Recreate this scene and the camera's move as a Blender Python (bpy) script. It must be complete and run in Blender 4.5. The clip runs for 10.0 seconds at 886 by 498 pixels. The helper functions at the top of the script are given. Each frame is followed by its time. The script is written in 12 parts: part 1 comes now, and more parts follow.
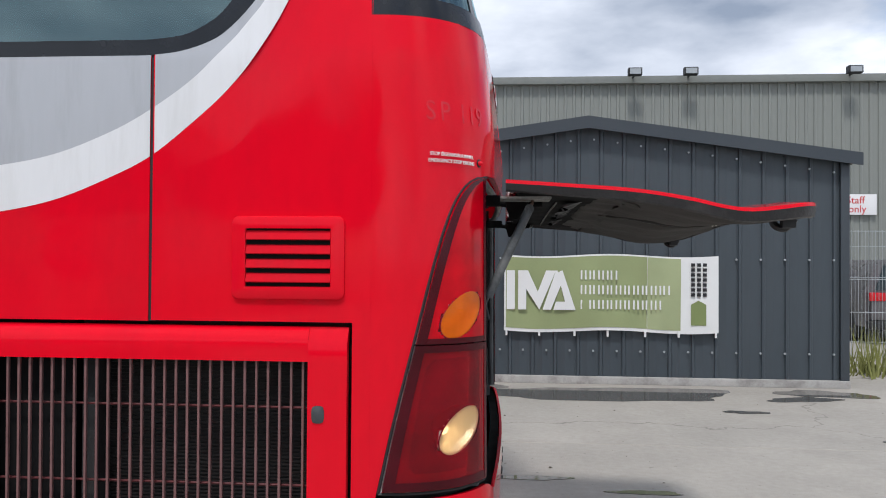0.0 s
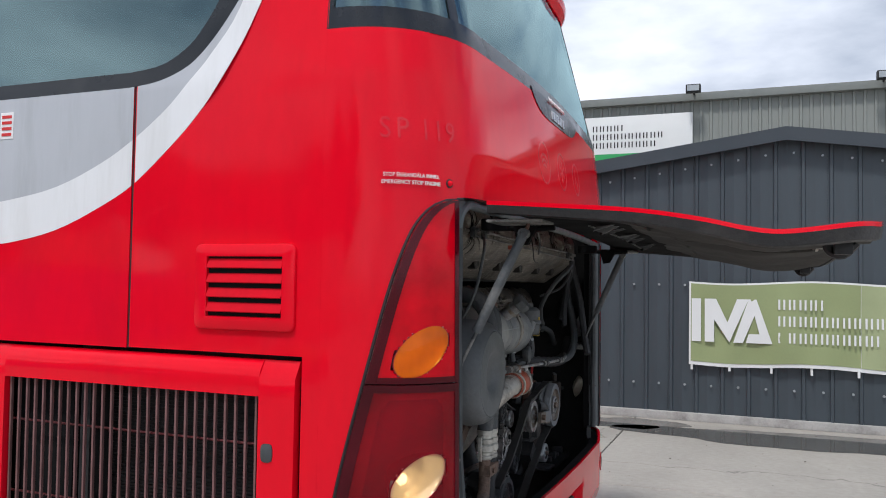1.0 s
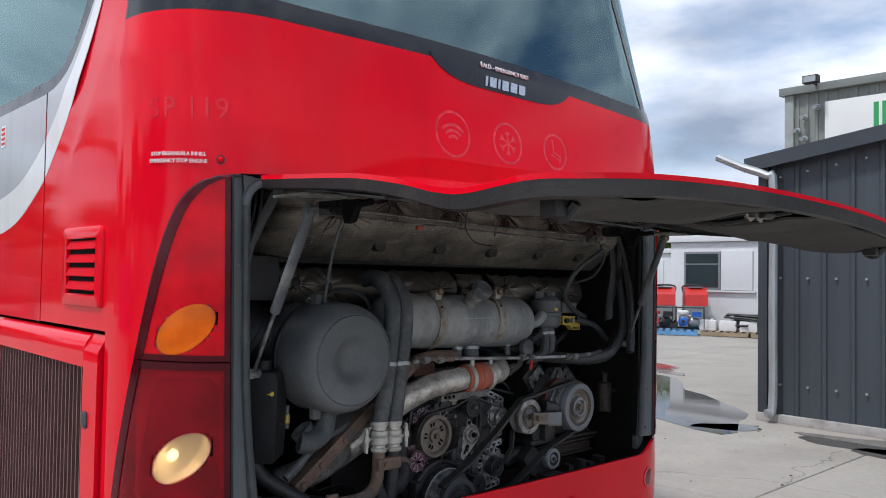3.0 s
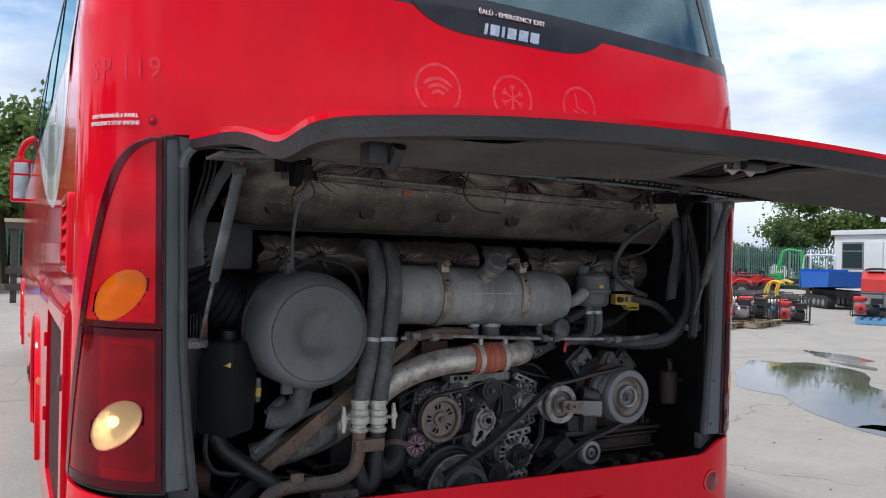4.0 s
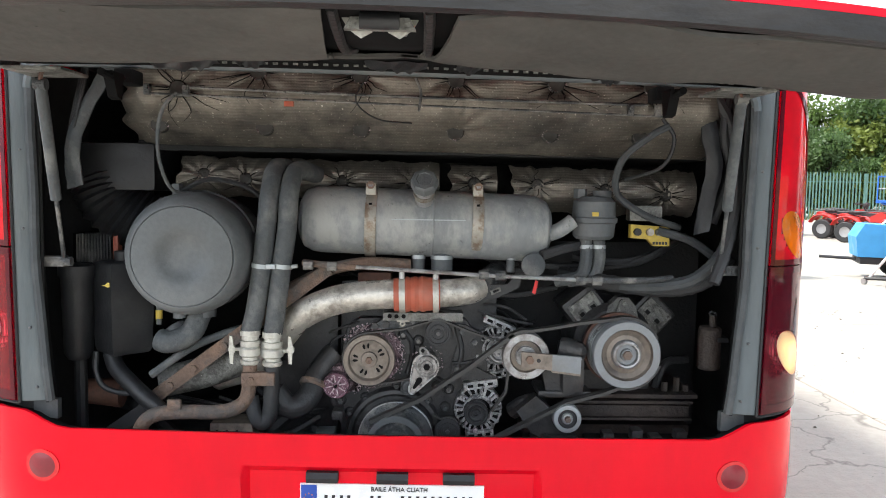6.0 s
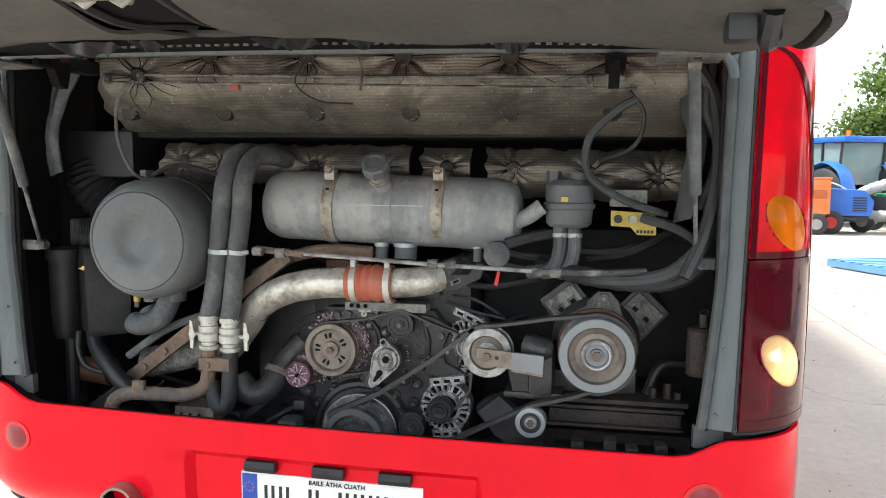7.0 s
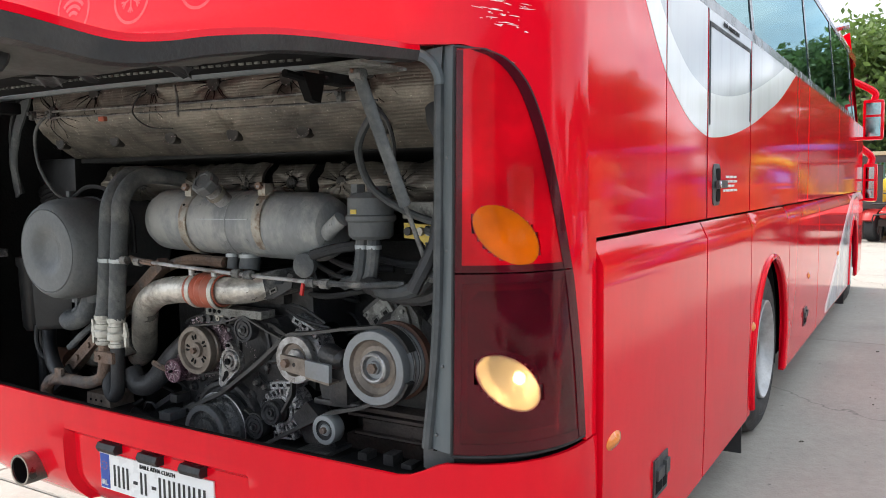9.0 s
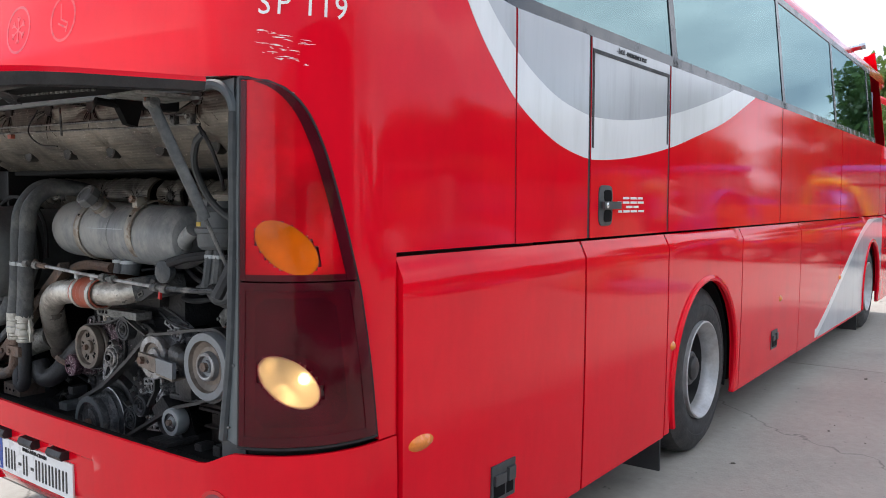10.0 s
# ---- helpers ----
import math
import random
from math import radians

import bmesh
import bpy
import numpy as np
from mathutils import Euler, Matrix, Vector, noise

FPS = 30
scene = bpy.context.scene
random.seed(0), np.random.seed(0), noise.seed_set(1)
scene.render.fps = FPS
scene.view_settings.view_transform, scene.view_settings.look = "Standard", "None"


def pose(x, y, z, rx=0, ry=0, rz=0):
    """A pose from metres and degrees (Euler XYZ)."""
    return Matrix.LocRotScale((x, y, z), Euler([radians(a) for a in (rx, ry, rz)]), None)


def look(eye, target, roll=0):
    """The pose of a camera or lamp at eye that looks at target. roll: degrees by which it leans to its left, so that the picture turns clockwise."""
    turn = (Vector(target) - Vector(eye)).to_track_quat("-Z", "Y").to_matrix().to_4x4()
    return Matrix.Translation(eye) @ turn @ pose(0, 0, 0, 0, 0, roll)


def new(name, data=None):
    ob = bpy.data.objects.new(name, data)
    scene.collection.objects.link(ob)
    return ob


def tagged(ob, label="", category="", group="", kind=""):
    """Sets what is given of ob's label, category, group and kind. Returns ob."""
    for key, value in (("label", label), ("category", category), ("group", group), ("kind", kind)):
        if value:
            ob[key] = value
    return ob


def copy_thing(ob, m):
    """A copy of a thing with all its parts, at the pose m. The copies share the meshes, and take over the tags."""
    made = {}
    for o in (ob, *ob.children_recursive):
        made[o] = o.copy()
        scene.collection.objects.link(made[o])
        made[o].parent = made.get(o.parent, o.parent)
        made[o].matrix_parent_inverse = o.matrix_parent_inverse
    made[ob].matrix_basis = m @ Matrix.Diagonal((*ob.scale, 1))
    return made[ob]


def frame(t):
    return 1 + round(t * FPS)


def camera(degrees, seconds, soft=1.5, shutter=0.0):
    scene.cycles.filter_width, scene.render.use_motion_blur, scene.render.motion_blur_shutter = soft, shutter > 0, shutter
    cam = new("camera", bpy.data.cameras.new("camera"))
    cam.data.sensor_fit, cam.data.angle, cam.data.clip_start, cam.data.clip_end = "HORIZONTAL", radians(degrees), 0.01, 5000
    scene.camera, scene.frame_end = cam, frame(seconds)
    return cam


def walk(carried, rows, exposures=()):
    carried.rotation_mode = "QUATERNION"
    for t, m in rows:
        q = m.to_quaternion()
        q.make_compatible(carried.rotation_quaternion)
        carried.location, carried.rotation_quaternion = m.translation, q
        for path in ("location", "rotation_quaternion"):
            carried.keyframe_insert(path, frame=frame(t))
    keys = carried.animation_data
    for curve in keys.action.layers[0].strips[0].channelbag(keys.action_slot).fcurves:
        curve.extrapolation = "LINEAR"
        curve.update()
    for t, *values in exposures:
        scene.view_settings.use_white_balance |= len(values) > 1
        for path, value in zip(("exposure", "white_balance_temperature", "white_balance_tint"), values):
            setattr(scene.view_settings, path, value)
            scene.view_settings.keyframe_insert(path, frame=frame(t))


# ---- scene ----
cam = camera(58.4, 10.0, 1.0)
METRES, EYE, TILT, LEAN, TURN = 7.55, 1.5, 0.0, 0.0, 4.5
ROWS = [
    (0.0, 0.0, 0.0, 0.0, -0.01, 0.79, -0.41),
    (0.5, 0.0517, 0.0213, 0.0018, 8.9, 1.58, -1.52),
    (1.0, 0.1015, 0.0475, 0.0038, 17.28, 2.32, -0.9),
    (1.5, 0.1544, 0.0683, 0.0058, 25.25, 2.53, 0.15),
    (2.0, 0.1947, 0.1022, 0.0027, 30.52, 2.03, -0.02),
    (2.5, 0.2376, 0.1352, 0.0002, 36.29, 2.19, -0.64),
    (4.0, 0.3097, 0.2652, -0.0044, 56.85, 0.33, -1.39),
    (4.5, 0.3139, 0.3148, -0.0078, 64.87, -0.56, -1.88),
    (5.0, 0.3195, 0.3635, -0.0093, 70.75, -1.66, -1.61),
    (5.5, 0.3263, 0.4146, -0.0087, 77.0, -3.34, -1.3),
    (7.0, 0.3074, 0.5518, -0.0097, 96.77, -5.58, -0.42),
    (7.5, 0.2946, 0.5931, -0.0126, 103.08, -5.61, -0.15),
    (8.0, 0.2885, 0.6387, -0.0135, 111.41, -5.37, 0.2),
    (8.5, 0.2789, 0.6851, -0.0122, 116.53, -4.94, 0.27),
    (9.0, 0.2604, 0.7288, -0.0105, 116.94, -4.53, 0.9),
    (9.5, 0.2498, 0.783, -0.011, 117.77, -4.25, 0.42),
    (10.0, 0.2337, 0.8246, -0.0098, 122.14, -3.45, -0.15),
]
EXPOSURES = [(0.0, 0.05, 6350, 12), (2.5, 0.15, 6250, 12), (4.0, 0.3, 6250, 12), (4.5, 0.55, 6300, 12), (5.0, 1.1, 6400, 11), (5.5, 1.5, 6550, 10), (7.0, 1.7, 6850, 6), (8.0, 1.62, 6850, 6), (9.0, 1.23, 6700, 9), (10.0, 0.95, 6450, 12)]
walk(cam, [(t, pose(0, 0, EYE, TILT, LEAN, TURN) @ pose(METRES * x, METRES * y, METRES * z, 90 + pitch, roll, yaw)) for t, x, y, z, yaw, pitch, roll in ROWS], EXPOSURES)

# ---- world and sun ----
SUN_ELEV, SUN_ROT = 61, 190
world = bpy.data.worlds.new("sky")
scene.world = world
world.use_nodes = True
wn, wl = world.node_tree.nodes, world.node_tree.links
wn.clear()
w_out, w_bg = wn.new("ShaderNodeOutputWorld"), wn.new("ShaderNodeBackground")
w_sky = wn.new("ShaderNodeTexSky")
w_sky.sky_type, w_sky.sun_disc = "NISHITA", False
w_sky.sun_elevation, w_sky.sun_rotation = radians(SUN_ELEV), radians(SUN_ROT)
w_co, w_map = wn.new("ShaderNodeTexCoord"), wn.new("ShaderNodeMapping")
w_map.inputs["Scale"].default_value = (1.0, 1.0, 2.6)
w_n1, w_n2 = wn.new("ShaderNodeTexNoise"), wn.new("ShaderNodeTexNoise")
w_n1.inputs["Scale"].default_value, w_n1.inputs["Detail"].default_value = 2.3, 9
w_n1.inputs["Roughness"].default_value = 0.55
w_n2.inputs["Scale"].default_value, w_n2.inputs["Detail"].default_value = 3.6, 10
w_r1, w_r2 = wn.new("ShaderNodeValToRGB"), wn.new("ShaderNodeValToRGB")
w_r1.color_ramp.elements[0].position, w_r1.color_ramp.elements[1].position = 0.34, 0.5
w_r2.color_ramp.elements[0].position, w_r2.color_ramp.elements[1].position = 0.3, 0.72
w_r2.color_ramp.elements[0].color = (2.3, 2.8, 3.6, 1)
w_r2.color_ramp.elements[1].color = (8.5, 8.9, 9.5, 1)
w_mix = wn.new("ShaderNodeMixRGB")
wl.new(w_co.outputs["Generated"], w_map.inputs["Vector"])
for n in (w_n1, w_n2):
    wl.new(w_map.outputs["Vector"], n.inputs["Vector"])
wl.new(w_n1.outputs["Fac"], w_r1.inputs["Fac"])
wl.new(w_n2.outputs["Fac"], w_r2.inputs["Fac"])
wl.new(w_r1.outputs["Color"], w_mix.inputs["Fac"])
wl.new(w_sky.outputs["Color"], w_mix.inputs["Color1"])
wl.new(w_r2.outputs["Color"], w_mix.inputs["Color2"])
wl.new(w_mix.outputs["Color"], w_bg.inputs["Color"])
w_bg.inputs["Strength"].default_value = 0.136
wl.new(w_bg.outputs["Background"], w_out.inputs["Surface"])

sun_data = bpy.data.lights.new("sun", "SUN")
sun_data.energy, sun_data.angle, sun_data.color = 2.3, radians(8), (1.0, 0.97, 0.93)
sun = new("sun", sun_data)
_e, _a = radians(SUN_ELEV), radians(SUN_ROT)
sun.matrix_world = look((math.sin(_a) * math.cos(_e) * 60, math.cos(_a) * math.cos(_e) * 60, math.sin(_e) * 60), (0, 0, 0))


# ---- materials ----
def mat(name, color, rough=0.6, metal=0.0, vary=0.15, scale=6.0, fine=60.0, bump=0.0, bump_scale=80.0,
        dirt=None, dirt_amount=0.0, dirt_scale=2.0, dirt_edge=0.25, speck=None, speck_scale=50.0, speck_cut=0.6, coat=0.0, trans=0.0, per_object=0.0, rough_vary=0.12, stretch=(1, 1, 1)):
    """A surface with colour variation at two scales, optional dirt patches, gloss variation and fine relief."""
    m = bpy.data.materials.new(name)
    m.use_nodes = True
    nt = m.node_tree
    b = nt.nodes["Principled BSDF"]
    co = nt.nodes.new("ShaderNodeTexCoord")
    mp = nt.nodes.new("ShaderNodeMapping")
    mp.inputs["Scale"].default_value = stretch
    nt.links.new(co.outputs["Object"], mp.inputs["Vector"])
    n1, n2 = nt.nodes.new("ShaderNodeTexNoise"), nt.nodes.new("ShaderNodeTexNoise")
    n1.inputs["Scale"].default_value, n1.inputs["Detail"].default_value = scale, 6
    n2.inputs["Scale"].default_value, n2.inputs["Detail"].default_value = fine, 4
    for n in (n1, n2):
        nt.links.new(mp.outputs["Vector"], n.inputs["Vector"])
    add = nt.nodes.new("ShaderNodeMath")
    add.operation = "MULTIPLY_ADD"
    nt.links.new(n2.outputs["Fac"], add.inputs[0])
    add.inputs[1].default_value = 0.5
    nt.links.new(n1.outputs["Fac"], add.inputs[2])
    val = nt.nodes.new("ShaderNodeMapRange")
    val.inputs["From Min"].default_value, val.inputs["From Max"].default_value = 0.4, 1.1
    val.inputs["To Min"].default_value, val.inputs["To Max"].default_value = 1 - vary, 1 + vary
    nt.links.new(add.outputs[0], val.inputs["Value"])
    hsv = nt.nodes.new("ShaderNodeHueSaturation")
    hsv.inputs["Color"].default_value = (*color, 1)
    nt.links.new(val.outputs["Result"], hsv.inputs["Value"])
    out = hsv.outputs["Color"]
    if per_object:
        info = nt.nodes.new("ShaderNodeObjectInfo")
        rr = nt.nodes.new("ShaderNodeMapRange")
        rr.inputs["To Min"].default_value, rr.inputs["To Max"].default_value = 1 - per_object, 1 + per_object
        nt.links.new(info.outputs["Random"], rr.inputs["Value"])
        h2 = nt.nodes.new("ShaderNodeHueSaturation")
        nt.links.new(rr.outputs["Result"], h2.inputs["Value"])
        nt.links.new(out, h2.inputs["Color"])
        out = h2.outputs["Color"]
    if dirt:
        n3 = nt.nodes.new("ShaderNodeTexNoise")
        n3.inputs["Scale"].default_value, n3.inputs["Detail"].default_value, n3.inputs["Roughness"].default_value = dirt_scale, 8, 0.65
        nt.links.new(mp.outputs["Vector"], n3.inputs["Vector"])
        rm = nt.nodes.new("ShaderNodeMapRange")
        rm.inputs["From Min"].default_value, rm.inputs["From Max"].default_value = 0.48, 0.48 + dirt_edge
        rm.inputs["To Max"].default_value = dirt_amount
        nt.links.new(n3.outputs["Fac"], rm.inputs["Value"])
        mx = nt.nodes.new("ShaderNodeMixRGB")
        mx.inputs["Color2"].default_value = (*dirt, 1)
        nt.links.new(rm.outputs["Result"], mx.inputs["Fac"])
        nt.links.new(out, mx.inputs["Color1"])
        out = mx.outputs["Color"]
    if speck:
        n4 = nt.nodes.new("ShaderNodeTexNoise")
        n4.inputs["Scale"].default_value, n4.inputs["Detail"].default_value, n4.inputs["Roughness"].default_value = speck_scale, 6, 0.7
        nt.links.new(mp.outputs["Vector"], n4.inputs["Vector"])
        rm4 = nt.nodes.new("ShaderNodeMapRange")
        rm4.inputs["From Min"].default_value, rm4.inputs["From Max"].default_value = speck_cut, speck_cut + 0.05
        rm4.inputs["To Max"].default_value = 0.85
        nt.links.new(n4.outputs["Fac"], rm4.inputs["Value"])
        mx4 = nt.nodes.new("ShaderNodeMixRGB")
        mx4.inputs["Color2"].default_value = (*speck, 1)
        nt.links.new(rm4.outputs["Result"], mx4.inputs["Fac"])
        nt.links.new(out, mx4.inputs["Color1"])
        out = mx4.outputs["Color"]
    nt.links.new(out, b.inputs["Base Color"])
    rv = nt.nodes.new("ShaderNodeMapRange")
    rv.inputs["From Min"].default_value, rv.inputs["From Max"].default_value = 0.35, 0.65
    rv.inputs["To Min"].default_value, rv.inputs["To Max"].default_value = max(0.02, rough - rough_vary), min(1, rough + rough_vary)
    nt.links.new(n1.outputs["Fac"], rv.inputs["Value"])
    nt.links.new(rv.outputs["Result"], b.inputs["Roughness"])
    b.inputs["Metallic"].default_value = metal
    b.inputs["Coat Weight"].default_value = coat
    b.inputs["Coat Roughness"].default_value = 0.08
    b.inputs["Transmission Weight"].default_value = trans
    if bump:
        nb = nt.nodes.new("ShaderNodeTexNoise")
        nb.inputs["Scale"].default_value, nb.inputs["Detail"].default_value = bump_scale, 5
        nt.links.new(mp.outputs["Vector"], nb.inputs["Vector"])
        bp = nt.nodes.new("ShaderNodeBump")
        bp.inputs["Strength"].default_value, bp.inputs["Distance"].default_value = bump, 0.01
        nt.links.new(nb.outputs["Fac"], bp.inputs["Height"])
        nt.links.new(bp.outputs["Normal"], b.inputs["Normal"])
    return m


def glass(name, tint, clear, body=None, share=0.0):
    """Tinted pane: mostly see-through, with a real mirror gloss that grows at grazing angles."""
    m = bpy.data.materials.new(name)
    m.use_nodes = True
    nt = m.node_tree
    nt.nodes.remove(nt.nodes["Principled BSDF"])
    out = nt.nodes["Material Output"]
    tr, gl, mx, fr = (nt.nodes.new(k) for k in ("ShaderNodeBsdfTransparent", "ShaderNodeBsdfGlossy", "ShaderNodeMixShader", "ShaderNodeFresnel"))
    tr.inputs["Color"].default_value = (*[c * clear for c in tint], 1)
    gl.inputs["Roughness"].default_value = 0.02
    gl.inputs["Color"].default_value = (0.68, 0.95, 0.97, 1)
    fr.inputs["IOR"].default_value = 2.9
    nt.links.new(fr.outputs["Fac"], mx.inputs["Fac"])
    inner = tr.outputs["BSDF"]
    if body:
        df, ad = nt.nodes.new("ShaderNodeBsdfDiffuse"), nt.nodes.new("ShaderNodeMixShader")
        co, nz, rp = (nt.nodes.new(k) for k in ("ShaderNodeTexCoord", "ShaderNodeTexNoise", "ShaderNodeMapRange"))
        nz.inputs["Scale"].default_value, nz.inputs["Detail"].default_value = 7.0, 3
        rp.inputs["From Min"].default_value, rp.inputs["From Max"].default_value = 0.35, 0.65
        rp.inputs["To Min"].default_value, rp.inputs["To Max"].default_value = 0.68, 1.15
        hs = nt.nodes.new("ShaderNodeHueSaturation")
        hs.inputs["Color"].default_value = (*body, 1)
        nt.links.new(co.outputs["Object"], nz.inputs["Vector"])
        nt.links.new(nz.outputs["Fac"], rp.inputs["Value"])
        nt.links.new(rp.outputs["Result"], hs.inputs["Value"])
        nt.links.new(hs.outputs["Color"], df.inputs["Color"])
        ad.inputs["Fac"].default_value = share
        nt.links.new(inner, ad.inputs[1])
        nt.links.new(df.outputs["BSDF"], ad.inputs[2])
        inner = ad.outputs["Shader"]
    nt.links.new(inner, mx.inputs[1])
    nt.links.new(gl.outputs["BSDF"], mx.inputs[2])
    nt.links.new(mx.outputs["Shader"], out.inputs["Surface"])
    return m


RED = (0.78, 0.003, 0.017)
# wheel steel darkened to paint the shade deep inside the rim
M_WHEELSHADE = mat("wheel steel in painted shade", (0.03, 0.03, 0.031), 0.5, metal=0.2, vary=0.4, scale=14, dirt=(0.075, 0.07, 0.062), dirt_amount=0.5, dirt_scale=10)
M_CATCH = mat("dark grey catch plastic", (0.045, 0.05, 0.053), 0.45, vary=0.2, scale=20, dirt=(0.09, 0.09, 0.09), dirt_amount=0.4, dirt_scale=12)
M_RED = mat("red coach paint", RED, 0.068, vary=0.06, scale=2.5, fine=30, dirt=(0.5, 0.006, 0.02), dirt_amount=0.35, dirt_scale=3, coat=0.0, stretch=(1, 1, 0.35), rough_vary=0.02)
M_RED.node_tree.nodes["Principled BSDF"].inputs["Specular IOR Level"].default_value = 0.2
M_WHITE = mat("white coach paint", (0.78, 0.79, 0.8), 0.14, vary=0.04, scale=3, fine=40, dirt=(0.55, 0.55, 0.53), dirt_amount=0.4, dirt_scale=8, coat=0.0, stretch=(1, 1, 0.14), rough_vary=0.06)
M_GREY = mat("grey coach paint", (0.46, 0.48, 0.51), 0.14, vary=0.05, scale=3, fine=40, dirt=(0.3, 0.31, 0.32), dirt_amount=0.5, dirt_scale=9, coat=0.0, stretch=(1, 1, 0.12), rough_vary=0.06)
M_BLACK = mat("black rubber", (0.018, 0.018, 0.02), 0.6, vary=0.3, scale=12, bump=0.2)
# near-black: underbody, and the shade painted into creases and holes
M_GAP = mat("dark underbody and painted shade", (0.009, 0.009, 0.0095), 0.9, vary=0.3, scale=5)
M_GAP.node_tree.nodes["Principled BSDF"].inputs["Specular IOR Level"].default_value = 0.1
M_FRIT = mat("black window border", (0.012, 0.014, 0.017), 0.18, vary=0.15, scale=8)
M_GLASS = glass("tinted window glass", (0.66, 0.8, 0.79), 0.6)
M_SEAT = mat("grey seat fabric", (0.13, 0.15, 0.19), 0.9, vary=0.3, scale=30, bump=0.3)
M_INSIDE = mat("coach interior lining", (0.34, 0.36, 0.37), 0.8, vary=0.1)
M_LENS = mat("red lamp lens", (0.62, 0.005, 0.012), 0.2, vary=0.18, scale=9, fine=90, coat=0.25, rough_vary=0.05)
M_LENSD = mat("dark red lamp lens", (0.2, 0.006, 0.016), 0.2, vary=0.35, scale=7, fine=60, coat=0.3, rough_vary=0.06)
M_AMBER = mat("amber lamp lens", (0.75, 0.2, 0.008), 0.16, vary=0.25, scale=22, fine=120, coat=0.6, bump=0.15, bump_scale=140)
M_CLEAR = mat("silvered lamp reflector", (0.86, 0.8, 0.68), 0.42, metal=1.0, vary=0.12, scale=14, fine=90, bump=0.3, bump_scale=70, rough_vary=0.08)
M_LREAR = mat("lamp housing back", (0.8, 0.79, 0.78), 0.4, metal=0.0, vary=0.3, scale=11, fine=70, bump=0.2, bump_scale=45)
M_LDARK = mat("dark lamp bowl", (0.2, 0.16, 0.18), 0.4, metal=0.3, vary=0.5, scale=9, fine=40)
M_TINTU = glass("red lamp glass", (1.0, 0.02, 0.04), 1.0, (0.95, 0.001, 0.016), 0.55)
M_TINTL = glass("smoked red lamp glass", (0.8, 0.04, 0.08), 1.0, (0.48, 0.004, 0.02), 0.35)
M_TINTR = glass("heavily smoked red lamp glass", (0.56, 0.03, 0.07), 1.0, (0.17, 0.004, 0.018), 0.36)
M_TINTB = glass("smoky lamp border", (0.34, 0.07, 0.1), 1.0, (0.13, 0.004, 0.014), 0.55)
M_TINTA = glass("amber lamp glass", (1.0, 0.5, 0.06), 0.99, (0.98, 0.23, 0.002), 0.45)
for _m in (M_TINTU, M_TINTL, M_TINTR, M_TINTA, M_TINTB):
    _m.node_tree.nodes["Fresnel"].inputs["IOR"].default_value = 1.32
    _m.node_tree.nodes["Glossy BSDF"].inputs["Color"].default_value = (1, 1, 1, 1)
    _m.node_tree.nodes["Glossy BSDF"].inputs["Roughness"].default_value = 0.06
M_TRIM = mat("grey rubber trim", (0.1, 0.118, 0.125), 0.5, vary=0.2, scale=14, dirt=(0.2, 0.21, 0.2), dirt_amount=0.5, dirt_scale=9, stretch=(1, 1, 0.2), bump=0.15)
M_TYRE = mat("tyre rubber", (0.03, 0.03, 0.031), 0.8, vary=0.3, scale=20, bump=0.3, dirt=(0.11, 0.1, 0.09), dirt_amount=0.5, dirt_scale=6)
M_STEEL = mat("painted steel wheel", (0.46, 0.465, 0.47), 0.4, metal=0.35, vary=0.2, scale=15, dirt=(0.26, 0.22, 0.18), dirt_amount=0.5, dirt_scale=10)
M_CHROME = mat("bright metal", (0.62, 0.62, 0.63), 0.24, metal=1.0, vary=0.15, scale=15)
M_PLATE = mat("white number plate", (0.8, 0.8, 0.8), 0.35, vary=0.04, scale=20)
M_BLUE = mat("blue plate band", (0.01, 0.06, 0.35), 0.4, vary=0.1)
M_INK = mat("black ink", (0.015, 0.015, 0.017), 0.5, vary=0.1)
M_INKW = mat("white lettering", (0.8, 0.8, 0.8), 0.5, vary=0.06, scale=30)
M_FADE = mat("sun-faded red film", (0.7, 0.012, 0.028), 0.12, vary=0.2, scale=20)
M_REDINK = mat("red lettering", (0.6, 0.03, 0.03), 0.5, vary=0.06)
M_BAY = mat("grimy bay lining", (0.017, 0.018, 0.019), 0.85, vary=0.5, scale=5, fine=40, bump=0.3, dirt=(0.034, 0.032, 0.03), dirt_amount=0.5, dirt_scale=4)
M_CONC = mat("worn concrete", (0.352, 0.328, 0.288), 0.85, vary=0.22, scale=0.7, fine=18, dirt=(0.2, 0.186, 0.161), dirt_amount=0.6, dirt_scale=0.6, dirt_edge=0.3, speck=(0.13, 0.12, 0.105), speck_scale=11, speck_cut=0.645, bump=0.45, bump_scale=55, rough_vary=0.1)


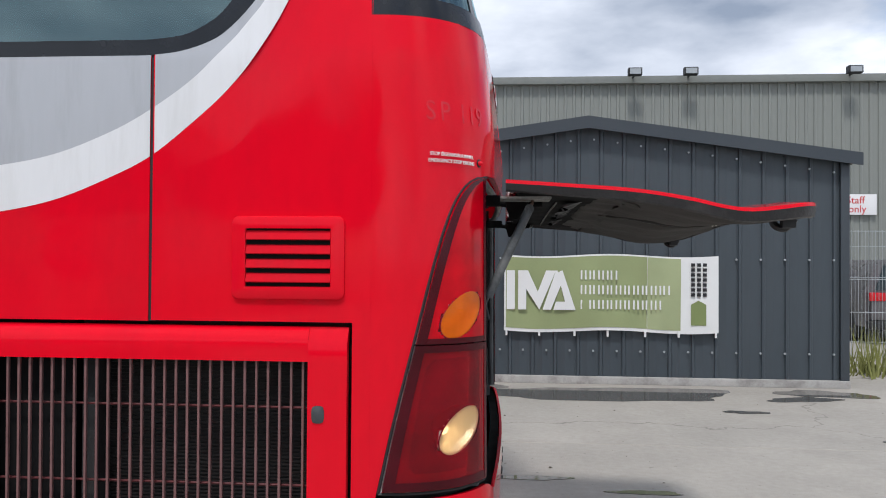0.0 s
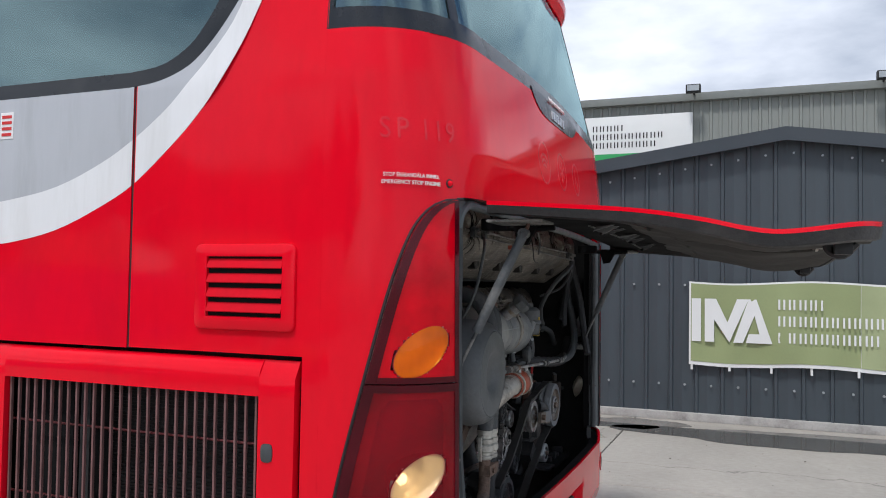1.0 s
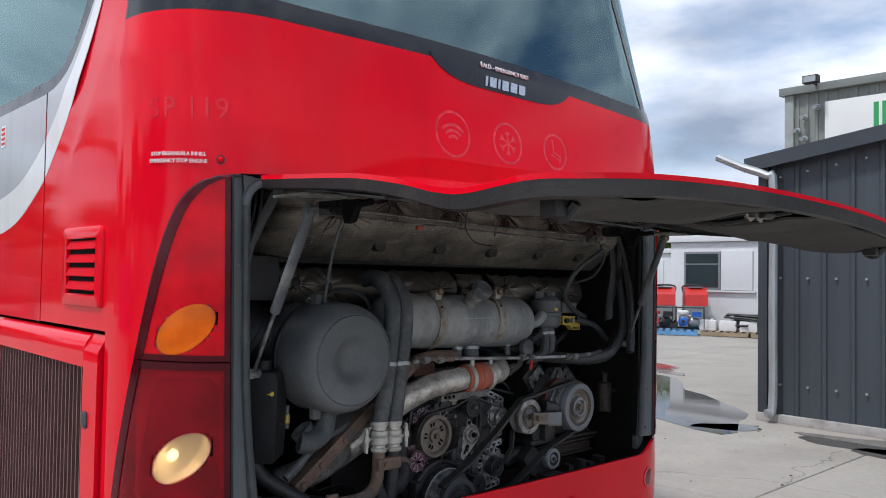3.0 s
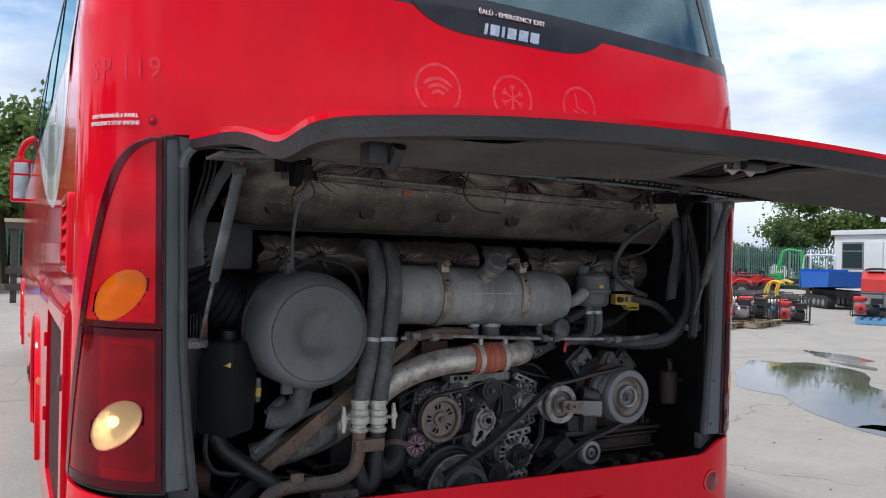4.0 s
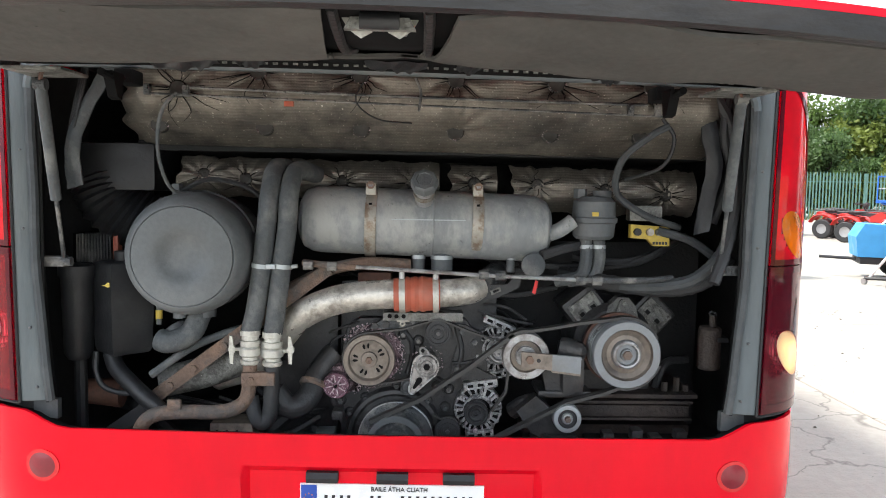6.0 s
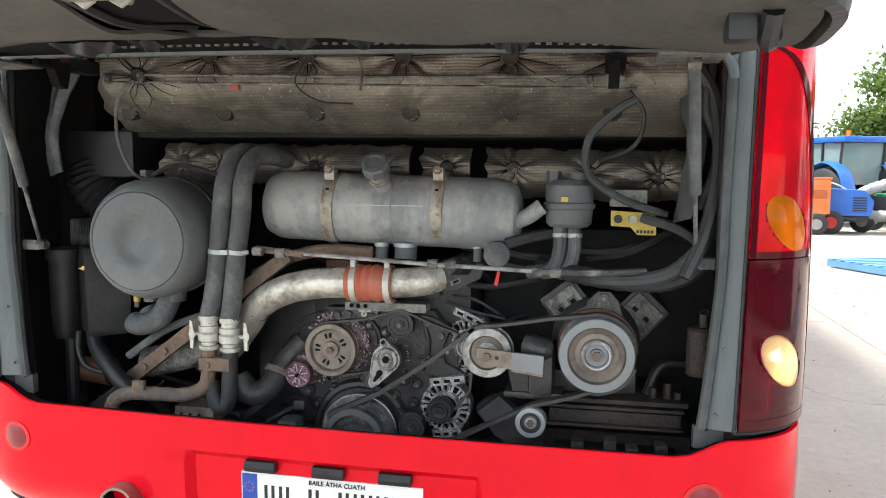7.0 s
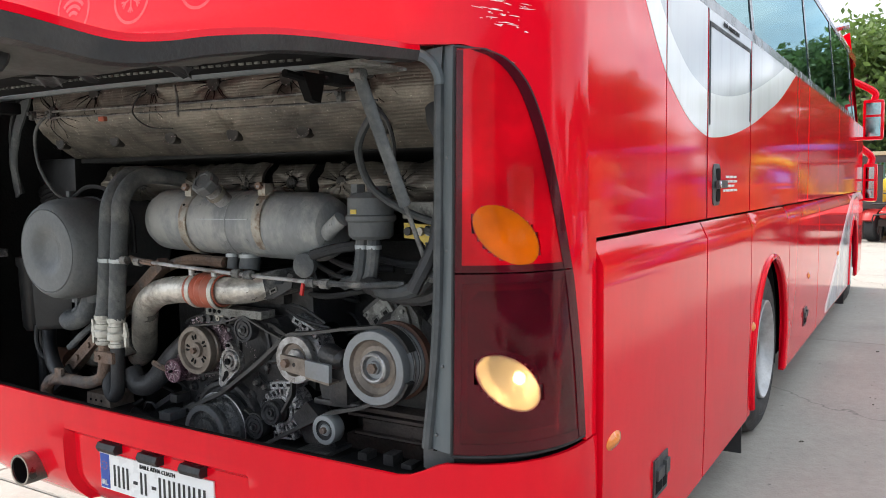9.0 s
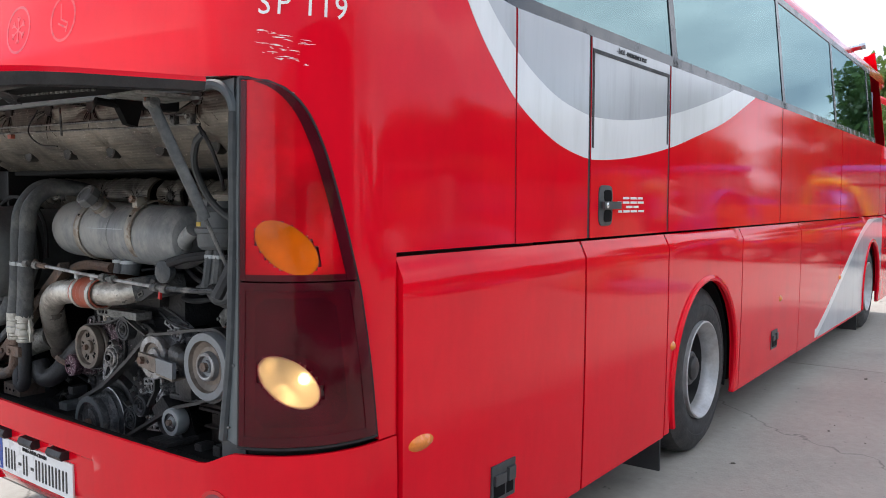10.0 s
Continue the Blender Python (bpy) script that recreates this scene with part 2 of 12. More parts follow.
def cracks(m, scale, width, color):
    """Thin wandering cracks over a base colour."""
    nt = m.node_tree
    b = nt.nodes["Principled BSDF"]
    src = b.inputs["Base Color"].links[0].from_socket
    co = nt.nodes.new("ShaderNodeTexCoord")
    info = nt.nodes.new("ShaderNodeObjectInfo")
    ns = nt.nodes.new("ShaderNodeTexNoise")
    ns.inputs["Scale"].default_value, ns.inputs["Detail"].default_value = 1.6, 6
    nt.links.new(co.outputs["Object"], ns.inputs["Vector"])
    mixv = nt.nodes.new("ShaderNodeVectorMath")
    mixv.operation = "MULTIPLY_ADD"
    nt.links.new(ns.outputs["Color"], mixv.inputs[0])
    mixv.inputs[1].default_value = (0.9, 0.9, 0)
    nt.links.new(co.outputs["Object"], mixv.inputs[2])
    add = nt.nodes.new("ShaderNodeVectorMath")
    add.operation = "ADD"
    nt.links.new(mixv.outputs[0], add.inputs[0])
    nt.links.new(info.outputs["Location"], add.inputs[1])
    vo = nt.nodes.new("ShaderNodeTexVoronoi")
    vo.feature = "DISTANCE_TO_EDGE"
    vo.inputs["Scale"].default_value = scale
    nt.links.new(add.outputs[0], vo.inputs["Vector"])
    rm = nt.nodes.new("ShaderNodeMapRange")
    rm.inputs["From Min"].default_value, rm.inputs["From Max"].default_value = 0.0, width
    rm.inputs["To Min"].default_value, rm.inputs["To Max"].default_value = 0.75, 0.0
    nt.links.new(vo.outputs["Distance"], rm.inputs["Value"])
    mx = nt.nodes.new("ShaderNodeMixRGB")
    mx.inputs["Color2"].default_value = (*color, 1)
    nt.links.new(rm.outputs["Result"], mx.inputs["Fac"])
    nt.links.new(src, mx.inputs["Color1"])
    nt.links.new(mx.outputs["Color"], b.inputs["Base Color"])


cracks(M_CONC, 0.22, 0.0025, (0.12, 0.11, 0.095))
M_JOINT = mat("dark joint filler", (0.06, 0.057, 0.05), 0.9, vary=0.3, scale=8)
M_SHED = mat("dark grey steel cladding", (0.052, 0.066, 0.077), 0.42, vary=0.12, scale=1.2, fine=20, stretch=(1, 1, 0.2), rough_vary=0.08)
M_SHEDT = mat("dark grey trim", (0.045, 0.056, 0.066), 0.45, vary=0.1, scale=2)
M_WARE = mat("grey-green steel cladding", (0.23, 0.245, 0.225), 0.5, vary=0.08, scale=0.6, fine=15, stretch=(1, 1, 0.2))
M_PLINTH = mat("pale concrete plinth", (0.4, 0.39, 0.37), 0.85, vary=0.25, scale=3, dirt=(0.12, 0.11, 0.1), dirt_amount=0.7, dirt_scale=4)
M_ZINC = mat("galvanised steel", (0.42, 0.45, 0.46), 0.45, metal=0.6, vary=0.12, scale=5)


# ---- geometry helpers ----
ORIGIN = {}


def thing(name, base, label, category, group="", kind=""):
    """An empty at a thing's base, whose parts are given in world coordinates."""
    ob = new(name)
    ob.location = base
    ob.empty_display_size = 0.1
    ORIGIN[ob] = Vector(base)
    return tagged(ob, label, category, group, kind)


def finish(name, bm, material, sharp=35):
    me = bpy.data.meshes.new(name)
    bm.normal_update()
    bm.to_mesh(me)
    bm.free()
    me.materials.append(material)
    me.shade_smooth()
    me.set_sharp_from_angle(angle=radians(sharp))
    return me


def part(name, bm, material, parent, label="", sharp=35):
    """Links a bmesh, given in world coordinates, as one mesh under a thing or a part."""
    org = ORIGIN[parent]
    bmesh.ops.translate(bm, verts=bm.verts[:], vec=-org)
    ob = new(name, finish(name, bm, material, sharp))
    ob.parent = parent
    ORIGIN[ob] = org
    return tagged(ob, label) if label else ob


def solo(name, bm, material, label, category="", group="", kind="", sharp=35):
    """A thing of one mesh, in world coordinates."""
    ob = new(name, finish(name, bm, material, sharp))
    ORIGIN[ob] = Vector((0, 0, 0))
    return tagged(ob, label, category, group, kind)


def B():
    return bmesh.new()


def box(bm, x0, x1, y0, y1, z0, z1, bev=0.0, m=None):
    r = bmesh.ops.create_cube(bm, size=1)
    vs = r["verts"]
    bmesh.ops.scale(bm, verts=vs, vec=(abs(x1 - x0), abs(y1 - y0), abs(z1 - z0)))
    bmesh.ops.translate(bm, verts=vs, vec=((x0 + x1) / 2, (y0 + y1) / 2, (z0 + z1) / 2))
    if m is not None:
        bmesh.ops.transform(bm, matrix=m, verts=vs)
    if bev:
        es = list({e for v in vs for e in v.link_edges})
        bmesh.ops.bevel(bm, geom=es, offset=bev, segments=2, affect="EDGES", profile=0.7)
    return bm


def frame_of(d):
    d = Vector(d).normalized()
    a = Vector((0, 0, 1)) if abs(d.z) < 0.9 else Vector((1, 0, 0))
    u = d.cross(a).normalized()
    return d, u, d.cross(u)


def lathe(bm, p0, axis, profile, seg=24, closed=False):
    """Turns a profile of (along, radius) round an axis from p0."""
    d, u, v = frame_of(axis)
    p0 = Vector(p0)
    rings = []
    for h, r in profile:
        if r < 1e-5:
            rings.append([bm.verts.new(p0 + d * h)])
        else:
            rings.append([bm.verts.new(p0 + d * h + (u * math.cos(6.28318 * k / seg) + v * math.sin(6.28318 * k / seg)) * r) for k in range(seg)])
    pairs = list(zip(rings, rings[1:])) + ([(rings[-1], rings[0])] if closed else [])
    for a, b in pairs:
        for k in range(seg):
            q = [a[k % len(a)], a[(k + 1) % len(a)], b[(k + 1) % len(b)], b[k % len(b)]]
            q = list(dict.fromkeys(q))
            if len(q) > 2:
                bm.faces.new(q)
    return bm


def cyl(bm, p0, p1, r, r1=None, seg=16):
    p0, p1 = Vector(p0), Vector(p1)
    n = (p1 - p0).length
    return lathe(bm, p0, p1 - p0, [(0, 0), (0, r), (n, r if r1 is None else r1), (n, 0)], seg)


def path(pts, per=6):
    """A smooth way through points."""
    pts = [Vector(p) for p in pts]
    if len(pts) < 3:
        return pts
    ext = [2 * pts[0] - pts[1]] + pts + [2 * pts[-1] - pts[-2]]
    out = []
    for i in range(1, len(ext) - 2):
        a, b, c, d = ext[i - 1:i + 3]
        for k in range(per):
            t = k / per
            out.append(0.5 * ((2 * b) + (c - a) * t + (2 * a - 5 * b + 4 * c - d) * t * t + (3 * b - a - 3 * c + d) * t ** 3))
    return out + [pts[-1]]


def tube(bm, pts, r, seg=10, per=6, ripple=0.0, flat=1.0):
    """A round pipe or hose along a smooth way; r may be (start, end)."""
    ps = path(pts, per)
    r0, r1 = r if isinstance(r, tuple) else (r, r)
    n = len(ps)
    prev, rings = None, []
    for i, p in enumerate(ps):
        d = (ps[min(i + 1, n - 1)] - ps[max(i - 1, 0)]).normalized()
        if prev is None:
            _, u, _ = frame_of(d)
        else:
            u = (prev - d * prev.dot(d)).normalized()
        prev, v = u, d.cross(u)
        rr = (r0 + (r1 - r0) * i / max(1, n - 1)) * (1 + (ripple if i % 2 else -ripple))
        rings.append([bm.verts.new(p + (u * math.cos(6.28318 * k / seg) + v * math.sin(6.28318 * k / seg) * flat) * rr) for k in range(seg)])
    for a, b in zip(rings, rings[1:]):
        for k in range(seg):
            bm.faces.new((a[k], a[(k + 1) % seg], b[(k + 1) % seg], b[k]))
    bm.faces.new(rings[0][::-1])
    bm.faces.new(rings[-1])
    return bm


def prism(bm, pts, d):
    """A flat outline pushed along d."""
    d = Vector(d)
    a = [bm.verts.new(Vector(p)) for p in pts]
    b = [bm.verts.new(Vector(p) + d) for p in pts]
    n = len(pts)
    bm.faces.new(a[::-1])
    bm.faces.new(b)
    for k in range(n):
        bm.faces.new((a[k], a[(k + 1) % n], b[(k + 1) % n], b[k]))
    bmesh.ops.recalc_face_normals(bm, faces=bm.faces[:])
    return bm


def spline(pts):
    """A smooth function through (x, y) points in rising x."""
    xs, ys = [p[0] for p in pts], [p[1] for p in pts]
    n = len(xs)
    ms = []
    for i in range(n):
        a, b = max(0, i - 1), min(n - 1, i + 1)
        ms.append((ys[b] - ys[a]) / (xs[b] - xs[a]))

    def f(x):
        x = min(max(x, xs[0]), xs[-1])
        i = min(max(int(np.searchsorted(xs, x)) - 1, 0), n - 2)
        h = xs[i + 1] - xs[i]
        t = (x - xs[i]) / h
        return ((2 * t ** 3 - 3 * t * t + 1) * ys[i] + (t ** 3 - 2 * t * t + t) * h * ms[i]
                + (3 * t * t - 2 * t ** 3) * ys[i + 1] + (t ** 3 - t * t) * h * ms[i + 1])
    return f


def sheet(bm, grid, thick_grid=None, close=True):
    """Faces over a grid of points; with a second grid behind it, a closed plate."""
    a = [[bm.verts.new(p) for p in row] for row in grid]
    nu, nv = len(a), len(a[0])
    for i in range(nu - 1):
        for j in range(nv - 1):
            bm.faces.new((a[i][j], a[i + 1][j], a[i + 1][j + 1], a[i][j + 1]))
    if thick_grid:
        b = [[bm.verts.new(p) for p in row] for row in thick_grid]
        for i in range(nu - 1):
            for j in range(nv - 1):
                bm.faces.new((b[i][j + 1], b[i + 1][j + 1], b[i + 1][j], b[i][j]))
        rim = [(i, 0) for i in range(nu)] + [(nu - 1, j) for j in range(1, nv)] + [(i, nv - 1) for i in range(nu - 2, -1, -1)] + [(0, j) for j in range(nv - 2, 0, -1)]
        for (i, j), (k, l) in zip(rim, rim[1:] + rim[:1]):
            bm.faces.new((a[k][l], a[i][j], b[i][j], b[k][l]))
    return bm


def words(name, text, size, m, material, parent=None, label="", extrude=0.0015, bend=None, squeeze=1.0):
    """Lettering as a mesh; bend maps its flat points into place."""
    cu = bpy.data.curves.new(name, "FONT")
    cu.body, cu.size, cu.align_x, cu.align_y, cu.extrude = text, size, "CENTER", "CENTER", extrude
    cu.resolution_u = 3
    tmp = bpy.data.objects.new(name, cu)
    me = bpy.data.meshes.new_from_object(tmp)
    bpy.data.objects.remove(tmp)
    me.name = name
    me.materials.clear()
    me.materials.append(material)
    org = ORIGIN[parent] if parent else Vector((0, 0, 0))
    for v in me.vertices:
        p = Vector((v.co.x * squeeze, v.co.y, v.co.z))
        v.co = (bend(p) if bend else m @ p) - org
    ob = new(name, me)
    if parent:
        ob.parent = parent
        ORIGIN[ob] = org
    return tagged(ob, label) if label else ob


# ---- ground ----
bm = B()
box(bm, -400, 300, -300, 400, -0.6, -0.025)
ground = solo("ground", bm, M_CONC, "pale worn concrete yard reaching the trees", "ground", kind="structure")

# ---- dark shed ----
SY, SX0, SX1, SRX, SRZ, SEZ = 9.85, -1.97, 4.07, 1.0, 3.225, 2.785


def shed_top(x):
    return SRZ - (SRZ - SEZ) * abs(x - SRX) / 3.07 - 0.02


shed = thing("shed", (1.05, 12.5, 0), "dark grey corrugated steel shed with a low gable", "shed", kind="structure")
bm = B()
prism(bm, [(SX0, SY + 0.03, 0.0), (SX1, SY + 0.03, 0.0), (SX1, SY + 0.03, shed_top(SX1) - 0.02), (SRX, SY + 0.03, shed_top(SRX) - 0.02), (SX0, SY + 0.03, shed_top(SX0) - 0.02)], (0, 6, 0))
part("wall", bm, M_SHED, shed)
bm = B()
box(bm, SX0 - 0.04, SX1 + 0.03, SY - 0.06, SY + 0.02, 0.0, 0.09, 0.012)
part("plinth", bm, M_PLINTH, shed, "stained pale concrete plinth")
bm = B()
for s, x1 in ((-1, SX0 - 0.13), (1, SX1 + 0.13)):
    za, zb = shed_top(SRX) + 0.05, shed_top(x1) + 0.05
    prism(bm, [(SRX, SY - 0.1, za - 0.1), (x1, SY - 0.1, zb - 0.1), (x1, SY - 0.1, zb), (SRX, SY - 0.1, za)], (0, 6.3, 0))
part("roof", bm, M_SHEDT, shed)
bm = B()
for s, x1 in ((-1, SX0 - 0.15), (1, SX1 + 0.15)):
    za, zb = shed_top(SRX) + 0.065, shed_top(x1) + 0.065
    prism(bm, [(SRX, SY - 0.125, za - 0.15), (x1, SY - 0.125, zb - 0.15), (x1, SY - 0.125, zb), (SRX, SY - 0.125, za)], (0, 0.02, 0))
part("verge_trim", bm, M_SHEDT, shed)
bm = B()
for cx in (SX0 + 0.02, SX1 - 0.02):
    box(bm, cx - 0.05, cx + 0.05, SY - 0.035, SY + 0.05, 0.09, shed_top(cx) - 0.05, 0.004)
part("corner_trim", bm, M_SHEDT, shed)
bm = B()
tube(bm, [(SX0 - 0.42, SY - 0.2, 2.86), (SX0 - 0.16, SY - 0.14, 2.73), (SX0 + 0.1, SY - 0.1, 2.62), (SX0 + 0.16, SY - 0.09, 2.5), (SX0 + 0.16, SY - 0.09, 1.2), (SX0 + 0.16, SY - 0.09, 0.2), (SX0 + 0.12, SY - 0.16, 0.1)], 0.045, 10, 4)
part("downpipe", bm, M_ZINC, shed, "pale grey plastic downpipe")
bm = B()
for z in (1.53, 0.4):
    for k in range(22):
        x = SX0 + 0.2 + k * 0.285
        if x < SX1:
            part("screw", cyl(B(), (x, SY - 0.012, z), (x, SY + 0.01, z), 0.014, seg=6), M_ZINC, shed)
for k in range(22):
    x = SX0 + 0.2 + k * 0.285
    if x < SX1:
        part("screw", cyl(B(), (x, SY - 0.012, shed_top(x) - 0.2), (x, SY + 0.01, shed_top(x) - 0.2), 0.013, seg=6), M_ZINC, shed)

# ---- banner on the shed ----
M_BANG = mat("green printed banner", (0.29, 0.34, 0.16), 0.55, vary=0.08, scale=2, bump=0.1, bump_scale=6)
M_BANW = mat("white printed vinyl", (0.76, 0.77, 0.75), 0.55, vary=0.05, scale=2)
M_BAND = mat("olive printed vinyl", (0.2, 0.25, 0.09), 0.55, vary=0.06, scale=2)
banner = thing("banner", (1.28, SY - 0.05, 0.6), "green and white vinyl banner tied to the shed wall", "banner")
BX0, BX1, BZ0, BZ1 = -0.01, 2.57, 0.64, 1.57


def ban(x, z):
    return SY - 0.045 - 0.012 * math.sin(x * 5 + z * 3) - 0.008 * math.sin(x * 13 - z * 5)


def ban_sheet(x0, x1, z0, z1, off, n=24, sag=True):
    g = [[(x0 + (x1 - x0) * i / n, ban(x0 + (x1 - x0) * i / n, z0 + (z1 - z0) * j / 6) - off, z0 + (z1 - z0) * j / 6 - (0.018 * math.sin(3.14 * (x0 + (x1 - x0) * i / n) / 2.58 * 3) if sag else 0)) for j in range(7)] for i in range(n + 1)]
    h = [[(p[0], p[1] + 0.004, p[2]) for p in row] for row in g]
    bm = B()
    sheet(bm, g, h)
    bmesh.ops.recalc_face_normals(bm, faces=bm.faces[:])
    return bm


part("backing", ban_sheet(BX0, BX1, BZ0, BZ1, 0), M_BANW, banner)
part("green_print", ban_sheet(BX0 + 0.02, 1.72, BZ0 + 0.04, BZ1 - 0.02, 0.005), M_BANG, banner)
part("olive_print", ban_sheet(1.725, 2.12, BZ0 + 0.04, BZ1 - 0.02, 0.005), mat("pale green print", (0.36, 0.41, 0.22), 0.55, vary=0.06), banner)
bm = B()
for pts in ([(0.02, 0.9), (0.12, 0.9), (0.12, 1.38), (0.02, 1.38)], [(0.16, 0.9), (0.26, 0.9), (0.26, 1.15), (0.42, 0.9), (0.62, 1.38), (0.5, 1.38), (0.4, 1.12), (0.28, 1.38), (0.16, 1.38)], [(0.46, 0.9), (0.56, 0.9), (0.68, 1.2), (0.73, 1.0), (0.62, 1.0), (0.59, 0.9), (0.86, 0.9), (0.7, 1.38), (0.62, 1.38)]):
    prism(bm, [(x, SY - 0.068, z) for x, z in pts], (0, 0.004, 0))
part("emblem", bm, M_BANW, banner)
bm = B()
for z, n in ((1.33, 0.49), (1.15, 1.12), (0.97, 1.0)):
    x = 0.92
    k = 0
    while x < 0.9 + n:
        part("lettering_bar", box(B(), x, x + 0.02, SY - 0.068, SY - 0.064, z - 0.055, z + 0.055), M_BANW, banner)
        x += (0.05, 0.055, 0.045, 0.06)[k % 4]
        k += 1
bm = B()
prism(bm, [(2.24, SY - 0.068, 0.73), (2.42, SY - 0.068, 0.73), (2.42, SY - 0.068, 0.98), (2.33, SY - 0.068, 1.03), (2.24, SY - 0.068, 0.98)], (0, 0.004, 0))
part("small_emblem", bm, M_BAND, banner)
bm = B()
for k in range(3):
    for j in range(7):
        part("small_lettering_bar", box(B(), 2.24 + k * 0.07, 2.285 + k * 0.07, SY - 0.068, SY - 0.064, 1.08 + j * 0.06, 1.12 + j * 0.06), M_INK, banner)
bm = B()
for x in (0.02, 0.42, 0.85, 1.25, 1.7, 2.1, 2.54):
    part("tie", box(B(), x - 0.012, x + 0.012, SY - 0.05, SY - 0.02, BZ0 - 0.06, BZ0 + 0.02), M_BANW, banner)

# ---- grey-green warehouse ----
WY, WX0, WX1, WZ = 24.0, -7.9, 34.0, 6.85
ware = thing("warehouse", (10, 40, 0), "tall grey-green clad warehouse behind the shed", "warehouse", kind="structure")
bm = B()
box(bm, WX0, WX1, WY + 0.05, WY + 30, 0, WZ)
part("wall", bm, M_WARE, ware)
bm = B()
box(bm, WX0 - 0.15, WX1, WY - 0.16, WY + 0.1, WZ - 0.06, WZ + 0.16, 0.02)
part("gutter", bm, mat("grey gutter", (0.2, 0.215, 0.2), 0.5, vary=0.1), ware)
bm = B()
box(bm, WX0 - 0.03, WX0 + 0.22, WY - 0.05, WY + 0.1, 0, WZ - 0.06, 0.01)
part("corner_trim", bm, mat("pale trim", (0.3, 0.32, 0.3), 0.5), ware)
bm = B()
prism(bm, [(WX0 - 0.1, WY, WZ + 0.1), (WX1, WY, WZ + 0.1), (WX1, WY + 15, WZ + 1.6), (WX0 - 0.1, WY + 15, WZ + 1.6)], (0, 0, 0.06))
part("roof", bm, M_WARE, ware)
sign = thing("wall_sign", (-3.9, WY - 0.08, 5.1), "white company sign board with a green strip on the warehouse", "sign")
bm = B()
box(bm, -6.8, -1.05, WY - 0.1, WY - 0.06, 5.1, 6.47, 0.01)
part("board", bm, M_BANW, sign)
M_SIGNG = mat("sign green", (0.03, 0.34, 0.1), 0.5, vary=0.06)
bm = B()
box(bm, -6.8, -1.05, WY - 0.107, WY - 0.101, 5.1, 5.36)
part("green_strip", bm, M_SIGNG, sign)
bm = B()
for pts in ([(0, 0), (0.12, 0), (0.12, 0.75), (0, 0.75)], [(0.2, 0), (0.34, 0), (0.34, 0.4), (0.6, 0.02), (0.95, 0.75), (0.76, 0.75), (0.6, 0.35), (0.38, 0.75), (0.2, 0.75)], [(0.7, 0), (0.86, 0), (1.05, 0.45), (1.12, 0.2), (0.96, 0.2), (0.9, 0.0), (1.36, 0), (1.12, 0.75), (0.98, 0.75)]):
    prism(bm, [(-5.55 + x * 1.05, WY - 0.108, 5.52 + z) for x, z in pts], (0, 0.006, 0))
part("emblem", bm, M_SIGNG, sign)
bm = B()
for z, n in ((6.12, 0.9), (5.87, 2.0), (5.62, 1.8)):
    x, k = -3.9, 0
    while x < -3.9 + n:
        part("lettering_bar", box(B(), x, x + 0.035, WY - 0.107, WY - 0.101, z - 0.085, z + 0.085), M_INK, sign)
        x += (0.1, 0.11, 0.09, 0.12)[k % 4]
        k += 1


def floodlight(x):
    f = thing("floodlight", (x, WY - 0.2, WZ + 0.1), "small black floodlight on the warehouse gutter", "floodlight", "floodlights on the warehouse")
    bm = B()
    box(bm, x - 0.2, x + 0.2, WY - 0.62, WY - 0.4, WZ + 0.08, WZ + 0.3, 0.02)
    part("housing", bm, M_BLACK, f)
    bm = B()
    box(bm, x - 0.16, x + 0.16, WY - 0.634, WY - 0.622, WZ + 0.11, WZ + 0.27)
    part("lens", bm, M_ZINC, f)
    bm = B()
    tube(bm, [(x, WY - 0.14, WZ + 0.12), (x, WY - 0.4, WZ + 0.12)], 0.03, 6)
    part("arm", bm, M_BLACK, f)


for fx in (-7.0, -1.0, 3.75, 5.35, 9.95):
    floodlight(fx)
for cx, cz in ((-7.0, 6.35), (-7.35, 6.1), (-7.55, 5.75), (-7.35, 5.5)):
    f = thing("security_camera", (cx, WY - 0.05, cz), "small grey security camera on the warehouse corner", "camera", "cameras on the warehouse")
    bm = B()
    cyl(bm, (cx, WY - 0.32, cz - 0.03), (cx, WY - 0.1, cz), 0.06, seg=10)
    part("body", bm, M_ZINC, f)
    bm = B()
    cyl(bm, (cx, WY - 0.1, cz), (cx, WY - 0.045, cz), 0.09, seg=10)
    part("mount", bm, M_ZINC, f)


# ---- coach body: a surface over (s, z): s runs round the tail, 0 at the middle of the rear, z is the height ----
YC, HW, XR, CA, CB, CN, FLAT, ARC, LEAN_Y = 3.62, 1.277, -0.035, 0.385, 0.405, 2.4, 0.872, 0.62, 0.012
XF = -10.4


def half_width(z):
    if z < 1.0:
        return HW - 0.02 * (1.0 - z) ** 2
    return HW - 0.1 * max(0.0, z - 2.1) - 0.35 * max(0.0, z - 2.9) ** 2


def rear_back(z):
    return -0.115 * max(0.0, min(z, 2.25) - 1.9) ** 1.0 - 0.26 * max(0.0, z - 2.25)


def plan(s, z):
    a, sg, w = abs(s), (1 if s >= 0 else -1), half_width(z)
    hr = w - CB
    if a <= FLAT:
        y, x, k = a * hr / FLAT, XR + 0.02 * (1 - (a / FLAT) ** 2), 1.0
    elif a <= FLAT + ARC:
        u = (a - FLAT) / ARC
        th = u * math.pi / 2
        y, x, k = hr + CB * math.sin(th) ** (2 / CN), XR - CA + CA * max(0.0, math.cos(th)) ** (2 / CN), 1 - u * u
    else:
        y, x, k = w, XR - CA - (a - FLAT - ARC), 0.0
    return x + k * rear_back(z), YC + sg * y


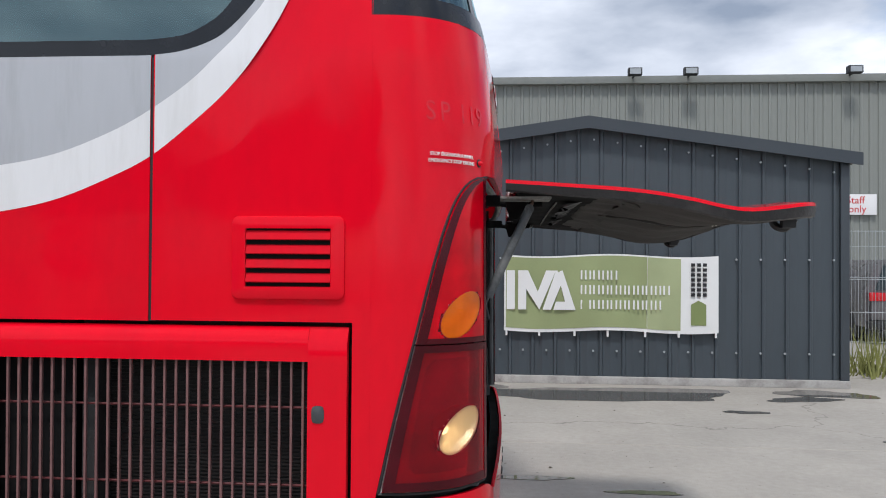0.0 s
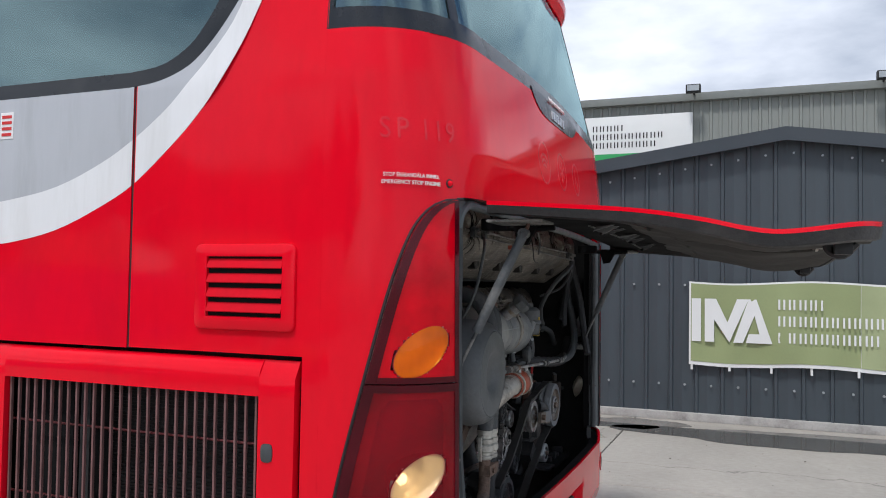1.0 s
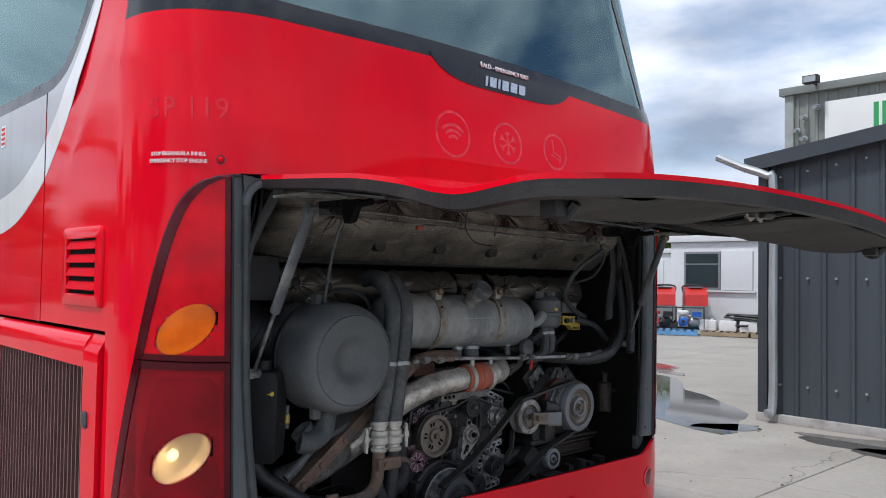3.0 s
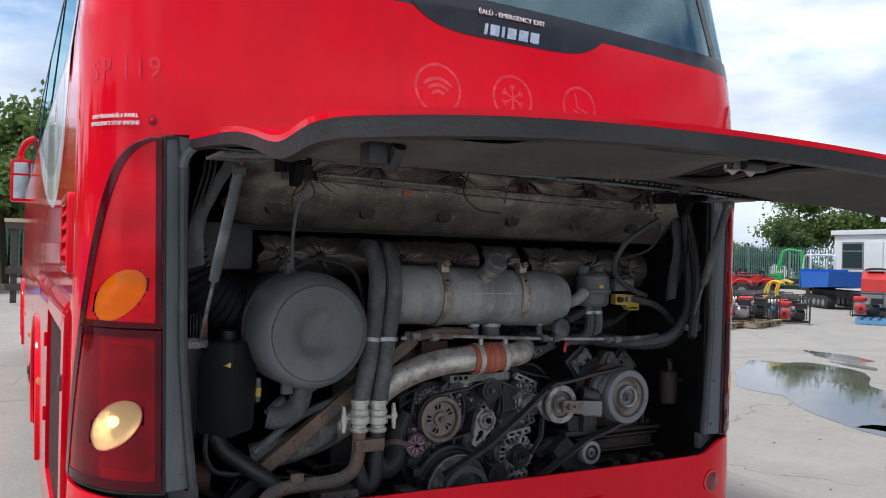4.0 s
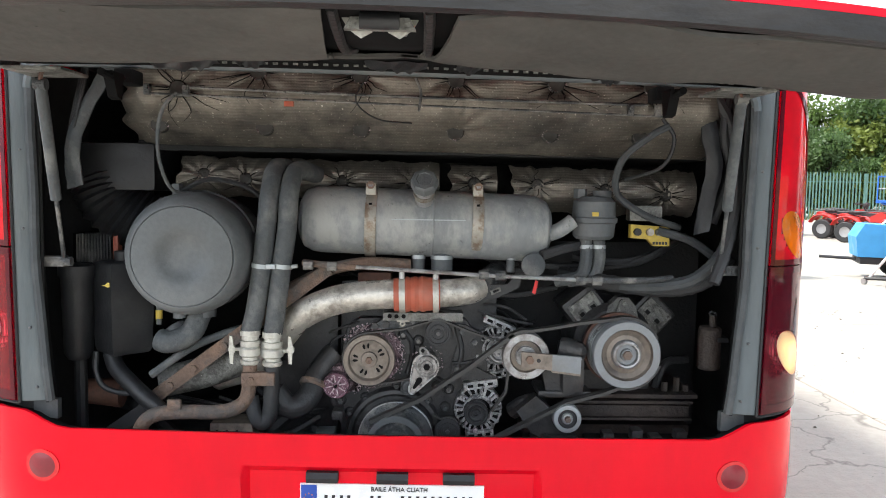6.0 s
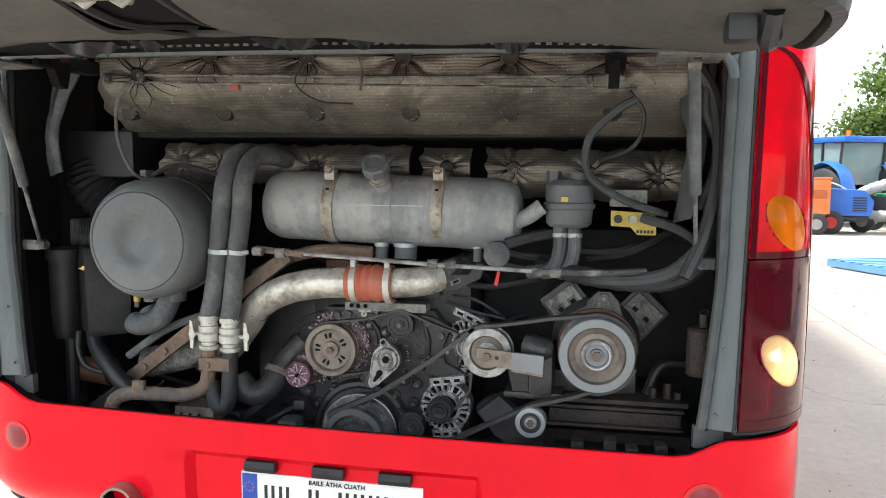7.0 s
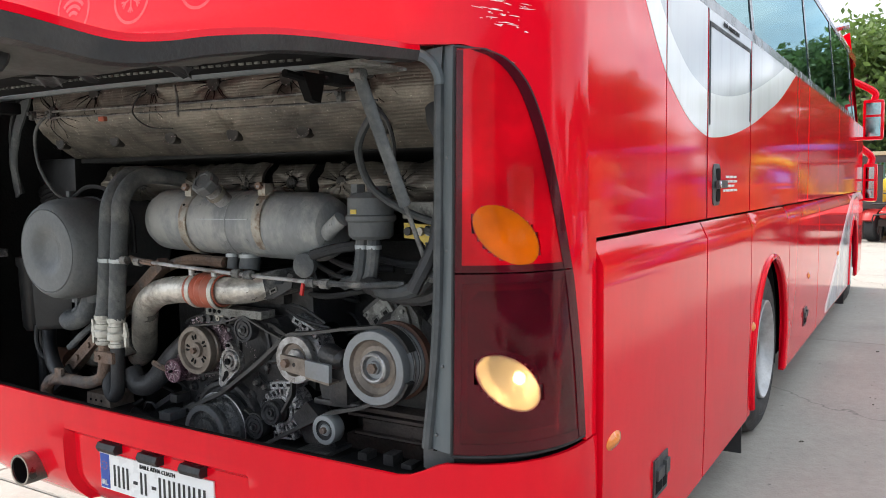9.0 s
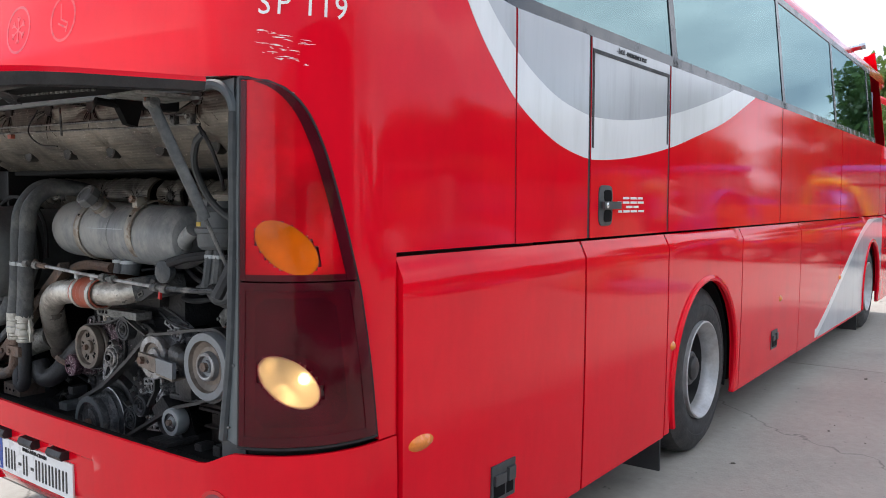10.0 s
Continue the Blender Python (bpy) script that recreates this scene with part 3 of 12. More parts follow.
def P(s, z, off=0.0):
    x, y = plan(s, z)
    if off:
        x0, y0 = plan(s - 0.004, z)
        x1, y1 = plan(s + 0.004, z)
        tx, ty = x1 - x0, y1 - y0
        n = math.hypot(tx, ty)
        x, y = x + ty / n * off, y - tx / n * off
    return Vector((x, y, z - LEAN_Y * (y - YC)))


def sx(x, sg=1):
    """s of a place x along a side."""
    if x <= XR - CA:
        return sg * (FLAT + ARC + XR - CA - x)
    c = min(1.0, (x - XR + CA) / CA)
    return sg * (FLAT + ARC * math.acos(c ** (CN / 2)) / (math.pi / 2))


def run(a, b, fine=0.035, coarse=0.25):
    """Stations from a to b, close together round the corners."""
    out, s = [a], a
    d = 1 if b > a else -1
    while True:
        q = abs(s + d * 0.001)
        step = fine if FLAT - 0.2 < q < FLAT + ARC + 0.12 else coarse * 0.5 if q < FLAT else coarse
        s += d * step
        if (b - s) * d <= step * 0.4:
            break
        out.append(s)
    return out + [b]


def fn(v):
    return v if callable(v) else (lambda *a: v)


def skin(bm, stations, lo, hi, off=0.0, thick=0.02, nz=6, rim=True):
    """A plate of the body between two heights, over the stations; off may be a function of (s, z)."""
    lo, hi, of = fn(lo), fn(hi), fn(off)
    st = sorted(stations)
    g, h = [], []
    for s in st:
        a, b = lo(s), hi(s)
        zs = [a + (b - a) * j / nz for j in range(nz + 1)]
        g.append([P(s, z, of(s, z)) for z in zs])
        h.append([P(s, z, of(s, z) - thick) for z in zs])
    sheet(bm, g, h)
    return bm


def skin_disc(bm, sc, zc, rs, rz, rot=0.0, off=0.003, dome=0.01, thick=0.01, seg=28, rings=4, power=2.0):
    """An oval pad that lies on the body."""
    cr, sr = math.cos(radians(rot)), math.sin(radians(rot))

    def at(r, k, o):
        t = 6.28318 * k / seg
        c, n = math.cos(t), math.sin(t)
        q = (abs(c) ** power + abs(n) ** power) ** (-1 / power)
        u, v = rs * r * c * q, rz * r * n * q
        return P(sc + u * cr - v * sr, zc + u * sr + v * cr, o)
    cen = bm.verts.new(at(0, 0, off + dome))
    prev = None
    for i in range(1, rings + 1):
        r = i / rings
        ring = [bm.verts.new(at(r, k, off + dome * (1 - r * r))) for k in range(seg)]
        for k in range(seg):
            if prev is None:
                bm.faces.new((cen, ring[k], ring[(k + 1) % seg]))
            else:
                bm.faces.new((prev[k], ring[k], ring[(k + 1) % seg], prev[(k + 1) % seg]))
        prev = ring
    base = [bm.verts.new(at(1, k, off - thick)) for k in range(seg)]
    for k in range(seg):
        bm.faces.new((prev[k], base[k], base[(k + 1) % seg], prev[(k + 1) % seg]))
    bm.faces.new(base[::-1])
    bmesh.ops.recalc_face_normals(bm, faces=bm.faces[:])
    return bm


coach = thing("coach", (-3.1, YC, 0), "red single-deck coach with white and grey swoosh and open engine hatch", "coach")

BELT, WINB, WINT = 1.287, 2.105, 2.92
lamp_x = [(0.775, -0.382), (1.0, -0.333), (1.25, -0.272), (1.49, -0.214), (1.63, -0.172), (1.7, -0.138), (1.74, -0.1), (1.757, -0.062)]
lamp_line = spline([(z, sx(x)) for z, x in lamp_x])


def lamp_edge(z, sg=-1):
    """Outer edge of a lamp cluster; the right one reaches a little further round the corner."""
    return lamp_line(z) + (0.034 * min(1.0, max(0.0, (z - 0.8) / 0.4)) if sg > 0 else 0.0)



LAMP_IN = 1.06


def lamp_in(z):
    return 1.062 - 0.022 * (1.757 - z)


def trim_in(z):
    return lamp_in(z) - 0.046 - 0.03 * max(0.0, (1.2 - z) / 0.42) ** 1.4


LTOP = 1.757
EDGE = {}
for sg in (-1, 1):
    edge_pts = sorted((lamp_edge(z, sg), z) for z in [0.775 + k * 0.0125 for k in range(79)])
    EDGE[sg] = ([p[0] for p in edge_pts], [p[1] for p in edge_pts])


def panel_low(s):
    """Lower edge of the tail's upper skin: over the hatch, then down along the lamps."""
    a = abs(s)
    es, ez = EDGE[1 if s > 0 else -1]
    if a <= es[0]:
        return 1.757 + 0.008 * (1 - (a / es[0]) ** 8)
    if a >= es[-1]:
        return 0.772
    return float(np.interp(a, es, ez))


def glass_low(s):
    """Lower edge of the rear window."""
    return 2.235 + 0.012 * math.cos(min(1.0, abs(s) / 1.4) * math.pi)


side_edge = spline([(-1.1, WINB), (-0.99, 2.118), (-0.887, 2.155), (-0.83, 2.2), (-0.77, 2.27), (-0.71, 2.36), (-0.66, 2.45), (-0.6, 2.62), (-0.55, 2.92)])


def rear_high(s):
    a = abs(s)
    if a < sx(-0.40):
        return glass_low(s)
    x = FLAT + ARC + XR - CA - a
    if x > -0.55:
        return WINT
    return side_edge(x)


bm = B()
SQ = 0.455
skin(bm, run(-sx(-1.076), -sx(-SQ)), BELT + 0.008, rear_high, 0, 0.02, 40)
skin(bm, run(sx(-SQ), sx(-1.096)), BELT + 0.008, rear_high, 0, 0.02, 40)
mid = sorted(set([round(q, 4) for q in run(-EDGE[-1][0][0], EDGE[1][0][0], 0.05, 0.2)] + [round(sg * q, 4) for sg in (1, -1) for q in EDGE[sg][0][::2]] + [round(sg * q, 4) for sg in (1, -1) for q in np.linspace(EDGE[sg][0][-1], sx(-0.39993), 4)]))
skin(bm, mid, panel_low, rear_high, 0, 0.02, 40)
for sg in (1, -1):
    skin(bm, np.linspace(sg * sx(-0.40006), sg * sx(-SQ), 4), panel_low, WINT, 0, 0.02, 60)
part("rear_panel", bm, M_RED, coach, "red rear body panel with scratched corner", 30)


# bumper with a shallow recess for the number plate
def bump_top(s):
    a = abs(s)
    k = min(1.0, max(0.0, (a - 0.9) / 0.13))
    return 0.722 + 0.045 * k * k * (3 - 2 * k)


def bump_off(s, z):
    o = -0.09 * max(0.0, (0.5 - z) / 0.15) ** 2
    k = min(1, max(0, (0.43 - abs(s)) / 0.02)) * min(1, max(0, (0.625 - z) / 0.015))
    return o - 0.03 * k + 0.006 * math.cos(min(1, abs(z - 0.6) / 0.2) * math.pi / 2)


bm = B()
st = run(-sx(-SQ), sx(-SQ))
st = sorted(set(list(st) + [sg * q for q in (0.41, 0.415, 0.425, 0.43, 0.9, 0.93, 0.96, 0.99, 1.02) for sg in (1, -1)]))
skin(bm, st, 0.36, bump_top, bump_off, 0.012, 16)
part("rear_bumper", bm, M_RED, coach, "red rear bumper with plate recess", 40)
bm = B()
skin(bm, run(-sx(-SQ), sx(-SQ)), lambda s: bump_top(s) - 0.03, lambda s: bump_top(s) - 0.012, -0.014, 0.04, 2)
part("bumper_flange", bm, M_GAP, coach)

# lamp clusters
M_DARKS = mat("dull grey steel", (0.16, 0.16, 0.16), 0.5, metal=0.5, vary=0.2)
M_BLKR = mat("dusty black seal rubber", (0.05, 0.056, 0.06), 0.6, vary=0.3, scale=20, dirt=(0.12, 0.125, 0.125), dirt_amount=0.5, dirt_scale=12)
M_BULB = bpy.data.materials.new("lit filament bulb")
M_BULB.use_nodes = True
M_BULB.node_tree.nodes["Principled BSDF"].inputs["Emission Color"].default_value = (1.0, 0.7, 0.36, 1)
M_BULB.node_tree.nodes["Principled BSDF"].inputs["Emission Strength"].default_value = 6.5
M_COVER = glass("frosted lamp cover", (1.0, 0.94, 0.85), 0.97, (0.55, 0.47, 0.35), 0.14)
_nt = M_COVER.node_tree
_tl, _mx = _nt.nodes.new("ShaderNodeBsdfTranslucent"), _nt.nodes.new("ShaderNodeMixShader")
_tl.inputs["Color"].default_value = (1.0, 0.9, 0.72, 1)
_mx.inputs["Fac"].default_value = 0.4
_top = _nt.nodes["Material Output"].inputs["Surface"].links[0].from_socket
_nt.links.new(_top, _mx.inputs[1])
_nt.links.new(_tl.outputs["BSDF"], _mx.inputs[2])
_nt.links.new(_mx.outputs["Shader"], _nt.nodes["Material Output"].inputs["Surface"])
M_COVER.node_tree.nodes["Fresnel"].inputs["IOR"].default_value = 1.18
M_COVER.node_tree.nodes["Glossy BSDF"].inputs["Color"].default_value = (1, 1, 1, 1)


def dish_bowl(bm, rim_pts, c, f, rings=9):
    """A parabolic reflector that looks straight back, with side walls up to a slanting rim; gives its focus too."""
    x0 = min(p.x - ((p.y - c.y) ** 2 + (p.z - c.z) ** 2) / (4 * f) for p in rim_pts) - 0.003
    n = len(rim_pts)
    prev = [bm.verts.new((x0, c.y, c.z))]
    for i in range(1, rings + 1):
        ring = []
        for p in rim_pts:
            y, z = c.y + (p.y - c.y) * i / rings, c.z + (p.z - c.z) * i / rings
            ring.append(bm.verts.new((x0 + ((y - c.y) ** 2 + (z - c.z) ** 2) / (4 * f), y, z)))
        for k in range(n):
            bm.faces.new((prev[0], ring[k], ring[(k + 1) % n]) if len(prev) == 1 else (prev[k], ring[k], ring[(k + 1) % n], prev[(k + 1) % n]))
        prev = ring
    lip = [bm.verts.new(p) for p in rim_pts]
    for k in range(n):
        bm.faces.new((prev[k], lip[k], lip[(k + 1) % n], prev[(k + 1) % n]))
    bmesh.ops.recalc_face_normals(bm, faces=bm.faces[:])
    return bm, Vector((x0 + f, c.y, c.z))


for sg in (-1, 1):

    def lens(bm, z0, z1, off, thick, grow=0.0, n=24, m=10, hole=None, band=9.0, inner_band=9.0):
        g, h = [], []
        for j in range(n + 1):
            z = z0 + (z1 - z0) * j / n
            a, b = lamp_in(z) - grow, lamp_edge(z, sg) + grow - 0.012
            b = max(b, a + 0.01)
            a, b = max(a, b - band), min(b, a + inner_band)
            ss = [a + (b - a) * i / m for i in range(m + 1)]
            g.append([P(sg * s, z, off) for s in ss])
            h.append([P(sg * s, z, off - thick) for s in ss])
        sheet(bm, g, h)
        if hole:
            gone = [f for f in bm.faces if hole(f.calc_center_median())]
            bmesh.ops.delete(bm, geom=gone, context="FACES")
        bmesh.ops.recalc_face_normals(bm, faces=bm.faces[:])
        return bm
    # ovals let into the lenses: (s, z, half width, half height, tilt)
    RS, RZ, RW, RH, RR = 1.188, 0.965, 0.1, 0.057, radians(-32)
    AS, AZ = 1.185, 1.318

    def oval(s0, z0, k=0.97):
        c0 = P(sg * s0, z0)
        e1 = (P(sg * (s0 + 0.05), z0) - P(sg * (s0 - 0.05), z0)).normalized() * 1.0

        def inside(q):
            d = q - c0
            u, v = d.dot(e1), d.z
            a, b = u * math.cos(RR) + v * math.sin(RR), -u * math.sin(RR) + v * math.cos(RR)
            return (a / (RW * k)) ** 2 + (b / (RH * k)) ** 2 < 1
        return inside
    in_bowl, in_amber = oval(RS, RZ), oval(AS, AZ)
    SEAM = 1.228

    def housing(bm, z0, z1, hole, n, m):
        """A shallow tray behind the lens: rim at the skin, floor 3 cm in."""
        g, h = [], []
        for j in range(n + 1):
            z = z0 + (z1 - z0) * j / n
            a, b = lamp_in(z) - 0.004, lamp_edge(z, sg) - 0.008
            b = max(b, a + 0.012)
            r1, r2 = [], []
            for i in range(m + 1):
                s = a + (b - a) * i / m
                d = min(s - a, (b - s) * 0.7, z - z0, z1 - z) / 0.034
                o = -0.003 - 0.03 * min(1.0, max(0.0, d)) ** 0.8
                r1.append(P(sg * s, z, o))
                r2.append(P(sg * s, z, o - 0.006))
            g.append(r1)
            h.append(r2)
        sheet(bm, g, h)
        gone = [f for f in bm.faces if hole(f.calc_center_median())]
        bmesh.ops.delete(bm, geom=gone, context="FACES")
        bmesh.ops.recalc_face_normals(bm, faces=bm.faces[:])
        return bm
    cl = part("tail_lamp", housing(B(), SEAM + 0.004, LTOP - 0.006, in_amber, 60, 24), M_LREAR, coach, "tall red tail lamp cluster with amber and clear ovals")
    part("lower_housing", housing(B(), 0.79, SEAM - 0.002, in_bowl, 56, 24), M_LREAR, cl)
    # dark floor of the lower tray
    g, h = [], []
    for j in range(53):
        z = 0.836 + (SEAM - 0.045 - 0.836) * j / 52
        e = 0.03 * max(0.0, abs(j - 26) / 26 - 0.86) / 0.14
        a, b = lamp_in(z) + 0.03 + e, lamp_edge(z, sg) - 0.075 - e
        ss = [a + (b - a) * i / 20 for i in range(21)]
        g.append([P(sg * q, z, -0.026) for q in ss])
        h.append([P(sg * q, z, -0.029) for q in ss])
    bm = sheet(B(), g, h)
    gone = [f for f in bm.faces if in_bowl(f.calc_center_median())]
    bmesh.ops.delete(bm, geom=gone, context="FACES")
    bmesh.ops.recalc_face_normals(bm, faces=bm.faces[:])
    part("lower_tray", bm, M_LDARK, cl, "dark tray behind the lower lens")
    for k in range(24):
        s0 = LAMP_IN + 0.03 + k * 0.009
        top = float(np.interp(s0 + 0.05, *EDGE[sg])) - 0.04
        if top > SEAM + 0.1:
            bm = skin(B(), [sg * s0, sg * (s0 + 0.0035)], SEAM + 0.04, top, -0.027, 0.006, 10)
            gone = [f for f in bm.faces if in_amber(f.calc_center_median())]
            bmesh.ops.delete(bm, geom=gone, context="FACES")
            part("housing_rib", bm, M_LREAR, cl)
    part("upper_lens", lens(B(), SEAM + 0.003, LTOP - 0.01, 0.007, 0.006, 0.0, 56, 24, in_amber), M_TINTU, cl, "bright red ribbed lens")
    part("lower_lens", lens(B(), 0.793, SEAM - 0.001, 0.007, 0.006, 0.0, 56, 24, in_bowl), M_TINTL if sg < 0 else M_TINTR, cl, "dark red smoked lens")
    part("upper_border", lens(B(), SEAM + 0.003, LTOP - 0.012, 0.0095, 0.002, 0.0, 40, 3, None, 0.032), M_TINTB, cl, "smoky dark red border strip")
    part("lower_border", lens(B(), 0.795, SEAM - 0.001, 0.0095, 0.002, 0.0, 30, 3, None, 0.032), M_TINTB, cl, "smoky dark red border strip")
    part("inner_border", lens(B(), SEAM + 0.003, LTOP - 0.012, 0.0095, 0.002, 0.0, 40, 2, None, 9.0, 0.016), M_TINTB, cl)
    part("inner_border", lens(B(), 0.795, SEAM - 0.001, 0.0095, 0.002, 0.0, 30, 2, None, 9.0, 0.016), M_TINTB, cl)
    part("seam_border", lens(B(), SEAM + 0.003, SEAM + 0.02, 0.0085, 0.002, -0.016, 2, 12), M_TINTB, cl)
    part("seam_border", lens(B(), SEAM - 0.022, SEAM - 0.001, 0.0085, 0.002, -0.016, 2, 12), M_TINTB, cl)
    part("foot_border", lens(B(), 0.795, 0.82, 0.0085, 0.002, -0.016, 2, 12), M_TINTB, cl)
    # black gasket round the lens
    ring = [(lamp_edge(z, sg) - 0.005, z) for z in np.linspace(0.787, 1.745, 60)] + [(s, LTOP - 0.004) for s in np.linspace(lamp_edge(1.757, sg) - 0.004, lamp_in(1.757) - 0.006, 6)]
    ring += [(lamp_in(z) - 0.006, z) for z in np.linspace(1.745, 0.787, 40)]
    ring += [(s, 0.786) for s in np.linspace(lamp_in(0.787), lamp_edge(0.787, sg) - 0.005, 12)]
    part("gasket", tube(B(), [P(sg * a, b, -0.001) for a, b in ring], 0.0045, 6, 1), M_BLACK, cl)
    for s0, z0, mt, gl_, nm, lb, dep in ((RS, RZ, M_CLEAR, M_COVER, "reversing_lamp", "frosted oval reversing lamp glowing warm yellow", -0.052), (AS, AZ, M_LREAR, M_TINTA, "indicator", "amber oval indicator", -0.04)):
        ringp = [(sg * (s0 + RW * math.cos(t) * math.cos(RR) - RH * math.sin(t) * math.sin(RR)), z0 + RW * math.cos(t) * math.sin(RR) + RH * math.sin(t) * math.cos(RR)) for t in np.linspace(0, 6.2832, 41)]
        part("lamp_rim", tube(B(), [P(a, b, 0.004) for a, b in ringp], 0.0032, 6, 1), M_LENSD, cl)
        if dep < -0.05:
            shell, bulb = dish_bowl(B(), [P(a, b, 0.002) for a, b in ringp[:-1]], P(sg * s0, z0), 0.04)
            bowl = part(nm, shell, mt, cl, lb)
        else:
            bowl = part(nm, skin_disc(B(), sg * s0, z0, RW, RH, sg * math.degrees(RR), 0.0, dep, 0.06, 36, 8), mt, cl, lb)
            bulb = P(sg * s0, z0, -0.028)
        part("bulb", lathe(B(), bulb - Vector((0.016, 0, 0)), (1, 0, 0), [(0, 0), (0.005, 0.012), (0.016, 0.017), (0.027, 0.012), (0.032, 0)], 12), M_BULB if dep < -0.05 else M_LREAR, bowl)
        cov = part("oval_cover", skin_disc(B(), sg * s0, z0, RW, RH, sg * math.degrees(RR), 0.007, 0.005, 0.003, 36, 3), gl_, bowl)
        cov.visible_shadow = False
    # rubber trim between lamp and hatch, wider towards the foot, with a round seal along the opening
    g, h = [], []
    for z in np.linspace(0.79, LTOP + 0.002, 30):
        a, b = trim_in(z), lamp_in(z) - 0.008
        ss = [a + (b - a) * q for q in (0.0, 0.08, 0.3, 0.6, 0.88, 1.0)]
        oo = [-0.044, -0.036, -0.027 + 0.002 * math.sin(z * 23), -0.016, -0.007, -0.005]
        g.append([P(sg * q, z, o) for q, o in zip(ss, oo)])
        h.append([P(sg * q, z, o - 0.012) for q, o in zip(ss, oo)])
    bm = sheet(B(), g, h)
    bmesh.ops.recalc_face_normals(bm, faces=bm.faces[:])
    part("hatch_trim", bm, M_TRIM, coach, "worn grey rubber hatch trim")
    part("side_seal", tube(B(), [P(sg * (trim_in(z) - 0.006), z, -0.036 + 0.002 * math.sin(z * 17)) for z in np.linspace(0.79, LTOP - 0.07, 18)], 0.0135, 8, 2), M_BLKR, coach, "dusty black rubber seal")
    g, h = [], []
    for z in np.linspace(0.78, LTOP + 0.002, 16):
        a = trim_in(z) + 0.004
        ss, oo = [a + 0.004, a + 0.004, a + 0.004], [-0.085, -0.065, -0.045]
        g.append([P(sg * q, z, o) for q, o in zip(ss, oo)])
        h.append([P(sg * (q + 0.01), z, o) for q, o in zip(ss, oo)])
    bm = sheet(B(), g, h)
    bmesh.ops.recalc_face_normals(bm, faces=bm.faces[:])
    part("jamb", bm, M_GAP, coach)
    bm = B()
    skin(bm, np.linspace(sg * (trim_in(0.79) - 0.02), sg * 1.03, 3), 0.735, 0.792, -0.045, 0.02, 2)
    part("trim_foot", bm, M_BLKR, coach)
    for z in (1.5, 1.28, 1.0, 0.83):
        part("trim_screw", skin_disc(B(), sg * (trim_in(z) + 0.02), z, 0.004, 0.004, 0, -0.017, 0.003, 0.006, 8, 1), M_DARKS, coach)
    # rounded upper corner of the opening
    g, h = [], []
    s1 = trim_in(LTOP) - 0.006
    for k in range(13):
        t = k / 12 * math.pi / 2
        q = (s1 - 0.075 + 0.075 * math.sin(t), LTOP - 0.085 + 0.075 * math.cos(t))
        g.append([P(sg * q[0], q[1], -0.034), P(sg * (s1 + 0.012), LTOP + 0.002, -0.022)])
        h.append([P(sg * q[0], q[1], -0.045), P(sg * (s1 + 0.012), LTOP + 0.002, -0.04)])
    bm = sheet(B(), g, h)
    bmesh.ops.recalc_face_normals(bm, faces=bm.faces[:])
    part("corner_gusset", bm, M_TRIM, coach)
    part("reflector", skin_disc(B(), sg * 0.965, 0.615, 0.036, 0.036, 0, 0.009, 0.005), M_LENSD, coach, "round dark red reflector")
    bm = B()
    skin_disc(bm, sg * 0.965, 0.615, 0.046, 0.046, 0, 0.009, 0.0, 0.012)
    part("reflector_ring", bm, M_LENS, coach)

# top seal of the hatch opening
bm = B()
ST = trim_in(LTOP) - 0.006
arc = [(ST - 0.075 + 0.075 * math.sin(k / 8 * math.pi / 2), LTOP - 0.085 + 0.075 * math.cos(k / 8 * math.pi / 2)) for k in range(9)]
path_ = [(-a, b) for a, b in arc[::-1]] + [(s, LTOP - 0.012) for s in np.linspace(-ST + 0.11, ST - 0.11, 40)] + arc
tube(bm, [P(a, b, -0.034 + 0.016 * max(0.0, 1 - abs(a) / 0.9)) for a, b in path_], 0.014, 8, 1)
part("top_seal", bm, M_TRIM, coach, "grey rubber top seal")

# rear window with black border, badge field and red cap
M_GLASSR = glass("rear window glass", (0.74, 0.88, 0.86), 0.75)
M_GLASSR.node_tree.nodes["Fresnel"].inputs["IOR"].default_value = 2.7
bm = B()
rw = run(-sx(-0.405), sx(-0.405))
skin(bm, rw, lambda s: glass_low(s) + 0.004, 2.96, -0.006, 0.006, 8)
rear_glass = part("rear_window", bm, M_GLASSR, coach, "large wrap-round tinted rear window")
rear_glass.visible_shadow = False
bm = B()
skin(bm, rw, lambda s: glass_low(s), lambda s: glass_low(s) + 0.062, 0.0, 0.006, 2)
for s in (-1.02, 1.02):
    skin(bm, np.linspace(s - 0.022, s + 0.022, 3), glass_low, 2.96, -0.003, 0.01, 8)
for sg in (-1, 1):
    skin(bm, np.linspace(sg * sx(-0.385), sg * sx(-0.405), 3), glass_low, 2.96, 0.0, 0.01, 8)
part("window_border", bm, M_FRIT, coach, "black rear window border")
bm = B()
skin(bm, np.linspace(-0.36, 0.42, 30), lambda s: 2.246 - 0.072 * (1 - min(1, abs((s - 0.03) / 0.39)) ** 5), lambda s: 2.262, 0.003, 0.006, 3)
part("badge_field", bm, M_FRIT, coach, "black badge field under the rear window")
for k, w in enumerate((0.012, 0.036, 0.012, 0.036, 0.038, 0.036)):
    s0 = -0.098 + (0.0, 0.022, 0.067, 0.09, 0.136, 0.184)[k]
    bm = prism(B(), [P(s0, 2.187, 0.004), P(s0 + w, 2.187, 0.004), P(s0 + w + 0.007, 2.225, 0.004), P(s0 + 0.007, 2.225, 0.004)], (0.003, 0, 0))
    part("badge", bm, M_CHROME, coach, "silver maker's badge drawn as slanted bars")


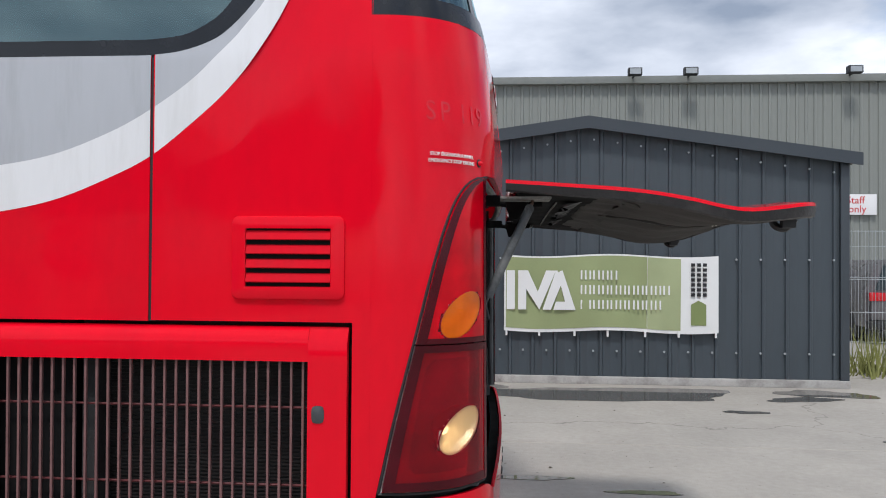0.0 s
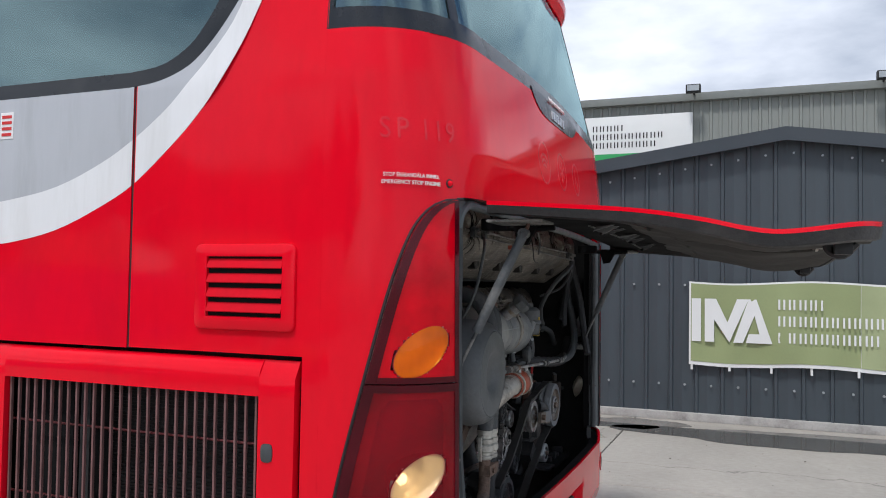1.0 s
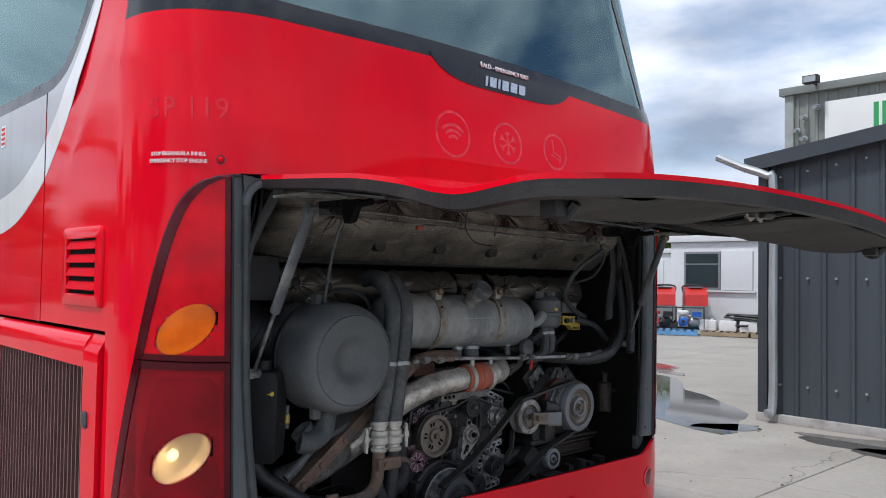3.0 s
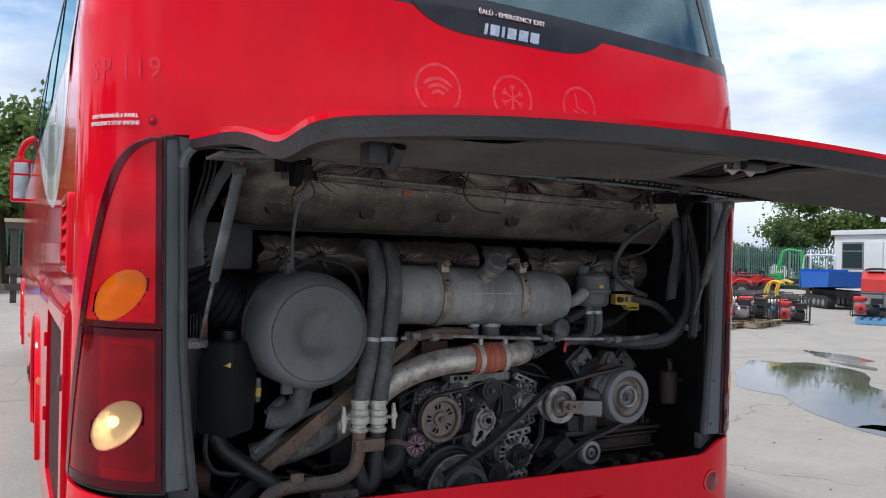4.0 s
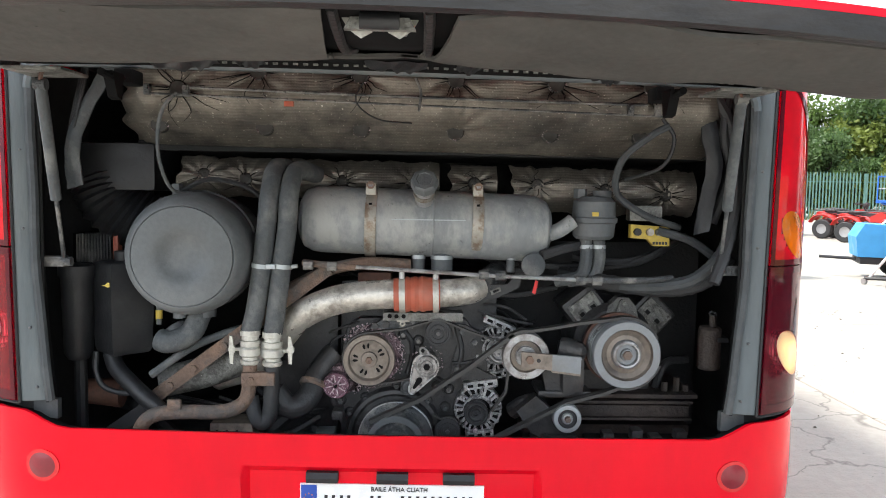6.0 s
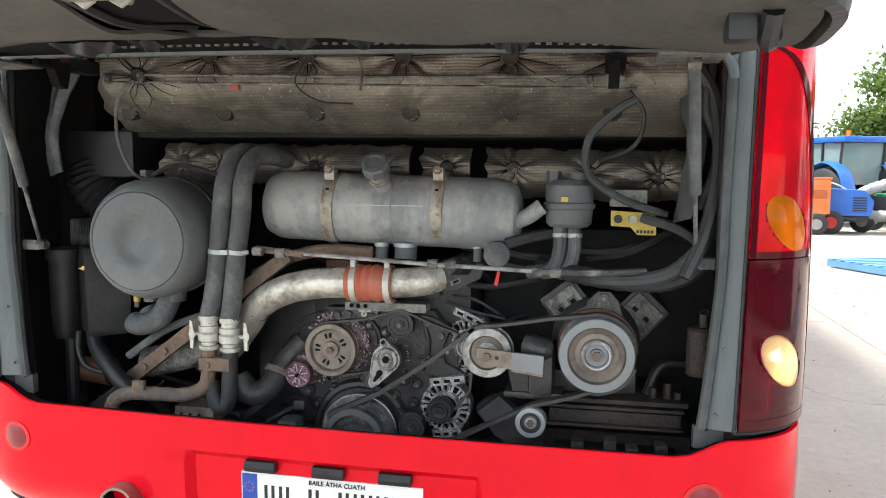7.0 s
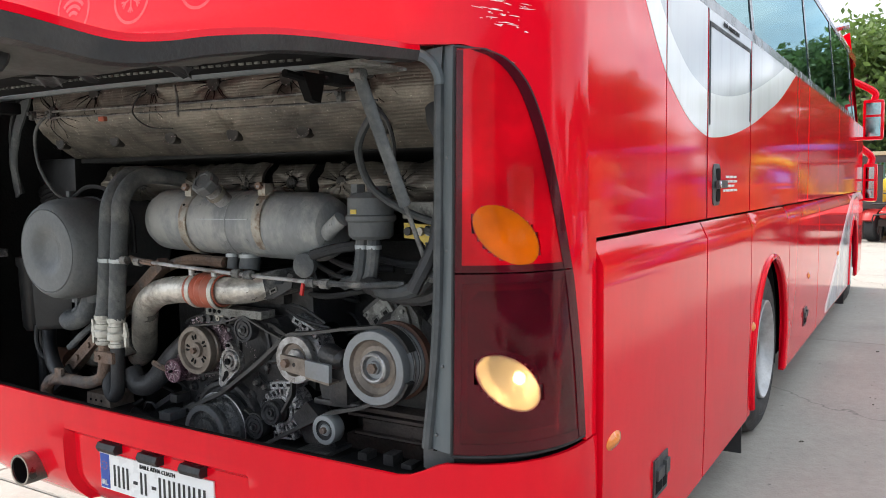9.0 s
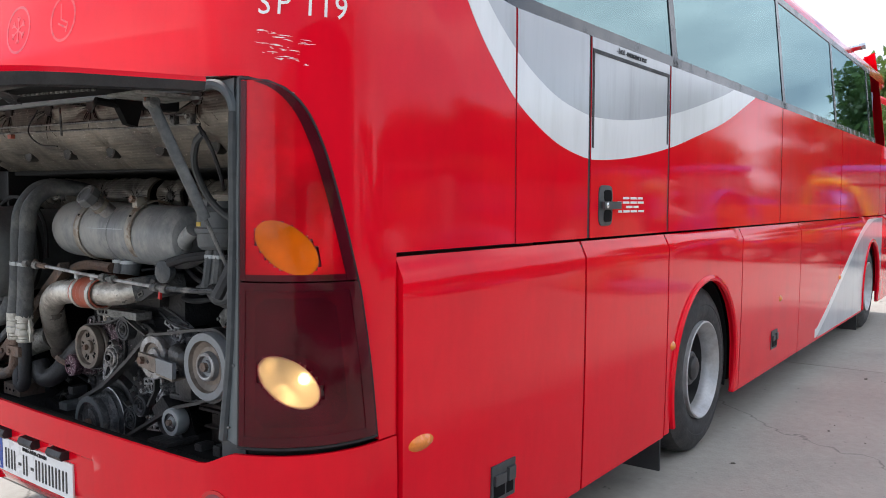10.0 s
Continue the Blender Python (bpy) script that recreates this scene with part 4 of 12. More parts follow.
def on_body(s0, z0, off=0.0035, sg=1):
    return lambda p: P(s0 + sg * p.x, z0 + p.y, off + p.z)


words("exit_lettering", "ÉALÚ - EMERGENCY EXIT", 0.024, None, M_INKW, coach, bend=on_body(0.02, 2.262, 0.008))
words("stop_lettering", "STOP ÉIGEANDÁLA INNILL", 0.0152, None, M_INKW, coach, bend=on_body(-1.226, 1.806))
words("stop_lettering", "EMERGENCY STOP ENGINE", 0.0157, None, M_INKW, coach, bend=on_body(-1.226, 1.786))
for ch, dx in (("S", -0.106), ("P", -0.052), ("1", 0.024), ("1", 0.07), ("9", 0.116)):
    words("fleet_letter", ch, 0.085, None, M_FADE, coach, "faded fleet letter", extrude=0.0004, bend=on_body(-1.205 + dx, 1.935, 0.0012))
    words("fleet_letter", ch, 0.085, None, M_INKW, coach, "white fleet letter", extrude=0.0005, bend=on_body(1.231 + dx, 1.94, 0.0025))
part("stop_button", skin_disc(B(), -1.092, 1.793, 0.009, 0.009, 0, 0.003, 0.01), M_RED, coach, "small red engine stop button")
bm = B()
skin_disc(bm, -1.092, 1.793, 0.013, 0.013, 0, 0.001, 0.001)
part("button_ring", bm, M_BLACK, coach)

# faded pictogram rings
M_PICT = mat("pale red film", (0.74, 0.05, 0.065), 0.1, vary=0.3, scale=30)
for s0, w, kind in ((-0.27, 0.083, 0), (0.01, 0.079, 1), (0.29, 0.073, 2)):
    zc = 1.982 + 0.005 * kind
    bm = B()
    g = [[P(s0 + r * math.cos(t), zc + r * math.sin(t), 0.0007) for r in (w, w - 0.009)] for t in np.linspace(0, 6.28319, 41)]
    h = [[P(s0 + r * math.cos(t), zc + r * math.sin(t), -0.001) for r in (w, w - 0.009)] for t in np.linspace(0, 6.28319, 41)]
    sheet(bm, g, h)
    if kind == 0:
        for r in (0.022, 0.042, 0.062):
            g = [[P(s0 + q * math.cos(t), zc - 0.035 + q * math.sin(t), 0.0007) for q in (r, r + 0.011)] for t in np.linspace(0.75, 2.39, 11)]
            h = [[P(s0 + q * math.cos(t), zc - 0.035 + q * math.sin(t), -0.001) for q in (r, r + 0.011)] for t in np.linspace(0.75, 2.39, 11)]
            sheet(bm, g, h)
    bars = []
    if kind == 1:
        for t in (0.52, 1.57, 2.62):
            bars.append(((-0.045, t), (0.045, t)))
            for q in (0.028, -0.028):
                for f in (0.7, -0.7):
                    bars.append(((q, t), (q + math.copysign(0.016, q), t + f * 0.35)))
    if kind == 2:
        bars = [((0.05, 1.9), (0.01, 3.0)), ((0.012, 3.2), (0.035, -0.5)), ((0.035, -0.5), (0.05, -1.1)), ((0.03, 3.6), (0.04, -0.9))]
    for (r0, t0), (r1, t1) in bars:
        a, b = Vector((r0 * math.cos(t0), r0 * math.sin(t0))), Vector((r1 * math.cos(t1), r1 * math.sin(t1)))
        n = Vector((a.y - b.y, b.x - a.x)).normalized() * 0.003
        g = [[P(s0 + (a + n).x, zc + (a + n).y, 0.0009), P(s0 + (a - n).x, zc + (a - n).y, 0.0009)], [P(s0 + (b + n).x, zc + (b + n).y, 0.0009), P(s0 + (b - n).x, zc + (b - n).y, 0.0009)]]
        sheet(bm, g, [[p + Vector((-0.002, 0, 0)) for p in row] for row in g])
    bmesh.ops.recalc_face_normals(bm, faces=bm.faces[:])
    part("pictogram", bm, M_PICT, coach, "faded round service pictogram")

# scratches at the right corner
rnd = random.Random(4)


def streak(s0, z0, ln, slope, w):
    """A thin ragged scrape through the paint, tapering to both ends."""
    bm, n = B(), 6
    up, lo = [], []
    for q in range(n + 1):
        f = q / n
        hw = w * (0.25 + math.sin(math.pi * f)) * rnd.uniform(0.5, 1.2)
        zc = z0 + slope * ln * f + rnd.gauss(0, w * 0.25)
        up.append(bm.verts.new(P(s0 + ln * f, zc + hw, 0.0012)))
        lo.append(bm.verts.new(P(s0 + ln * f, zc - hw, 0.0012)))
    for q in range(n):
        bm.faces.new((up[q], up[q + 1], lo[q + 1], lo[q]))
    return bm


for row_z, count in ((1.872, 12), (1.845, 14), (1.822, 14), (1.872, 6)):
    for k in range(count):
        f = rnd.random()
        part("scratch", streak(sx(-0.09) - 0.01 + 0.15 * f, row_z - 0.03 * f + rnd.gauss(0, 0.005), rnd.uniform(0.004, 0.035), rnd.choice((-0.1, -0.05, -0.08, 0.06, -0.2)), rnd.uniform(0.0003, 0.001)), M_INKW, coach)
for k in range(10):
    part("scratch", streak(sx(-0.12) + rnd.uniform(0.0, 0.04), 1.705 + rnd.gauss(0, 0.014), rnd.uniform(0.005, 0.018), rnd.choice((-0.1, 0.6, -0.3)), rnd.uniform(0.0006, 0.0018)), M_PLINTH, coach)


# number plate: registration as bars
bm = B()
PL0, PL1, PZ0, PZ1 = -0.265, 0.265, 0.455, 0.575
skin(bm, np.linspace(PL0, PL1, 8), PZ0, PZ1, -0.018, 0.006, 2)
plate = part("number_plate", bm, M_PLATE, coach, "white number plate with blue band")
bm = B()
skin(bm, np.linspace(PL0 + 0.003, PL0 + 0.048, 3), PZ0 + 0.004, PZ1 - 0.004, -0.0165, 0.003, 2)
part("blue_band", bm, M_BLUE, plate)
words("country_code", "IRL", 0.024, None, M_INKW, plate, bend=on_body(PL0 + 0.025, PZ0 + 0.022, -0.0145))
for k in range(8):
    t = 6.283 * k / 8
    bm = B()
    skin_disc(bm, PL0 + 0.025 + 0.013 * math.cos(t), PZ0 + 0.078 + 0.013 * math.sin(t), 0.002, 0.002, 0, -0.0155, 0, 0.002, 5, 1)
    part("star", bm, M_AMBER, plate)
words("county_name", "BAILE ÁTHA CLIATH", 0.018, None, M_INK, plate, bend=on_body(0.02, PZ1 - 0.014, -0.0165))
for k, w in enumerate((0.034, 0.034, 0.014, 0.036, 0.014, 0.034, 0.034, 0.034, 0.034, 0.034)):
    s0 = -0.195 + k * 0.044
    if w < 0.02:
        part("dash_bar", skin(B(), [s0 + 0.01, s0 + 0.03], 0.498, 0.508, -0.0165, 0.003, 1), M_INK, plate)
    else:
        for d in (0.0, 0.021):
            part("registration_bar", skin(B(), [s0 + d, s0 + d + 0.009], 0.472, 0.542, -0.0165, 0.003, 1), M_INK, plate)
for s0 in (-0.2, 0.0, 0.19):
    bm = B()
    skin(bm, np.linspace(s0 - 0.045, s0 + 0.045, 5), 0.584, 0.614, lambda s, z: 0.01 - 0.02 * abs(z - 0.599) / 0.015 * 0.4, 0.05, 4)
    part("plate_lamp", bm, M_BLACK, coach, "black plate lamp")
# exhaust tail pipe
bm = B()
ex = [(0.03, 0.046), (0.03, 0.054), (-0.5, 0.054), (-0.5, 0.046)]
lathe(bm, (0, 3.0, 0.47), (1, 0, 0), ex, 20, True)
pipe = part("tail_pipe", bm, mat("sooty steel pipe", (0.3, 0.28, 0.25), 0.35, metal=0.9, vary=0.4, scale=15), coach, "sooty steel tail pipe")
part("soot_lining", lathe(B(), (0, 3.0, 0.47), (1, 0, 0), [(0.024, 0.0455), (-0.45, 0.0455), (-0.45, 0.0)], 20), M_GAP, pipe, "black lining inside the pipe")


# ---- sides ----
outer = spline([(-4.3, 2.2), (-3.915, 2.07), (-3.4, 1.9), (-2.9, 1.782), (-2.544, 1.706), (-2.1, 1.64), (-1.72, 1.612), (-1.566, 1.625), (-1.383, 1.664), (-1.203, 1.735), (-1.078, 1.804), (-0.937, 1.922), (-0.86, 2.0), (-0.798, 2.08), (-0.735, 2.185), (-0.691, 2.275), (-0.62, 2.45), (-0.56, 2.66), (-0.5, 2.92)])
inner = spline([(-3.9, 2.2), (-3.563, 2.075), (-3.1, 1.955), (-2.567, 1.842), (-2.1, 1.775), (-1.72, 1.755), (-1.568, 1.769), (-1.385, 1.805), (-1.205, 1.874), (-1.084, 1.94), (-0.956, 2.03), (-0.878, 2.105), (-0.8, 2.19), (-0.7, 2.35), (-0.6, 2.72), (-0.5, 3.2), (-0.4, 3.6)])


outer_left = spline([(-4.3, 2.2), (-3.915, 2.07), (-3.4, 1.9), (-2.9, 1.782), (-2.544, 1.706), (-2.1, 1.64), (-1.72, 1.612), (-1.566, 1.625), (-1.383, 1.664), (-1.203, 1.735), (-1.078, 1.8), (-0.925, 1.922), (-0.842, 2.0), (-0.775, 2.08), (-0.708, 2.185), (-0.662, 2.275), (-0.592, 2.45), (-0.535, 2.66), (-0.475, 2.92)])


def xof(s):
    return FLAT + ARC + XR - CA - abs(s)


def upper_top(s):
    x = xof(s)
    return min(WINT, side_edge(min(x, -0.55))) if x > -1.1 else WINB


def decals(sg, x0, x1, gap=0.0):
    """White swoosh and grey field over one body panel."""
    oc = outer_left if sg < 0 else outer
    st = np.linspace(sg * sx(x0), sg * sx(x1), max(4, int(abs(x1 - x0) / 0.02)))
    st = [s for s in st if oc(xof(s)) < upper_top(s) - 0.002]
    if len(st) > 1:
        bm = B()
        skin(bm, st, lambda s: oc(xof(s)), lambda s: max(oc(xof(s)) + 0.001, min(inner(xof(s)) + (0.03 if sg > 0 else 0.0), upper_top(s))), 0.0012, 0.002, 12)
        part("white_swoosh", bm, M_WHITE, coach, "white painted swoosh")
    st = [s for s in st if inner(xof(s)) < upper_top(s) - 0.002]
    if len(st) > 1:
        bm = B()
        skin(bm, st, lambda s: min(upper_top(s) - 0.001, inner(xof(s)) + (0.03 if sg > 0 else 0.0)), upper_top, 0.0012, 0.002, 10)
        part("grey_field", bm, M_GREY, coach, "grey painted field")


def round_top(z1):
    def off(s, z):
        k = max(0.0, (z - (z1 - 0.075)) / 0.075)
        return 0.016 - 0.03 * k ** 3
    return off


AX = (-3.14, -8.72)
AZ, AR = 0.485, 0.525


def arch_low(base):
    def f(s):
        x = xof(s)
        z = base
        for ax in AX:
            if abs(x - ax) < AR:
                z = max(z, AZ + math.sqrt(AR * AR - (x - ax) ** 2))
        return z
    return f


for sg in (-1, 1):
    rear_seam = -1.076 if sg < 0 else -1.096
    upper = [(rear_seam, -1.66), (-1.672, -2.53), (-2.54, -4.7), (-4.71, -6.9), (-6.91, -9.2), (-9.21, XF + 0.35)] if sg > 0 else [(rear_seam, -2.53), (-2.54, -4.7), (-4.71, -6.9), (-6.91, -9.2), (-9.21, XF + 0.35)]
    for k, (x0, x1) in enumerate(upper):
        bm = B()
        skin(bm, np.linspace(sg * sx(x0 - 0.01), sg * sx(x1 + 0.004), 14), BELT + 0.006, WINB, 0.0, 0.02, 16)
        door = sg > 0 and k == 1
        ob = part("emergency_door" if door else "side_panel", bm, M_RED, coach, "red emergency door panel" if door else "")
        decals(sg, x0 - 0.01, max(x1 + 0.004, -4.2))
        if door:
            bm = B()
            for a, b, c, d in ((-1.7, -2.5, WINB - 0.062, WINB - 0.046), (-1.685, -1.7, 1.66, WINB - 0.046), (-2.5, -2.515, 1.72, WINB - 0.046)):
                skin(bm, np.linspace(sg * sx(a), sg * sx(b), 4), c, d, 0.004, 0.004, 2)
            part("door_moulding", bm, M_BLACK, ob)
            words("exit_lettering", "- ÉALÚ - EMERGENCY EXIT", 0.027, None, M_INK, ob, bend=lambda p: P(sx(-2.07) + p.x, WINB - 0.024 + p.y, 0.004 + p.z))
            bm = B()
            skin_disc(bm, sx(-1.82), 1.425, 0.066, 0.085, 0, 0.004, 0.005, 0.012, 40, 3, 5.0)
            h = part("handle_plate", bm, M_CATCH, ob, "dark grey recessed handle plate")
            for z0 in (1.465, 1.382):
                part("finger_pit", skin_disc(B(), sx(-1.83), z0, 0.036, 0.026, 0, 0.0095, 0.001, 0.004, 24, 2, 4.0), M_GAP, h, "dark finger recess")
            bm = B()
            skin(bm, np.linspace(sx(-1.768), sx(-1.935), 5), 1.41, 1.442, 0.024, 0.012, 3)
            part("handle", bm, M_CATCH, h, "grey pull lever")
            bm = B()
            skin_disc(bm, sx(-1.79), 1.426, 0.013, 0.013, 0, 0.028, 0.004)
            part("button", bm, M_CHROME, h)
            for i, wd in enumerate((0.23, 0.31, 0.16, 0.3)):
                for q in range(int(wd / 0.0135)):
                    if (q * 7 + i * 3) % 6:
                        s0 = sx(-2.1) - wd / 2 + q * 0.0135
                        part("notice_bar", skin(B(), [s0, s0 + 0.0115], 1.452 - i * 0.0195, 1.462 - i * 0.0195, 0.003, 0.002, 1), M_INKW, ob)
    if sg < 0:
        decals(sg, -0.476, rear_seam + 0.004)
    else:
        decals(sg, -0.53, rear_seam + 0.004)
    for x0, x1 in upper:
        part("panel_seam", skin(B(), np.linspace(sg * sx(x0 + 0.013), sg * sx(x0 - 0.011), 3), BELT + 0.006, WINB, -0.004, 0.012, 4), M_BLACK, coach)
    # lower panels
    lower = [(-SQ - 0.012, -1.612), (-1.628, -2.518), (-2.532, -3.76), (-3.775, -5.3), (-5.315, -6.9), (-6.915, -8.0), (-8.405 + 0.4, -9.4), (-9.41, XF + 0.35)] if sg > 0 else \
            [(-1.672, -2.518), (-2.532, -3.76), (-3.775, -5.3), (-5.315, -6.9), (-6.915, -8.0), (-8.405 + 0.4, -9.4), (-9.41, XF + 0.35)]
    for k, (x0, x1) in enumerate(lower):
        base = 0.27 if not (sg > 0 and k < 2) else 0.265
        n = 30 if (x0 - x1 > 1.2) else 8
        bm = B()
        arch = any(x1 < ax < x0 for ax in AX)
        low = arch_low(base) if arch else base
        skin(bm, np.linspace(sg * sx(x0), sg * sx(x1), 60 if arch else n), low, BELT - 0.006, round_top(BELT - 0.006), 0.03, 16)
        ob = part("wheel_arch_panel" if arch else "service_flap", bm, M_RED, coach)
        part("panel_seam", skin(B(), np.linspace(sg * sx(x1 + 0.006), sg * sx(x1 - 0.022), 3), 0.3, BELT - 0.02, lambda s, z: round_top(BELT - 0.006)(s, z) - 0.007, 0.012, 6), M_BLACK, coach)
        if arch:
            ax = AX[0] if x0 > -5 else AX[1]
            bm = B()
            tube(bm, [P(sg * sx(ax + (AR + 0.01) * math.cos(t)), AZ + (AR + 0.008) * math.sin(t), 0.014) for t in np.linspace(-0.38, 3.52, 30)], 0.019, 8, 1)
            part("arch_lip", bm, M_RED, ob)
    # wheels
    for ax in AX:
        yo = YC + sg * 1.252
        ax0, ax = ax, ax - 0.05
        zl = -LEAN_Y * sg * 1.2
        d = (0, sg, 0)
        hz = 0.475
        prof = [(-0.29, 0.28), (-0.285, 0.4), (-0.26, 0.462), (-0.2, 0.475), (-0.09, 0.475), (-0.045, 0.462), (-0.016, 0.42), (-0.004, 0.385), (-0.001, 0.37), (-0.004, 0.366), (0.0, 0.35), (-0.003, 0.32), (-0.012, 0.292), (-0.02, 0.276), (-0.05, 0.262), (-0.29, 0.262)]
        wheel = part("wheel", lathe(B(), (ax, yo, hz), d, prof, 56), M_TYRE, coach, "black tyre on a silver steel wheel")
        part("rim", lathe(B(), (ax, yo, hz), d, [(-0.02, 0.277), (0.004, 0.276), (0.007, 0.268), (0.0, 0.262), (-0.018, 0.254), (-0.032, 0.24), (-0.06, 0.232), (-0.085, 0.23)], 48), M_STEEL, wheel, "silver steel rim")
        # deep parts take the darkened steel: shade inside the wheel is painted
        part("rim_well", lathe(B(), (ax, yo, hz), d, [(-0.085, 0.23), (-0.19, 0.224), (-0.21, 0.222)], 48), M_WHEELSHADE, wheel, "rim well painted dark with its shade")
        part("wheel_disc", lathe(B(), (ax, yo, hz), d, [(-0.2, 0.224), (-0.214, 0.21), (-0.22, 0.175), (-0.205, 0.125), (-0.14, 0.107), (-0.07, 0.096), (-0.06, 0.083), (-0.058, 0.0)], 40), M_WHEELSHADE, wheel, "wheel disc painted dark with shade")
        part("hub_cap", lathe(B(), (ax, yo - sg * 0.058, hz), d, [(0, 0.07), (0.012, 0.066), (0.02, 0.05), (0.022, 0)], 24), M_WHEELSHADE, wheel, "hub cap painted dark with shade")
        for k in range(10):
            t = 6.283 * k / 10
            part("wheel_nut", cyl(B(), (ax + 0.15 * math.cos(t), yo - sg * 0.215, hz + 0.15 * math.sin(t)), (ax + 0.15 * math.cos(t), yo - sg * 0.165, hz + 0.15 * math.sin(t)), 0.016, seg=6), M_STEEL, wheel)
            t += 0.31
            # dark discs paint the shade in the hand holes
            part("hand_hole", cyl(B(), (ax + 0.195 * math.cos(t), yo - sg * 0.224, hz + 0.195 * math.sin(t)), (ax + 0.195 * math.cos(t), yo - sg * 0.21, hz + 0.195 * math.sin(t)), 0.026, seg=12), M_GAP, wheel)
        ax = ax0
        bm = B()
        for t0 in np.linspace(-0.3, 3.44, 2)[:1]:
            g = [[(ax + (AR - 0.01) * math.cos(t), YC + sg * y, AZ + (AR - 0.01) * math.sin(t)) for y in (0.75, 1.24)] for t in np.linspace(-0.35, 3.5, 20)]
            h = [[(ax + AR * math.cos(t), YC + sg * y, AZ + AR * math.sin(t)) for y in (0.75, 1.24)] for t in np.linspace(-0.35, 3.5, 20)]
            sheet(bm, g, h)
        part("arch_liner", bm, M_GAP, coach)
        bm = B()
        box(bm, ax + 0.57, ax + 0.585, YC + sg * 0.85, YC + sg * 1.25, 0.06, 0.5)
        part("mud_flap", bm, M_BLACK, coach, "black rubber mud flap")
    # side windows
    bm = B()
    skin(bm, np.linspace(sg * sx(-0.56), sg * sx(XF + 1.6), 60), lambda s: (side_edge(xof(s)) if xof(s) > -1.1 else WINB) + 0.004, WINT, -0.004, 0.006, 4)
    gl = part("side_glazing", bm, M_GLASS, coach, "long tinted bonded side windows")
    gl.visible_shadow = False
    bm = B()
    st = sorted(set(list(np.linspace(sg * sx(-0.555), sg * sx(-1.15), 30)) + list(np.linspace(sg * sx(-1.15), sg * sx(XF + 1.6), 14))))
    skin(bm, st, upper_top, lambda s: min(WINT, upper_top(s) + (0.05 if xof(s) < -1.1 else 0.05 + 0.5 * max(0, upper_top(s) - 2.12))), 0.0005, 0.006, 2)
    skin(bm, np.linspace(sg * sx(-0.56), sg * sx(XF + 1.6), 20), WINT - 0.05, WINT, 0.0005, 0.006, 2)
    for px in (-2.61, -4.76, -6.62, -8.5):
        skin(bm, np.linspace(sg * sx(px + 0.035), sg * sx(px - 0.035), 3), WINB, WINT, 0.0005, 0.006, 4)
    part("window_border", bm, M_FRIT, coach, "black window border and pillars")
    # side marker lamps and catches
    for mx, mz in ((-0.551, 0.725), (-2.605, 0.715), (-4.72, 0.75), (-6.9, 0.74)):
        if sg < 0 and mx > -1:
            continue
        bm = skin_disc(B(), sg * sx(mx), mz, 0.06 if mx > -1 else 0.035, 0.024, 0, 0.017, 0.012, 0.01, 16, 3)
        part("side_marker", bm, M_AMBER, coach, "small amber side marker")
    for mx, mz in ((-1.01, 0.48), (-4.58, 0.476)):
        if sg < 0 and mx > -2:
            continue
        w = 0.075
        bm = B()
        skin(bm, np.linspace(sg * sx(mx + w), sg * sx(mx - w), 3), mz - 0.065, mz + 0.065, 0.022, 0.01, 2)
        c = part("flap_catch", bm, M_CATCH, coach, "dark recessed flap catch")
        for a, b, z0, z1, nm in ((0.82, -0.1, -0.05, 0.0, "catch_pit"), (-0.25, -0.82, -0.05, 0.0, "catch_pit")):
            part(nm, skin(B(), np.linspace(sg * sx(mx + w * a), sg * sx(mx + w * b), 3), mz + z0, mz + z1, 0.0235, 0.006, 2), M_GAP, c, "dark recess")
        part("lever", skin(B(), np.linspace(sg * sx(mx + w * 0.82), sg * sx(mx - w * 0.1), 3), mz - 0.005, mz + 0.03, 0.031, 0.01, 2), M_CATCH, c)
        part("lock_bar", skin(B(), np.linspace(sg * sx(mx - w * 0.25), sg * sx(mx - w * 0.82), 3), mz - 0.005, mz + 0.042, 0.034, 0.012, 2), M_CATCH, c)

# grey swoosh near the front wheel on the right
bm = B()
fs = spline([(-10.2, 1.24), (-9.2, 1.26), (-8.6, 1.22), (-8.0, 1.08), (-7.2, 0.78), (-6.4, 0.45), (-6.0, 0.3)])
al = arch_low(0.29)
skin(bm, np.linspace(sx(-6.05), sx(-9.38), 70), al, lambda s: max(al(s) + 0.002, fs(xof(s))), 0.0185, 0.003, 8)
part("silver_swoosh", bm, M_GREY, coach, "silver painted swoosh by the front wheel")
bm = B()
skin(bm, np.linspace(sx(-5.93), sx(-9.38), 60), lambda s: max(al(s), fs(xof(s)) - 0.002), lambda s: max(al(s) + 0.002, min(1.262, fs(xof(s)) + 0.07)), 0.019, 0.003, 2)
part("white_swoosh", bm, M_WHITE, coach)

# left grille hatch with vertical bars
bm = B()
HX0, HX1, GX0, GX1, GZ0, GZ1 = -SQ - 0.012, -1.66, -0.585, -1.58, 0.5, 1.178
off = round_top(BELT - 0.006)
for x0, x1, z0, z1, nz in ((HX0, GX0, 0.3, BELT - 0.006, 20), (GX1, HX1, 0.3, BELT - 0.006, 20), (GX0, GX1, GZ1, BELT - 0.006, 12), (GX0, GX1, 0.3, GZ0, 4)):
    skin(bm, np.linspace(-sx(x0), -sx(x1), 6), z0, z1, off, 0.03, nz)
hatch = part("grille_hatch", bm, M_RED, coach, "red side hatch with barred radiator grille")
M_BARS = mat("dull red grille bar", (0.17, 0.085, 0.082), 0.45, vary=0.25, scale=10)
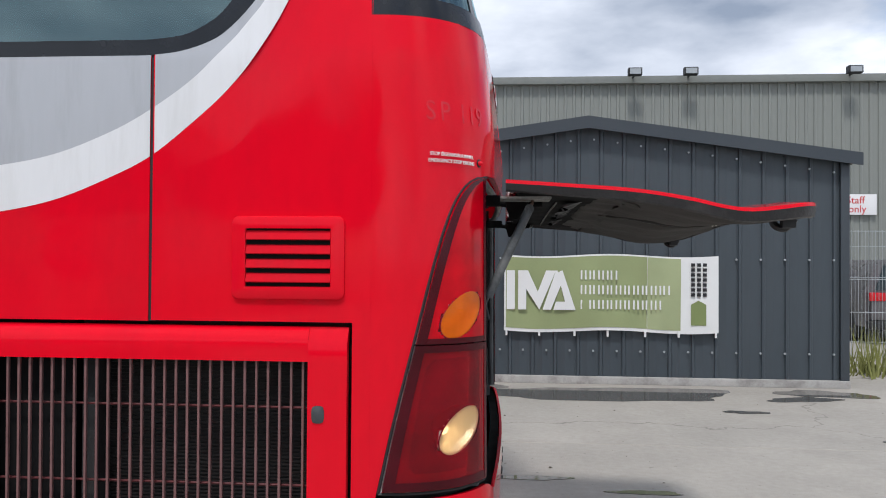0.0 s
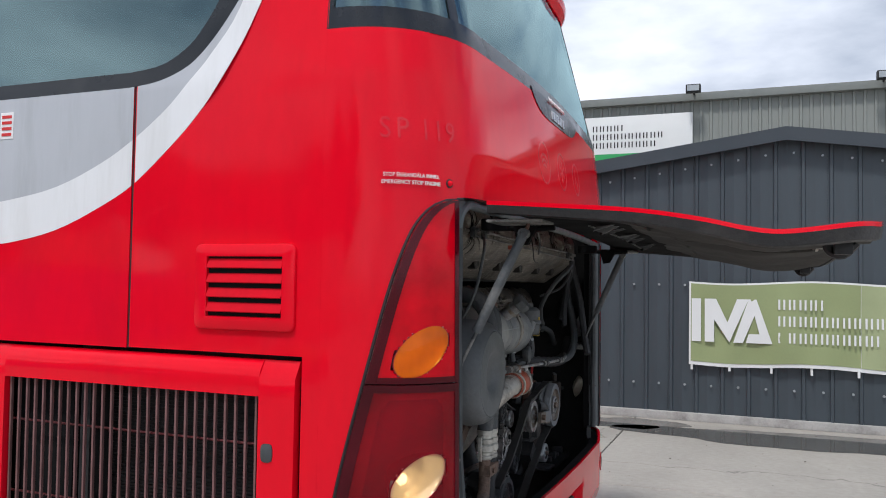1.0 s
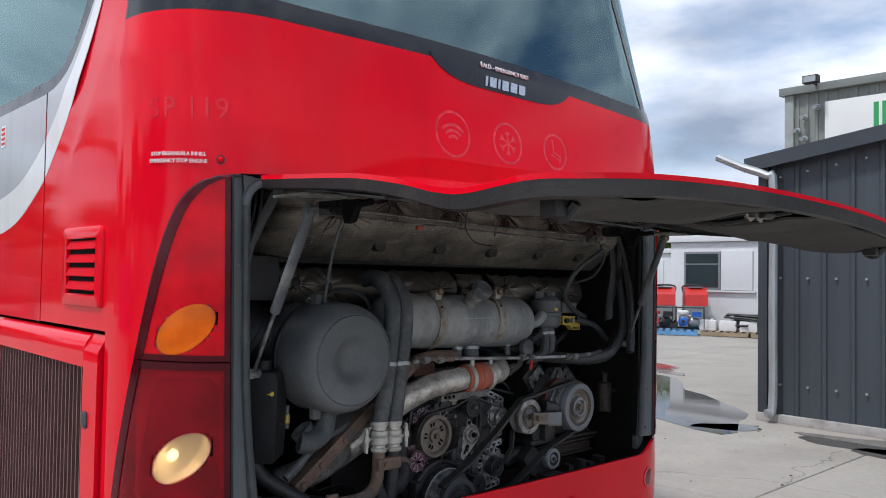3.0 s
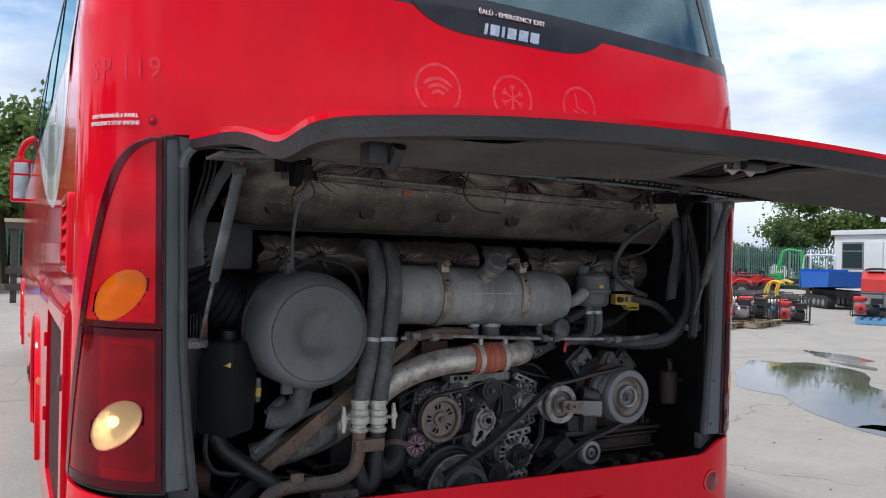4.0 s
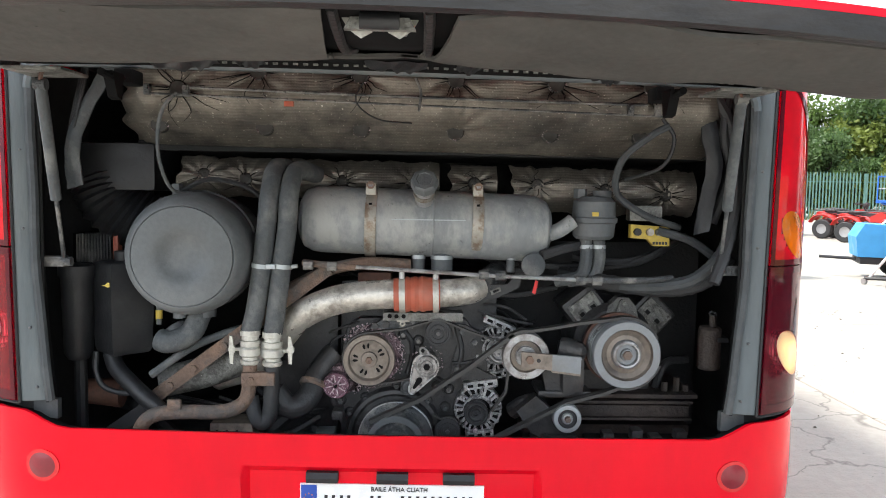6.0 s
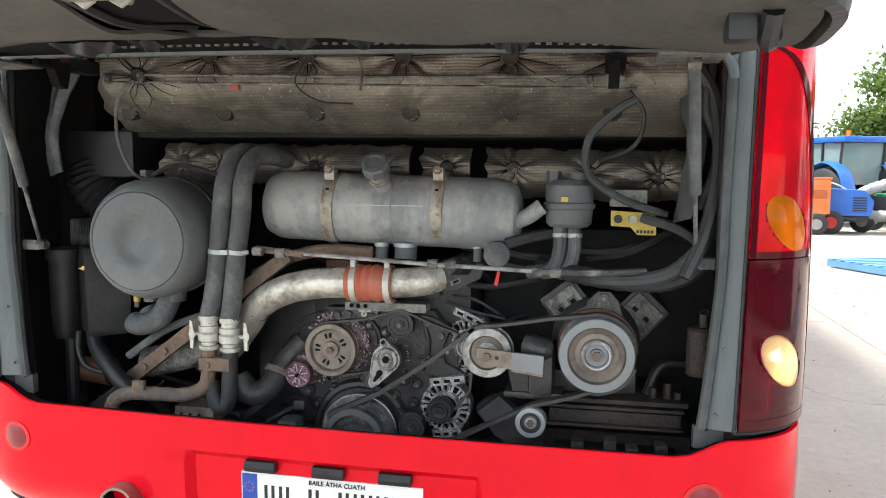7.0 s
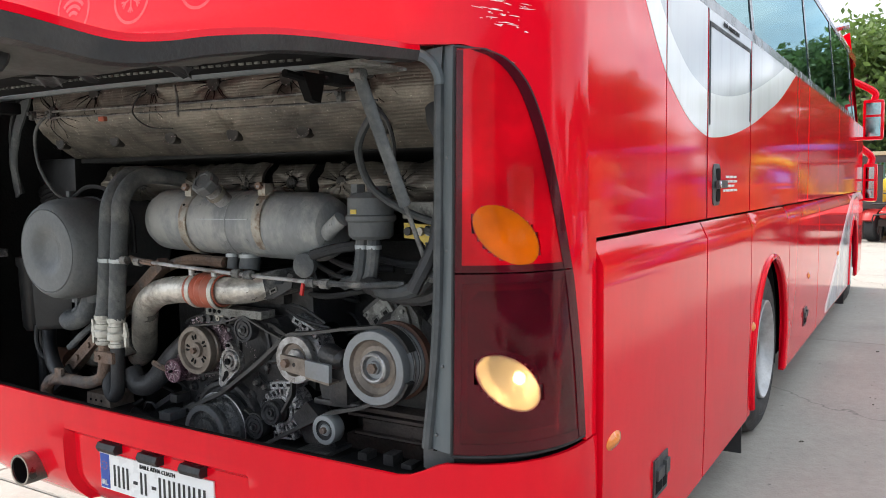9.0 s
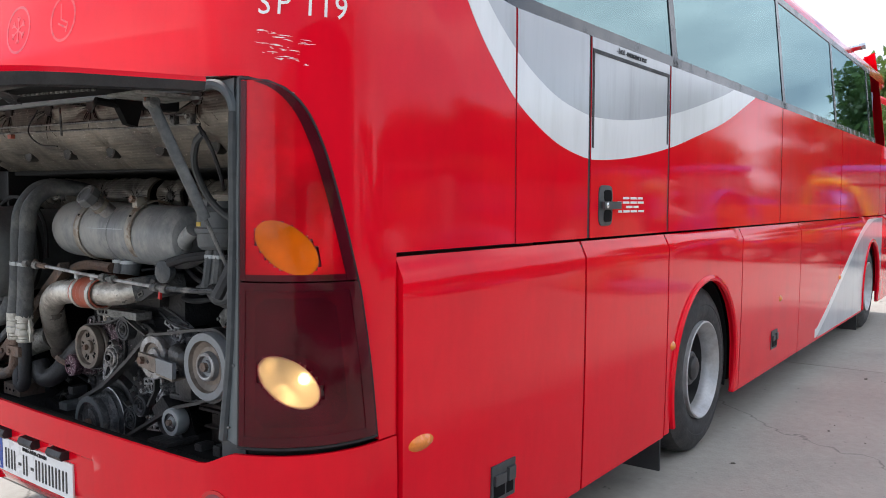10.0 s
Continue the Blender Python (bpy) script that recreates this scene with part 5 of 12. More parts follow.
for k in range(28):
    x = GX0 - 0.018 - k * 0.0357
    bm = B()
    skin(bm, [-sx(x + 0.0034), -sx(x - 0.0034)], GZ0, GZ1, 0.002, 0.009, 1)
    part("grille_bar", bm, M_BARS, hatch)
bm = B()
for z in (0.8, 1.035):
    tube(bm, [P(-sx(GX0), z, -0.022), P(-sx(GX1), z, -0.022)], 0.004, 6, 1)
part("grille_wire", bm, mat("dark red wire", (0.1, 0.012, 0.014), 0.6), hatch)
M_RAD = mat("dark radiator fins", (0.014, 0.012, 0.012), 0.6, metal=0.3, vary=0.5, scale=8)
radiator = part("radiator", box(B(), GX1 - 0.02, GX0 + 0.02, 2.506, 2.513, 0.49, 1.21), M_RAD, coach, "dark dusty radiator behind the grille")
for k in range(60):
    part("radiator_fin", box(B(), GX1 - 0.02, GX0 + 0.02, 2.50, 2.506, 0.5 + k * 0.0117, 0.5055 + k * 0.0117), M_RAD, radiator)
bm = B()
box(bm, GX1 - 0.05, GX0 + 0.05, 2.515, 2.53, 0.4, 1.25)
part("radiator_back", bm, M_GAP, coach)
bm = B()
skin_disc(bm, -sx(-0.553), 1.022, 0.019, 0.026, 0, 0.02, 0.006, 0.02, 16, 2, 4)
part("hatch_lock", bm, M_BLKR, hatch, "dark rubber-covered hatch lock")
for z in (1.04, 0.72):
    part("hinge", cyl(B(), P(-sx(HX1), z - 0.03, 0.02), P(-sx(HX1), z + 0.03, 0.02), 0.006, seg=8), M_RED, hatch)

# left louvre
M_SLAT = mat("dusty red louvre paint", (0.62, 0.006, 0.018), 0.75, vary=0.15, scale=12)
M_SLAT.node_tree.nodes["Principled BSDF"].inputs["Specular IOR Level"].default_value = 0.08
bm = B()
LX0, LX1, LZ0, LZ1 = -0.478, -0.823, 1.362, 1.613
IX0, IX1, IZ0, IZ1 = -0.52, -0.78, 1.402, 1.578
xm, zm, cr = (LX0 + LX1) / 2, (LZ0 + LZ1) / 2, 0.022


def frame_loop(hx, hz, r, off):
    """A rounded rectangle on the skin, eight points to a corner."""
    out = []
    for q, (ux, uz) in enumerate(((1, 1), (-1, 1), (-1, -1), (1, -1))):
        for m in range(8):
            t = radians(90 * q + 90 * m / 7)
            out.append(P(-sx(xm + ux * (hx - r) + r * math.cos(t)), zm + uz * (hz - r) + r * math.sin(t), off))
    return out


hx, hz = (LX0 - LX1) / 2, (LZ1 - LZ0) / 2
jx, jz = (IX0 - IX1) / 2, (IZ1 - IZ0) / 2
rows_ = [frame_loop(hx, hz, cr, 0.0), frame_loop(hx, hz, cr, 0.007), frame_loop(hx - 0.0015, hz - 0.0015, cr, 0.0105), frame_loop(hx - 0.005, hz - 0.005, cr - 0.003, 0.0125),
         frame_loop(jx + 0.002, jz + 0.002, 0.003, 0.0135), frame_loop(jx, jz, 0.002, 0.0115), frame_loop(jx, jz, 0.002, -0.001)]
vv = [[bm.verts.new(p) for p in r] for r in rows_]
for a, b in zip(vv, vv[1:]):
    for k in range(len(a)):
        bm.faces.new((a[k], a[k - 1], b[k - 1], b[k]))
bmesh.ops.recalc_face_normals(bm, faces=bm.faces[:])
louvre = part("louvre", bm, M_RED, coach, "small red air louvre with slats")
bm = B()
skin(bm, np.linspace(-sx(IX0), -sx(IX1), 4), IZ0, IZ1, 0.0015, 0.001, 2)
part("louvre_back", bm, M_GAP, louvre)
for k in range(4):
    z = IZ0 + 0.014 + k * 0.0425
    bm = B()
    sheet(bm, [[P(-sx(x), z, 0.0155), P(-sx(x), z + 0.026, 0.003)] for x in np.linspace(IX1 + 0.001, IX0 - 0.001, 4)], [[P(-sx(x), z - 0.0025, 0.0135), P(-sx(x), z + 0.0235, 0.001)] for x in np.linspace(IX1 + 0.001, IX0 - 0.001, 4)])
    bmesh.ops.recalc_face_normals(bm, faces=bm.faces[:])
    part("slat", bm, M_SLAT, louvre)

# small notice sticker at the left window
bm = B()
skin(bm, np.linspace(-sx(-1.6), -sx(-1.66), 3), 1.97, 2.06, 0.003, 0.002, 2)
st_ob = part("notice_sticker", bm, M_INKW, coach, "white sticker with red lines")
bm = B()
for k in range(4):
    skin(bm, [-sx(-1.608), -sx(-1.652)], 1.98 + k * 0.02, 1.99 + k * 0.02, 0.0045, 0.002, 1)
part("notice_bars", bm, M_REDINK, st_ob)

# engine bay lining
bm = B()
skin(bm, run(-sx(-0.585), -0.99), 0.38, 1.80, -0.05, 0.01, 2)
part("corner_lining", bm, M_BAY, coach)
bm = B()
skin(bm, run(0.99, sx(-1.3)), 0.38, 1.80, -0.05, 0.01, 2)
part("corner_lining", bm, M_BAY, coach)
bm = B()
box(bm, -1.3, -0.6, 2.54, 2.56, 0.4, 1.8)
part("bay_side", bm, M_BAY, coach)
part("bay_side", box(B(), -0.6, -0.575, 2.4, 2.56, 0.4, 1.8), M_BAY, coach)
part("bulkhead", box(B(), -1.32, -1.28, 2.4, 4.84, 0.38, 1.84), M_BAY, coach, "grimy dark engine bay bulkhead")
part("bay_roof", box(B(), -1.3, -0.1, 2.64, 4.6, 1.80, 1.83), M_BAY, coach)
part("bay_roof", box(B(), -1.3, -0.42, 2.42, 4.82, 1.832, 1.85), M_BAY, coach)
part("bay_floor", box(B(), -1.3, -0.2, 2.5, 4.74, 0.36, 0.40), M_BAY, coach)

# roof, floor, inner body and front
bm = B()
roof_pts = [(-1.19, 2.9), (-1.175, 2.99), (-1.08, 3.12), (-0.85, 3.2), (0, 3.24), (0.85, 3.2), (1.08, 3.12), (1.175, 2.99), (1.19, 2.9)]
xs = [XF + 0.1, XF + 0.5, -6.0, -1.2, -0.55, -0.36]
g = [[(x, YC + y * (0.9 if x < XF + 0.3 else 1.0) * (0.93 if x > -0.4 else 1.0), z - (0.08 if x in (xs[0], xs[-1]) else 0) - LEAN_Y * y) for y, z in roof_pts] for x in xs]
h = [[(p[0], p[1], p[2] - 0.03) for p in row] for row in g]
sheet(bm, g, h)
bmesh.ops.recalc_face_normals(bm, faces=bm.faces[:])
part("roof", bm, M_RED, coach, "red coach roof")
bm = B()
skin(bm, run(-sx(-0.5), sx(-0.5)), lambda s: 2.95, lambda s: 3.14, lambda s, z: 0.05 * math.sin((z - 2.95) / 0.19 * 3.1), 0.03, 5)
part("rear_cap", bm, M_RED, coach, "red roof cap over the rear window")
bm = B()
box(bm, XF + 0.15, -0.5, YC - 1.2, YC + 1.2, 1.86, 1.92)
part("passenger_floor", bm, M_INSIDE, coach)
bm = B()
box(bm, XF + 0.1, -1.35, YC - 0.72, YC + 0.72, 0.3, 1.85)
box(bm, -2.45, -1.35, YC - 1.22, YC - 0.72, 0.3, 1.85)
box(bm, -2.45, -1.35, YC + 0.72, YC + 1.22, 0.3, 1.85)
box(bm, -8.4, -3.8, YC - 1.2, YC + 1.2, 0.3, 1.85)
part("chassis_body", bm, M_GAP, coach)
bm = B()
fy = [(-1.22, -0.35), (-1.1, -0.12), (-0.7, -0.02), (0, 0.0), (0.7, -0.02), (1.1, -0.12), (1.22, -0.35)]
zz = [0.28, 0.8, 1.3, 2.2, 3.0, 3.2]
zo = [0.0, 0.0, 0.02, 0.15, 0.45, 0.6]
g = [[(XF - dx + o, YC + y * (1 - 0.06 * max(0, z - 2.2)), z) for z, o in zip(zz, zo)] for y, dx in fy]
h = [[(p[0] + 0.03, p[1], p[2]) for p in row] for row in g]
sheet(bm, g, h)
part("front_panel", bm, M_RED, coach)

# seats in view through the glass
bm = B()
box(bm, -0.05, 0.06, -0.21, 0.21, 0.0, 0.72, 0.05)
box(bm, -0.04, 0.06, -0.13, 0.13, 0.66, 0.86, 0.045)
box(bm, -0.5, 0.0, -0.21, 0.21, -0.08, 0.08, 0.04)
seat_mesh = finish("passenger_seat", bm, M_SEAT)
for r in range(11):
    for d in (-0.96, -0.5, 0.5, 0.96) if r else (-0.96, -0.48, 0.0, 0.48, 0.96):
        ob = new("passenger_seat", seat_mesh)
        ob.parent = coach
        ob.location = Vector((-0.95 - r * 0.83, YC + d, 2.0)) - ORIGIN[coach]
        ORIGIN[ob] = ORIGIN[coach]

M_MIRR = mat("silvered mirror glass", (0.35, 0.37, 0.38), 0.04, metal=1.0, vary=0.05, scale=5)
# mirrors that hang ahead of the front corners
def mirror(y0, y1, z0, z1, ya):
    bm = B()
    box(bm, -10.86, -10.72, y0, y1, z0, z1, 0.055)
    mr = part("mirror", bm, M_RED, coach, "red wing mirror housing")
    part("mirror_glass", box(B(), -10.719, -10.712, y0 + 0.04, y1 - 0.04, z0 + 0.05, z1 - 0.24, 0.0), M_MIRR, mr)
    part("wide_glass", box(B(), -10.719, -10.712, y0 + 0.04, y1 - 0.04, z1 - 0.21, z1 - 0.05, 0.0), M_MIRR, mr)
    part("mirror_arm", tube(B(), [(-10.2, ya, z1 + 0.3), (-10.6, (ya + y0) / 2, z1 + 0.25), (-10.8, (y0 + y1) / 2, z1 + 0.1), (-10.79, (y0 + y1) / 2, z1 - 0.03)], 0.045, 8, 4), M_RED, mr)


mirror(4.84, 5.1, 1.95, 2.5, 4.6)
mirror(4.86, 5.04, 1.12, 1.64, 4.7)
mirror(2.16, 2.43, 2.06, 2.68, 2.6)
part("marker_lamp", cyl(B(), (-8.2, 4.72, 3.06), (-8.2, 4.86, 3.08), 0.035, seg=10), M_CHROME, coach, "small roof edge camera")


# ---- engine bay contents ----
M_ENG = mat("dusty engine paint", (0.06, 0.064, 0.067), 0.5, vary=0.5, scale=9, fine=90, bump=0.8, bump_scale=60, dirt=(0.27, 0.26, 0.24), dirt_amount=0.75, dirt_scale=9, dirt_edge=0.12, speck=(0.02, 0.02, 0.02), speck_scale=45, speck_cut=0.6)
M_OILY = mat("oily engine casting", (0.024, 0.0245, 0.026), 0.4, vary=0.5, scale=12, fine=90, bump=0.25, bump_scale=90, dirt=(0.065, 0.06, 0.057), dirt_amount=0.55, dirt_scale=11, dirt_edge=0.16, speck=(0.3, 0.28, 0.28), speck_scale=70, speck_cut=0.7)
M_HOSE = mat("dusty rubber hose", (0.075, 0.083, 0.088), 0.65, vary=0.25, scale=14, fine=90, bump=0.3, dirt=(0.22, 0.22, 0.21), dirt_amount=0.55, dirt_scale=9, dirt_edge=0.15, speck=(0.04, 0.042, 0.045), speck_scale=35, speck_cut=0.64)
M_DARKH = mat("black hose", (0.03, 0.031, 0.033), 0.6, vary=0.35, scale=14, bump=0.25)
M_TANK = mat("grey painted tank", (0.235, 0.25, 0.255), 0.45, vary=0.25, scale=6, fine=70, dirt=(0.45, 0.45, 0.42), dirt_amount=0.6, dirt_scale=9, dirt_edge=0.12, bump=0.2, stretch=(1, 1, 0.5), speck=(0.12, 0.125, 0.125), speck_scale=28, speck_cut=0.63)
M_CAN = mat("grey filter canister", (0.112, 0.122, 0.127), 0.55, vary=0.25, scale=7, fine=80, bump=0.15, dirt=(0.2, 0.205, 0.205), dirt_amount=0.5, dirt_scale=6, dirt_edge=0.2, speck=(0.07, 0.095, 0.1), speck_scale=40, speck_cut=0.66)
M_ALU = mat("weathered aluminium pipe", (0.66, 0.63, 0.57), 0.38, metal=0.55, vary=0.35, scale=9, fine=80, dirt=(0.16, 0.14, 0.12), dirt_amount=0.8, dirt_scale=8, dirt_edge=0.16, bump=0.3, speck=(0.1, 0.09, 0.08), speck_scale=40, speck_cut=0.64)
M_RUST = mat("rusty steel", (0.185, 0.122, 0.09), 0.75, vary=0.5, scale=12, fine=90, bump=0.6, dirt=(0.1, 0.095, 0.09), dirt_amount=0.8, dirt_scale=9, dirt_edge=0.12, speck=(0.38, 0.3, 0.24), speck_scale=50, speck_cut=0.66)
M_SILI = mat("orange silicone hose", (0.43, 0.1, 0.055), 0.5, vary=0.25, scale=14, dirt=(0.3, 0.2, 0.16), dirt_amount=0.5, dirt_scale=12)
M_PULL = mat("worn pulley steel", (0.42, 0.425, 0.43), 0.38, metal=0.6, vary=0.25, scale=14, fine=90, dirt=(0.13, 0.11, 0.1), dirt_amount=0.75, dirt_scale=12, dirt_edge=0.14, bump=0.3)
M_BELT = mat("drive belt rubber", (0.045, 0.044, 0.042), 0.5, vary=0.25, scale=30)
M_FOIL = mat("dusty heat shield foil", (0.235, 0.213, 0.18), 0.5, metal=0.75, vary=0.3, scale=4, fine=110, dirt=(0.09, 0.084, 0.077), dirt_amount=0.92, dirt_scale=2.6, dirt_edge=0.16, speck=(0.85, 0.8, 0.7), speck_scale=120, speck_cut=0.63, rough_vary=0.1)


def weave(m, period, dark, bump):
    """A woven scrim pressed into foil: two crossing sets of fine lines in colour and relief."""
    nt = m.node_tree
    b = nt.nodes["Principled BSDF"]
    src = b.inputs["Base Color"].links[0].from_socket
    co = nt.nodes.new("ShaderNodeTexCoord")
    lines = []
    for axis, low in (("Y", 0.45), ("Z", 0.0)):
        w = nt.nodes.new("ShaderNodeTexWave")
        w.bands_direction = axis
        w.inputs["Scale"].default_value, w.inputs["Distortion"].default_value = 0.314 / period, 2.4
        w.inputs["Detail"].default_value, w.inputs["Detail Scale"].default_value = 2, 0.6
        nt.links.new(co.outputs["Object"], w.inputs["Vector"])
        sh = nt.nodes.new("ShaderNodeMapRange")
        sh.inputs["To Min"].default_value = low
        nt.links.new(w.outputs["Fac"], sh.inputs["Value"])
        lines.append(sh.outputs["Result"])
    mn = nt.nodes.new("ShaderNodeMath")
    mn.operation = "MINIMUM"
    nt.links.new(lines[0], mn.inputs[0])
    nt.links.new(lines[1], mn.inputs[1])
    rp = nt.nodes.new("ShaderNodeMapRange")
    rp.inputs["From Max"].default_value = 0.6
    rp.inputs["To Min"].default_value, rp.inputs["To Max"].default_value = dark, 1.08
    nt.links.new(mn.outputs[0], rp.inputs["Value"])
    hs = nt.nodes.new("ShaderNodeHueSaturation")
    nt.links.new(rp.outputs["Result"], hs.inputs["Value"])
    nt.links.new(src, hs.inputs["Color"])
    nt.links.new(hs.outputs["Color"], b.inputs["Base Color"])
    crumple = nt.nodes.new("ShaderNodeTexNoise")
    crumple.inputs["Scale"].default_value, crumple.inputs["Detail"].default_value = 45, 6
    nt.links.new(co.outputs["Object"], crumple.inputs["Vector"])
    ad = nt.nodes.new("ShaderNodeMath")
    ad.operation = "MULTIPLY_ADD"
    nt.links.new(crumple.outputs["Fac"], ad.inputs[0])
    ad.inputs[1].default_value = 2.2
    nt.links.new(mn.outputs[0], ad.inputs[2])
    bp = nt.nodes.new("ShaderNodeBump")
    bp.inputs["Strength"].default_value, bp.inputs["Distance"].default_value = bump, 0.004
    nt.links.new(ad.outputs[0], bp.inputs["Height"])
    nt.links.new(bp.outputs["Normal"], b.inputs["Normal"])


weave(M_FOIL, 0.0085, 0.955, 0.2)
M_BRASS = mat("tan steel clamp", (0.38, 0.36, 0.315), 0.5, metal=0.5, vary=0.35, scale=16, dirt=(0.2, 0.12, 0.07), dirt_amount=0.7, dirt_scale=22, dirt_edge=0.1)
M_BLKP = mat("black plastic", (0.015, 0.016, 0.018), 0.5, vary=0.35, scale=9, fine=80, bump=0.12, dirt=(0.04, 0.041, 0.042), dirt_amount=0.5, dirt_scale=7, dirt_edge=0.2)
M_YEL = mat("yellow valve block", (0.62, 0.45, 0.07), 0.5, vary=0.25, scale=15, dirt=(0.2, 0.17, 0.1), dirt_amount=0.5, dirt_scale=14)
M_FOAM = mat("faded black foam board", (0.075, 0.073, 0.069), 0.8, vary=0.3, scale=2.5, fine=70, bump=0.15, bump_scale=50, dirt=(0.165, 0.155, 0.142), dirt_amount=0.75, dirt_scale=1.7, dirt_edge=0.35, speck=(0.02, 0.02, 0.02), speck_scale=10, speck_cut=0.68)
M_FOAM.node_tree.nodes["Principled BSDF"].inputs["Specular IOR Level"].default_value = 0.12
M_FLANGE = mat("dirty black flange", (0.016, 0.016, 0.017), 0.5, vary=0.4, scale=3, fine=60, dirt=(0.055, 0.05, 0.047), dirt_amount=0.6, dirt_scale=4, dirt_edge=0.15, stretch=(1, 0.4, 1), bump=0.25)
M_CASTW = mat("crusted alloy casting", (0.5, 0.5, 0.5), 0.4, metal=0.35, vary=0.4, scale=30, fine=140, bump=0.8, bump_scale=120, dirt=(0.07, 0.067, 0.07), dirt_amount=0.75, dirt_scale=42, dirt_edge=0.08, speck=(0.8, 0.79, 0.79), speck_scale=70, speck_cut=0.6)
M_CASTD = mat("speckled dull casting", (0.24, 0.242, 0.225), 0.55, metal=0.3, vary=0.4, scale=14, fine=90, bump=0.6, bump_scale=80, dirt=(0.07, 0.066, 0.06), dirt_amount=0.8, dirt_scale=14, dirt_edge=0.1, speck=(0.4, 0.4, 0.37), speck_scale=60, speck_cut=0.64)
M_PINK = mat("pink crusted pump casting", (0.17, 0.11, 0.125), 0.45, metal=0.3, vary=0.5, scale=30, bump=0.9, bump_scale=100, dirt=(0.03, 0.028, 0.03), dirt_amount=0.9, dirt_scale=40, dirt_edge=0.1, speck=(0.75, 0.58, 0.63), speck_scale=70, speck_cut=0.56)
M_DUSTP = mat("brown dusty pulley steel", (0.23, 0.195, 0.165), 0.5, metal=0.5, vary=0.35, scale=16, fine=90, dirt=(0.1, 0.085, 0.075), dirt_amount=0.7, dirt_scale=18, dirt_edge=0.15)
M_RUSTD = mat("dark red rust", (0.13, 0.06, 0.04), 0.7, vary=0.5, scale=20, fine=80, dirt=(0.06, 0.05, 0.045), dirt_amount=0.7, dirt_scale=16)


def obj(name, base, label, cat, group=""):
    return thing(name, base, label, cat, group)


M_CRUSTGLINT = mat("white and pink crust and glint flakes", (0.5, 0.4, 0.425), 0.4, metal=0.35, vary=0.7, scale=90, fine=150, bump=0.5, bump_scale=150)


def flakes(n, c, r0, r1, a0, a1, size, seed, x=-0.335):
    """Small curled scales scattered over part of a ring: crust standing out from castings, glints on button rims."""
    bm, rf = B(), random.Random(seed)
    for _ in range(n):
        a, r, s = rf.uniform(a0, a1), rf.uniform(r0, r1), size * rf.uniform(0.35, 1.0)
        o = Vector((x + rf.uniform(-0.01, 0.008), c[0] + r * math.cos(a), c[1] + r * math.sin(a)))
        vs = [bm.verts.new(o + Vector((rf.uniform(-0.4, 0.6) * s, rf.uniform(-1, 1) * s, rf.uniform(-1, 1) * s))) for _ in range(4)]
        for i, j, k in ((0, 1, 2), (0, 2, 3), (0, 3, 1), (1, 3, 2)):
            bm.faces.new((vs[i], vs[j], vs[k]))
    bmesh.ops.recalc_face_normals(bm, faces=bm.faces[:])
    return bm


rc = random.Random(12)
# heat shields
shield = obj("heat_shield", (-0.4, 3.7, 1.5), "dusty crinkled foil heat shield over the engine", "heat shield")
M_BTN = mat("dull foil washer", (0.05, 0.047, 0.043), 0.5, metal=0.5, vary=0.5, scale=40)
BTN = [(2.98, 1.7), (3.21, 1.757), (3.508, 1.755), (3.789, 1.752), (4.085, 1.749), (4.37, 1.745), (2.9, 1.602), (3.216, 1.603), (3.507, 1.604), (3.793, 1.605), (4.081, 1.606), (4.36, 1.606)]


def foil(y0, y1, z0, z1, xf, amp, btn, ny=200, nz=36, seed=0, torn=0.0):
    g = []
    for i in range(ny + 1):
        row = []
        for j in range(nz + 1):
            y, z = y0 + (y1 - y0) * i / ny, z0 + (z1 - z0) * j / nz
            x = xf(j / nz, i / ny) + amp * noise.noise(Vector((y * 6, z * 9, seed))) + amp * 0.5 * noise.noise(Vector((y * 19, z * 25, seed + 4)))
            for by, bz in btn:
                d = math.hypot(y - by, z - bz)
                a = math.atan2(z - bz, y - by)
                x -= 0.018 * math.exp(-(d / 0.04) ** 2) + 0.004 * math.exp(-(d / 0.1) ** 2) * math.sin(11 * a + by * 7)
            e = max(0.0, 1 - i / (0.05 * ny))
            y += e * (0.03 * noise.noise(Vector((z * 22, seed, 1.0))) + 0.006 * noise.noise(Vector((z * 70, seed, 7.0))))
            e = max(0.0, 1 - min(j, nz - j) / (0.12 * nz))
            z += e * torn * (noise.noise(Vector((y * 16, seed, 3.0))) + 0.6 * noise.noise(Vector((y * 47, seed, 9.0))))
            row.append((x, y, z - 0.011 * (y - 3.0)))
        g.append(row)
    h = [[(p[0] - 0.012, p[1], p[2]) for p in row] for row in g]
    bm = B()
    sheet(bm, g, h)
    bmesh.ops.recalc_face_normals(bm, faces=bm.faces[:])
    return bm


def upper_profile(v, u):
    end = 0.16 * max(0, (u - 0.93) / 0.07) ** 2 + 0.12 * max(0, (0.06 - u) / 0.06) ** 2
    return -0.335 + 0.165 * math.sin(min(1.0, v * 1.6 + 0.02) * math.pi / 2) - 0.1 * max(0, v - 0.8) - end


part("foil_panel", foil(2.775, 4.66, 1.545, 1.80, upper_profile, 0.006, BTN), M_FOIL, shield, "upper foil panel with button fixings", 60)
part("foil_panel", foil(2.91, 3.75, 1.385, 1.515, lambda v, u: -0.46 + 0.05 * math.sin(v * 3.14), 0.008, [(2.985, 1.455), (3.12, 1.445), (3.434, 1.445), (3.66, 1.445)], 120, 24, 3, 0.011), M_FOIL, shield, "", 60)
part("foil_panel", foil(3.79, 3.94, 1.39, 1.51, lambda v, u: -0.46 + 0.04 * math.sin(v * 3.14), 0.01, [(3.865, 1.45)], 24, 16, 5, 0.008), M_FOIL, shield, "", 60)
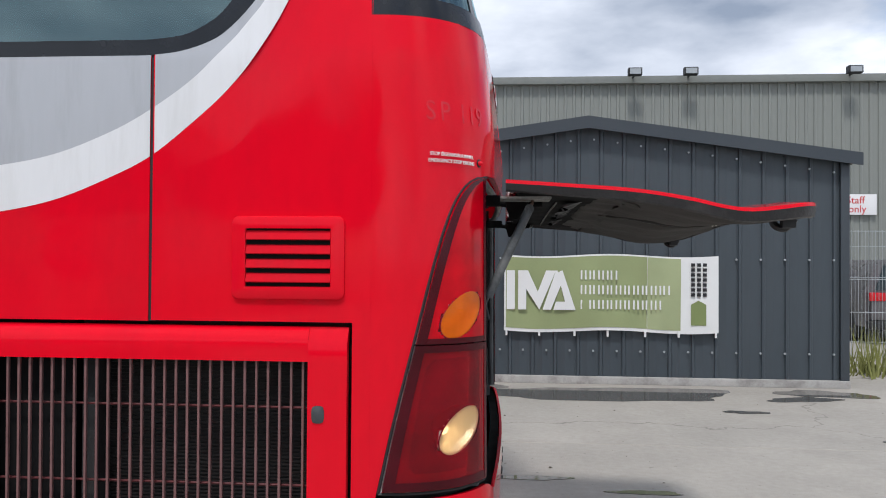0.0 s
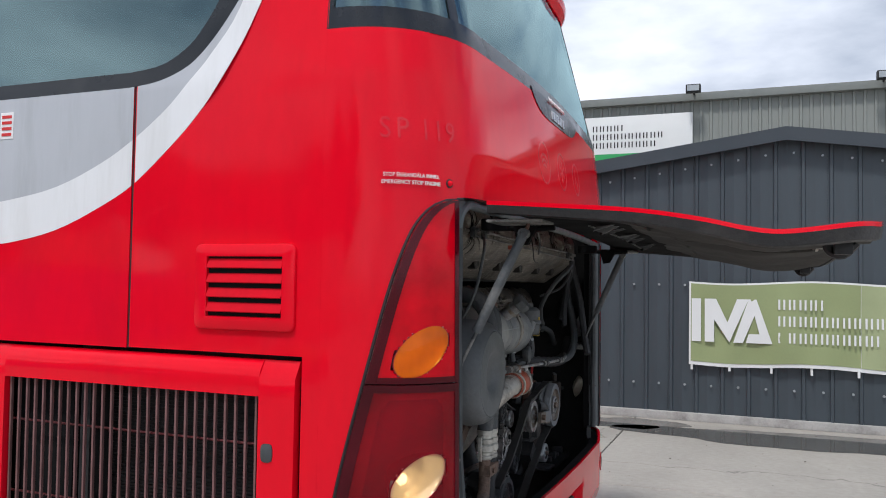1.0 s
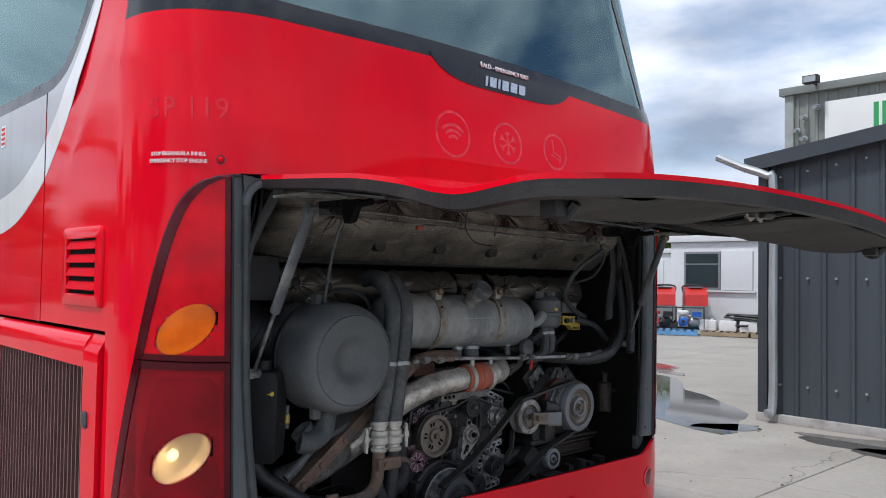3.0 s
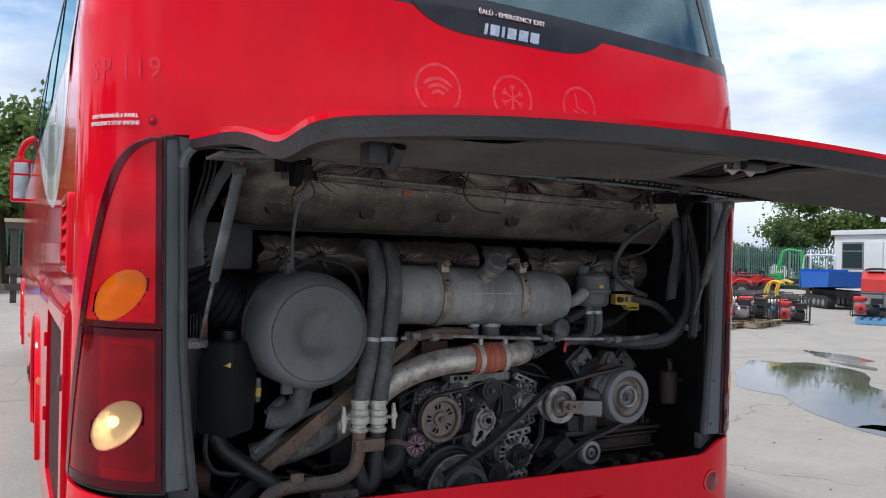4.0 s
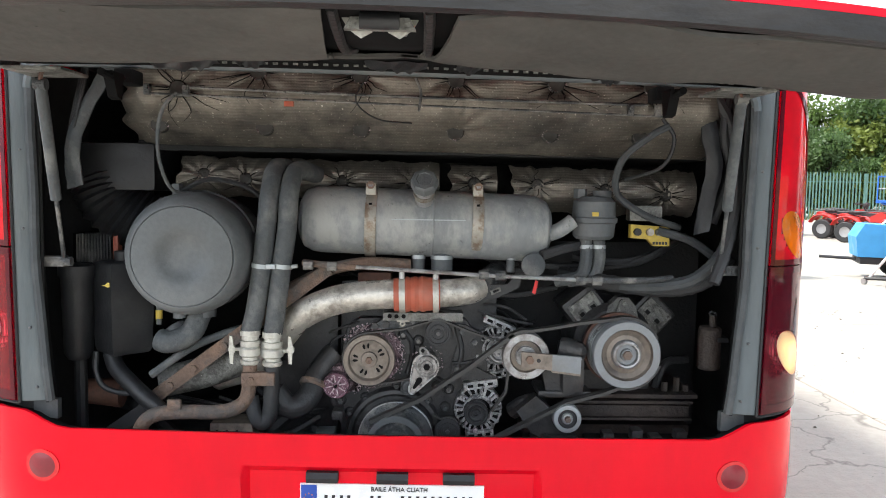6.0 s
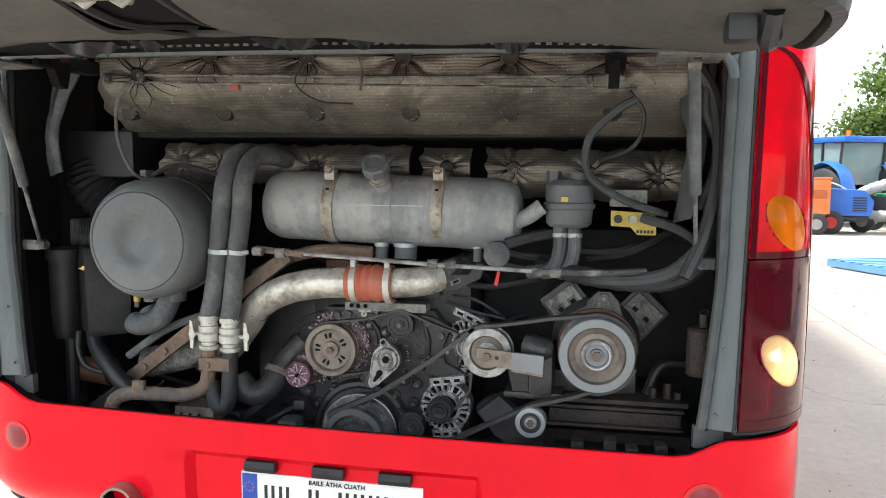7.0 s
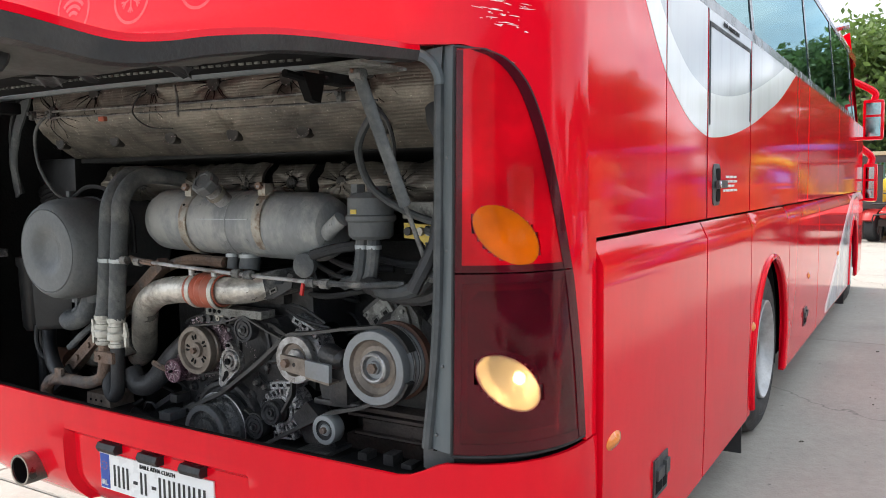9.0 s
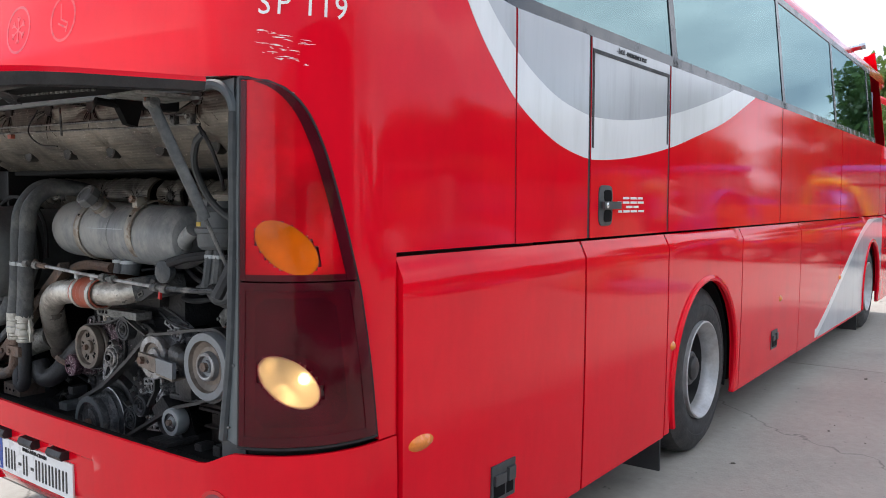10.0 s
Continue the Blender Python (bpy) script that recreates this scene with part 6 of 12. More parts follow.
part("foil_panel", foil(3.985, 4.6, 1.36, 1.51, lambda v, u: -0.46 + 0.05 * math.sin(v * 3.14), 0.008, [(4.073, 1.45), (4.3, 1.44), (4.5, 1.43)], 110, 24, 7, 0.012), M_FOIL, shield, "", 60)
for by, bz in BTN:
    lathe_b = lathe(B(), (upper_profile((bz - 1.545) / 0.255, (by - 2.8) / 1.86) - 0.007, by, bz - 0.011 * (by - 3)), (1, 0, 0), [(-0.03, 0.026), (0.0, 0.026), (0.003, 0.022), (0.001, 0.008), (0.002, 0.0)], 18)
    bf = part("button_fixing", lathe_b, M_BTN, shield)
    # bright flakes round the button stand in for glints on its rim
    part("rim_glint", flakes(16, (by, bz - 0.011 * (by - 3)), 0.024, 0.029, rc.uniform(2, 4), rc.uniform(5.5, 8), 0.0032, int(by * 50), upper_profile((bz - 1.545) / 0.255, (by - 2.8) / 1.86) + 0.004), M_CRUSTGLINT, bf, "bright flakes that paint a glint on the button rim")
# thin black strips paint the shade in creases that run out from the buttons
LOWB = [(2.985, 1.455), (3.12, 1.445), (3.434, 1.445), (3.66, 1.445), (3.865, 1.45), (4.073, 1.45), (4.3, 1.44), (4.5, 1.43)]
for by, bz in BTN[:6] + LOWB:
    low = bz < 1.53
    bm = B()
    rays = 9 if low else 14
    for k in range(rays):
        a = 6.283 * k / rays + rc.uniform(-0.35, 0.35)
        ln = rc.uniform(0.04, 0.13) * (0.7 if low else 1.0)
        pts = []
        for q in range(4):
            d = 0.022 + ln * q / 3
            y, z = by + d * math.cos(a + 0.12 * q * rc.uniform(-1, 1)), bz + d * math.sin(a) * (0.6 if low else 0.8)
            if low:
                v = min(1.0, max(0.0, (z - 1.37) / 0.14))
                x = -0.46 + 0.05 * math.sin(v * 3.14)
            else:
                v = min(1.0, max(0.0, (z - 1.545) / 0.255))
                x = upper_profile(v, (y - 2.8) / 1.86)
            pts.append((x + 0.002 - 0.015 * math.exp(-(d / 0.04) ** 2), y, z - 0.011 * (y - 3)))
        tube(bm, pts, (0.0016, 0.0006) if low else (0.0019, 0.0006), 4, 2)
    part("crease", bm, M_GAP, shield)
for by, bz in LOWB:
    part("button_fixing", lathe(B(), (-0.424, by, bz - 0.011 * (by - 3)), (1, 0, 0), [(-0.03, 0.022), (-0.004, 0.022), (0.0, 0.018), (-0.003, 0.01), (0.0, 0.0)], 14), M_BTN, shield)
bm = B()
box(bm, -1.28, -0.36, 2.8, 4.66, 1.53, 1.56)
part("shield_floor", bm, M_BAY, shield)
# control rod on the shield
rod = obj("control_rod", (-0.16, 3.5, 1.66), "thin dirty steel control rod with clips along the heat shield", "rod")
part("rod", tube(B(), [(-0.15, 2.9, 1.683), (-0.145, 3.3, 1.673), (-0.145, 3.8, 1.66), (-0.15, 4.42, 1.645)], 0.0035, 6), M_ENG, rod)
part("upper_rail", tube(B(), [(-0.15, 3.02, 1.702), (-0.15, 3.7, 1.687), (-0.15, 4.35, 1.678)], 0.0045, 6), M_ENG, rod)
part("red_tag", box(B(), -0.15, -0.135, 3.292, 3.32, 1.652, 1.667, 0.002), M_SILI, rod, "small red tag")
for y in (2.9, 3.01, 4.3, 4.38):
    zc = 1.692 - 0.022 * (y - 3)
    part("clip", box(B(), -0.16, -0.14, y - 0.009, y + 0.009, zc - 0.016, zc + 0.016, 0.004), M_ENG, rod)
    part("clip_bolt", cyl(B(), (-0.14, y, zc + 0.006), (-0.13, y, zc + 0.006), 0.007, seg=6), M_ENG, rod)
part("lever", tube(B(), [(-0.135, 3.67, 1.74), (-0.13, 3.685, 1.7), (-0.135, 3.68, 1.645)], 0.004, 6), M_ENG, rod)
part("loop_cable", tube(B(), [(-0.13, 3.53, 1.74), (-0.11, 3.5, 1.67), (-0.12, 3.56, 1.62), (-0.13, 3.66, 1.61)], 0.0025, 5), M_DARKH, rod)

# air cleaner
ac = obj("air_cleaner", (-0.3, 3.016, 1.04), "large round grey air cleaner canister", "air cleaner")
AC0, ACD = (-0.108, 3.006, 1.216), (1, 0.02, -0.02)
prof = [(-0.42, 0.0), (-0.42, 0.15), (-0.4, 0.166), (-0.2, 0.169), (-0.195, 0.178), (-0.18, 0.181), (-0.075, 0.181), (-0.05, 0.1785), (-0.026, 0.171), (-0.01, 0.161), (-0.002, 0.152), (0.0, 0.148), (-0.003, 0.1455), (0.001, 0.143), (0.003, 0.12), (0.0035, 0.096), (0.001, 0.08), (-0.006, 0.067), (-0.015, 0.053), (-0.02, 0.036), (-0.021, 0.0)]
part("canister", lathe(B(), AC0, ACD, prof, 64), M_CAN, ac)
part("clamp_band", lathe(B(), AC0, ACD, [(-0.196, 0.178), (-0.194, 0.187), (-0.178, 0.187), (-0.176, 0.178)], 48), M_BLKP, ac)
part("clamp_wire", tube(B(), [(-0.29, 2.955, 1.39), (-0.286, 2.935, 1.402), (-0.27, 2.94, 1.412), (-0.262, 2.96, 1.402)], 0.003, 5, 3), M_PULL, ac)
part("clamp_latch", box(B(), -0.28, -0.235, 2.94, 2.962, 1.39, 1.425, 0.004), M_CAN, ac)
part("outlet_elbow", tube(B(), [(-0.28, 3.02, 1.06), (-0.265, 3.008, 1.01), (-0.255, 2.99, 0.97), (-0.245, 2.955, 0.948), (-0.242, 2.92, 0.941), (-0.25, 2.895, 0.946)], 0.035, 16), M_HOSE, ac)
part("elbow_cuff", cyl(B(), (-0.277, 3.02, 1.015), (-0.28, 3.02, 1.06), 0.04, seg=16), M_CAN, ac)
part("spout", cyl(B(), (-0.25, 2.955, 1.015), (-0.25, 2.955, 1.055), 0.02, seg=10), M_CAN, ac)
part("top_cable", tube(B(), [(-0.25, 2.96, 1.4), (-0.26, 3.05, 1.44), (-0.28, 3.17, 1.41), (-0.3, 3.22, 1.33), (-0.3, 3.23, 1.2)], 0.008, 6), M_DARKH, ac)
part("elbow_mouth", lathe(B(), (-0.285, 2.935, 0.968), (-0.2, -0.6, 0.75), [(-0.03, 0.034), (-0.02, 0.04), (0.012, 0.041), (0.015, 0.038), (0.0, 0.034), (-0.01, 0.0)], 20), M_HOSE, ac)
part("sight_glass", cyl(B(), (-0.3, 2.877, 1.003), (-0.3, 2.877, 1.03), 0.011, seg=10), M_YEL, ac, "yellowed sight glass")
part("glass_fitting", cyl(B(), (-0.3, 2.877, 0.985), (-0.3, 2.877, 1.06), 0.009, seg=8), M_CAN, ac)
# bellows duct behind it
duct = obj("intake_duct", (-0.5, 2.75, 1.2), "black ribbed intake bellows in the bay corner", "duct")
part("bellows", tube(B(), [(-0.42, 2.66, 1.45), (-0.42, 2.7, 1.36), (-0.44, 2.8, 1.29), (-0.46, 2.95, 1.25)], 0.1, 18, 10, 0.06), M_BLKP, duct, "", 60)
part("duct_box", box(B(), -0.6, -0.33, 2.62, 2.86, 1.4, 1.55, 0.02), M_BLKP, duct)

# expansion bottle and washer
bot = obj("fluid_reservoir", (-0.3, 2.77, 0.88), "black plastic fluid reservoir with a cap", "reservoir")
part("bottle", lathe(B(), (-0.285, 2.772, 0.9), (0, 0, 1), [(0, 0), (0.0, 0.075), (0.006, 0.084), (0.02, 0.089), (0.14, 0.094), (0.255, 0.097), (0.272, 0.094), (0.282, 0.084), (0.286, 0.06), (0.288, 0)], 4), M_BLKP, bot)
part("cap", cyl(B(), (-0.28, 2.775, 1.17), (-0.28, 2.775, 1.215), 0.026, seg=14), M_BLKP, bot)
part("yellow_mark", prism(B(), [(-0.2015, 2.742, 1.118), (-0.2015, 2.752, 1.12), (-0.2015, 2.76, 1.127), (-0.2015, 2.768, 1.124), (-0.2015, 2.776, 1.126), (-0.2015, 2.775, 1.119), (-0.2015, 2.76, 1.112), (-0.2015, 2.752, 1.116)], (0.006, 0, 0)), M_YEL, bot, "torn yellow mark")
bot2 = obj("filter_bowl", (-0.3, 2.64, 0.9), "tall black filter bowl beside the reservoir", "filter")
part("bowl", lathe(B(), (-0.27, 2.64, 0.88), (0, 0, 1), [(0, 0), (0.0, 0.03), (0.02, 0.042), (0.25, 0.048), (0.26, 0.055), (0.29, 0.055), (0.3, 0.0)], 18), M_BLKP, bot2)
part("stem", cyl(B(), (-0.3, 2.632, 0.6), (-0.3, 2.632, 0.88), 0.02, seg=10), M_BLKP, bot2)
part("drain_hose", tube(B(), [(-0.27, 2.74, 0.9), (-0.25, 2.763, 0.856), (-0.22, 2.82, 0.812), (-0.2, 2.87, 0.775), (-0.2, 2.92, 0.73)], 0.026, 12), M_BLKP, bot)
part("loop_hose", tube(B(), [(-0.24, 2.705, 0.91), (-0.235, 2.705, 0.85), (-0.235, 2.73, 0.8), (-0.235, 2.79, 0.782), (-0.24, 2.83, 0.79)], 0.009, 8), M_BLKP, bot)
oil = obj("oil_cooler", (-0.45, 2.66, 1.18), "finned cooler with a red edge deep in the bay", "cooler")
for k in range(12):
    part("fin", box(B(), -0.46, -0.36, 2.60 + k * 0.0095, 2.603 + k * 0.0095, 1.17, 1.26), M_ENG, oil)
part("red_edge", box(B(), -0.40, -0.36, 2.715, 2.73, 1.17, 1.26, 0.003), M_SILI, oil)
bell = obj("rubber_boot", (-0.35, 2.7, 0.72), "ribbed dark red rubber boot low in the bay", "boot")
part("boot", tube(B(), [(-0.36, 2.63, 0.755), (-0.36, 2.74, 0.75)], 0.044, 14, 8, 0.08), M_RUSTD, bell)

# the two coolant hoses with ball valves
M_VALVE = mat("dull nickel valve", (0.56, 0.55, 0.5), 0.4, metal=0.35, vary=0.25, scale=30, fine=90, dirt=(0.24, 0.22, 0.19), dirt_amount=0.6, dirt_scale=30, dirt_edge=0.15)
hoses = obj("coolant_hose", (-0.2, 3.2, 0.7), "dusty grey coolant hose dropping to a ball valve", "hose", "coolant hoses")
part("hose", tube(B(), [(-0.52, 3.3, 1.44), (-0.4, 3.27, 1.475), (-0.28, 3.245, 1.475), (-0.21, 3.238, 1.4), (-0.195, 3.23, 1.3), (-0.195, 3.217, 1.18), (-0.195, 3.198, 1.05), (-0.195, 3.182, 0.985)], 0.029, 14), M_HOSE, hoses)
part("ball_valve", lathe(B(), (-0.195, 3.182, 0.885), (0, 0, 1), [(0, 0.0), (0, 0.026), (0.004, 0.03), (0.014, 0.03), (0.016, 0.024), (0.024, 0.024), (0.03, 0.033), (0.05, 0.033), (0.056, 0.028), (0.06, 0.031), (0.074, 0.031), (0.076, 0.026), (0.088, 0.026), (0.09, 0.031), (0.105, 0.031), (0.105, 0)], 12), M_VALVE, hoses, "bright metal ball valve")
part("valve_handle", prism(B(), [(-0.199, 3.127 + q[0], 0.93 + q[1]) for q in ((-0.005, -0.042), (0.004, -0.044), (0.006, -0.012), (0.011, -0.005), (0.011, 0.006), (0.006, 0.012), (0.002, 0.04), (-0.006, 0.042), (-0.007, 0.01), (-0.01, 0.0), (-0.007, -0.01))], (0.01, 0, 0)), M_VALVE, hoses)
part("valve_stem", cyl(B(), (-0.195, 3.125, 0.93), (-0.195, 3.165, 0.932), 0.006, seg=8), M_VALVE, hoses)
part("steel_pipe", tube(B(), [(-0.195, 3.182, 0.89), (-0.193, 3.178, 0.81), (-0.19, 3.16, 0.765), (-0.18, 3.1, 0.742), (-0.175, 3.0, 0.742), (-0.17, 2.92, 0.738), (-0.17, 2.87, 0.71), (-0.175, 2.85, 0.64), (-0.18, 2.85, 0.5)], 0.022, 12), M_RUST, hoses, "rusty steel return pipe")
hoses2 = obj("coolant_hose", (-0.2, 3.25, 0.7), "dusty grey coolant hose dropping to a ball valve", "hose", "coolant hoses")
part("hose", tube(B(), [(-0.52, 3.38, 1.43), (-0.4, 3.34, 1.465), (-0.28, 3.305, 1.468), (-0.21, 3.296, 1.4), (-0.198, 3.292, 1.3), (-0.198, 3.275, 1.18), (-0.198, 3.258, 1.04), (-0.198, 3.25, 0.98)], 0.029, 14), M_HOSE, hoses2)
part("ball_valve", lathe(B(), (-0.198, 3.248, 0.88), (0, 0, 1), [(0, 0.0), (0, 0.026), (0.004, 0.03), (0.014, 0.03), (0.016, 0.024), (0.024, 0.024), (0.03, 0.033), (0.05, 0.033), (0.056, 0.028), (0.06, 0.031), (0.074, 0.031), (0.076, 0.026), (0.088, 0.026), (0.09, 0.031), (0.105, 0.031), (0.105, 0)], 12), M_VALVE, hoses2, "bright metal ball valve")
part("valve_handle", prism(B(), [(-0.199, 3.303 + q[0], 0.93 + q[1]) for q in ((-0.005, -0.042), (0.004, -0.044), (0.006, -0.012), (0.011, -0.005), (0.011, 0.006), (0.006, 0.012), (0.002, 0.04), (-0.006, 0.042), (-0.007, 0.01), (-0.01, 0.0), (-0.007, -0.01))], (0.01, 0, 0)), M_VALVE, hoses2)
part("valve_stem", cyl(B(), (-0.198, 3.262, 0.927), (-0.198, 3.302, 0.925), 0.006, seg=8), M_VALVE, hoses2)
part("lower_hose", tube(B(), [(-0.198, 3.248, 0.885), (-0.198, 3.245, 0.8), (-0.197, 3.238, 0.725), (-0.196, 3.215, 0.705), (-0.197, 3.195, 0.73), (-0.21, 3.18, 0.78)], 0.024, 12), M_DARKH, hoses2)
for yc in (3.2165, 3.2765):
    part("hose_clamp", lathe(B(), (-0.1965, yc, 1.178), (0, 0.1, 1), [(0, 0.029), (0, 0.0325), (0.013, 0.0325), (0.013, 0.029)], 20), M_ZINC, hoses2)
part("clamp_bridge", box(B(), -0.172, -0.162, 3.235, 3.262, 1.178, 1.192, 0.003), M_ZINC, hoses2)
part("clamp_screw", cyl(B(), (-0.165, 3.31, 1.186), (-0.165, 3.328, 1.188), 0.006, seg=8), M_ZINC, hoses2)
part("pipe_bracket", box(B(), -0.2, -0.165, 3.16, 3.26, 0.825, 0.865, 0.006), M_RUST, hoses2)
part("bracket_bolt", cyl(B(), (-0.17, 3.19, 0.845), (-0.158, 3.19, 0.845), 0.009, seg=6), M_RUST, hoses2)
part("pipe_tab", box(B(), -0.165, -0.15, 2.945, 2.985, 0.755, 0.785, 0.004), M_RUST, hoses)

# intercooler pipe with orange joint
cp = obj("charge_air_pipe", (-0.23, 3.6, 1.0), "weathered aluminium charge air pipe with orange silicone joint", "pipe")
part("pipe", tube(B(), [(-0.46, 3.02, 0.78), (-0.4, 3.13, 0.83), (-0.32, 3.24, 0.93), (-0.27, 3.32, 1.02), (-0.24, 3.42, 1.072), (-0.23, 3.52, 1.093), (-0.228, 3.62, 1.1)], 0.045, 18), M_ALU, cp)
part("lower_pipe", tube(B(), [(-0.36, 2.88, 0.79), (-0.33, 3.02, 0.83), (-0.36, 3.14, 0.87)], 0.05, 16), M_CASTD, cp)
part("orange_joint", lathe(B(), (-0.228, 3.612, 1.098), (0, 1, 0.03), [(0, 0.047), (0.0, 0.051), (0.03, 0.052), (0.04, 0.056), (0.052, 0.051), (0.064, 0.056), (0.076, 0.051), (0.088, 0.056), (0.1, 0.052), (0.14, 0.051), (0.14, 0.047)], 24), M_SILI, cp, "ribbed orange silicone joint")
for y in (3.628, 3.73):
    part("pipe_clamp", lathe(B(), (-0.228, y, 1.098), (0, 1, 0.03), [(0, 0.052), (0, 0.056), (0.018, 0.056), (0.018, 0.052)], 24), M_VALVE, cp, "steel band clamp")
    part("clamp_bolt", cyl(B(), (-0.2, y + 0.008, 1.15), (-0.2, y + 0.008, 1.172), 0.009, seg=8), M_PULL, cp)
part("outlet", tube(B(), [(-0.228, 3.74, 1.102), (-0.232, 3.79, 1.105), (-0.25, 3.84, 1.11), (-0.28, 3.87, 1.118)], 0.043, 16), M_ALU, cp)
part("painted_outlet", tube(B(), [(-0.275, 3.865, 1.117), (-0.3, 3.885, 1.122), (-0.34, 3.91, 1.128), (-0.42, 3.94, 1.14)], 0.0425, 16), M_ENG, cp, "flaking black pipe end")

# header tank
ht = obj("header_tank", (-0.36, 3.7, 1.2), "grey cylindrical coolant header tank with two straps", "tank")
part("tank_body", lathe(B(), (-0.365, 3.305, 1.322), (0, 1, -0.03), [(0, 0), (0.004, 0.06), (0.02, 0.09), (0.05, 0.104), (0.08, 0.107), (0.72, 0.107), (0.75, 0.104), (0.785, 0.088), (0.8, 0.06), (0.805, 0)], 36), M_TANK, ht)
part("weld_seam", lathe(B(), (-0.365, 3.305, 1.322), (0, 1, -0.03), [(0.42, 0.107), (0.425, 0.109), (0.43, 0.107)], 36), M_TANK, ht)
for y in (3.535, 3.868):
    sp = part("strap", lathe(B(), (-0.365, y - 0.018, 1.315), (0, 1, -0.03), [(0, 0.108), (0.001, 0.1125), (0.006, 0.1135), (0.03, 0.1135), (0.035, 0.1125), (0.036, 0.108)], 40), M_BRASS, ht, "rust-stained steel strap")
    part("strap_lug", box(B(), -0.325, -0.285, y - 0.016, y + 0.016, 1.4, 1.438, 0.006), M_BRASS, sp)
    part("strap_bolt", cyl(B(), (-0.31, y, 1.425), (-0.27, y, 1.432), 0.008, seg=6), M_PULL, sp)
    part("strap_nut", cyl(B(), (-0.282, y, 1.43), (-0.27, y, 1.432), 0.013, seg=6), M_RUST, sp)
    for q in (0.55, 0.95):
        part("strap_slot", box(B(), -0.365 + 0.1125 * math.cos(q), -0.365 + 0.1125 * math.cos(q) + 0.003, y - 0.005, y + 0.005, 1.315 + 0.1135 * math.sin(q) - 0.008, 1.315 + 0.1135 * math.sin(q) + 0.002), M_GAP, sp)
part("filler_neck", cyl(B(), (-0.31, 3.7, 1.37), (-0.225, 3.7, 1.432), 0.028, seg=18), M_PULL, ht)
part("filler_cap", lathe(B(), (-0.23, 3.7, 1.428), (0.8, 0, 0.6), [(0, 0), (0, 0.036), (0.006, 0.042), (0.032, 0.042), (0.038, 0.037), (0.04, 0.026), (0.037, 0.024), (0.037, 0)], 8), M_CAN, ht, "octagonal filler cap")
part("neck_clamp", lathe(B(), (-0.262, 3.7, 1.404), (0.8, 0, 0.6), [(0, 0.028), (0, 0.033), (0.014, 0.033), (0.014, 0.028)], 18), M_BRASS, ht)
part("outlet_stub", tube(B(), [(-0.33, 4.09, 1.28), (-0.3, 4.13, 1.3), (-0.3, 4.17, 1.33)], 0.024, 12), M_TANK, ht)
for y, r in ((3.685, 0.02), (3.76, 0.034), (3.98, 0.013)):
    part("drain_stub", cyl(B(), (-0.33, y, 1.16), (-0.345, y, 1.235), r, seg=14), M_CAN, ht)
    part("stub_clamp", lathe(B(), (-0.333, y, 1.2), (0, 0, 1), [(0, r), (0, r + 0.003), (0.012, r + 0.003), (0.012, r)], 14), M_ZINC, ht)
part("scraped_label", box(B(), -0.262, -0.2585, 3.6, 3.83, 1.325, 1.328), M_ZINC, ht)

# fuel filter, bleed block and valves at the right
ff = obj("fuel_filter", (-0.33, 4.24, 1.28), "dark grey canister filter with a brass tag and twin stubs", "filter")
part("canister", lathe(B(), (-0.345, 4.245, 1.27), (0, 0, 1), [(0, 0), (0, 0.055), (0.01, 0.066), (0.05, 0.069), (0.055, 0.075), (0.068, 0.075), (0.072, 0.069), (0.12, 0.067), (0.135, 0.05), (0.14, 0.0)], 28), M_CAN, ff)
part("top_nut", cyl(B(), (-0.345, 4.2, 1.4), (-0.345, 4.2, 1.43), 0.022, seg=6), M_CAN, ff)
part("top_nut", cyl(B(), (-0.345, 4.27, 1.4), (-0.345, 4.27, 1.425), 0.03, seg=12), M_CAN, ff)
part("brass_tag", box(B(), -0.279, -0.274, 4.225, 4.245, 1.345, 1.358), M_YEL, ff)
for y in (4.22, 4.262):
    part("stub", tube(B(), [(-0.335, y, 1.27), (-0.325, y, 1.2), (-0.33, y - 0.02, 1.15), (-0.36, y - 0.09, 1.13)], 0.02, 10), M_HOSE, ff)
    part("stub_clamp", lathe(B(), (-0.334, y, 1.24), (0, 0, 1), [(0, 0.02), (0, 0.0235), (0.012, 0.0235), (0.012, 0.02)], 14), M_ZINC, ff)
yb = obj("valve_block", (-0.36, 4.43, 1.27), "yellow valve block with a clear cover and fittings", "valve block")
part("block", prism(B(), [(-0.37, 4.365, 1.318), (-0.37, 4.49, 1.312), (-0.37, 4.492, 1.25), (-0.37, 4.44, 1.25), (-0.37, 4.42, 1.272), (-0.37, 4.365, 1.275)], (0.03, 0, 0)), M_YEL, yb)
for y, m in ((4.385, M_BLKP), (4.425, M_BRASS), (4.455, M_BRASS)):
    part("port", cyl(B(), (-0.345, y, 1.295), (-0.325, y, 1.295), 0.012, seg=12), m, yb)
part("clear_cover", box(B(), -0.39, -0.34, 4.36, 4.465, 1.33, 1.378, 0.004), M_CASTD, yb)
for k in range(5):
    part("maker_bar", box(B(), -0.3405, -0.3385, 4.437 + k * 0.01, 4.444 + k * 0.01, 1.255, 1.264), M_INK, yb)
part("feed_hose", tube(B(), [(-0.33, 4.45, 1.3), (-0.3, 4.55, 1.27), (-0.3, 4.65, 1.2)], 0.014, 8), M_BLKR, yb)
part("connector", cyl(B(), (-0.34, 4.5, 1.285), (-0.34, 4.54, 1.28), 0.014, seg=10), M_CAN, yb)

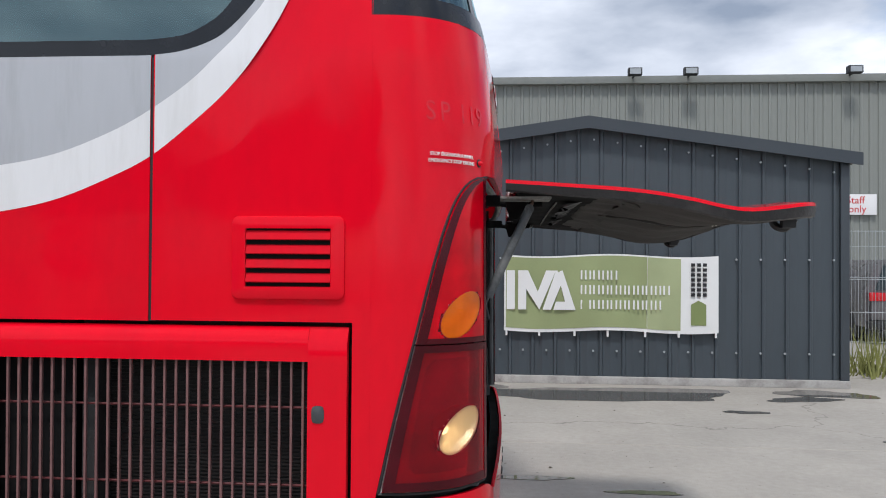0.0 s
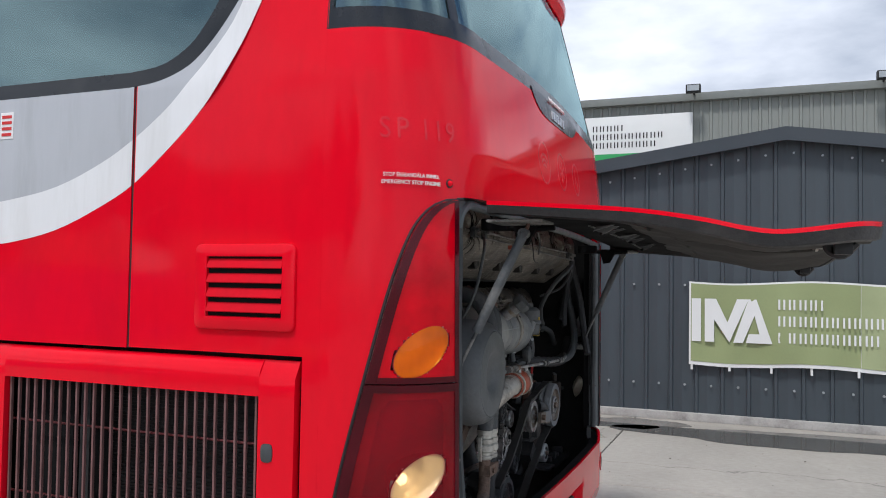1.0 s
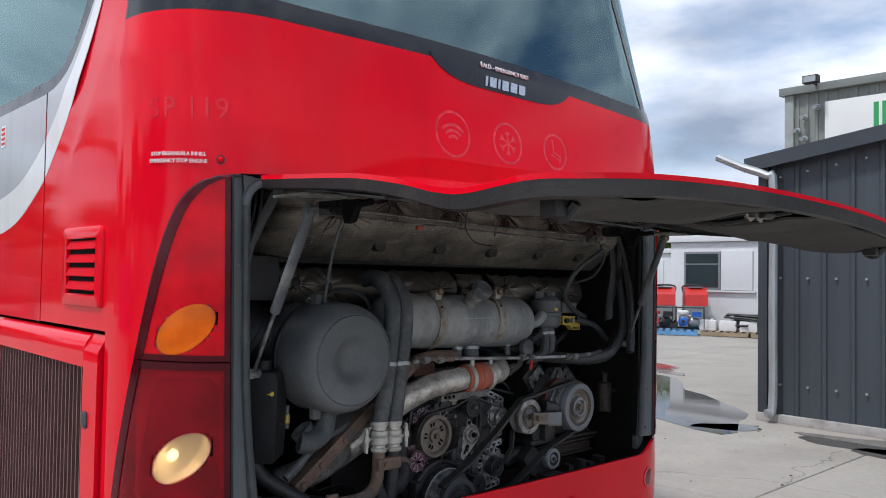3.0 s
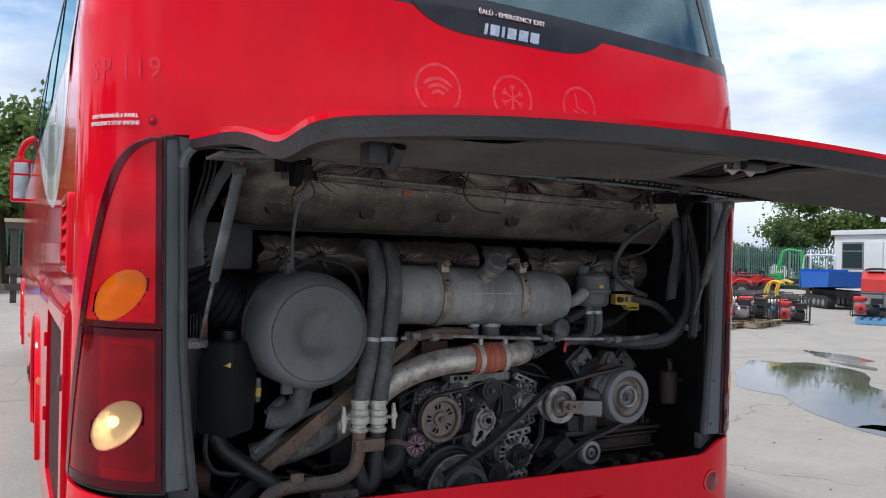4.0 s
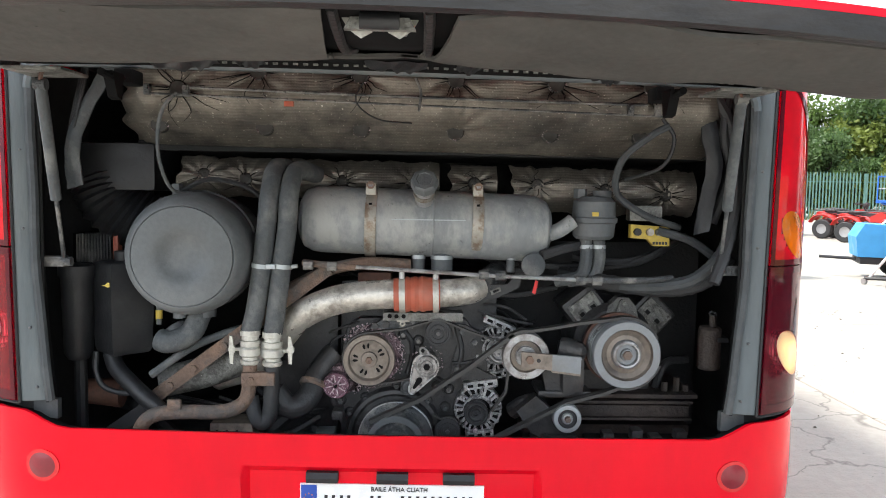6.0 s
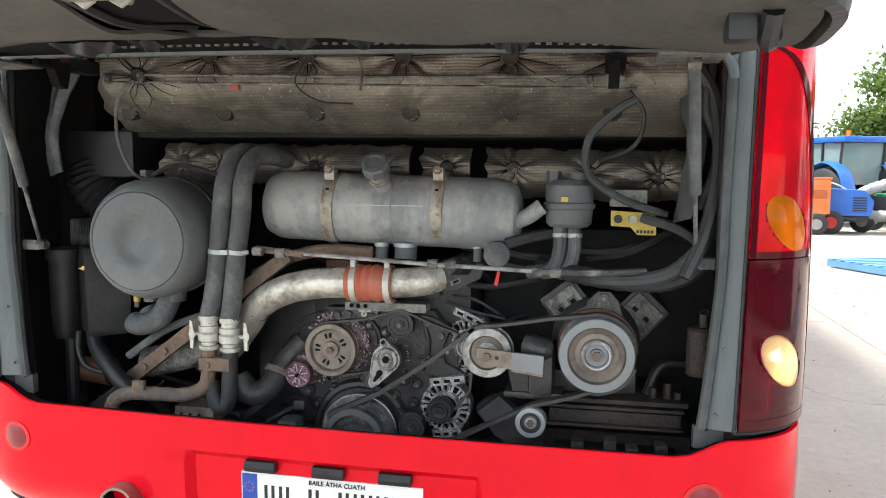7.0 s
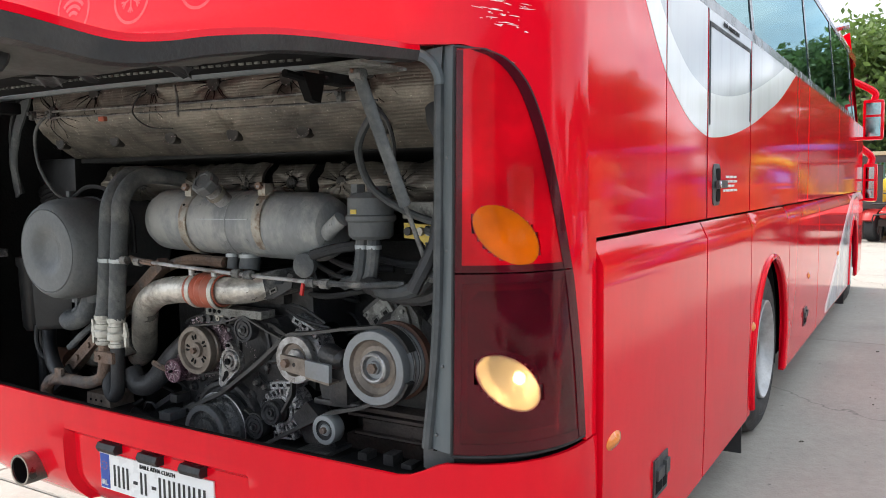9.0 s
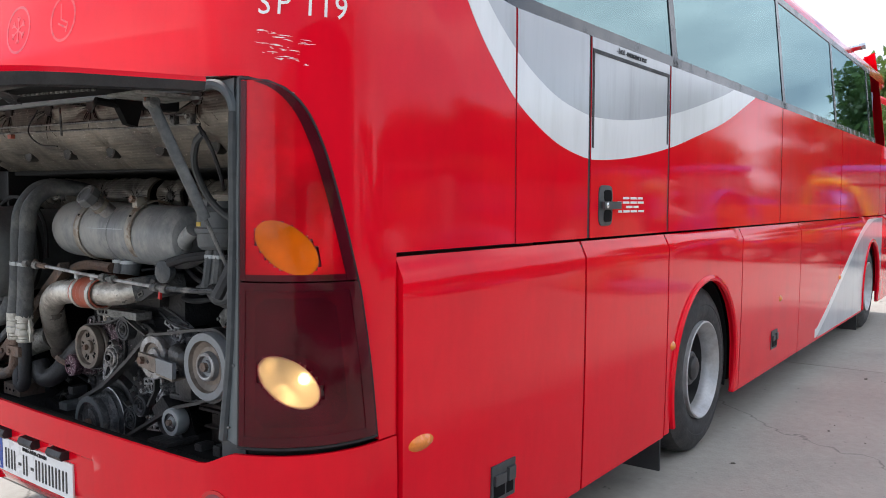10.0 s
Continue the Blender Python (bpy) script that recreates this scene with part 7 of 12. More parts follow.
# cables and looms at the right edge
loom = obj("cable_loom", (-0.2, 4.6, 1.2), "thick black corrugated cable loom along the bay side", "cable")
part("main_loom", tube(B(), [(-0.4, 4.2, 1.14), (-0.26, 4.34, 1.13), (-0.2, 4.45, 1.14), (-0.18, 4.53, 1.168), (-0.18, 4.6, 1.24), (-0.2, 4.64, 1.34), (-0.24, 4.66, 1.5), (-0.26, 4.65, 1.7)], 0.02, 10, 8, 0.04), M_BLKR, loom)
part("second_loom", tube(B(), [(-0.42, 4.16, 1.15), (-0.3, 4.28, 1.135), (-0.24, 4.45, 1.125), (-0.22, 4.56, 1.15), (-0.22, 4.64, 1.23)], 0.026, 10, 8, 0.05), M_DARKH, loom)
part("arched_cable", tube(B(), [(-0.33, 4.52, 1.31), (-0.31, 4.4, 1.35), (-0.28, 4.3, 1.42), (-0.22, 4.3, 1.52), (-0.17, 4.37, 1.59), (-0.16, 4.42, 1.62)], 0.011, 8), M_BLKR, loom)
part("thin_cable", tube(B(), [(-0.16, 4.4, 1.64), (-0.17, 4.44, 1.58), (-0.22, 4.42, 1.5), (-0.3, 4.33, 1.46)], 0.006, 6), M_DARKH, loom)
part("side_loom", tube(B(), [(-0.1, 4.55, 1.16), (-0.13, 4.6, 1.28), (-0.16, 4.63, 1.45), (-0.2, 4.62, 1.62), (-0.2, 4.55, 1.74)], 0.018, 8, 8, 0.05), M_DARKH, loom)
part("drop_cable", tube(B(), [(-0.22, 4.62, 1.75), (-0.2, 4.6, 1.6), (-0.24, 4.64, 1.48), (-0.26, 4.6, 1.33)], 0.014, 8), M_DARKH, loom)
part("left_cable", tube(B(), [(-0.145, 2.985, 1.685), (-0.13, 2.96, 1.655), (-0.13, 2.937, 1.598), (-0.15, 2.93, 1.5), (-0.2, 2.95, 1.41), (-0.26, 3.0, 1.395)], 0.0055, 8, 10, 0.12), M_HOSE, loom)
llm = obj("wiring_bundle", (-0.2, 2.7, 1.5), "tangled black wiring hanging in the bay corner", "cable")
rnd = random.Random(8)
for k in range(3):
    o = 0.012 * (k - 1)
    part("wire", tube(B(), [(-0.22 + o, 2.7 + o, 1.77), (-0.2 + o, 2.685 + o, 1.68), (-0.21 + o, 2.66 + o, 1.58), (-0.25, 2.64 + o, 1.42)], 0.005, 6), M_DARKH, llm)
for sy_, pts in ((1, [(-0.2, 2.775, 1.765), (-0.2, 2.752, 1.725), (-0.195, 2.71, 1.65), (-0.2, 2.668, 1.565), (-0.21, 2.655, 1.49), (-0.22, 2.66, 1.41)]), (2, [(-0.22, 4.53, 1.76), (-0.21, 4.545, 1.7), (-0.2, 4.56, 1.6), (-0.21, 4.58, 1.5), (-0.22, 4.565, 1.4), (-0.22, 4.55, 1.3)])):
    g = []
    for i, p in enumerate(path(pts, 6)):
        w = 0.024 + 0.006 * noise.noise(Vector((p[2] * 21, sy_, 0.0)))
        g.append([(p[0] + 0.006 * math.sin(q * 2.2 + p[2] * 9), p[1] + w * q, p[2] + 0.3 * w * q) for q in (-1.0, -0.5, 0.0, 0.5, 1.0)])
    bm = sheet(B(), g, [[(p[0] - 0.008, p[1], p[2]) for p in row] for row in g])
    bmesh.ops.recalc_face_normals(bm, faces=bm.faces[:])
    part("frayed_sleeve", bm, M_HOSE if sy_ == 1 else M_BLKP, llm, "frayed dusty cable sleeve", 60)

# long cross pipe
rail = obj("fuel_rail_pipe", (-0.16, 3.8, 1.17), "thin bright steel pipe across the engine with joints", "pipe")
part("thin_pipe", tube(B(), [(-0.16, 3.47, 1.19), (-0.16, 3.7, 1.178), (-0.16, 3.9, 1.168), (-0.16, 4.18, 1.158)], 0.006, 8), M_PULL, rail)
part("left_pipe", tube(B(), [(-0.2, 3.34, 1.195), (-0.165, 3.42, 1.192), (-0.162, 3.5, 1.187)], 0.01, 8), M_RUST, rail)
for y in (3.36, 3.43, 3.88, 3.93, 4.17, 4.22):
    part("joint", cyl(B(), (-0.16, y - 0.014, 1.19 - (y - 3.4) * 0.042), (-0.16, y + 0.014, 1.19 - (y - 3.4) * 0.042), 0.014, seg=8), M_ENG, rail)
part("end_pipe", tube(B(), [(-0.16, 4.18, 1.158), (-0.17, 4.34, 1.158), (-0.2, 4.46, 1.163)], 0.009, 8), M_ENG, rail)
sens = obj("round_sensor", (-0.25, 4.045, 1.19), "round grey sensor on a hose under the tank", "sensor")
part("disc", lathe(B(), (-0.27, 4.045, 1.19), (1, 0.1, 0), [(-0.03, 0.0), (-0.03, 0.03), (-0.01, 0.038), (0.0, 0.038), (0.004, 0.032), (0.004, 0)], 20), M_HOSE, sens)
part("red_pull", prism(B(), [(-0.262, 4.04, 1.105), (-0.262, 4.05, 1.1), (-0.262, 4.058, 1.14), (-0.262, 4.05, 1.145)], (0.008, 0, 0)), M_REDINK, sens, "small red pull tag")
br = part("bracket", prism(B(), [(-0.27, 3.885, 1.08), (-0.27, 3.93, 1.085), (-0.27, 4.0, 1.12), (-0.27, 4.01, 1.16), (-0.27, 3.99, 1.165), (-0.27, 3.965, 1.13), (-0.27, 3.9, 1.125)], (0.006, 0, 0)), M_BLKP, sens)
part("slot_washer", prism(B(), [(-0.264, 3.915, 1.095), (-0.264, 3.945, 1.108), (-0.264, 3.94, 1.122), (-0.264, 3.91, 1.109)], (0.003, 0, 0)), M_CASTD, br, "bright slotted washer")
part("washer_slot", prism(B(), [(-0.261, 3.92, 1.102), (-0.261, 3.937, 1.109), (-0.261, 3.935, 1.115), (-0.261, 3.918, 1.108)], (0.001, 0, 0)), M_GAP, br)
part("side_hose", tube(B(), [(-0.28, 4.07, 1.22), (-0.3, 4.14, 1.24), (-0.34, 4.2, 1.25)], 0.016, 8), M_DARKH, sens)

# engine block, fittings, pulleys
M_WHEELP = mat("pink stained pump wheel", (0.2, 0.1, 0.135), 0.4, metal=0.35, vary=0.6, scale=60, fine=150, bump=0.5, bump_scale=140, dirt=(0.045, 0.025, 0.033), dirt_amount=0.9, dirt_scale=60, dirt_edge=0.1, speck=(0.75, 0.6, 0.65), speck_scale=130, speck_cut=0.58)
M_TENS = mat("worn alloy tensioner", (0.33, 0.32, 0.31), 0.36, metal=0.55, vary=0.35, scale=30, fine=120, bump=0.3, dirt=(0.09, 0.085, 0.085), dirt_amount=0.8, dirt_scale=35, dirt_edge=0.12)
eng = obj("engine", (-0.6, 3.75, 0.5), "grimy diesel engine with belt drives and pulleys", "engine")
part("block", box(B(), -1.2, -0.42, 3.43, 3.95, 0.5, 1.12, 0.03), M_OILY, eng)
part("timing_case", prism(B(), [(-0.42, 3.4, 0.74), (-0.42, 3.47, 0.98), (-0.42, 3.5, 1.0), (-0.42, 3.84, 1.0), (-0.42, 3.92, 0.9), (-0.42, 3.9, 0.66), (-0.42, 3.7, 0.56), (-0.42, 3.48, 0.56)], (0.055, 0, 0)), M_OILY, eng, "smooth dark timing case")
part("case_rib", tube(B(), [(-0.362, 3.6, 0.985), (-0.36, 3.66, 0.94), (-0.362, 3.67, 0.88), (-0.362, 3.655, 0.82)], 0.009, 8, 4), M_OILY, eng)
part("case_rib", tube(B(), [(-0.362, 3.47, 0.97), (-0.36, 3.455, 0.9), (-0.362, 3.46, 0.82), (-0.362, 3.5, 0.76)], 0.011, 8, 4), M_OILY, eng)
# webbed bracket between idler and upper alternator
bk = part("alternator_bracket", prism(B(), [(-0.39, 3.79, 0.99), (-0.39, 3.84, 0.985), (-0.39, 3.9, 0.955), (-0.39, 3.875, 0.9), (-0.39, 3.88, 0.845), (-0.39, 3.95, 0.81), (-0.39, 3.9, 0.795), (-0.39, 3.8, 0.815), (-0.39, 3.8, 0.86), (-0.39, 3.815, 0.92)], (0.045, 0, 0)), M_OILY, eng, "webbed dark alternator bracket")
part("bracket_web", tube(B(), [(-0.345, 3.81, 0.98), (-0.34, 3.83, 0.9), (-0.345, 3.81, 0.82)], 0.008, 8, 4), M_OILY, bk)
part("bracket_web", tube(B(), [(-0.345, 3.8, 0.86), (-0.34, 3.84, 0.862), (-0.345, 3.875, 0.87)], 0.007, 8, 4), M_OILY, bk)
for y, z in ((3.815, 0.84), (3.87, 0.93), (3.83, 0.965)):
    part("bracket_bolt", cyl(B(), (-0.35, y, z), (-0.335, y, z), 0.01, seg=6), M_ENG, bk)
# flanged lip along the top of the case
lip = part("case_lip", box(B(), -0.37, -0.305, 3.575, 3.83, 1.003, 1.03, 0.004), M_CASTD, eng, "dusty alloy lip on the case")
for y0, y1 in ((3.588, 3.606), (3.612, 3.625), (3.632, 3.65)):
    part("lip_slot", cyl(B(), (-0.3055, (y0 + y1) / 2, 1.018), (-0.3035, (y0 + y1) / 2, 1.018), 0.007, seg=10), M_GAP, lip)
part("lip_tab", box(B(), -0.309, -0.302, 3.62, 3.66, 1.0, 1.006, 0.002), M_BRASS, lip)
part("lip_ring", lathe(B(), (-0.3, 3.638, 0.995), (1, 0, 0), [(-0.004, 0.004), (-0.004, 0.009), (0.002, 0.009), (0.002, 0.004)], 12, True), M_BRASS, lip)
part("lip_plate", prism(B(), [(-0.36, 3.53, 0.975), (-0.36, 3.575, 1.005), (-0.36, 3.68, 1.002), (-0.36, 3.67, 0.975)], (0.04, 0, 0)), M_ENG, eng)
for y, z in ((3.55, 0.985), (3.585, 0.99), (3.66, 0.985)):
    part("plate_bolt", cyl(B(), (-0.322, y, z), (-0.308, y, z), 0.011, seg=6), M_OILY, eng)
part("valve_cover", box(B(), -0.6, -0.38, 3.5, 3.86, 1.04, 1.1, 0.02), M_OILY, eng)
part("injector_cover", box(B(), -0.5, -0.37, 3.49, 3.6, 1.1, 1.15, 0.012), M_RUSTD, eng)
# scattered bolts, bosses and short lines on the case
rb = random.Random(17)
for y, z in ((3.64, 0.95), (3.69, 0.93), (3.62, 0.78), (3.65, 0.72), (3.52, 0.74), (3.75, 0.78), (3.79, 0.77), (3.78, 0.71), (3.44, 0.73), (3.47, 0.69), (3.5, 0.66), (3.72, 0.73)):
    part("casting_boss", lathe(B(), (-0.37, y, z), (1, 0, 0), [(0, 0.02), (0.012, 0.017), (0.016, 0.012), (0.016, 0)], 12), M_OILY, eng)
    part("case_bolt", cyl(B(), (-0.358, y, z), (-0.343, y, z), 0.008, seg=6), M_ENG, eng)
for ya, za, yb_, zb in ((3.4, 0.95, 3.5, 0.99), (3.39, 0.9, 3.47, 0.95), (3.9, 1.05, 4.04, 1.0), (3.88, 1.03, 4.06, 0.985), (3.75, 0.81, 3.8, 0.76)):
    part("fuel_line", tube(B(), [(-0.37, ya, za), (-0.35, (ya + yb_) / 2, (za + zb) / 2 + rb.uniform(-0.01, 0.02)), (-0.37, yb_, zb)], 0.005, 6, 6), M_DARKH, eng)
part("low_clip", box(B(), -0.33, -0.27, 3.42, 3.455, 0.69, 0.72, 0.006), M_OILY, eng)
part("low_clip", box(B(), -0.33, -0.26, 3.37, 3.43, 0.625, 0.655, 0.006), M_HOSE, eng)


def pulley(name, x, y, z, prof, label, mat_=M_PULL, bolt=0.012, bolt_mat=M_RUST):
    """A turned wheel facing the rear, with a hexagonal bolt at its hub."""
    ob = part(name, lathe(B(), (x, y, z), (1, 0, 0), prof, 48), mat_, eng, label)
    top = prof[-1][0]
    part("hub_bolt", cyl(B(), (x + top - 0.002, y, z), (x + top + 0.012, y, z), bolt, seg=6), bolt_mat, ob)
    return ob


M_BIGP = mat("blue-grey pulley face", (0.22, 0.235, 0.25), 0.45, metal=0.3, vary=0.2, scale=10, fine=90, dirt=(0.18, 0.16, 0.145), dirt_amount=0.6, dirt_scale=8, dirt_edge=0.2)
big = pulley("compressor_pulley", -0.215, 4.335, 0.919, [(-0.115, 0.0), (-0.115, 0.1), (-0.108, 0.107), (-0.1, 0.107), (-0.092, 0.094), (-0.084, 0.107), (-0.074, 0.107), (-0.066, 0.094), (-0.058, 0.107), (-0.046, 0.107), (-0.038, 0.096), (-0.03, 0.107), (-0.004, 0.106), (0.0, 0.103), (0.0, 0.081), (-0.014, 0.076), (-0.024, 0.06), (-0.022, 0.046), (-0.004, 0.044), (-0.002, 0.034), (-0.012, 0.031), (-0.012, 0.02), (-0.004, 0.018), (-0.004, 0.0)], "large grey grooved compressor pulley", M_BIGP, 0.015)
part("pulley_back", lathe(B(), (-0.325, 4.335, 0.919), (1, 0, 0), [(-0.03, 0.08), (-0.03, 0.114), (0.0, 0.116), (0.006, 0.1)], 40), M_RUSTD, big)
part("worn_rim", lathe(B(), (-0.2995, 4.335, 0.919), (1, 0, 0), [(-0.003, 0.1065), (-0.001, 0.109), (0.004, 0.109), (0.006, 0.1065)], 48), M_PULL, big, "bright worn groove edge")
part("worn_rim", lathe(B(), (-0.272, 4.335, 0.919), (1, 0, 0), [(-0.003, 0.1065), (-0.001, 0.1085), (0.004, 0.1085), (0.006, 0.1065)], 48), M_PULL, big, "bright worn groove edge")
part("rusty_dish", lathe(B(), (-0.2135, 4.335, 0.919), (1, 0, 0), [(-0.001, 0.0805), (-0.013, 0.0755), (-0.0225, 0.06), (-0.0205, 0.0465)], 40), M_DUSTP, big, "rusty dished web")
part("hub_ring", lathe(B(), (-0.213, 4.335, 0.919), (1, 0, 0), [(-0.02, 0.0445), (-0.003, 0.0435), (0.0, 0.039), (-0.001, 0.034), (-0.012, 0.031)], 32), M_PULL, big)

fan = pulley("fan_pulley", -0.285, 3.534, 0.88, [(-0.05, 0.0), (-0.05, 0.076), (-0.044, 0.081), (-0.034, 0.081), (-0.03, 0.076), (-0.024, 0.081), (-0.004, 0.082), (0.0, 0.08), (-0.001, 0.074), (0.001, 0.066), (-0.004, 0.063), (-0.012, 0.061), (-0.014, 0.026), (-0.004, 0.024), (-0.002, 0.0)], "dusty brown spoked pulley", M_DUSTP, 0.011)
for k in range(5):
    t = 6.283 * k / 5 + 0.55
    for dt in (-0.16, 0.16):
        m = Matrix.Translation((-0.2972, 3.534, 0.88)) @ Matrix.Rotation(t + dt, 4, "X")
        part("web_hole", prism(B(), [m @ Vector(q) for q in ((0, 0.036, -0.002), (0, 0.049, -0.0045), (0, 0.053, 0.0), (0, 0.047, 0.004), (0, 0.036, 0.0025))], (0.002, 0, 0)), M_GAP, fan)
part("pump_body", lathe(B(), (-0.345, 3.545, 0.885), (1, 0, 0), [(-0.1, 0), (-0.1, 0.092), (-0.04, 0.1), (-0.01, 0.094), (0.0, 0.075), (0.0, 0)], 24), M_PINK, eng, "crusted pump body")
part("crust", flakes(150, (3.545, 0.882), 0.083, 0.103, -1.9, 1.9, 0.006, 3), M_CRUSTGLINT, eng, "flaking white crust")
part("crust", flakes(90, (3.54, 0.885), 0.085, 0.11, 0.9, 2.6, 0.007, 4), M_CRUSTGLINT, eng, "flaking white crust")
part("crust", flakes(60, (3.5, 0.79), 0.0, 0.035, 0, 6.28, 0.007, 5), M_CRUSTGLINT, eng, "flaking white crust")
part("crust", flakes(40, (3.715, 0.86), 0.045, 0.058, -0.4, 2.6, 0.004, 6), M_CRUSTGLINT, eng, "flaking white crust")
part("stud_block", box(B(), -0.35, -0.31, 3.462, 3.495, 0.835, 0.925, 0.006), M_OILY, eng)
part("pump_pipe", tube(B(), [(-0.36, 3.42, 0.885), (-0.345, 3.395, 0.86), (-0.325, 3.372, 0.83), (-0.3, 3.359, 0.798)], (0.04, 0.035), 14, 4), M_OILY, eng)
part("pipe_collar", lathe(B(), (-0.298, 3.358, 0.796), (0.5, -0.22, -0.8), [(-0.012, 0.036), (-0.012, 0.044), (0.0, 0.046), (0.006, 0.042), (0.006, 0.036)], 20), M_RUST, eng)
# stained water pump wheel
pw = pulley("pump_wheel", -0.275, 3.432, 0.8, [(-0.035, 0.0), (-0.035, 0.038), (-0.03, 0.041), (-0.002, 0.041), (0.0, 0.039), (-0.001, 0.034), (-0.005, 0.033), (-0.005, 0.011), (0.0, 0.01), (0.002, 0.0)], "small stained pump wheel", M_WHEELP, 0.005, M_GAP)
for k in range(8):
    m = Matrix.Translation((-0.278, 3.432, 0.8)) @ Matrix.Rotation(6.283 * k / 8 + 0.2, 4, "X")
    part("wheel_spoke", box(B(), -0.003, 0.0015, 0.01, 0.034, -0.0016, 0.0016, 0.0008, m), M_CRUSTGLINT, pw)
part("pump_housing", lathe(B(), (-0.312, 3.44, 0.81), (1, 0, 0), [(-0.12, 0.0), (-0.12, 0.058), (-0.02, 0.056), (0.0, 0.044), (0.0, 0)], 20), M_PINK, eng)

TP = [(-0.055, 0.0), (-0.055, 0.069), (-0.05, 0.0735), (-0.044, 0.064), (-0.037, 0.0735), (-0.031, 0.064), (-0.024, 0.0735), (-0.004, 0.0735), (0.0, 0.071), (0.0, 0.051), (-0.011, 0.047), (-0.012, 0.032), (-0.004, 0.03), (-0.004, 0.0)]
tp = pulley("tension_pulley", -0.238, 4.024, 0.907, TP, "polished tension pulley on a bracket", M_PULL)
part("pulley_dish", lathe(B(), (-0.237, 4.024, 0.907), (1, 0, 0), [(-0.001, 0.0505), (-0.0105, 0.0465), (-0.0115, 0.033)], 32), M_DUSTP, tp, "rusty dish")
gp = pulley("guide_pulley", -0.213, 4.155, 0.717, [(-0.045, 0), (-0.045, 0.041), (-0.04, 0.044), (-0.003, 0.044), (0.0, 0.042), (0.0, 0.03), (-0.008, 0.027), (-0.008, 0.018), (-0.002, 0.016), (-0.002, 0)], "small bright-rimmed guide pulley", M_ZINC, 0.01)
part("pulley_dish", lathe(B(), (-0.212, 4.155, 0.717), (1, 0, 0), [(-0.001, 0.0295), (-0.0075, 0.0265), (-0.0075, 0.0185)], 24), M_DARKH, gp)
part("guide_bracket", prism(B(), [(-0.3, 4.0, 0.73), (-0.3, 4.06, 0.78), (-0.3, 4.13, 0.72), (-0.3, 4.17, 0.66), (-0.3, 4.1, 0.64), (-0.3, 4.05, 0.66)], (0.05, 0, 0)), M_OILY, gp, "rusty dark guide bracket")
RING = [(-0.035, 0.0), (-0.035, 0.039), (-0.002, 0.041), (0.0, 0.04), (0.0, 0.034), (-0.004, 0.033), (-0.004, 0.027), (0.0, 0.026), (0.0, 0.02), (-0.003, 0.019), (-0.003, 0.013), (0.002, 0.012), (0.002, 0.0)]
for y, z in ((3.751, 0.966), (3.786, 0.649)):
    ip = pulley("idler_pulley", -0.3, y, z, RING, "small ringed black idler pulley", M_DARKH, 0.007, M_ENG)
# crank pulley and damper behind a smooth casing
part("crank_casing", lathe(B(), (-0.345, 3.615, 0.62), (1, 0, 0), [(-0.06, 0.16), (-0.01, 0.158), (0.004, 0.15), (0.006, 0.138), (0.0, 0.13), (0.0, 0)], 56), M_OILY, eng, "smooth dark casing round the crank pulley")
cr = pulley("crank_pulley", -0.24, 3.62, 0.62, [(-0.1, 0), (-0.1, 0.116), (-0.092, 0.12), (-0.07, 0.12), (-0.066, 0.115), (-0.058, 0.106), (-0.05, 0.115), (-0.044, 0.105), (-0.036, 0.1), (-0.028, 0.094), (-0.003, 0.094), (0.0, 0.092), (0.0, 0.074), (-0.012, 0.07), (-0.014, 0.05), (-0.002, 0.046), (-0.002, 0)], "wide dark grooved crank pulley", M_ENG, 0.016)
part("worn_rim", lathe(B(), (-0.31, 3.62, 0.62), (1, 0, 0), [(-0.003, 0.118), (0.001, 0.1215), (0.003, 0.118)], 56), M_PULL, cr, "bright worn edge")
part("face_ring", lathe(B(), (-0.2395, 3.62, 0.62), (1, 0, 0), [(-0.002, 0.0935), (0.0005, 0.092), (0.0005, 0.075), (-0.01, 0.071)], 56), M_CAN, cr, "grey face ring")
# belt tensioner: teardrop alloy arm with a slot, bearing hub and small wheel


def teardrop(c0, r0, c1, r1, x, n=14):
    """Outline of two circles with their common sides, in the plane across the coach."""
    a = math.atan2(c1[1] - c0[1], c1[0] - c0[0])
    d = math.hypot(c1[0] - c0[0], c1[1] - c0[1])
    w = math.acos((r0 - r1) / d)
    out = [(x, c0[0] + r0 * math.cos(a + w + (2 * math.pi - 2 * w) * k / n), c0[1] + r0 * math.sin(a + w + (2 * math.pi - 2 * w) * k / n)) for k in range(n + 1)]
    return out + [(x, c1[0] + r1 * math.cos(a - w + 2 * w * k / n), c1[1] + r1 * math.sin(a - w + 2 * w * k / n)) for k in range(n + 1)]


ta = part("tensioner_arm", prism(B(), teardrop((3.713, 0.863), 0.043, (3.672, 0.787), 0.013, -0.3), (0.022, 0, 0)), M_TENS, eng, "slotted alloy tensioner arm")
part("arm_rim", tube(B(), [(-0.277, p[1], p[2]) for p in teardrop((3.713, 0.863), 0.041, (3.672, 0.787), 0.011, 0)][14:] + [(-0.277, 3.713 + 0.041 * math.cos(t), 0.863 + 0.041 * math.sin(t)) for t in np.linspace(-0.6, -0.9, 2)], 0.003, 6, 1), M_CASTW, ta)
part("arm_slot", prism(B(), teardrop((3.694, 0.82), 0.009, (3.677, 0.795), 0.004, -0.2785, 8), (0.002, 0, 0)), M_GAP, ta)
part("arm_ear", prism(B(), teardrop((3.71, 0.9), 0.016, (3.703, 0.915), 0.011, -0.3, 8), (0.018, 0, 0)), M_TENS, ta)
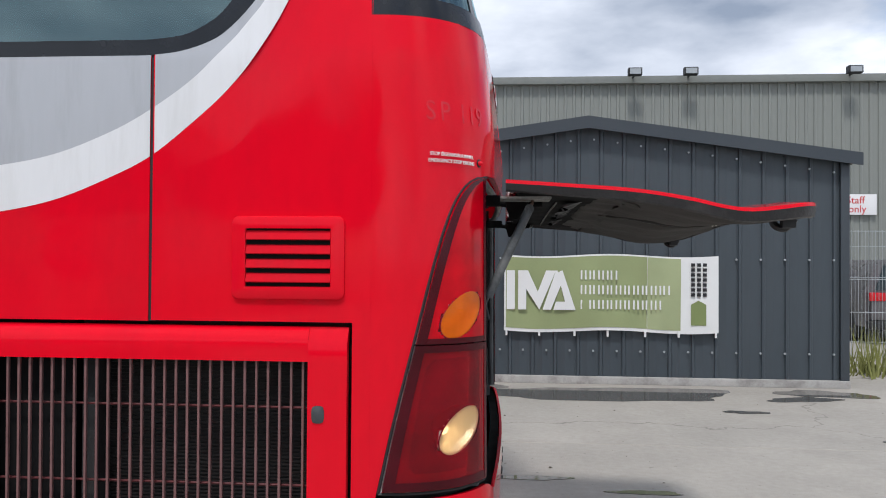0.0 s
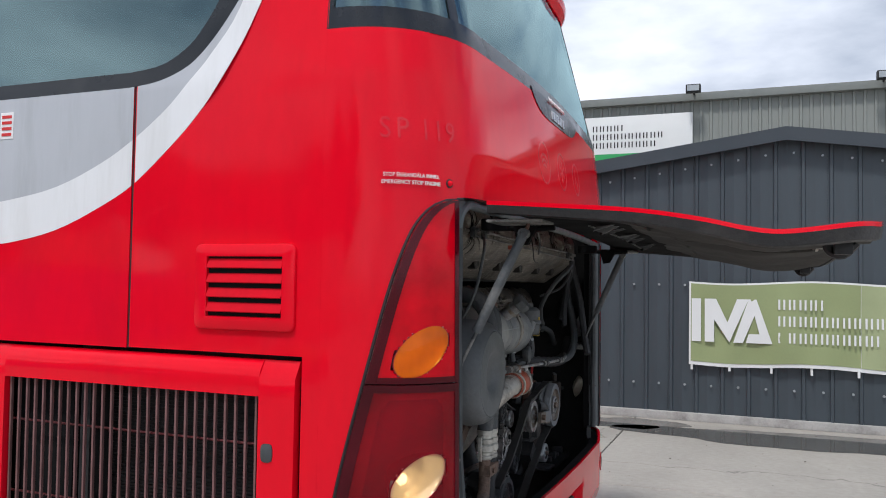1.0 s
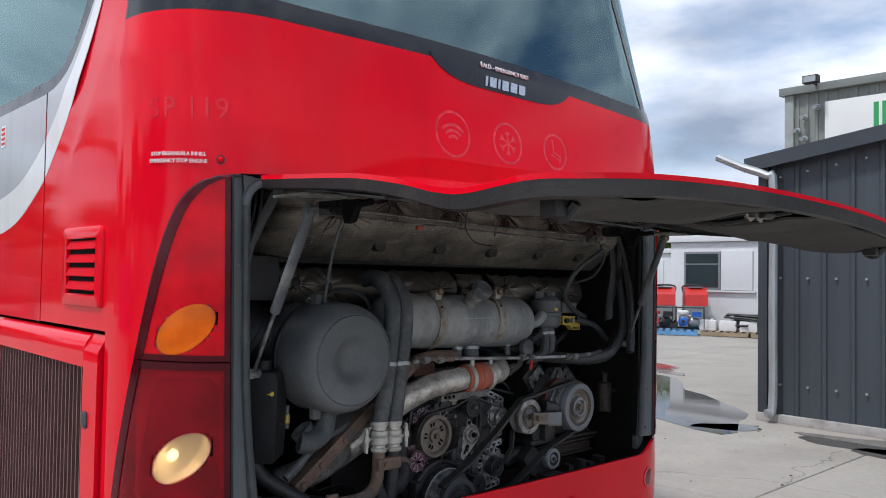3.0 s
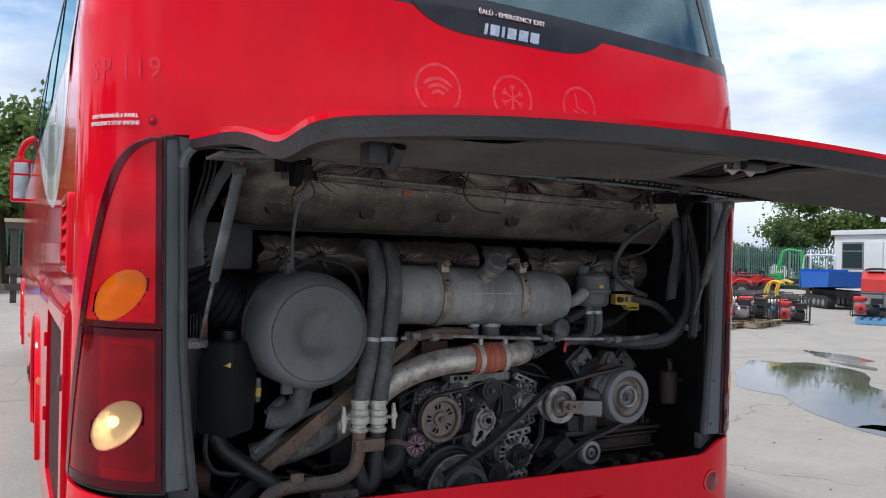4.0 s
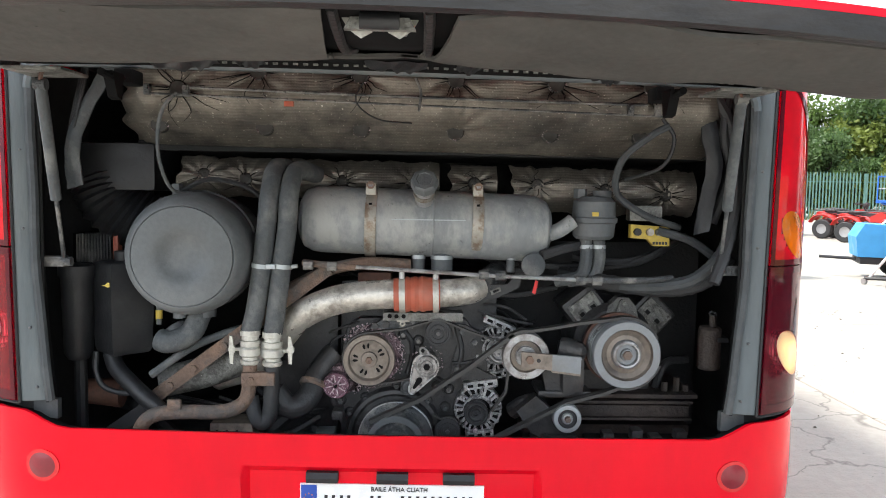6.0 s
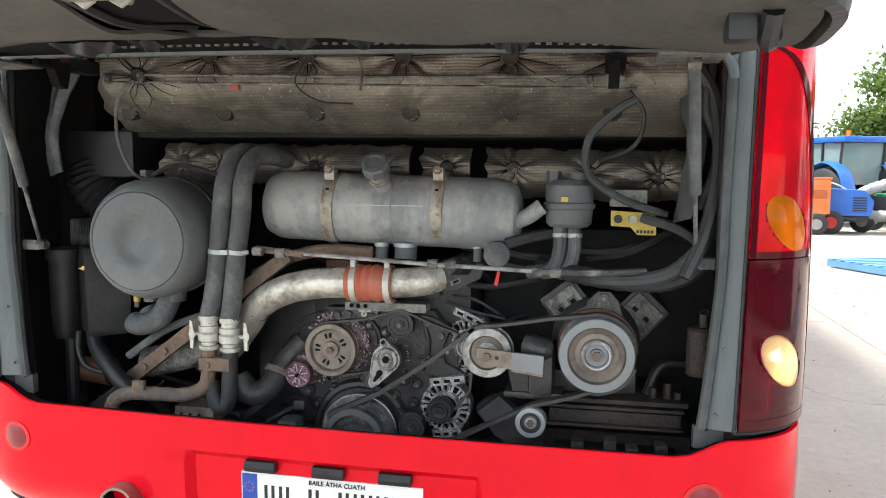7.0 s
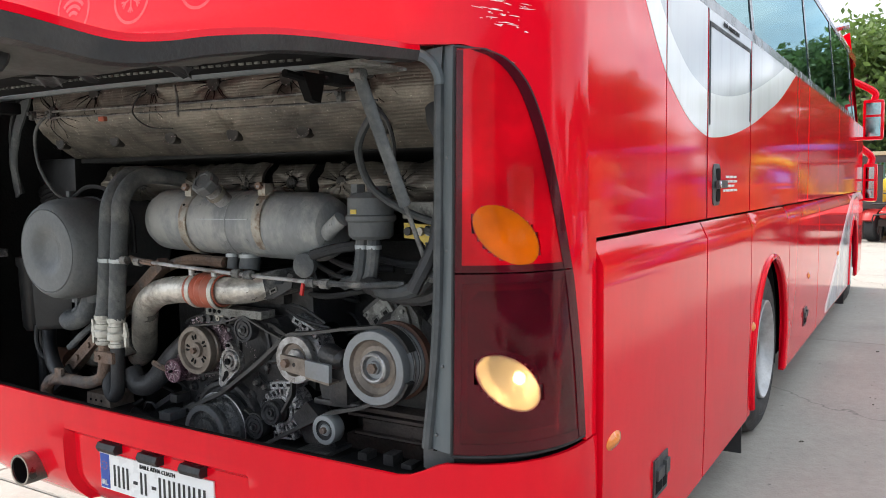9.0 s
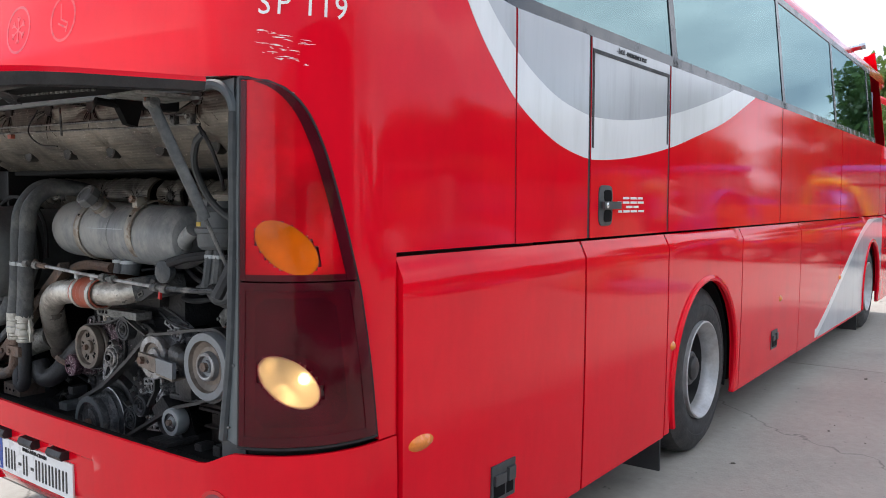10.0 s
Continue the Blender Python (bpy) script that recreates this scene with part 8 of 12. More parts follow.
part("ear_bolt", cyl(B(), (-0.284, 3.703, 0.914), (-0.274, 3.703, 0.914), 0.006, seg=6), M_GAP, ta)
th = part("bearing_hub", lathe(B(), (-0.272, 3.716, 0.865), (1, 0, 0), [(-0.02, 0), (-0.02, 0.035), (0.0, 0.035), (0.004, 0.032), (0.004, 0.027), (0.0, 0.026), (0.0, 0.02), (0.006, 0.018), (0.006, 0)], 28), M_TENS, ta)
part("hub_bolt", cyl(B(), (-0.267, 3.716, 0.865), (-0.258, 3.716, 0.865), 0.0105, seg=6), M_GAP, th)
part("small_wheel", lathe(B(), (-0.3, 3.66, 0.79), (1, 0, 0), [(-0.02, 0.0), (-0.02, 0.027), (-0.002, 0.028), (0.0, 0.025), (-0.003, 0.018), (0.0, 0.01), (0.0, 0)], 24), M_ENG, eng)
# tension bracket arm
tb = part("tension_bracket", prism(B(), [(-0.215, 4.005, 0.929), (-0.215, 4.1, 0.921), (-0.215, 4.1, 0.872), (-0.215, 4.005, 0.883)], (0.014, 0, 0)), M_DUSTP, eng, "rusty flat bracket over the pulley")
part("bracket_end", prism(B(), [(-0.2155, 4.1, 0.921), (-0.2155, 4.19, 0.914), (-0.2155, 4.188, 0.862), (-0.2155, 4.1, 0.872)], (0.014, 0, 0)), M_BIGP, tb, "grey painted bracket end")
part("bracket_flange", prism(B(), [(-0.25, 4.1, 0.8715), (-0.25, 4.188, 0.8615), (-0.25, 4.188, 0.855), (-0.25, 4.1, 0.866)], (0.048, 0, 0)), M_DUSTP, tb)
part("bracket_bolt", cyl(B(), (-0.204, 4.03, 0.906), (-0.186, 4.03, 0.906), 0.013, seg=6), M_RUST, tb)
part("bracket_hole", cyl(B(), (-0.206, 4.058, 0.903), (-0.2005, 4.058, 0.903), 0.0065, seg=8), M_INK, tb)
pm = part("bracket_post", box(B(), -0.38, -0.25, 4.14, 4.215, 0.78, 0.94, 0.03), M_OILY, eng, "dark cast post")
part("post_cap", lathe(B(), (-0.26, 4.13, 0.935), (0.2, 1, -0.2), [(0, 0), (0.0, 0.03), (0.02, 0.036), (0.07, 0.03), (0.085, 0.016), (0.085, 0)], 14), M_OILY, pm)
part("post_foot", prism(B(), [(-0.34, 4.08, 0.86), (-0.34, 4.15, 0.84), (-0.34, 4.2, 0.77), (-0.34, 4.1, 0.77)], (0.06, 0, 0)), M_OILY, pm)
part("post_base", box(B(), -0.42, -0.27, 4.07, 4.24, 0.772, 0.79, 0.006), M_OILY, pm)
# alternators: ribbed alloy shells over dark windings, with bolted lugs
for n, (ay, az, ax) in enumerate(((3.886, 0.712, -0.325), (3.945, 0.9, -0.37))):
    r = 0.078
    al = part("alternator", lathe(B(), (ax, ay, az), (1, 0, 0), [(-0.16, 0), (-0.16, r * 0.8), (-0.14, r * 0.97), (-0.03, r * 0.97), (-0.016, r * 0.9), (-0.016, 0)], 32), M_GAP, eng, "crusted alloy alternator with a ribbed shell")
    part("shell_ring", lathe(B(), (ax, ay, az), (1, 0, 0), [(-0.07, r * 0.985), (-0.066, r), (-0.02, r), (-0.01, r * 0.96), (-0.012, r * 0.9)], 40), M_CASTW, al)
    ra = random.Random(40 + n)
    for k in range(22):
        t = 6.283 * k / 22
        m = Matrix.Translation((ax - 0.006, ay, az)) @ Matrix.Rotation(t + ra.uniform(-0.05, 0.05), 4, "X")
        w = ra.uniform(0.0022, 0.0042)
        part("shell_rib", prism(B(), [m @ Vector(q) for q in ((-0.008, r * 0.5, -w), (-0.01, r * 0.99, -w * 1.3 + 0.004), (-0.01, r * 0.99, w * 1.3 + 0.004), (-0.008, r * 0.5, w))], (0.01, 0, 0)), M_CASTW, al)
    part("inner_ring", lathe(B(), (ax - 0.002, ay, az), (1, 0, 0), [(-0.012, r * 0.5), (-0.012, r * 0.64), (0.006, r * 0.63), (0.01, r * 0.56), (0.008, r * 0.5)], 28, True), M_CASTW, al)
    for k in range(3):
        t = (0.4, 2.5, 4.6)[k] + n
        part("shell_bolt", cyl(B(), (ax - 0.01, ay + r * 0.86 * math.cos(t), az + r * 0.86 * math.sin(t)), (ax + 0.008, ay + r * 0.86 * math.cos(t), az + r * 0.86 * math.sin(t)), 0.009, seg=8), M_CASTW, al)
    dy = -0.01 if n == 0 else 0.005
    part("alternator_pulley", lathe(B(), (ax + 0.046, ay + dy, az), (1, 0, 0), [(-0.055, 0), (-0.055, 0.036), (-0.04, 0.039), (-0.036, 0.034), (-0.03, 0.039), (-0.024, 0.034), (-0.018, 0.039), (-0.003, 0.039), (0.0, 0.036), (-0.004, 0.032), (-0.004, 0.028), (0.0, 0.026), (-0.006, 0.022), (-0.008, 0.014), (0.0, 0.012), (0.0, 0.006), (-0.01, 0.005), (-0.01, 0)], 32), M_DARKH if n == 0 else M_PULL, al)
    for sz, w, tilt in ((1, 0.055, 8 if n == 0 else -24), (-1, 0.045, 6 if n == 0 else 14)):
        m = Matrix.Translation((ax - 0.03, ay + (0.006 if n == 0 else 0.008), az + sz * 0.082)) @ Matrix.Rotation(radians(tilt), 4, "X")
        lug = part("alternator_lug", box(B(), -0.03, 0.03, -w, w, -0.013, 0.013, 0.004, m), M_CASTW, al, "crusted alloy lug")
        for d in (-0.6, 0.0, 0.55):
            part("lug_slot", box(B(), 0.029, 0.0315, d * w - 0.01, d * w + 0.009, -0.005, 0.004, 0.001, m), M_GAP, lug)
        for d in (-0.3, 0.3):
            part("lug_boss", cyl(B(), m @ Vector((0.025, d * w, 0.002)), m @ Vector((0.037, d * w, 0.002)), 0.006, seg=8), M_CASTW, lug)
# V compressor
M_HEAD = mat("grimy and shaded compressor casting", (0.12, 0.12, 0.112), 0.5, metal=0.3, vary=0.45, scale=18, fine=90, bump=0.6, bump_scale=80, dirt=(0.035, 0.034, 0.032), dirt_amount=0.85, dirt_scale=16, dirt_edge=0.1, speck=(0.42, 0.42, 0.4), speck_scale=90, speck_cut=0.62)
comp = obj("compressor", (-0.45, 4.3, 0.78), "V-shaped air conditioning compressor with bolted heads", "compressor")
part("crankcase", lathe(B(), (-0.64, 4.33, 0.93), (1, 0, 0), [(0, 0), (0, 0.12), (0.02, 0.13), (0.26, 0.13), (0.28, 0.11), (0.28, 0)], 24), M_OILY, comp)
for sgn in (-1, 1):
    m = Matrix.Translation((-0.46, 4.308 if sgn < 0 else 4.388, 0.95 if sgn < 0 else 0.938)) @ Matrix.Rotation(radians((38 if sgn < 0 else -43)), 4, "X")
    part("cylinder_head", box(B(), -0.12, 0.06, -0.062, 0.062, 0.0, 0.165, 0.014, m), M_OILY, comp)
    # right cover takes the darker casting: painted shade of a face turned away
    hd = part("head_cover", box(B(), 0.06, 0.075, -0.05, 0.05, 0.06, 0.148, 0.006, m), M_CASTD if sgn < 0 else M_HEAD, comp, "speckled cast cover plate")
    for d in (-0.022, 0.022):
        part("cover_window", box(B(), 0.0745, 0.0765, d - 0.014, d + 0.014, 0.09, 0.118, 0.002, m), M_HEAD, hd)
        part("window_pit", box(B(), 0.076, 0.0775, d - 0.008, d + 0.008, 0.097, 0.11, 0.001, m), M_GAP, hd)
    for u, v in ((-0.043, 0.068), (0.043, 0.068), (-0.043, 0.14), (0.043, 0.14)):
        part("cover_bolt", cyl(B(), m @ Vector((0.074, u, v)), m @ Vector((0.082, u, v)), 0.006, seg=6), M_HEAD, hd)
tpt = part("top_port", prism(B(), [(-0.4, 4.29, 0.99), (-0.4, 4.41, 0.99), (-0.4, 4.395, 1.05), (-0.4, 4.37, 1.08), (-0.4, 4.335, 1.08), (-0.4, 4.305, 1.05)], (0.045, 0, 0)), M_HEAD, comp, "central cast port")
part("port_flange", prism(B(), teardrop((4.352, 1.03), 0.024, (4.352, 1.062), 0.014, -0.355, 8), (0.012, 0, 0)), M_HEAD, tpt)
for z in (1.017, 1.062):
    part("port_bolt", cyl(B(), (-0.344, 4.352, z), (-0.336, 4.352, z), 0.007, seg=6), M_CASTD, tpt)
part("base_block", box(B(), -0.64, -0.36, 4.2, 4.45, 0.775, 0.84, 0.01), M_OILY, comp)
# belts
belts = obj("drive_belt", (-0.27, 4.0, 0.7), "worn black ribbed drive belt between pulleys", "belt", "drive belts")


def belt(pts, w, name="belt", parent=None, t=0.005):
    ps = [Vector(p) for p in pts]
    g, h = [], []
    for i, p in enumerate(ps):
        d = (ps[min(i + 1, len(ps) - 1)] - ps[max(i - 1, 0)]).normalized()
        nrm = Vector((1, 0, 0)).cross(d).normalized() * t
        g.append([p + Vector((-w / 2, 0, 0)) + nrm, p + Vector((w / 2, 0, 0)) + nrm])
        h.append([p + Vector((-w / 2, 0, 0)) - nrm, p + Vector((w / 2, 0, 0)) - nrm])
    bm = sheet(B(), g, h)
    bmesh.ops.recalc_face_normals(bm, faces=bm.faces[:])
    return part(name, bm, M_BELT, parent or belts)


def wrap(c, r, a0, a1, x, n=9):
    """Points of a belt lying on a wheel, between two angles in degrees."""
    return [(x, c[0] + r * math.cos(radians(a0 + (a1 - a0) * k / n)), c[1] + r * math.sin(radians(a0 + (a1 - a0) * k / n))) for k in range(n + 1)]


belt([(-0.245, 4.44, 0.885)] + wrap((4.335, 0.919), 0.11, -25, -100, -0.245, 6) + [(-0.245, 4.27, 0.793), (-0.245, 4.2, 0.774), (-0.243, 4.155, 0.762), (-0.24, 4.1, 0.735), (-0.238, 3.934, 0.647), (-0.235, 3.8, 0.575), (-0.235, 3.66, 0.5)], 0.034, t=0.005)
belt(wrap((4.335, 0.919), 0.1105, 25, 105, -0.262), 0.035)
b2 = obj("drive_belt", (-0.27, 3.9, 0.8), "worn black ribbed drive belt between pulleys", "belt", "drive belts")
belt(wrap((4.335, 0.919), 0.1105, 96, 106, -0.262, 2) + [(-0.262, 4.2, 1.012), (-0.262, 4.1, 0.994)] + wrap((4.024, 0.907), 0.078, 82, 135, -0.262, 5), 0.032, parent=b2, t=0.0045)
belt(wrap((4.024, 0.907), 0.078, 120, 140, -0.262, 2) + [(-0.262, 3.85, 0.868), (-0.262, 3.7, 0.765), (-0.262, 3.62, 0.728), (-0.262, 3.54, 0.69)], 0.032, parent=b2, t=0.006)
b3 = obj("drive_belt", (-0.32, 3.7, 0.9), "narrow black accessory belt round the idlers", "belt", "drive belts")
belt(wrap((3.534, 0.88), 0.084, 200, 102, -0.31) + [(-0.31, 3.64, 0.977)] + wrap((3.751, 0.966), 0.043, 110, 60, -0.31, 5) + [(-0.31, 3.85, 0.972), (-0.31, 3.93, 0.945)], 0.022, parent=b3, t=0.0028)
belt(wrap((3.534, 0.88), 0.084, 225, 285, -0.31) + [(-0.31, 3.62, 0.808), (-0.31, 3.69, 0.825)], 0.022, parent=b3, t=0.0028)
belt([(-0.29, 3.975, 0.85), (-0.29, 3.968, 0.78), (-0.29, 3.925, 0.72)], 0.02, parent=b3, t=0.004)
belt(wrap((3.786, 0.649), 0.043, 40, 120, -0.315, 4) + [(-0.315, 3.74, 0.7)], 0.022, parent=b3, t=0.0028)
# frame beams and supports
M_BEAM = mat("dark grimed beam", (0.05, 0.037, 0.031), 0.7, vary=0.5, scale=10, fine=80, bump=0.5, dirt=(0.02, 0.018, 0.017), dirt_amount=0.7, dirt_scale=9, dirt_edge=0.15, speck=(0.16, 0.12, 0.1), speck_scale=40, speck_cut=0.66)
fr = obj("steel_subframe", (-0.4, 3.6, 0.45), "rusty steel subframe with cross beams under the engine", "subframe")
db = part("diagonal_beam", prism(B(), [(-0.3, 2.84, 0.765), (-0.3, 2.87, 0.735), (-0.3, 3.42, 1.155), (-0.3, 3.4, 1.19)], (0.04, 0, 0)), M_RUST, fr, "rusty diagonal brace")
for q in (0.12, 0.25, 0.42, 0.6):
    part("brace_bolt", cyl(B(), (-0.262, 2.855 + 0.555 * q, 0.75 + 0.42 * q), (-0.252, 2.855 + 0.555 * q, 0.75 + 0.42 * q), 0.012, seg=6), M_RUST, db)
part("upper_brace", tube(B(), [(-0.31, 3.28, 1.1), (-0.31, 3.4, 1.16), (-0.31, 3.52, 1.185), (-0.32, 3.66, 1.18)], 0.019, 8), M_RUST, fr, "rusty bent brace under the rail")
part("diagonal_rod", tube(B(), [(-0.27, 2.86, 0.83), (-0.28, 2.98, 0.915), (-0.29, 3.1, 0.965), (-0.3, 3.22, 0.995)], 0.013, 8), M_HOSE, fr)
part("low_brace", prism(B(), [(-0.28, 2.66, 0.62), (-0.28, 2.7, 0.6), (-0.28, 2.9, 0.74), (-0.28, 2.87, 0.77)], (0.03, 0, 0)), M_BLKP, fr)
part("inner_beam", box(B(), -0.7, -0.45, 4.05, 4.62, 0.58, 0.63, 0.006), M_BEAM, fr)
part("cross_beam", box(B(), -0.6, -0.34, 4.2, 4.58, 0.69, 0.728, 0.005), M_BEAM, fr, "rusty dark cross beam")
part("cross_plate", box(B(), -0.6, -0.32, 4.16, 4.585, 0.737, 0.747, 0.003), M_BEAM, fr)
part("cross_plate", box(B(), -0.6, -0.31, 4.1, 4.595, 0.758, 0.772, 0.004), M_BEAM, fr)
part("beam_lip", box(B(), -0.6, -0.325, 4.18, 4.585, 0.681, 0.689, 0.003), M_BEAM, fr)
for y, h_ in ((4.5, 0.03), (4.54, 0.045), (4.57, 0.02)):
    part("beam_bolt", cyl(B(), (-0.36, y, 0.77), (-0.36, y, 0.772 + h_), 0.011, seg=6), M_BEAM, fr)
part("beam_stay", tube(B(), [(-0.4, 4.48, 0.77), (-0.42, 4.52, 0.85), (-0.44, 4.6, 0.86)], 0.014, 8), M_OILY, fr)
part("lower_beam", box(B(), -0.9, -0.3, 2.5, 4.75, 0.42, 0.58, 0.01), M_BAY, fr)
lb = part("left_bracket", prism(B(), [(-0.3, 3.055, 0.655), (-0.3, 3.19, 0.655), (-0.3, 3.185, 0.7), (-0.3, 3.06, 0.7)], (0.1, 0, 0)), M_DUSTP, fr, "dusty tan footing plate")
for k in range(3):
    part("plate_hole", cyl(B(), (-0.201, 3.08 + k * 0.03, 0.675), (-0.1985, 3.08 + k * 0.03, 0.675), 0.005, seg=8), M_GAP, lb)
part("foot_bracket", box(B(), -0.3, -0.18, 4.08, 4.19, 0.648, 0.66, 0.004), M_OILY, fr)
part("cable_tray", box(B(), -0.3, -0.19, 4.22, 4.56, 0.625, 0.648, 0.006), M_GAP, fr)
for y, h_ in ((4.27, 0.02), (4.36, 0.03), (4.42, 0.012), (4.5, 0.026)):
    part("tray_clip", box(B(), -0.27, -0.22, y, y + 0.035, 0.646, 0.65 + h_, 0.006), M_OILY, fr)
part("casting", tube(B(), [(-0.36, 4.0, 0.7), (-0.32, 4.05, 0.74), (-0.3, 4.1, 0.7), (-0.33, 4.08, 0.62)], 0.028, 10), M_OILY, fr)
part("big_hose", tube(B(), [(-0.305, 3.36, 0.805), (-0.28, 3.35, 0.77), (-0.26, 3.32, 0.742), (-0.25, 3.28, 0.745), (-0.25, 3.245, 0.79)], 0.037, 14), M_DARKH, fr)
part("engine_side", box(B(), -1.2, -0.5, 3.2, 3.42, 0.5, 1.05, 0.03), M_OILY, fr)
part("rear_bulk", box(B(), -1.25, -0.62, 3.95, 4.7, 0.45, 1.25, 0.05), M_BAY, fr)
horn = obj("small_cylinder", (-0.25, 4.617, 0.87), "small dark rusty cylinder at the bay side", "cylinder")
part("cylinder", lathe(B(), (-0.29, 4.617, 0.862), (0, 0, 1), [(0, 0), (0, 0.03), (0.006, 0.036), (0.13, 0.036), (0.138, 0.03), (0.138, 0)], 18), M_BEAM, horn)
part("cylinder_neck", cyl(B(), (-0.29, 4.625, 1.0), (-0.29, 4.625, 1.035), 0.012, seg=10), M_BEAM, horn)
part("neck_ring", lathe(B(), (-0.29, 4.625, 1.04), (0.6, 0, 1), [(-0.003, 0.009), (-0.003, 0.013), (0.003, 0.013), (0.003, 0.009)], 14, True), M_ENG, horn)
part("cylinder_strap", box(B(), -0.3, -0.25, 4.63, 4.665, 0.955, 0.97, 0.003), M_BLKP, horn)
# clutter of small pipes and looms deep in the bay
cl = obj("pipework", (-0.4, 3.7, 0.9), "clutter of dark pipes, cables and clips between the engine parts", "pipes")
for k in range(18):
    y, z, x = rnd.uniform(3.4, 4.1), rnd.uniform(0.62, 1.2), rnd.uniform(-0.6, -0.45)
    pts = [(x, y, z)]
    for q in range(3):
        pts.append((x + rnd.uniform(-0.05, 0.04), pts[-1][1] + rnd.uniform(-0.14, 0.14), pts[-1][2] + rnd.uniform(-0.12, 0.12)))
    part("small_pipe", tube(B(), pts, rnd.choice((0.005, 0.007, 0.011)), 6, 4), rnd.choice((M_DARKH, M_OILY, M_BLKP)), cl)
for ya, za, yb_, zb, r in ((3.95, 1.22, 4.25, 1.17, 0.012), (3.9, 1.2, 4.2, 1.13, 0.009), (4.2, 1.2, 4.5, 1.22, 0.012), (4.3, 1.17, 4.55, 1.26, 0.014), (3.85, 1.09, 4.15, 1.1, 0.01)):
    part("deep_cable", tube(B(), [(-0.45, ya, za), (-0.42, (ya + yb_) / 2, (za + zb) / 2 - 0.02), (-0.45, yb_, zb)], r, 8, 5), M_DARKH, cl)
for k in range(20):
    y, z, x = rnd.uniform(2.65, 3.4), rnd.uniform(0.5, 0.72), rnd.uniform(-0.6, -0.32)
    pts = [(x, y, z), (x + 0.03, y + rnd.uniform(-0.15, 0.15), z + rnd.uniform(-0.1, 0.1)), (x, y + rnd.uniform(-0.3, 0.3), z + rnd.uniform(-0.15, 0.15))]
    part("small_pipe", tube(B(), pts, rnd.choice((0.006, 0.012, 0.02)), 6, 4), rnd.choice((M_DARKH, M_OILY, M_BLKP)), cl)

# ---- engine hatch lid, swung up ----
lid = obj("engine_hatch", (0, YC, 1.76), "open red engine hatch lid with torn black foam lining", "hatch lid")
lid_z = spline([(0.0, 1.752), (0.19, 1.74), (0.43, 1.722), (0.6, 1.695), (0.7, 1.672), (0.78, 1.662), (0.88, 1.67), (0.97, 1.682), (1.05, 1.686), (1.09, 1.68)])
LW = 1.03


def lid_half(x):
    k = max(0.0, (x - 0.9) / 0.16)
    return LW - 0.015 * x - 0.09 * k ** 3


def lid_p(u, v, dz=0.0, shrink=0.0):
    """u 0..1 from hinge to tip, v -1..1 across."""
    x = (1.06 - shrink) * u
    y = v * (lid_half(x) - shrink)
    x -= 0.04 * u * abs(v) ** 6
    crown = 0.042 * (1 - abs(v) ** 2.2) * min(1.0, 0.25 + x)
    return Vector((x + 0.0, YC + y, lid_z(x) + crown + dz - LEAN_Y * y))


NU, NV = 40, 48
US, VS = [i / NU for i in range(NU + 1)], [-1 + 2 * j / NV for j in range(NV + 1)]
bm = sheet(B(), [[lid_p(u, v) for v in VS] for u in US], [[lid_p(u, v, -0.012) for v in VS] for u in US])
bmesh.ops.recalc_face_normals(bm, faces=bm.faces[:])
part("outer_skin", bm, M_RED, lid, "glossy red outer skin", 50)
# black flange round the edge
bm = B()
ring = [(u, -1.0) for u in US] + [(1.0, v) for v in VS[1:]] + [(u, 1.0) for u in US[::-1][1:]]
g = []
for u, v in ring:
    dp = 0.034 + 0.012 * u
    g.append([lid_p(u, v, -0.0125), lid_p(u, v, -dp, 0.006), lid_p(u, v, -dp - 0.004, 0.024), lid_p(u, v, -0.014, 0.03)])
a = [[bm.verts.new(p) for p in r] for r in g]
for i in range(len(a) - 1):
    for j in range(3):
        bm.faces.new((a[i][j], a[i + 1][j], a[i + 1][j + 1], a[i][j + 1]))
bmesh.ops.recalc_face_normals(bm, faces=bm.faces[:])
part("edge_flange", bm, M_FLANGE, lid, "dirty black moulded edge", 50)


# foam panels below, peeling at their outer edge, with a gap for the latch
def foam(u0, u1, v0, v1, seed, sag, ragged=0.0):
    n, m = 30, 44
    f0, f1 = fn(v0), fn(v1)
    g = []
    for i in range(n + 1):
        row = []
        for j in range(m + 1):
            u = u0 + (u1 - u0) * i / n
            va, vb = f0(u), f1(u)
            v = va + (vb - va) * j / m
            e = min(1.0, 6 * min(i / n, 1 - i / n, j / m, 1 - j / m) + 0.15)
            if i == 0 and ragged:
                u += ragged * noise.noise(Vector((v * 7, seed, 2.0))) + 0.5 * ragged * noise.noise(Vector((v * 23, seed, 5.0)))
            q = lid_p(u, v, 0)
            nn = noise.noise(Vector((q.x * 5, q.y * 5, seed))) + 0.35 * noise.noise(Vector((q.x * 13, q.y * 11, seed + 3)))
            peel = 0.014 * max(0.0, 1 - (n - i) / 4) * (0.5 + 0.9 * noise.noise(Vector((q.y * 3.1, seed, 0.5))))
            row.append(q + Vector((0, 0, -0.042 + 0.014 * max(0.0, (0.43 - u) / 0.13) - sag * e - 0.012 * nn - max(0.0, peel))))
        g.append(row)
    h = [[p + Vector((0, 0, 0.007)) for p in row] for row in g]
    bm = sheet(B(), g, h)
    bmesh.ops.recalc_face_normals(bm, faces=bm.faces[:])
    return bm


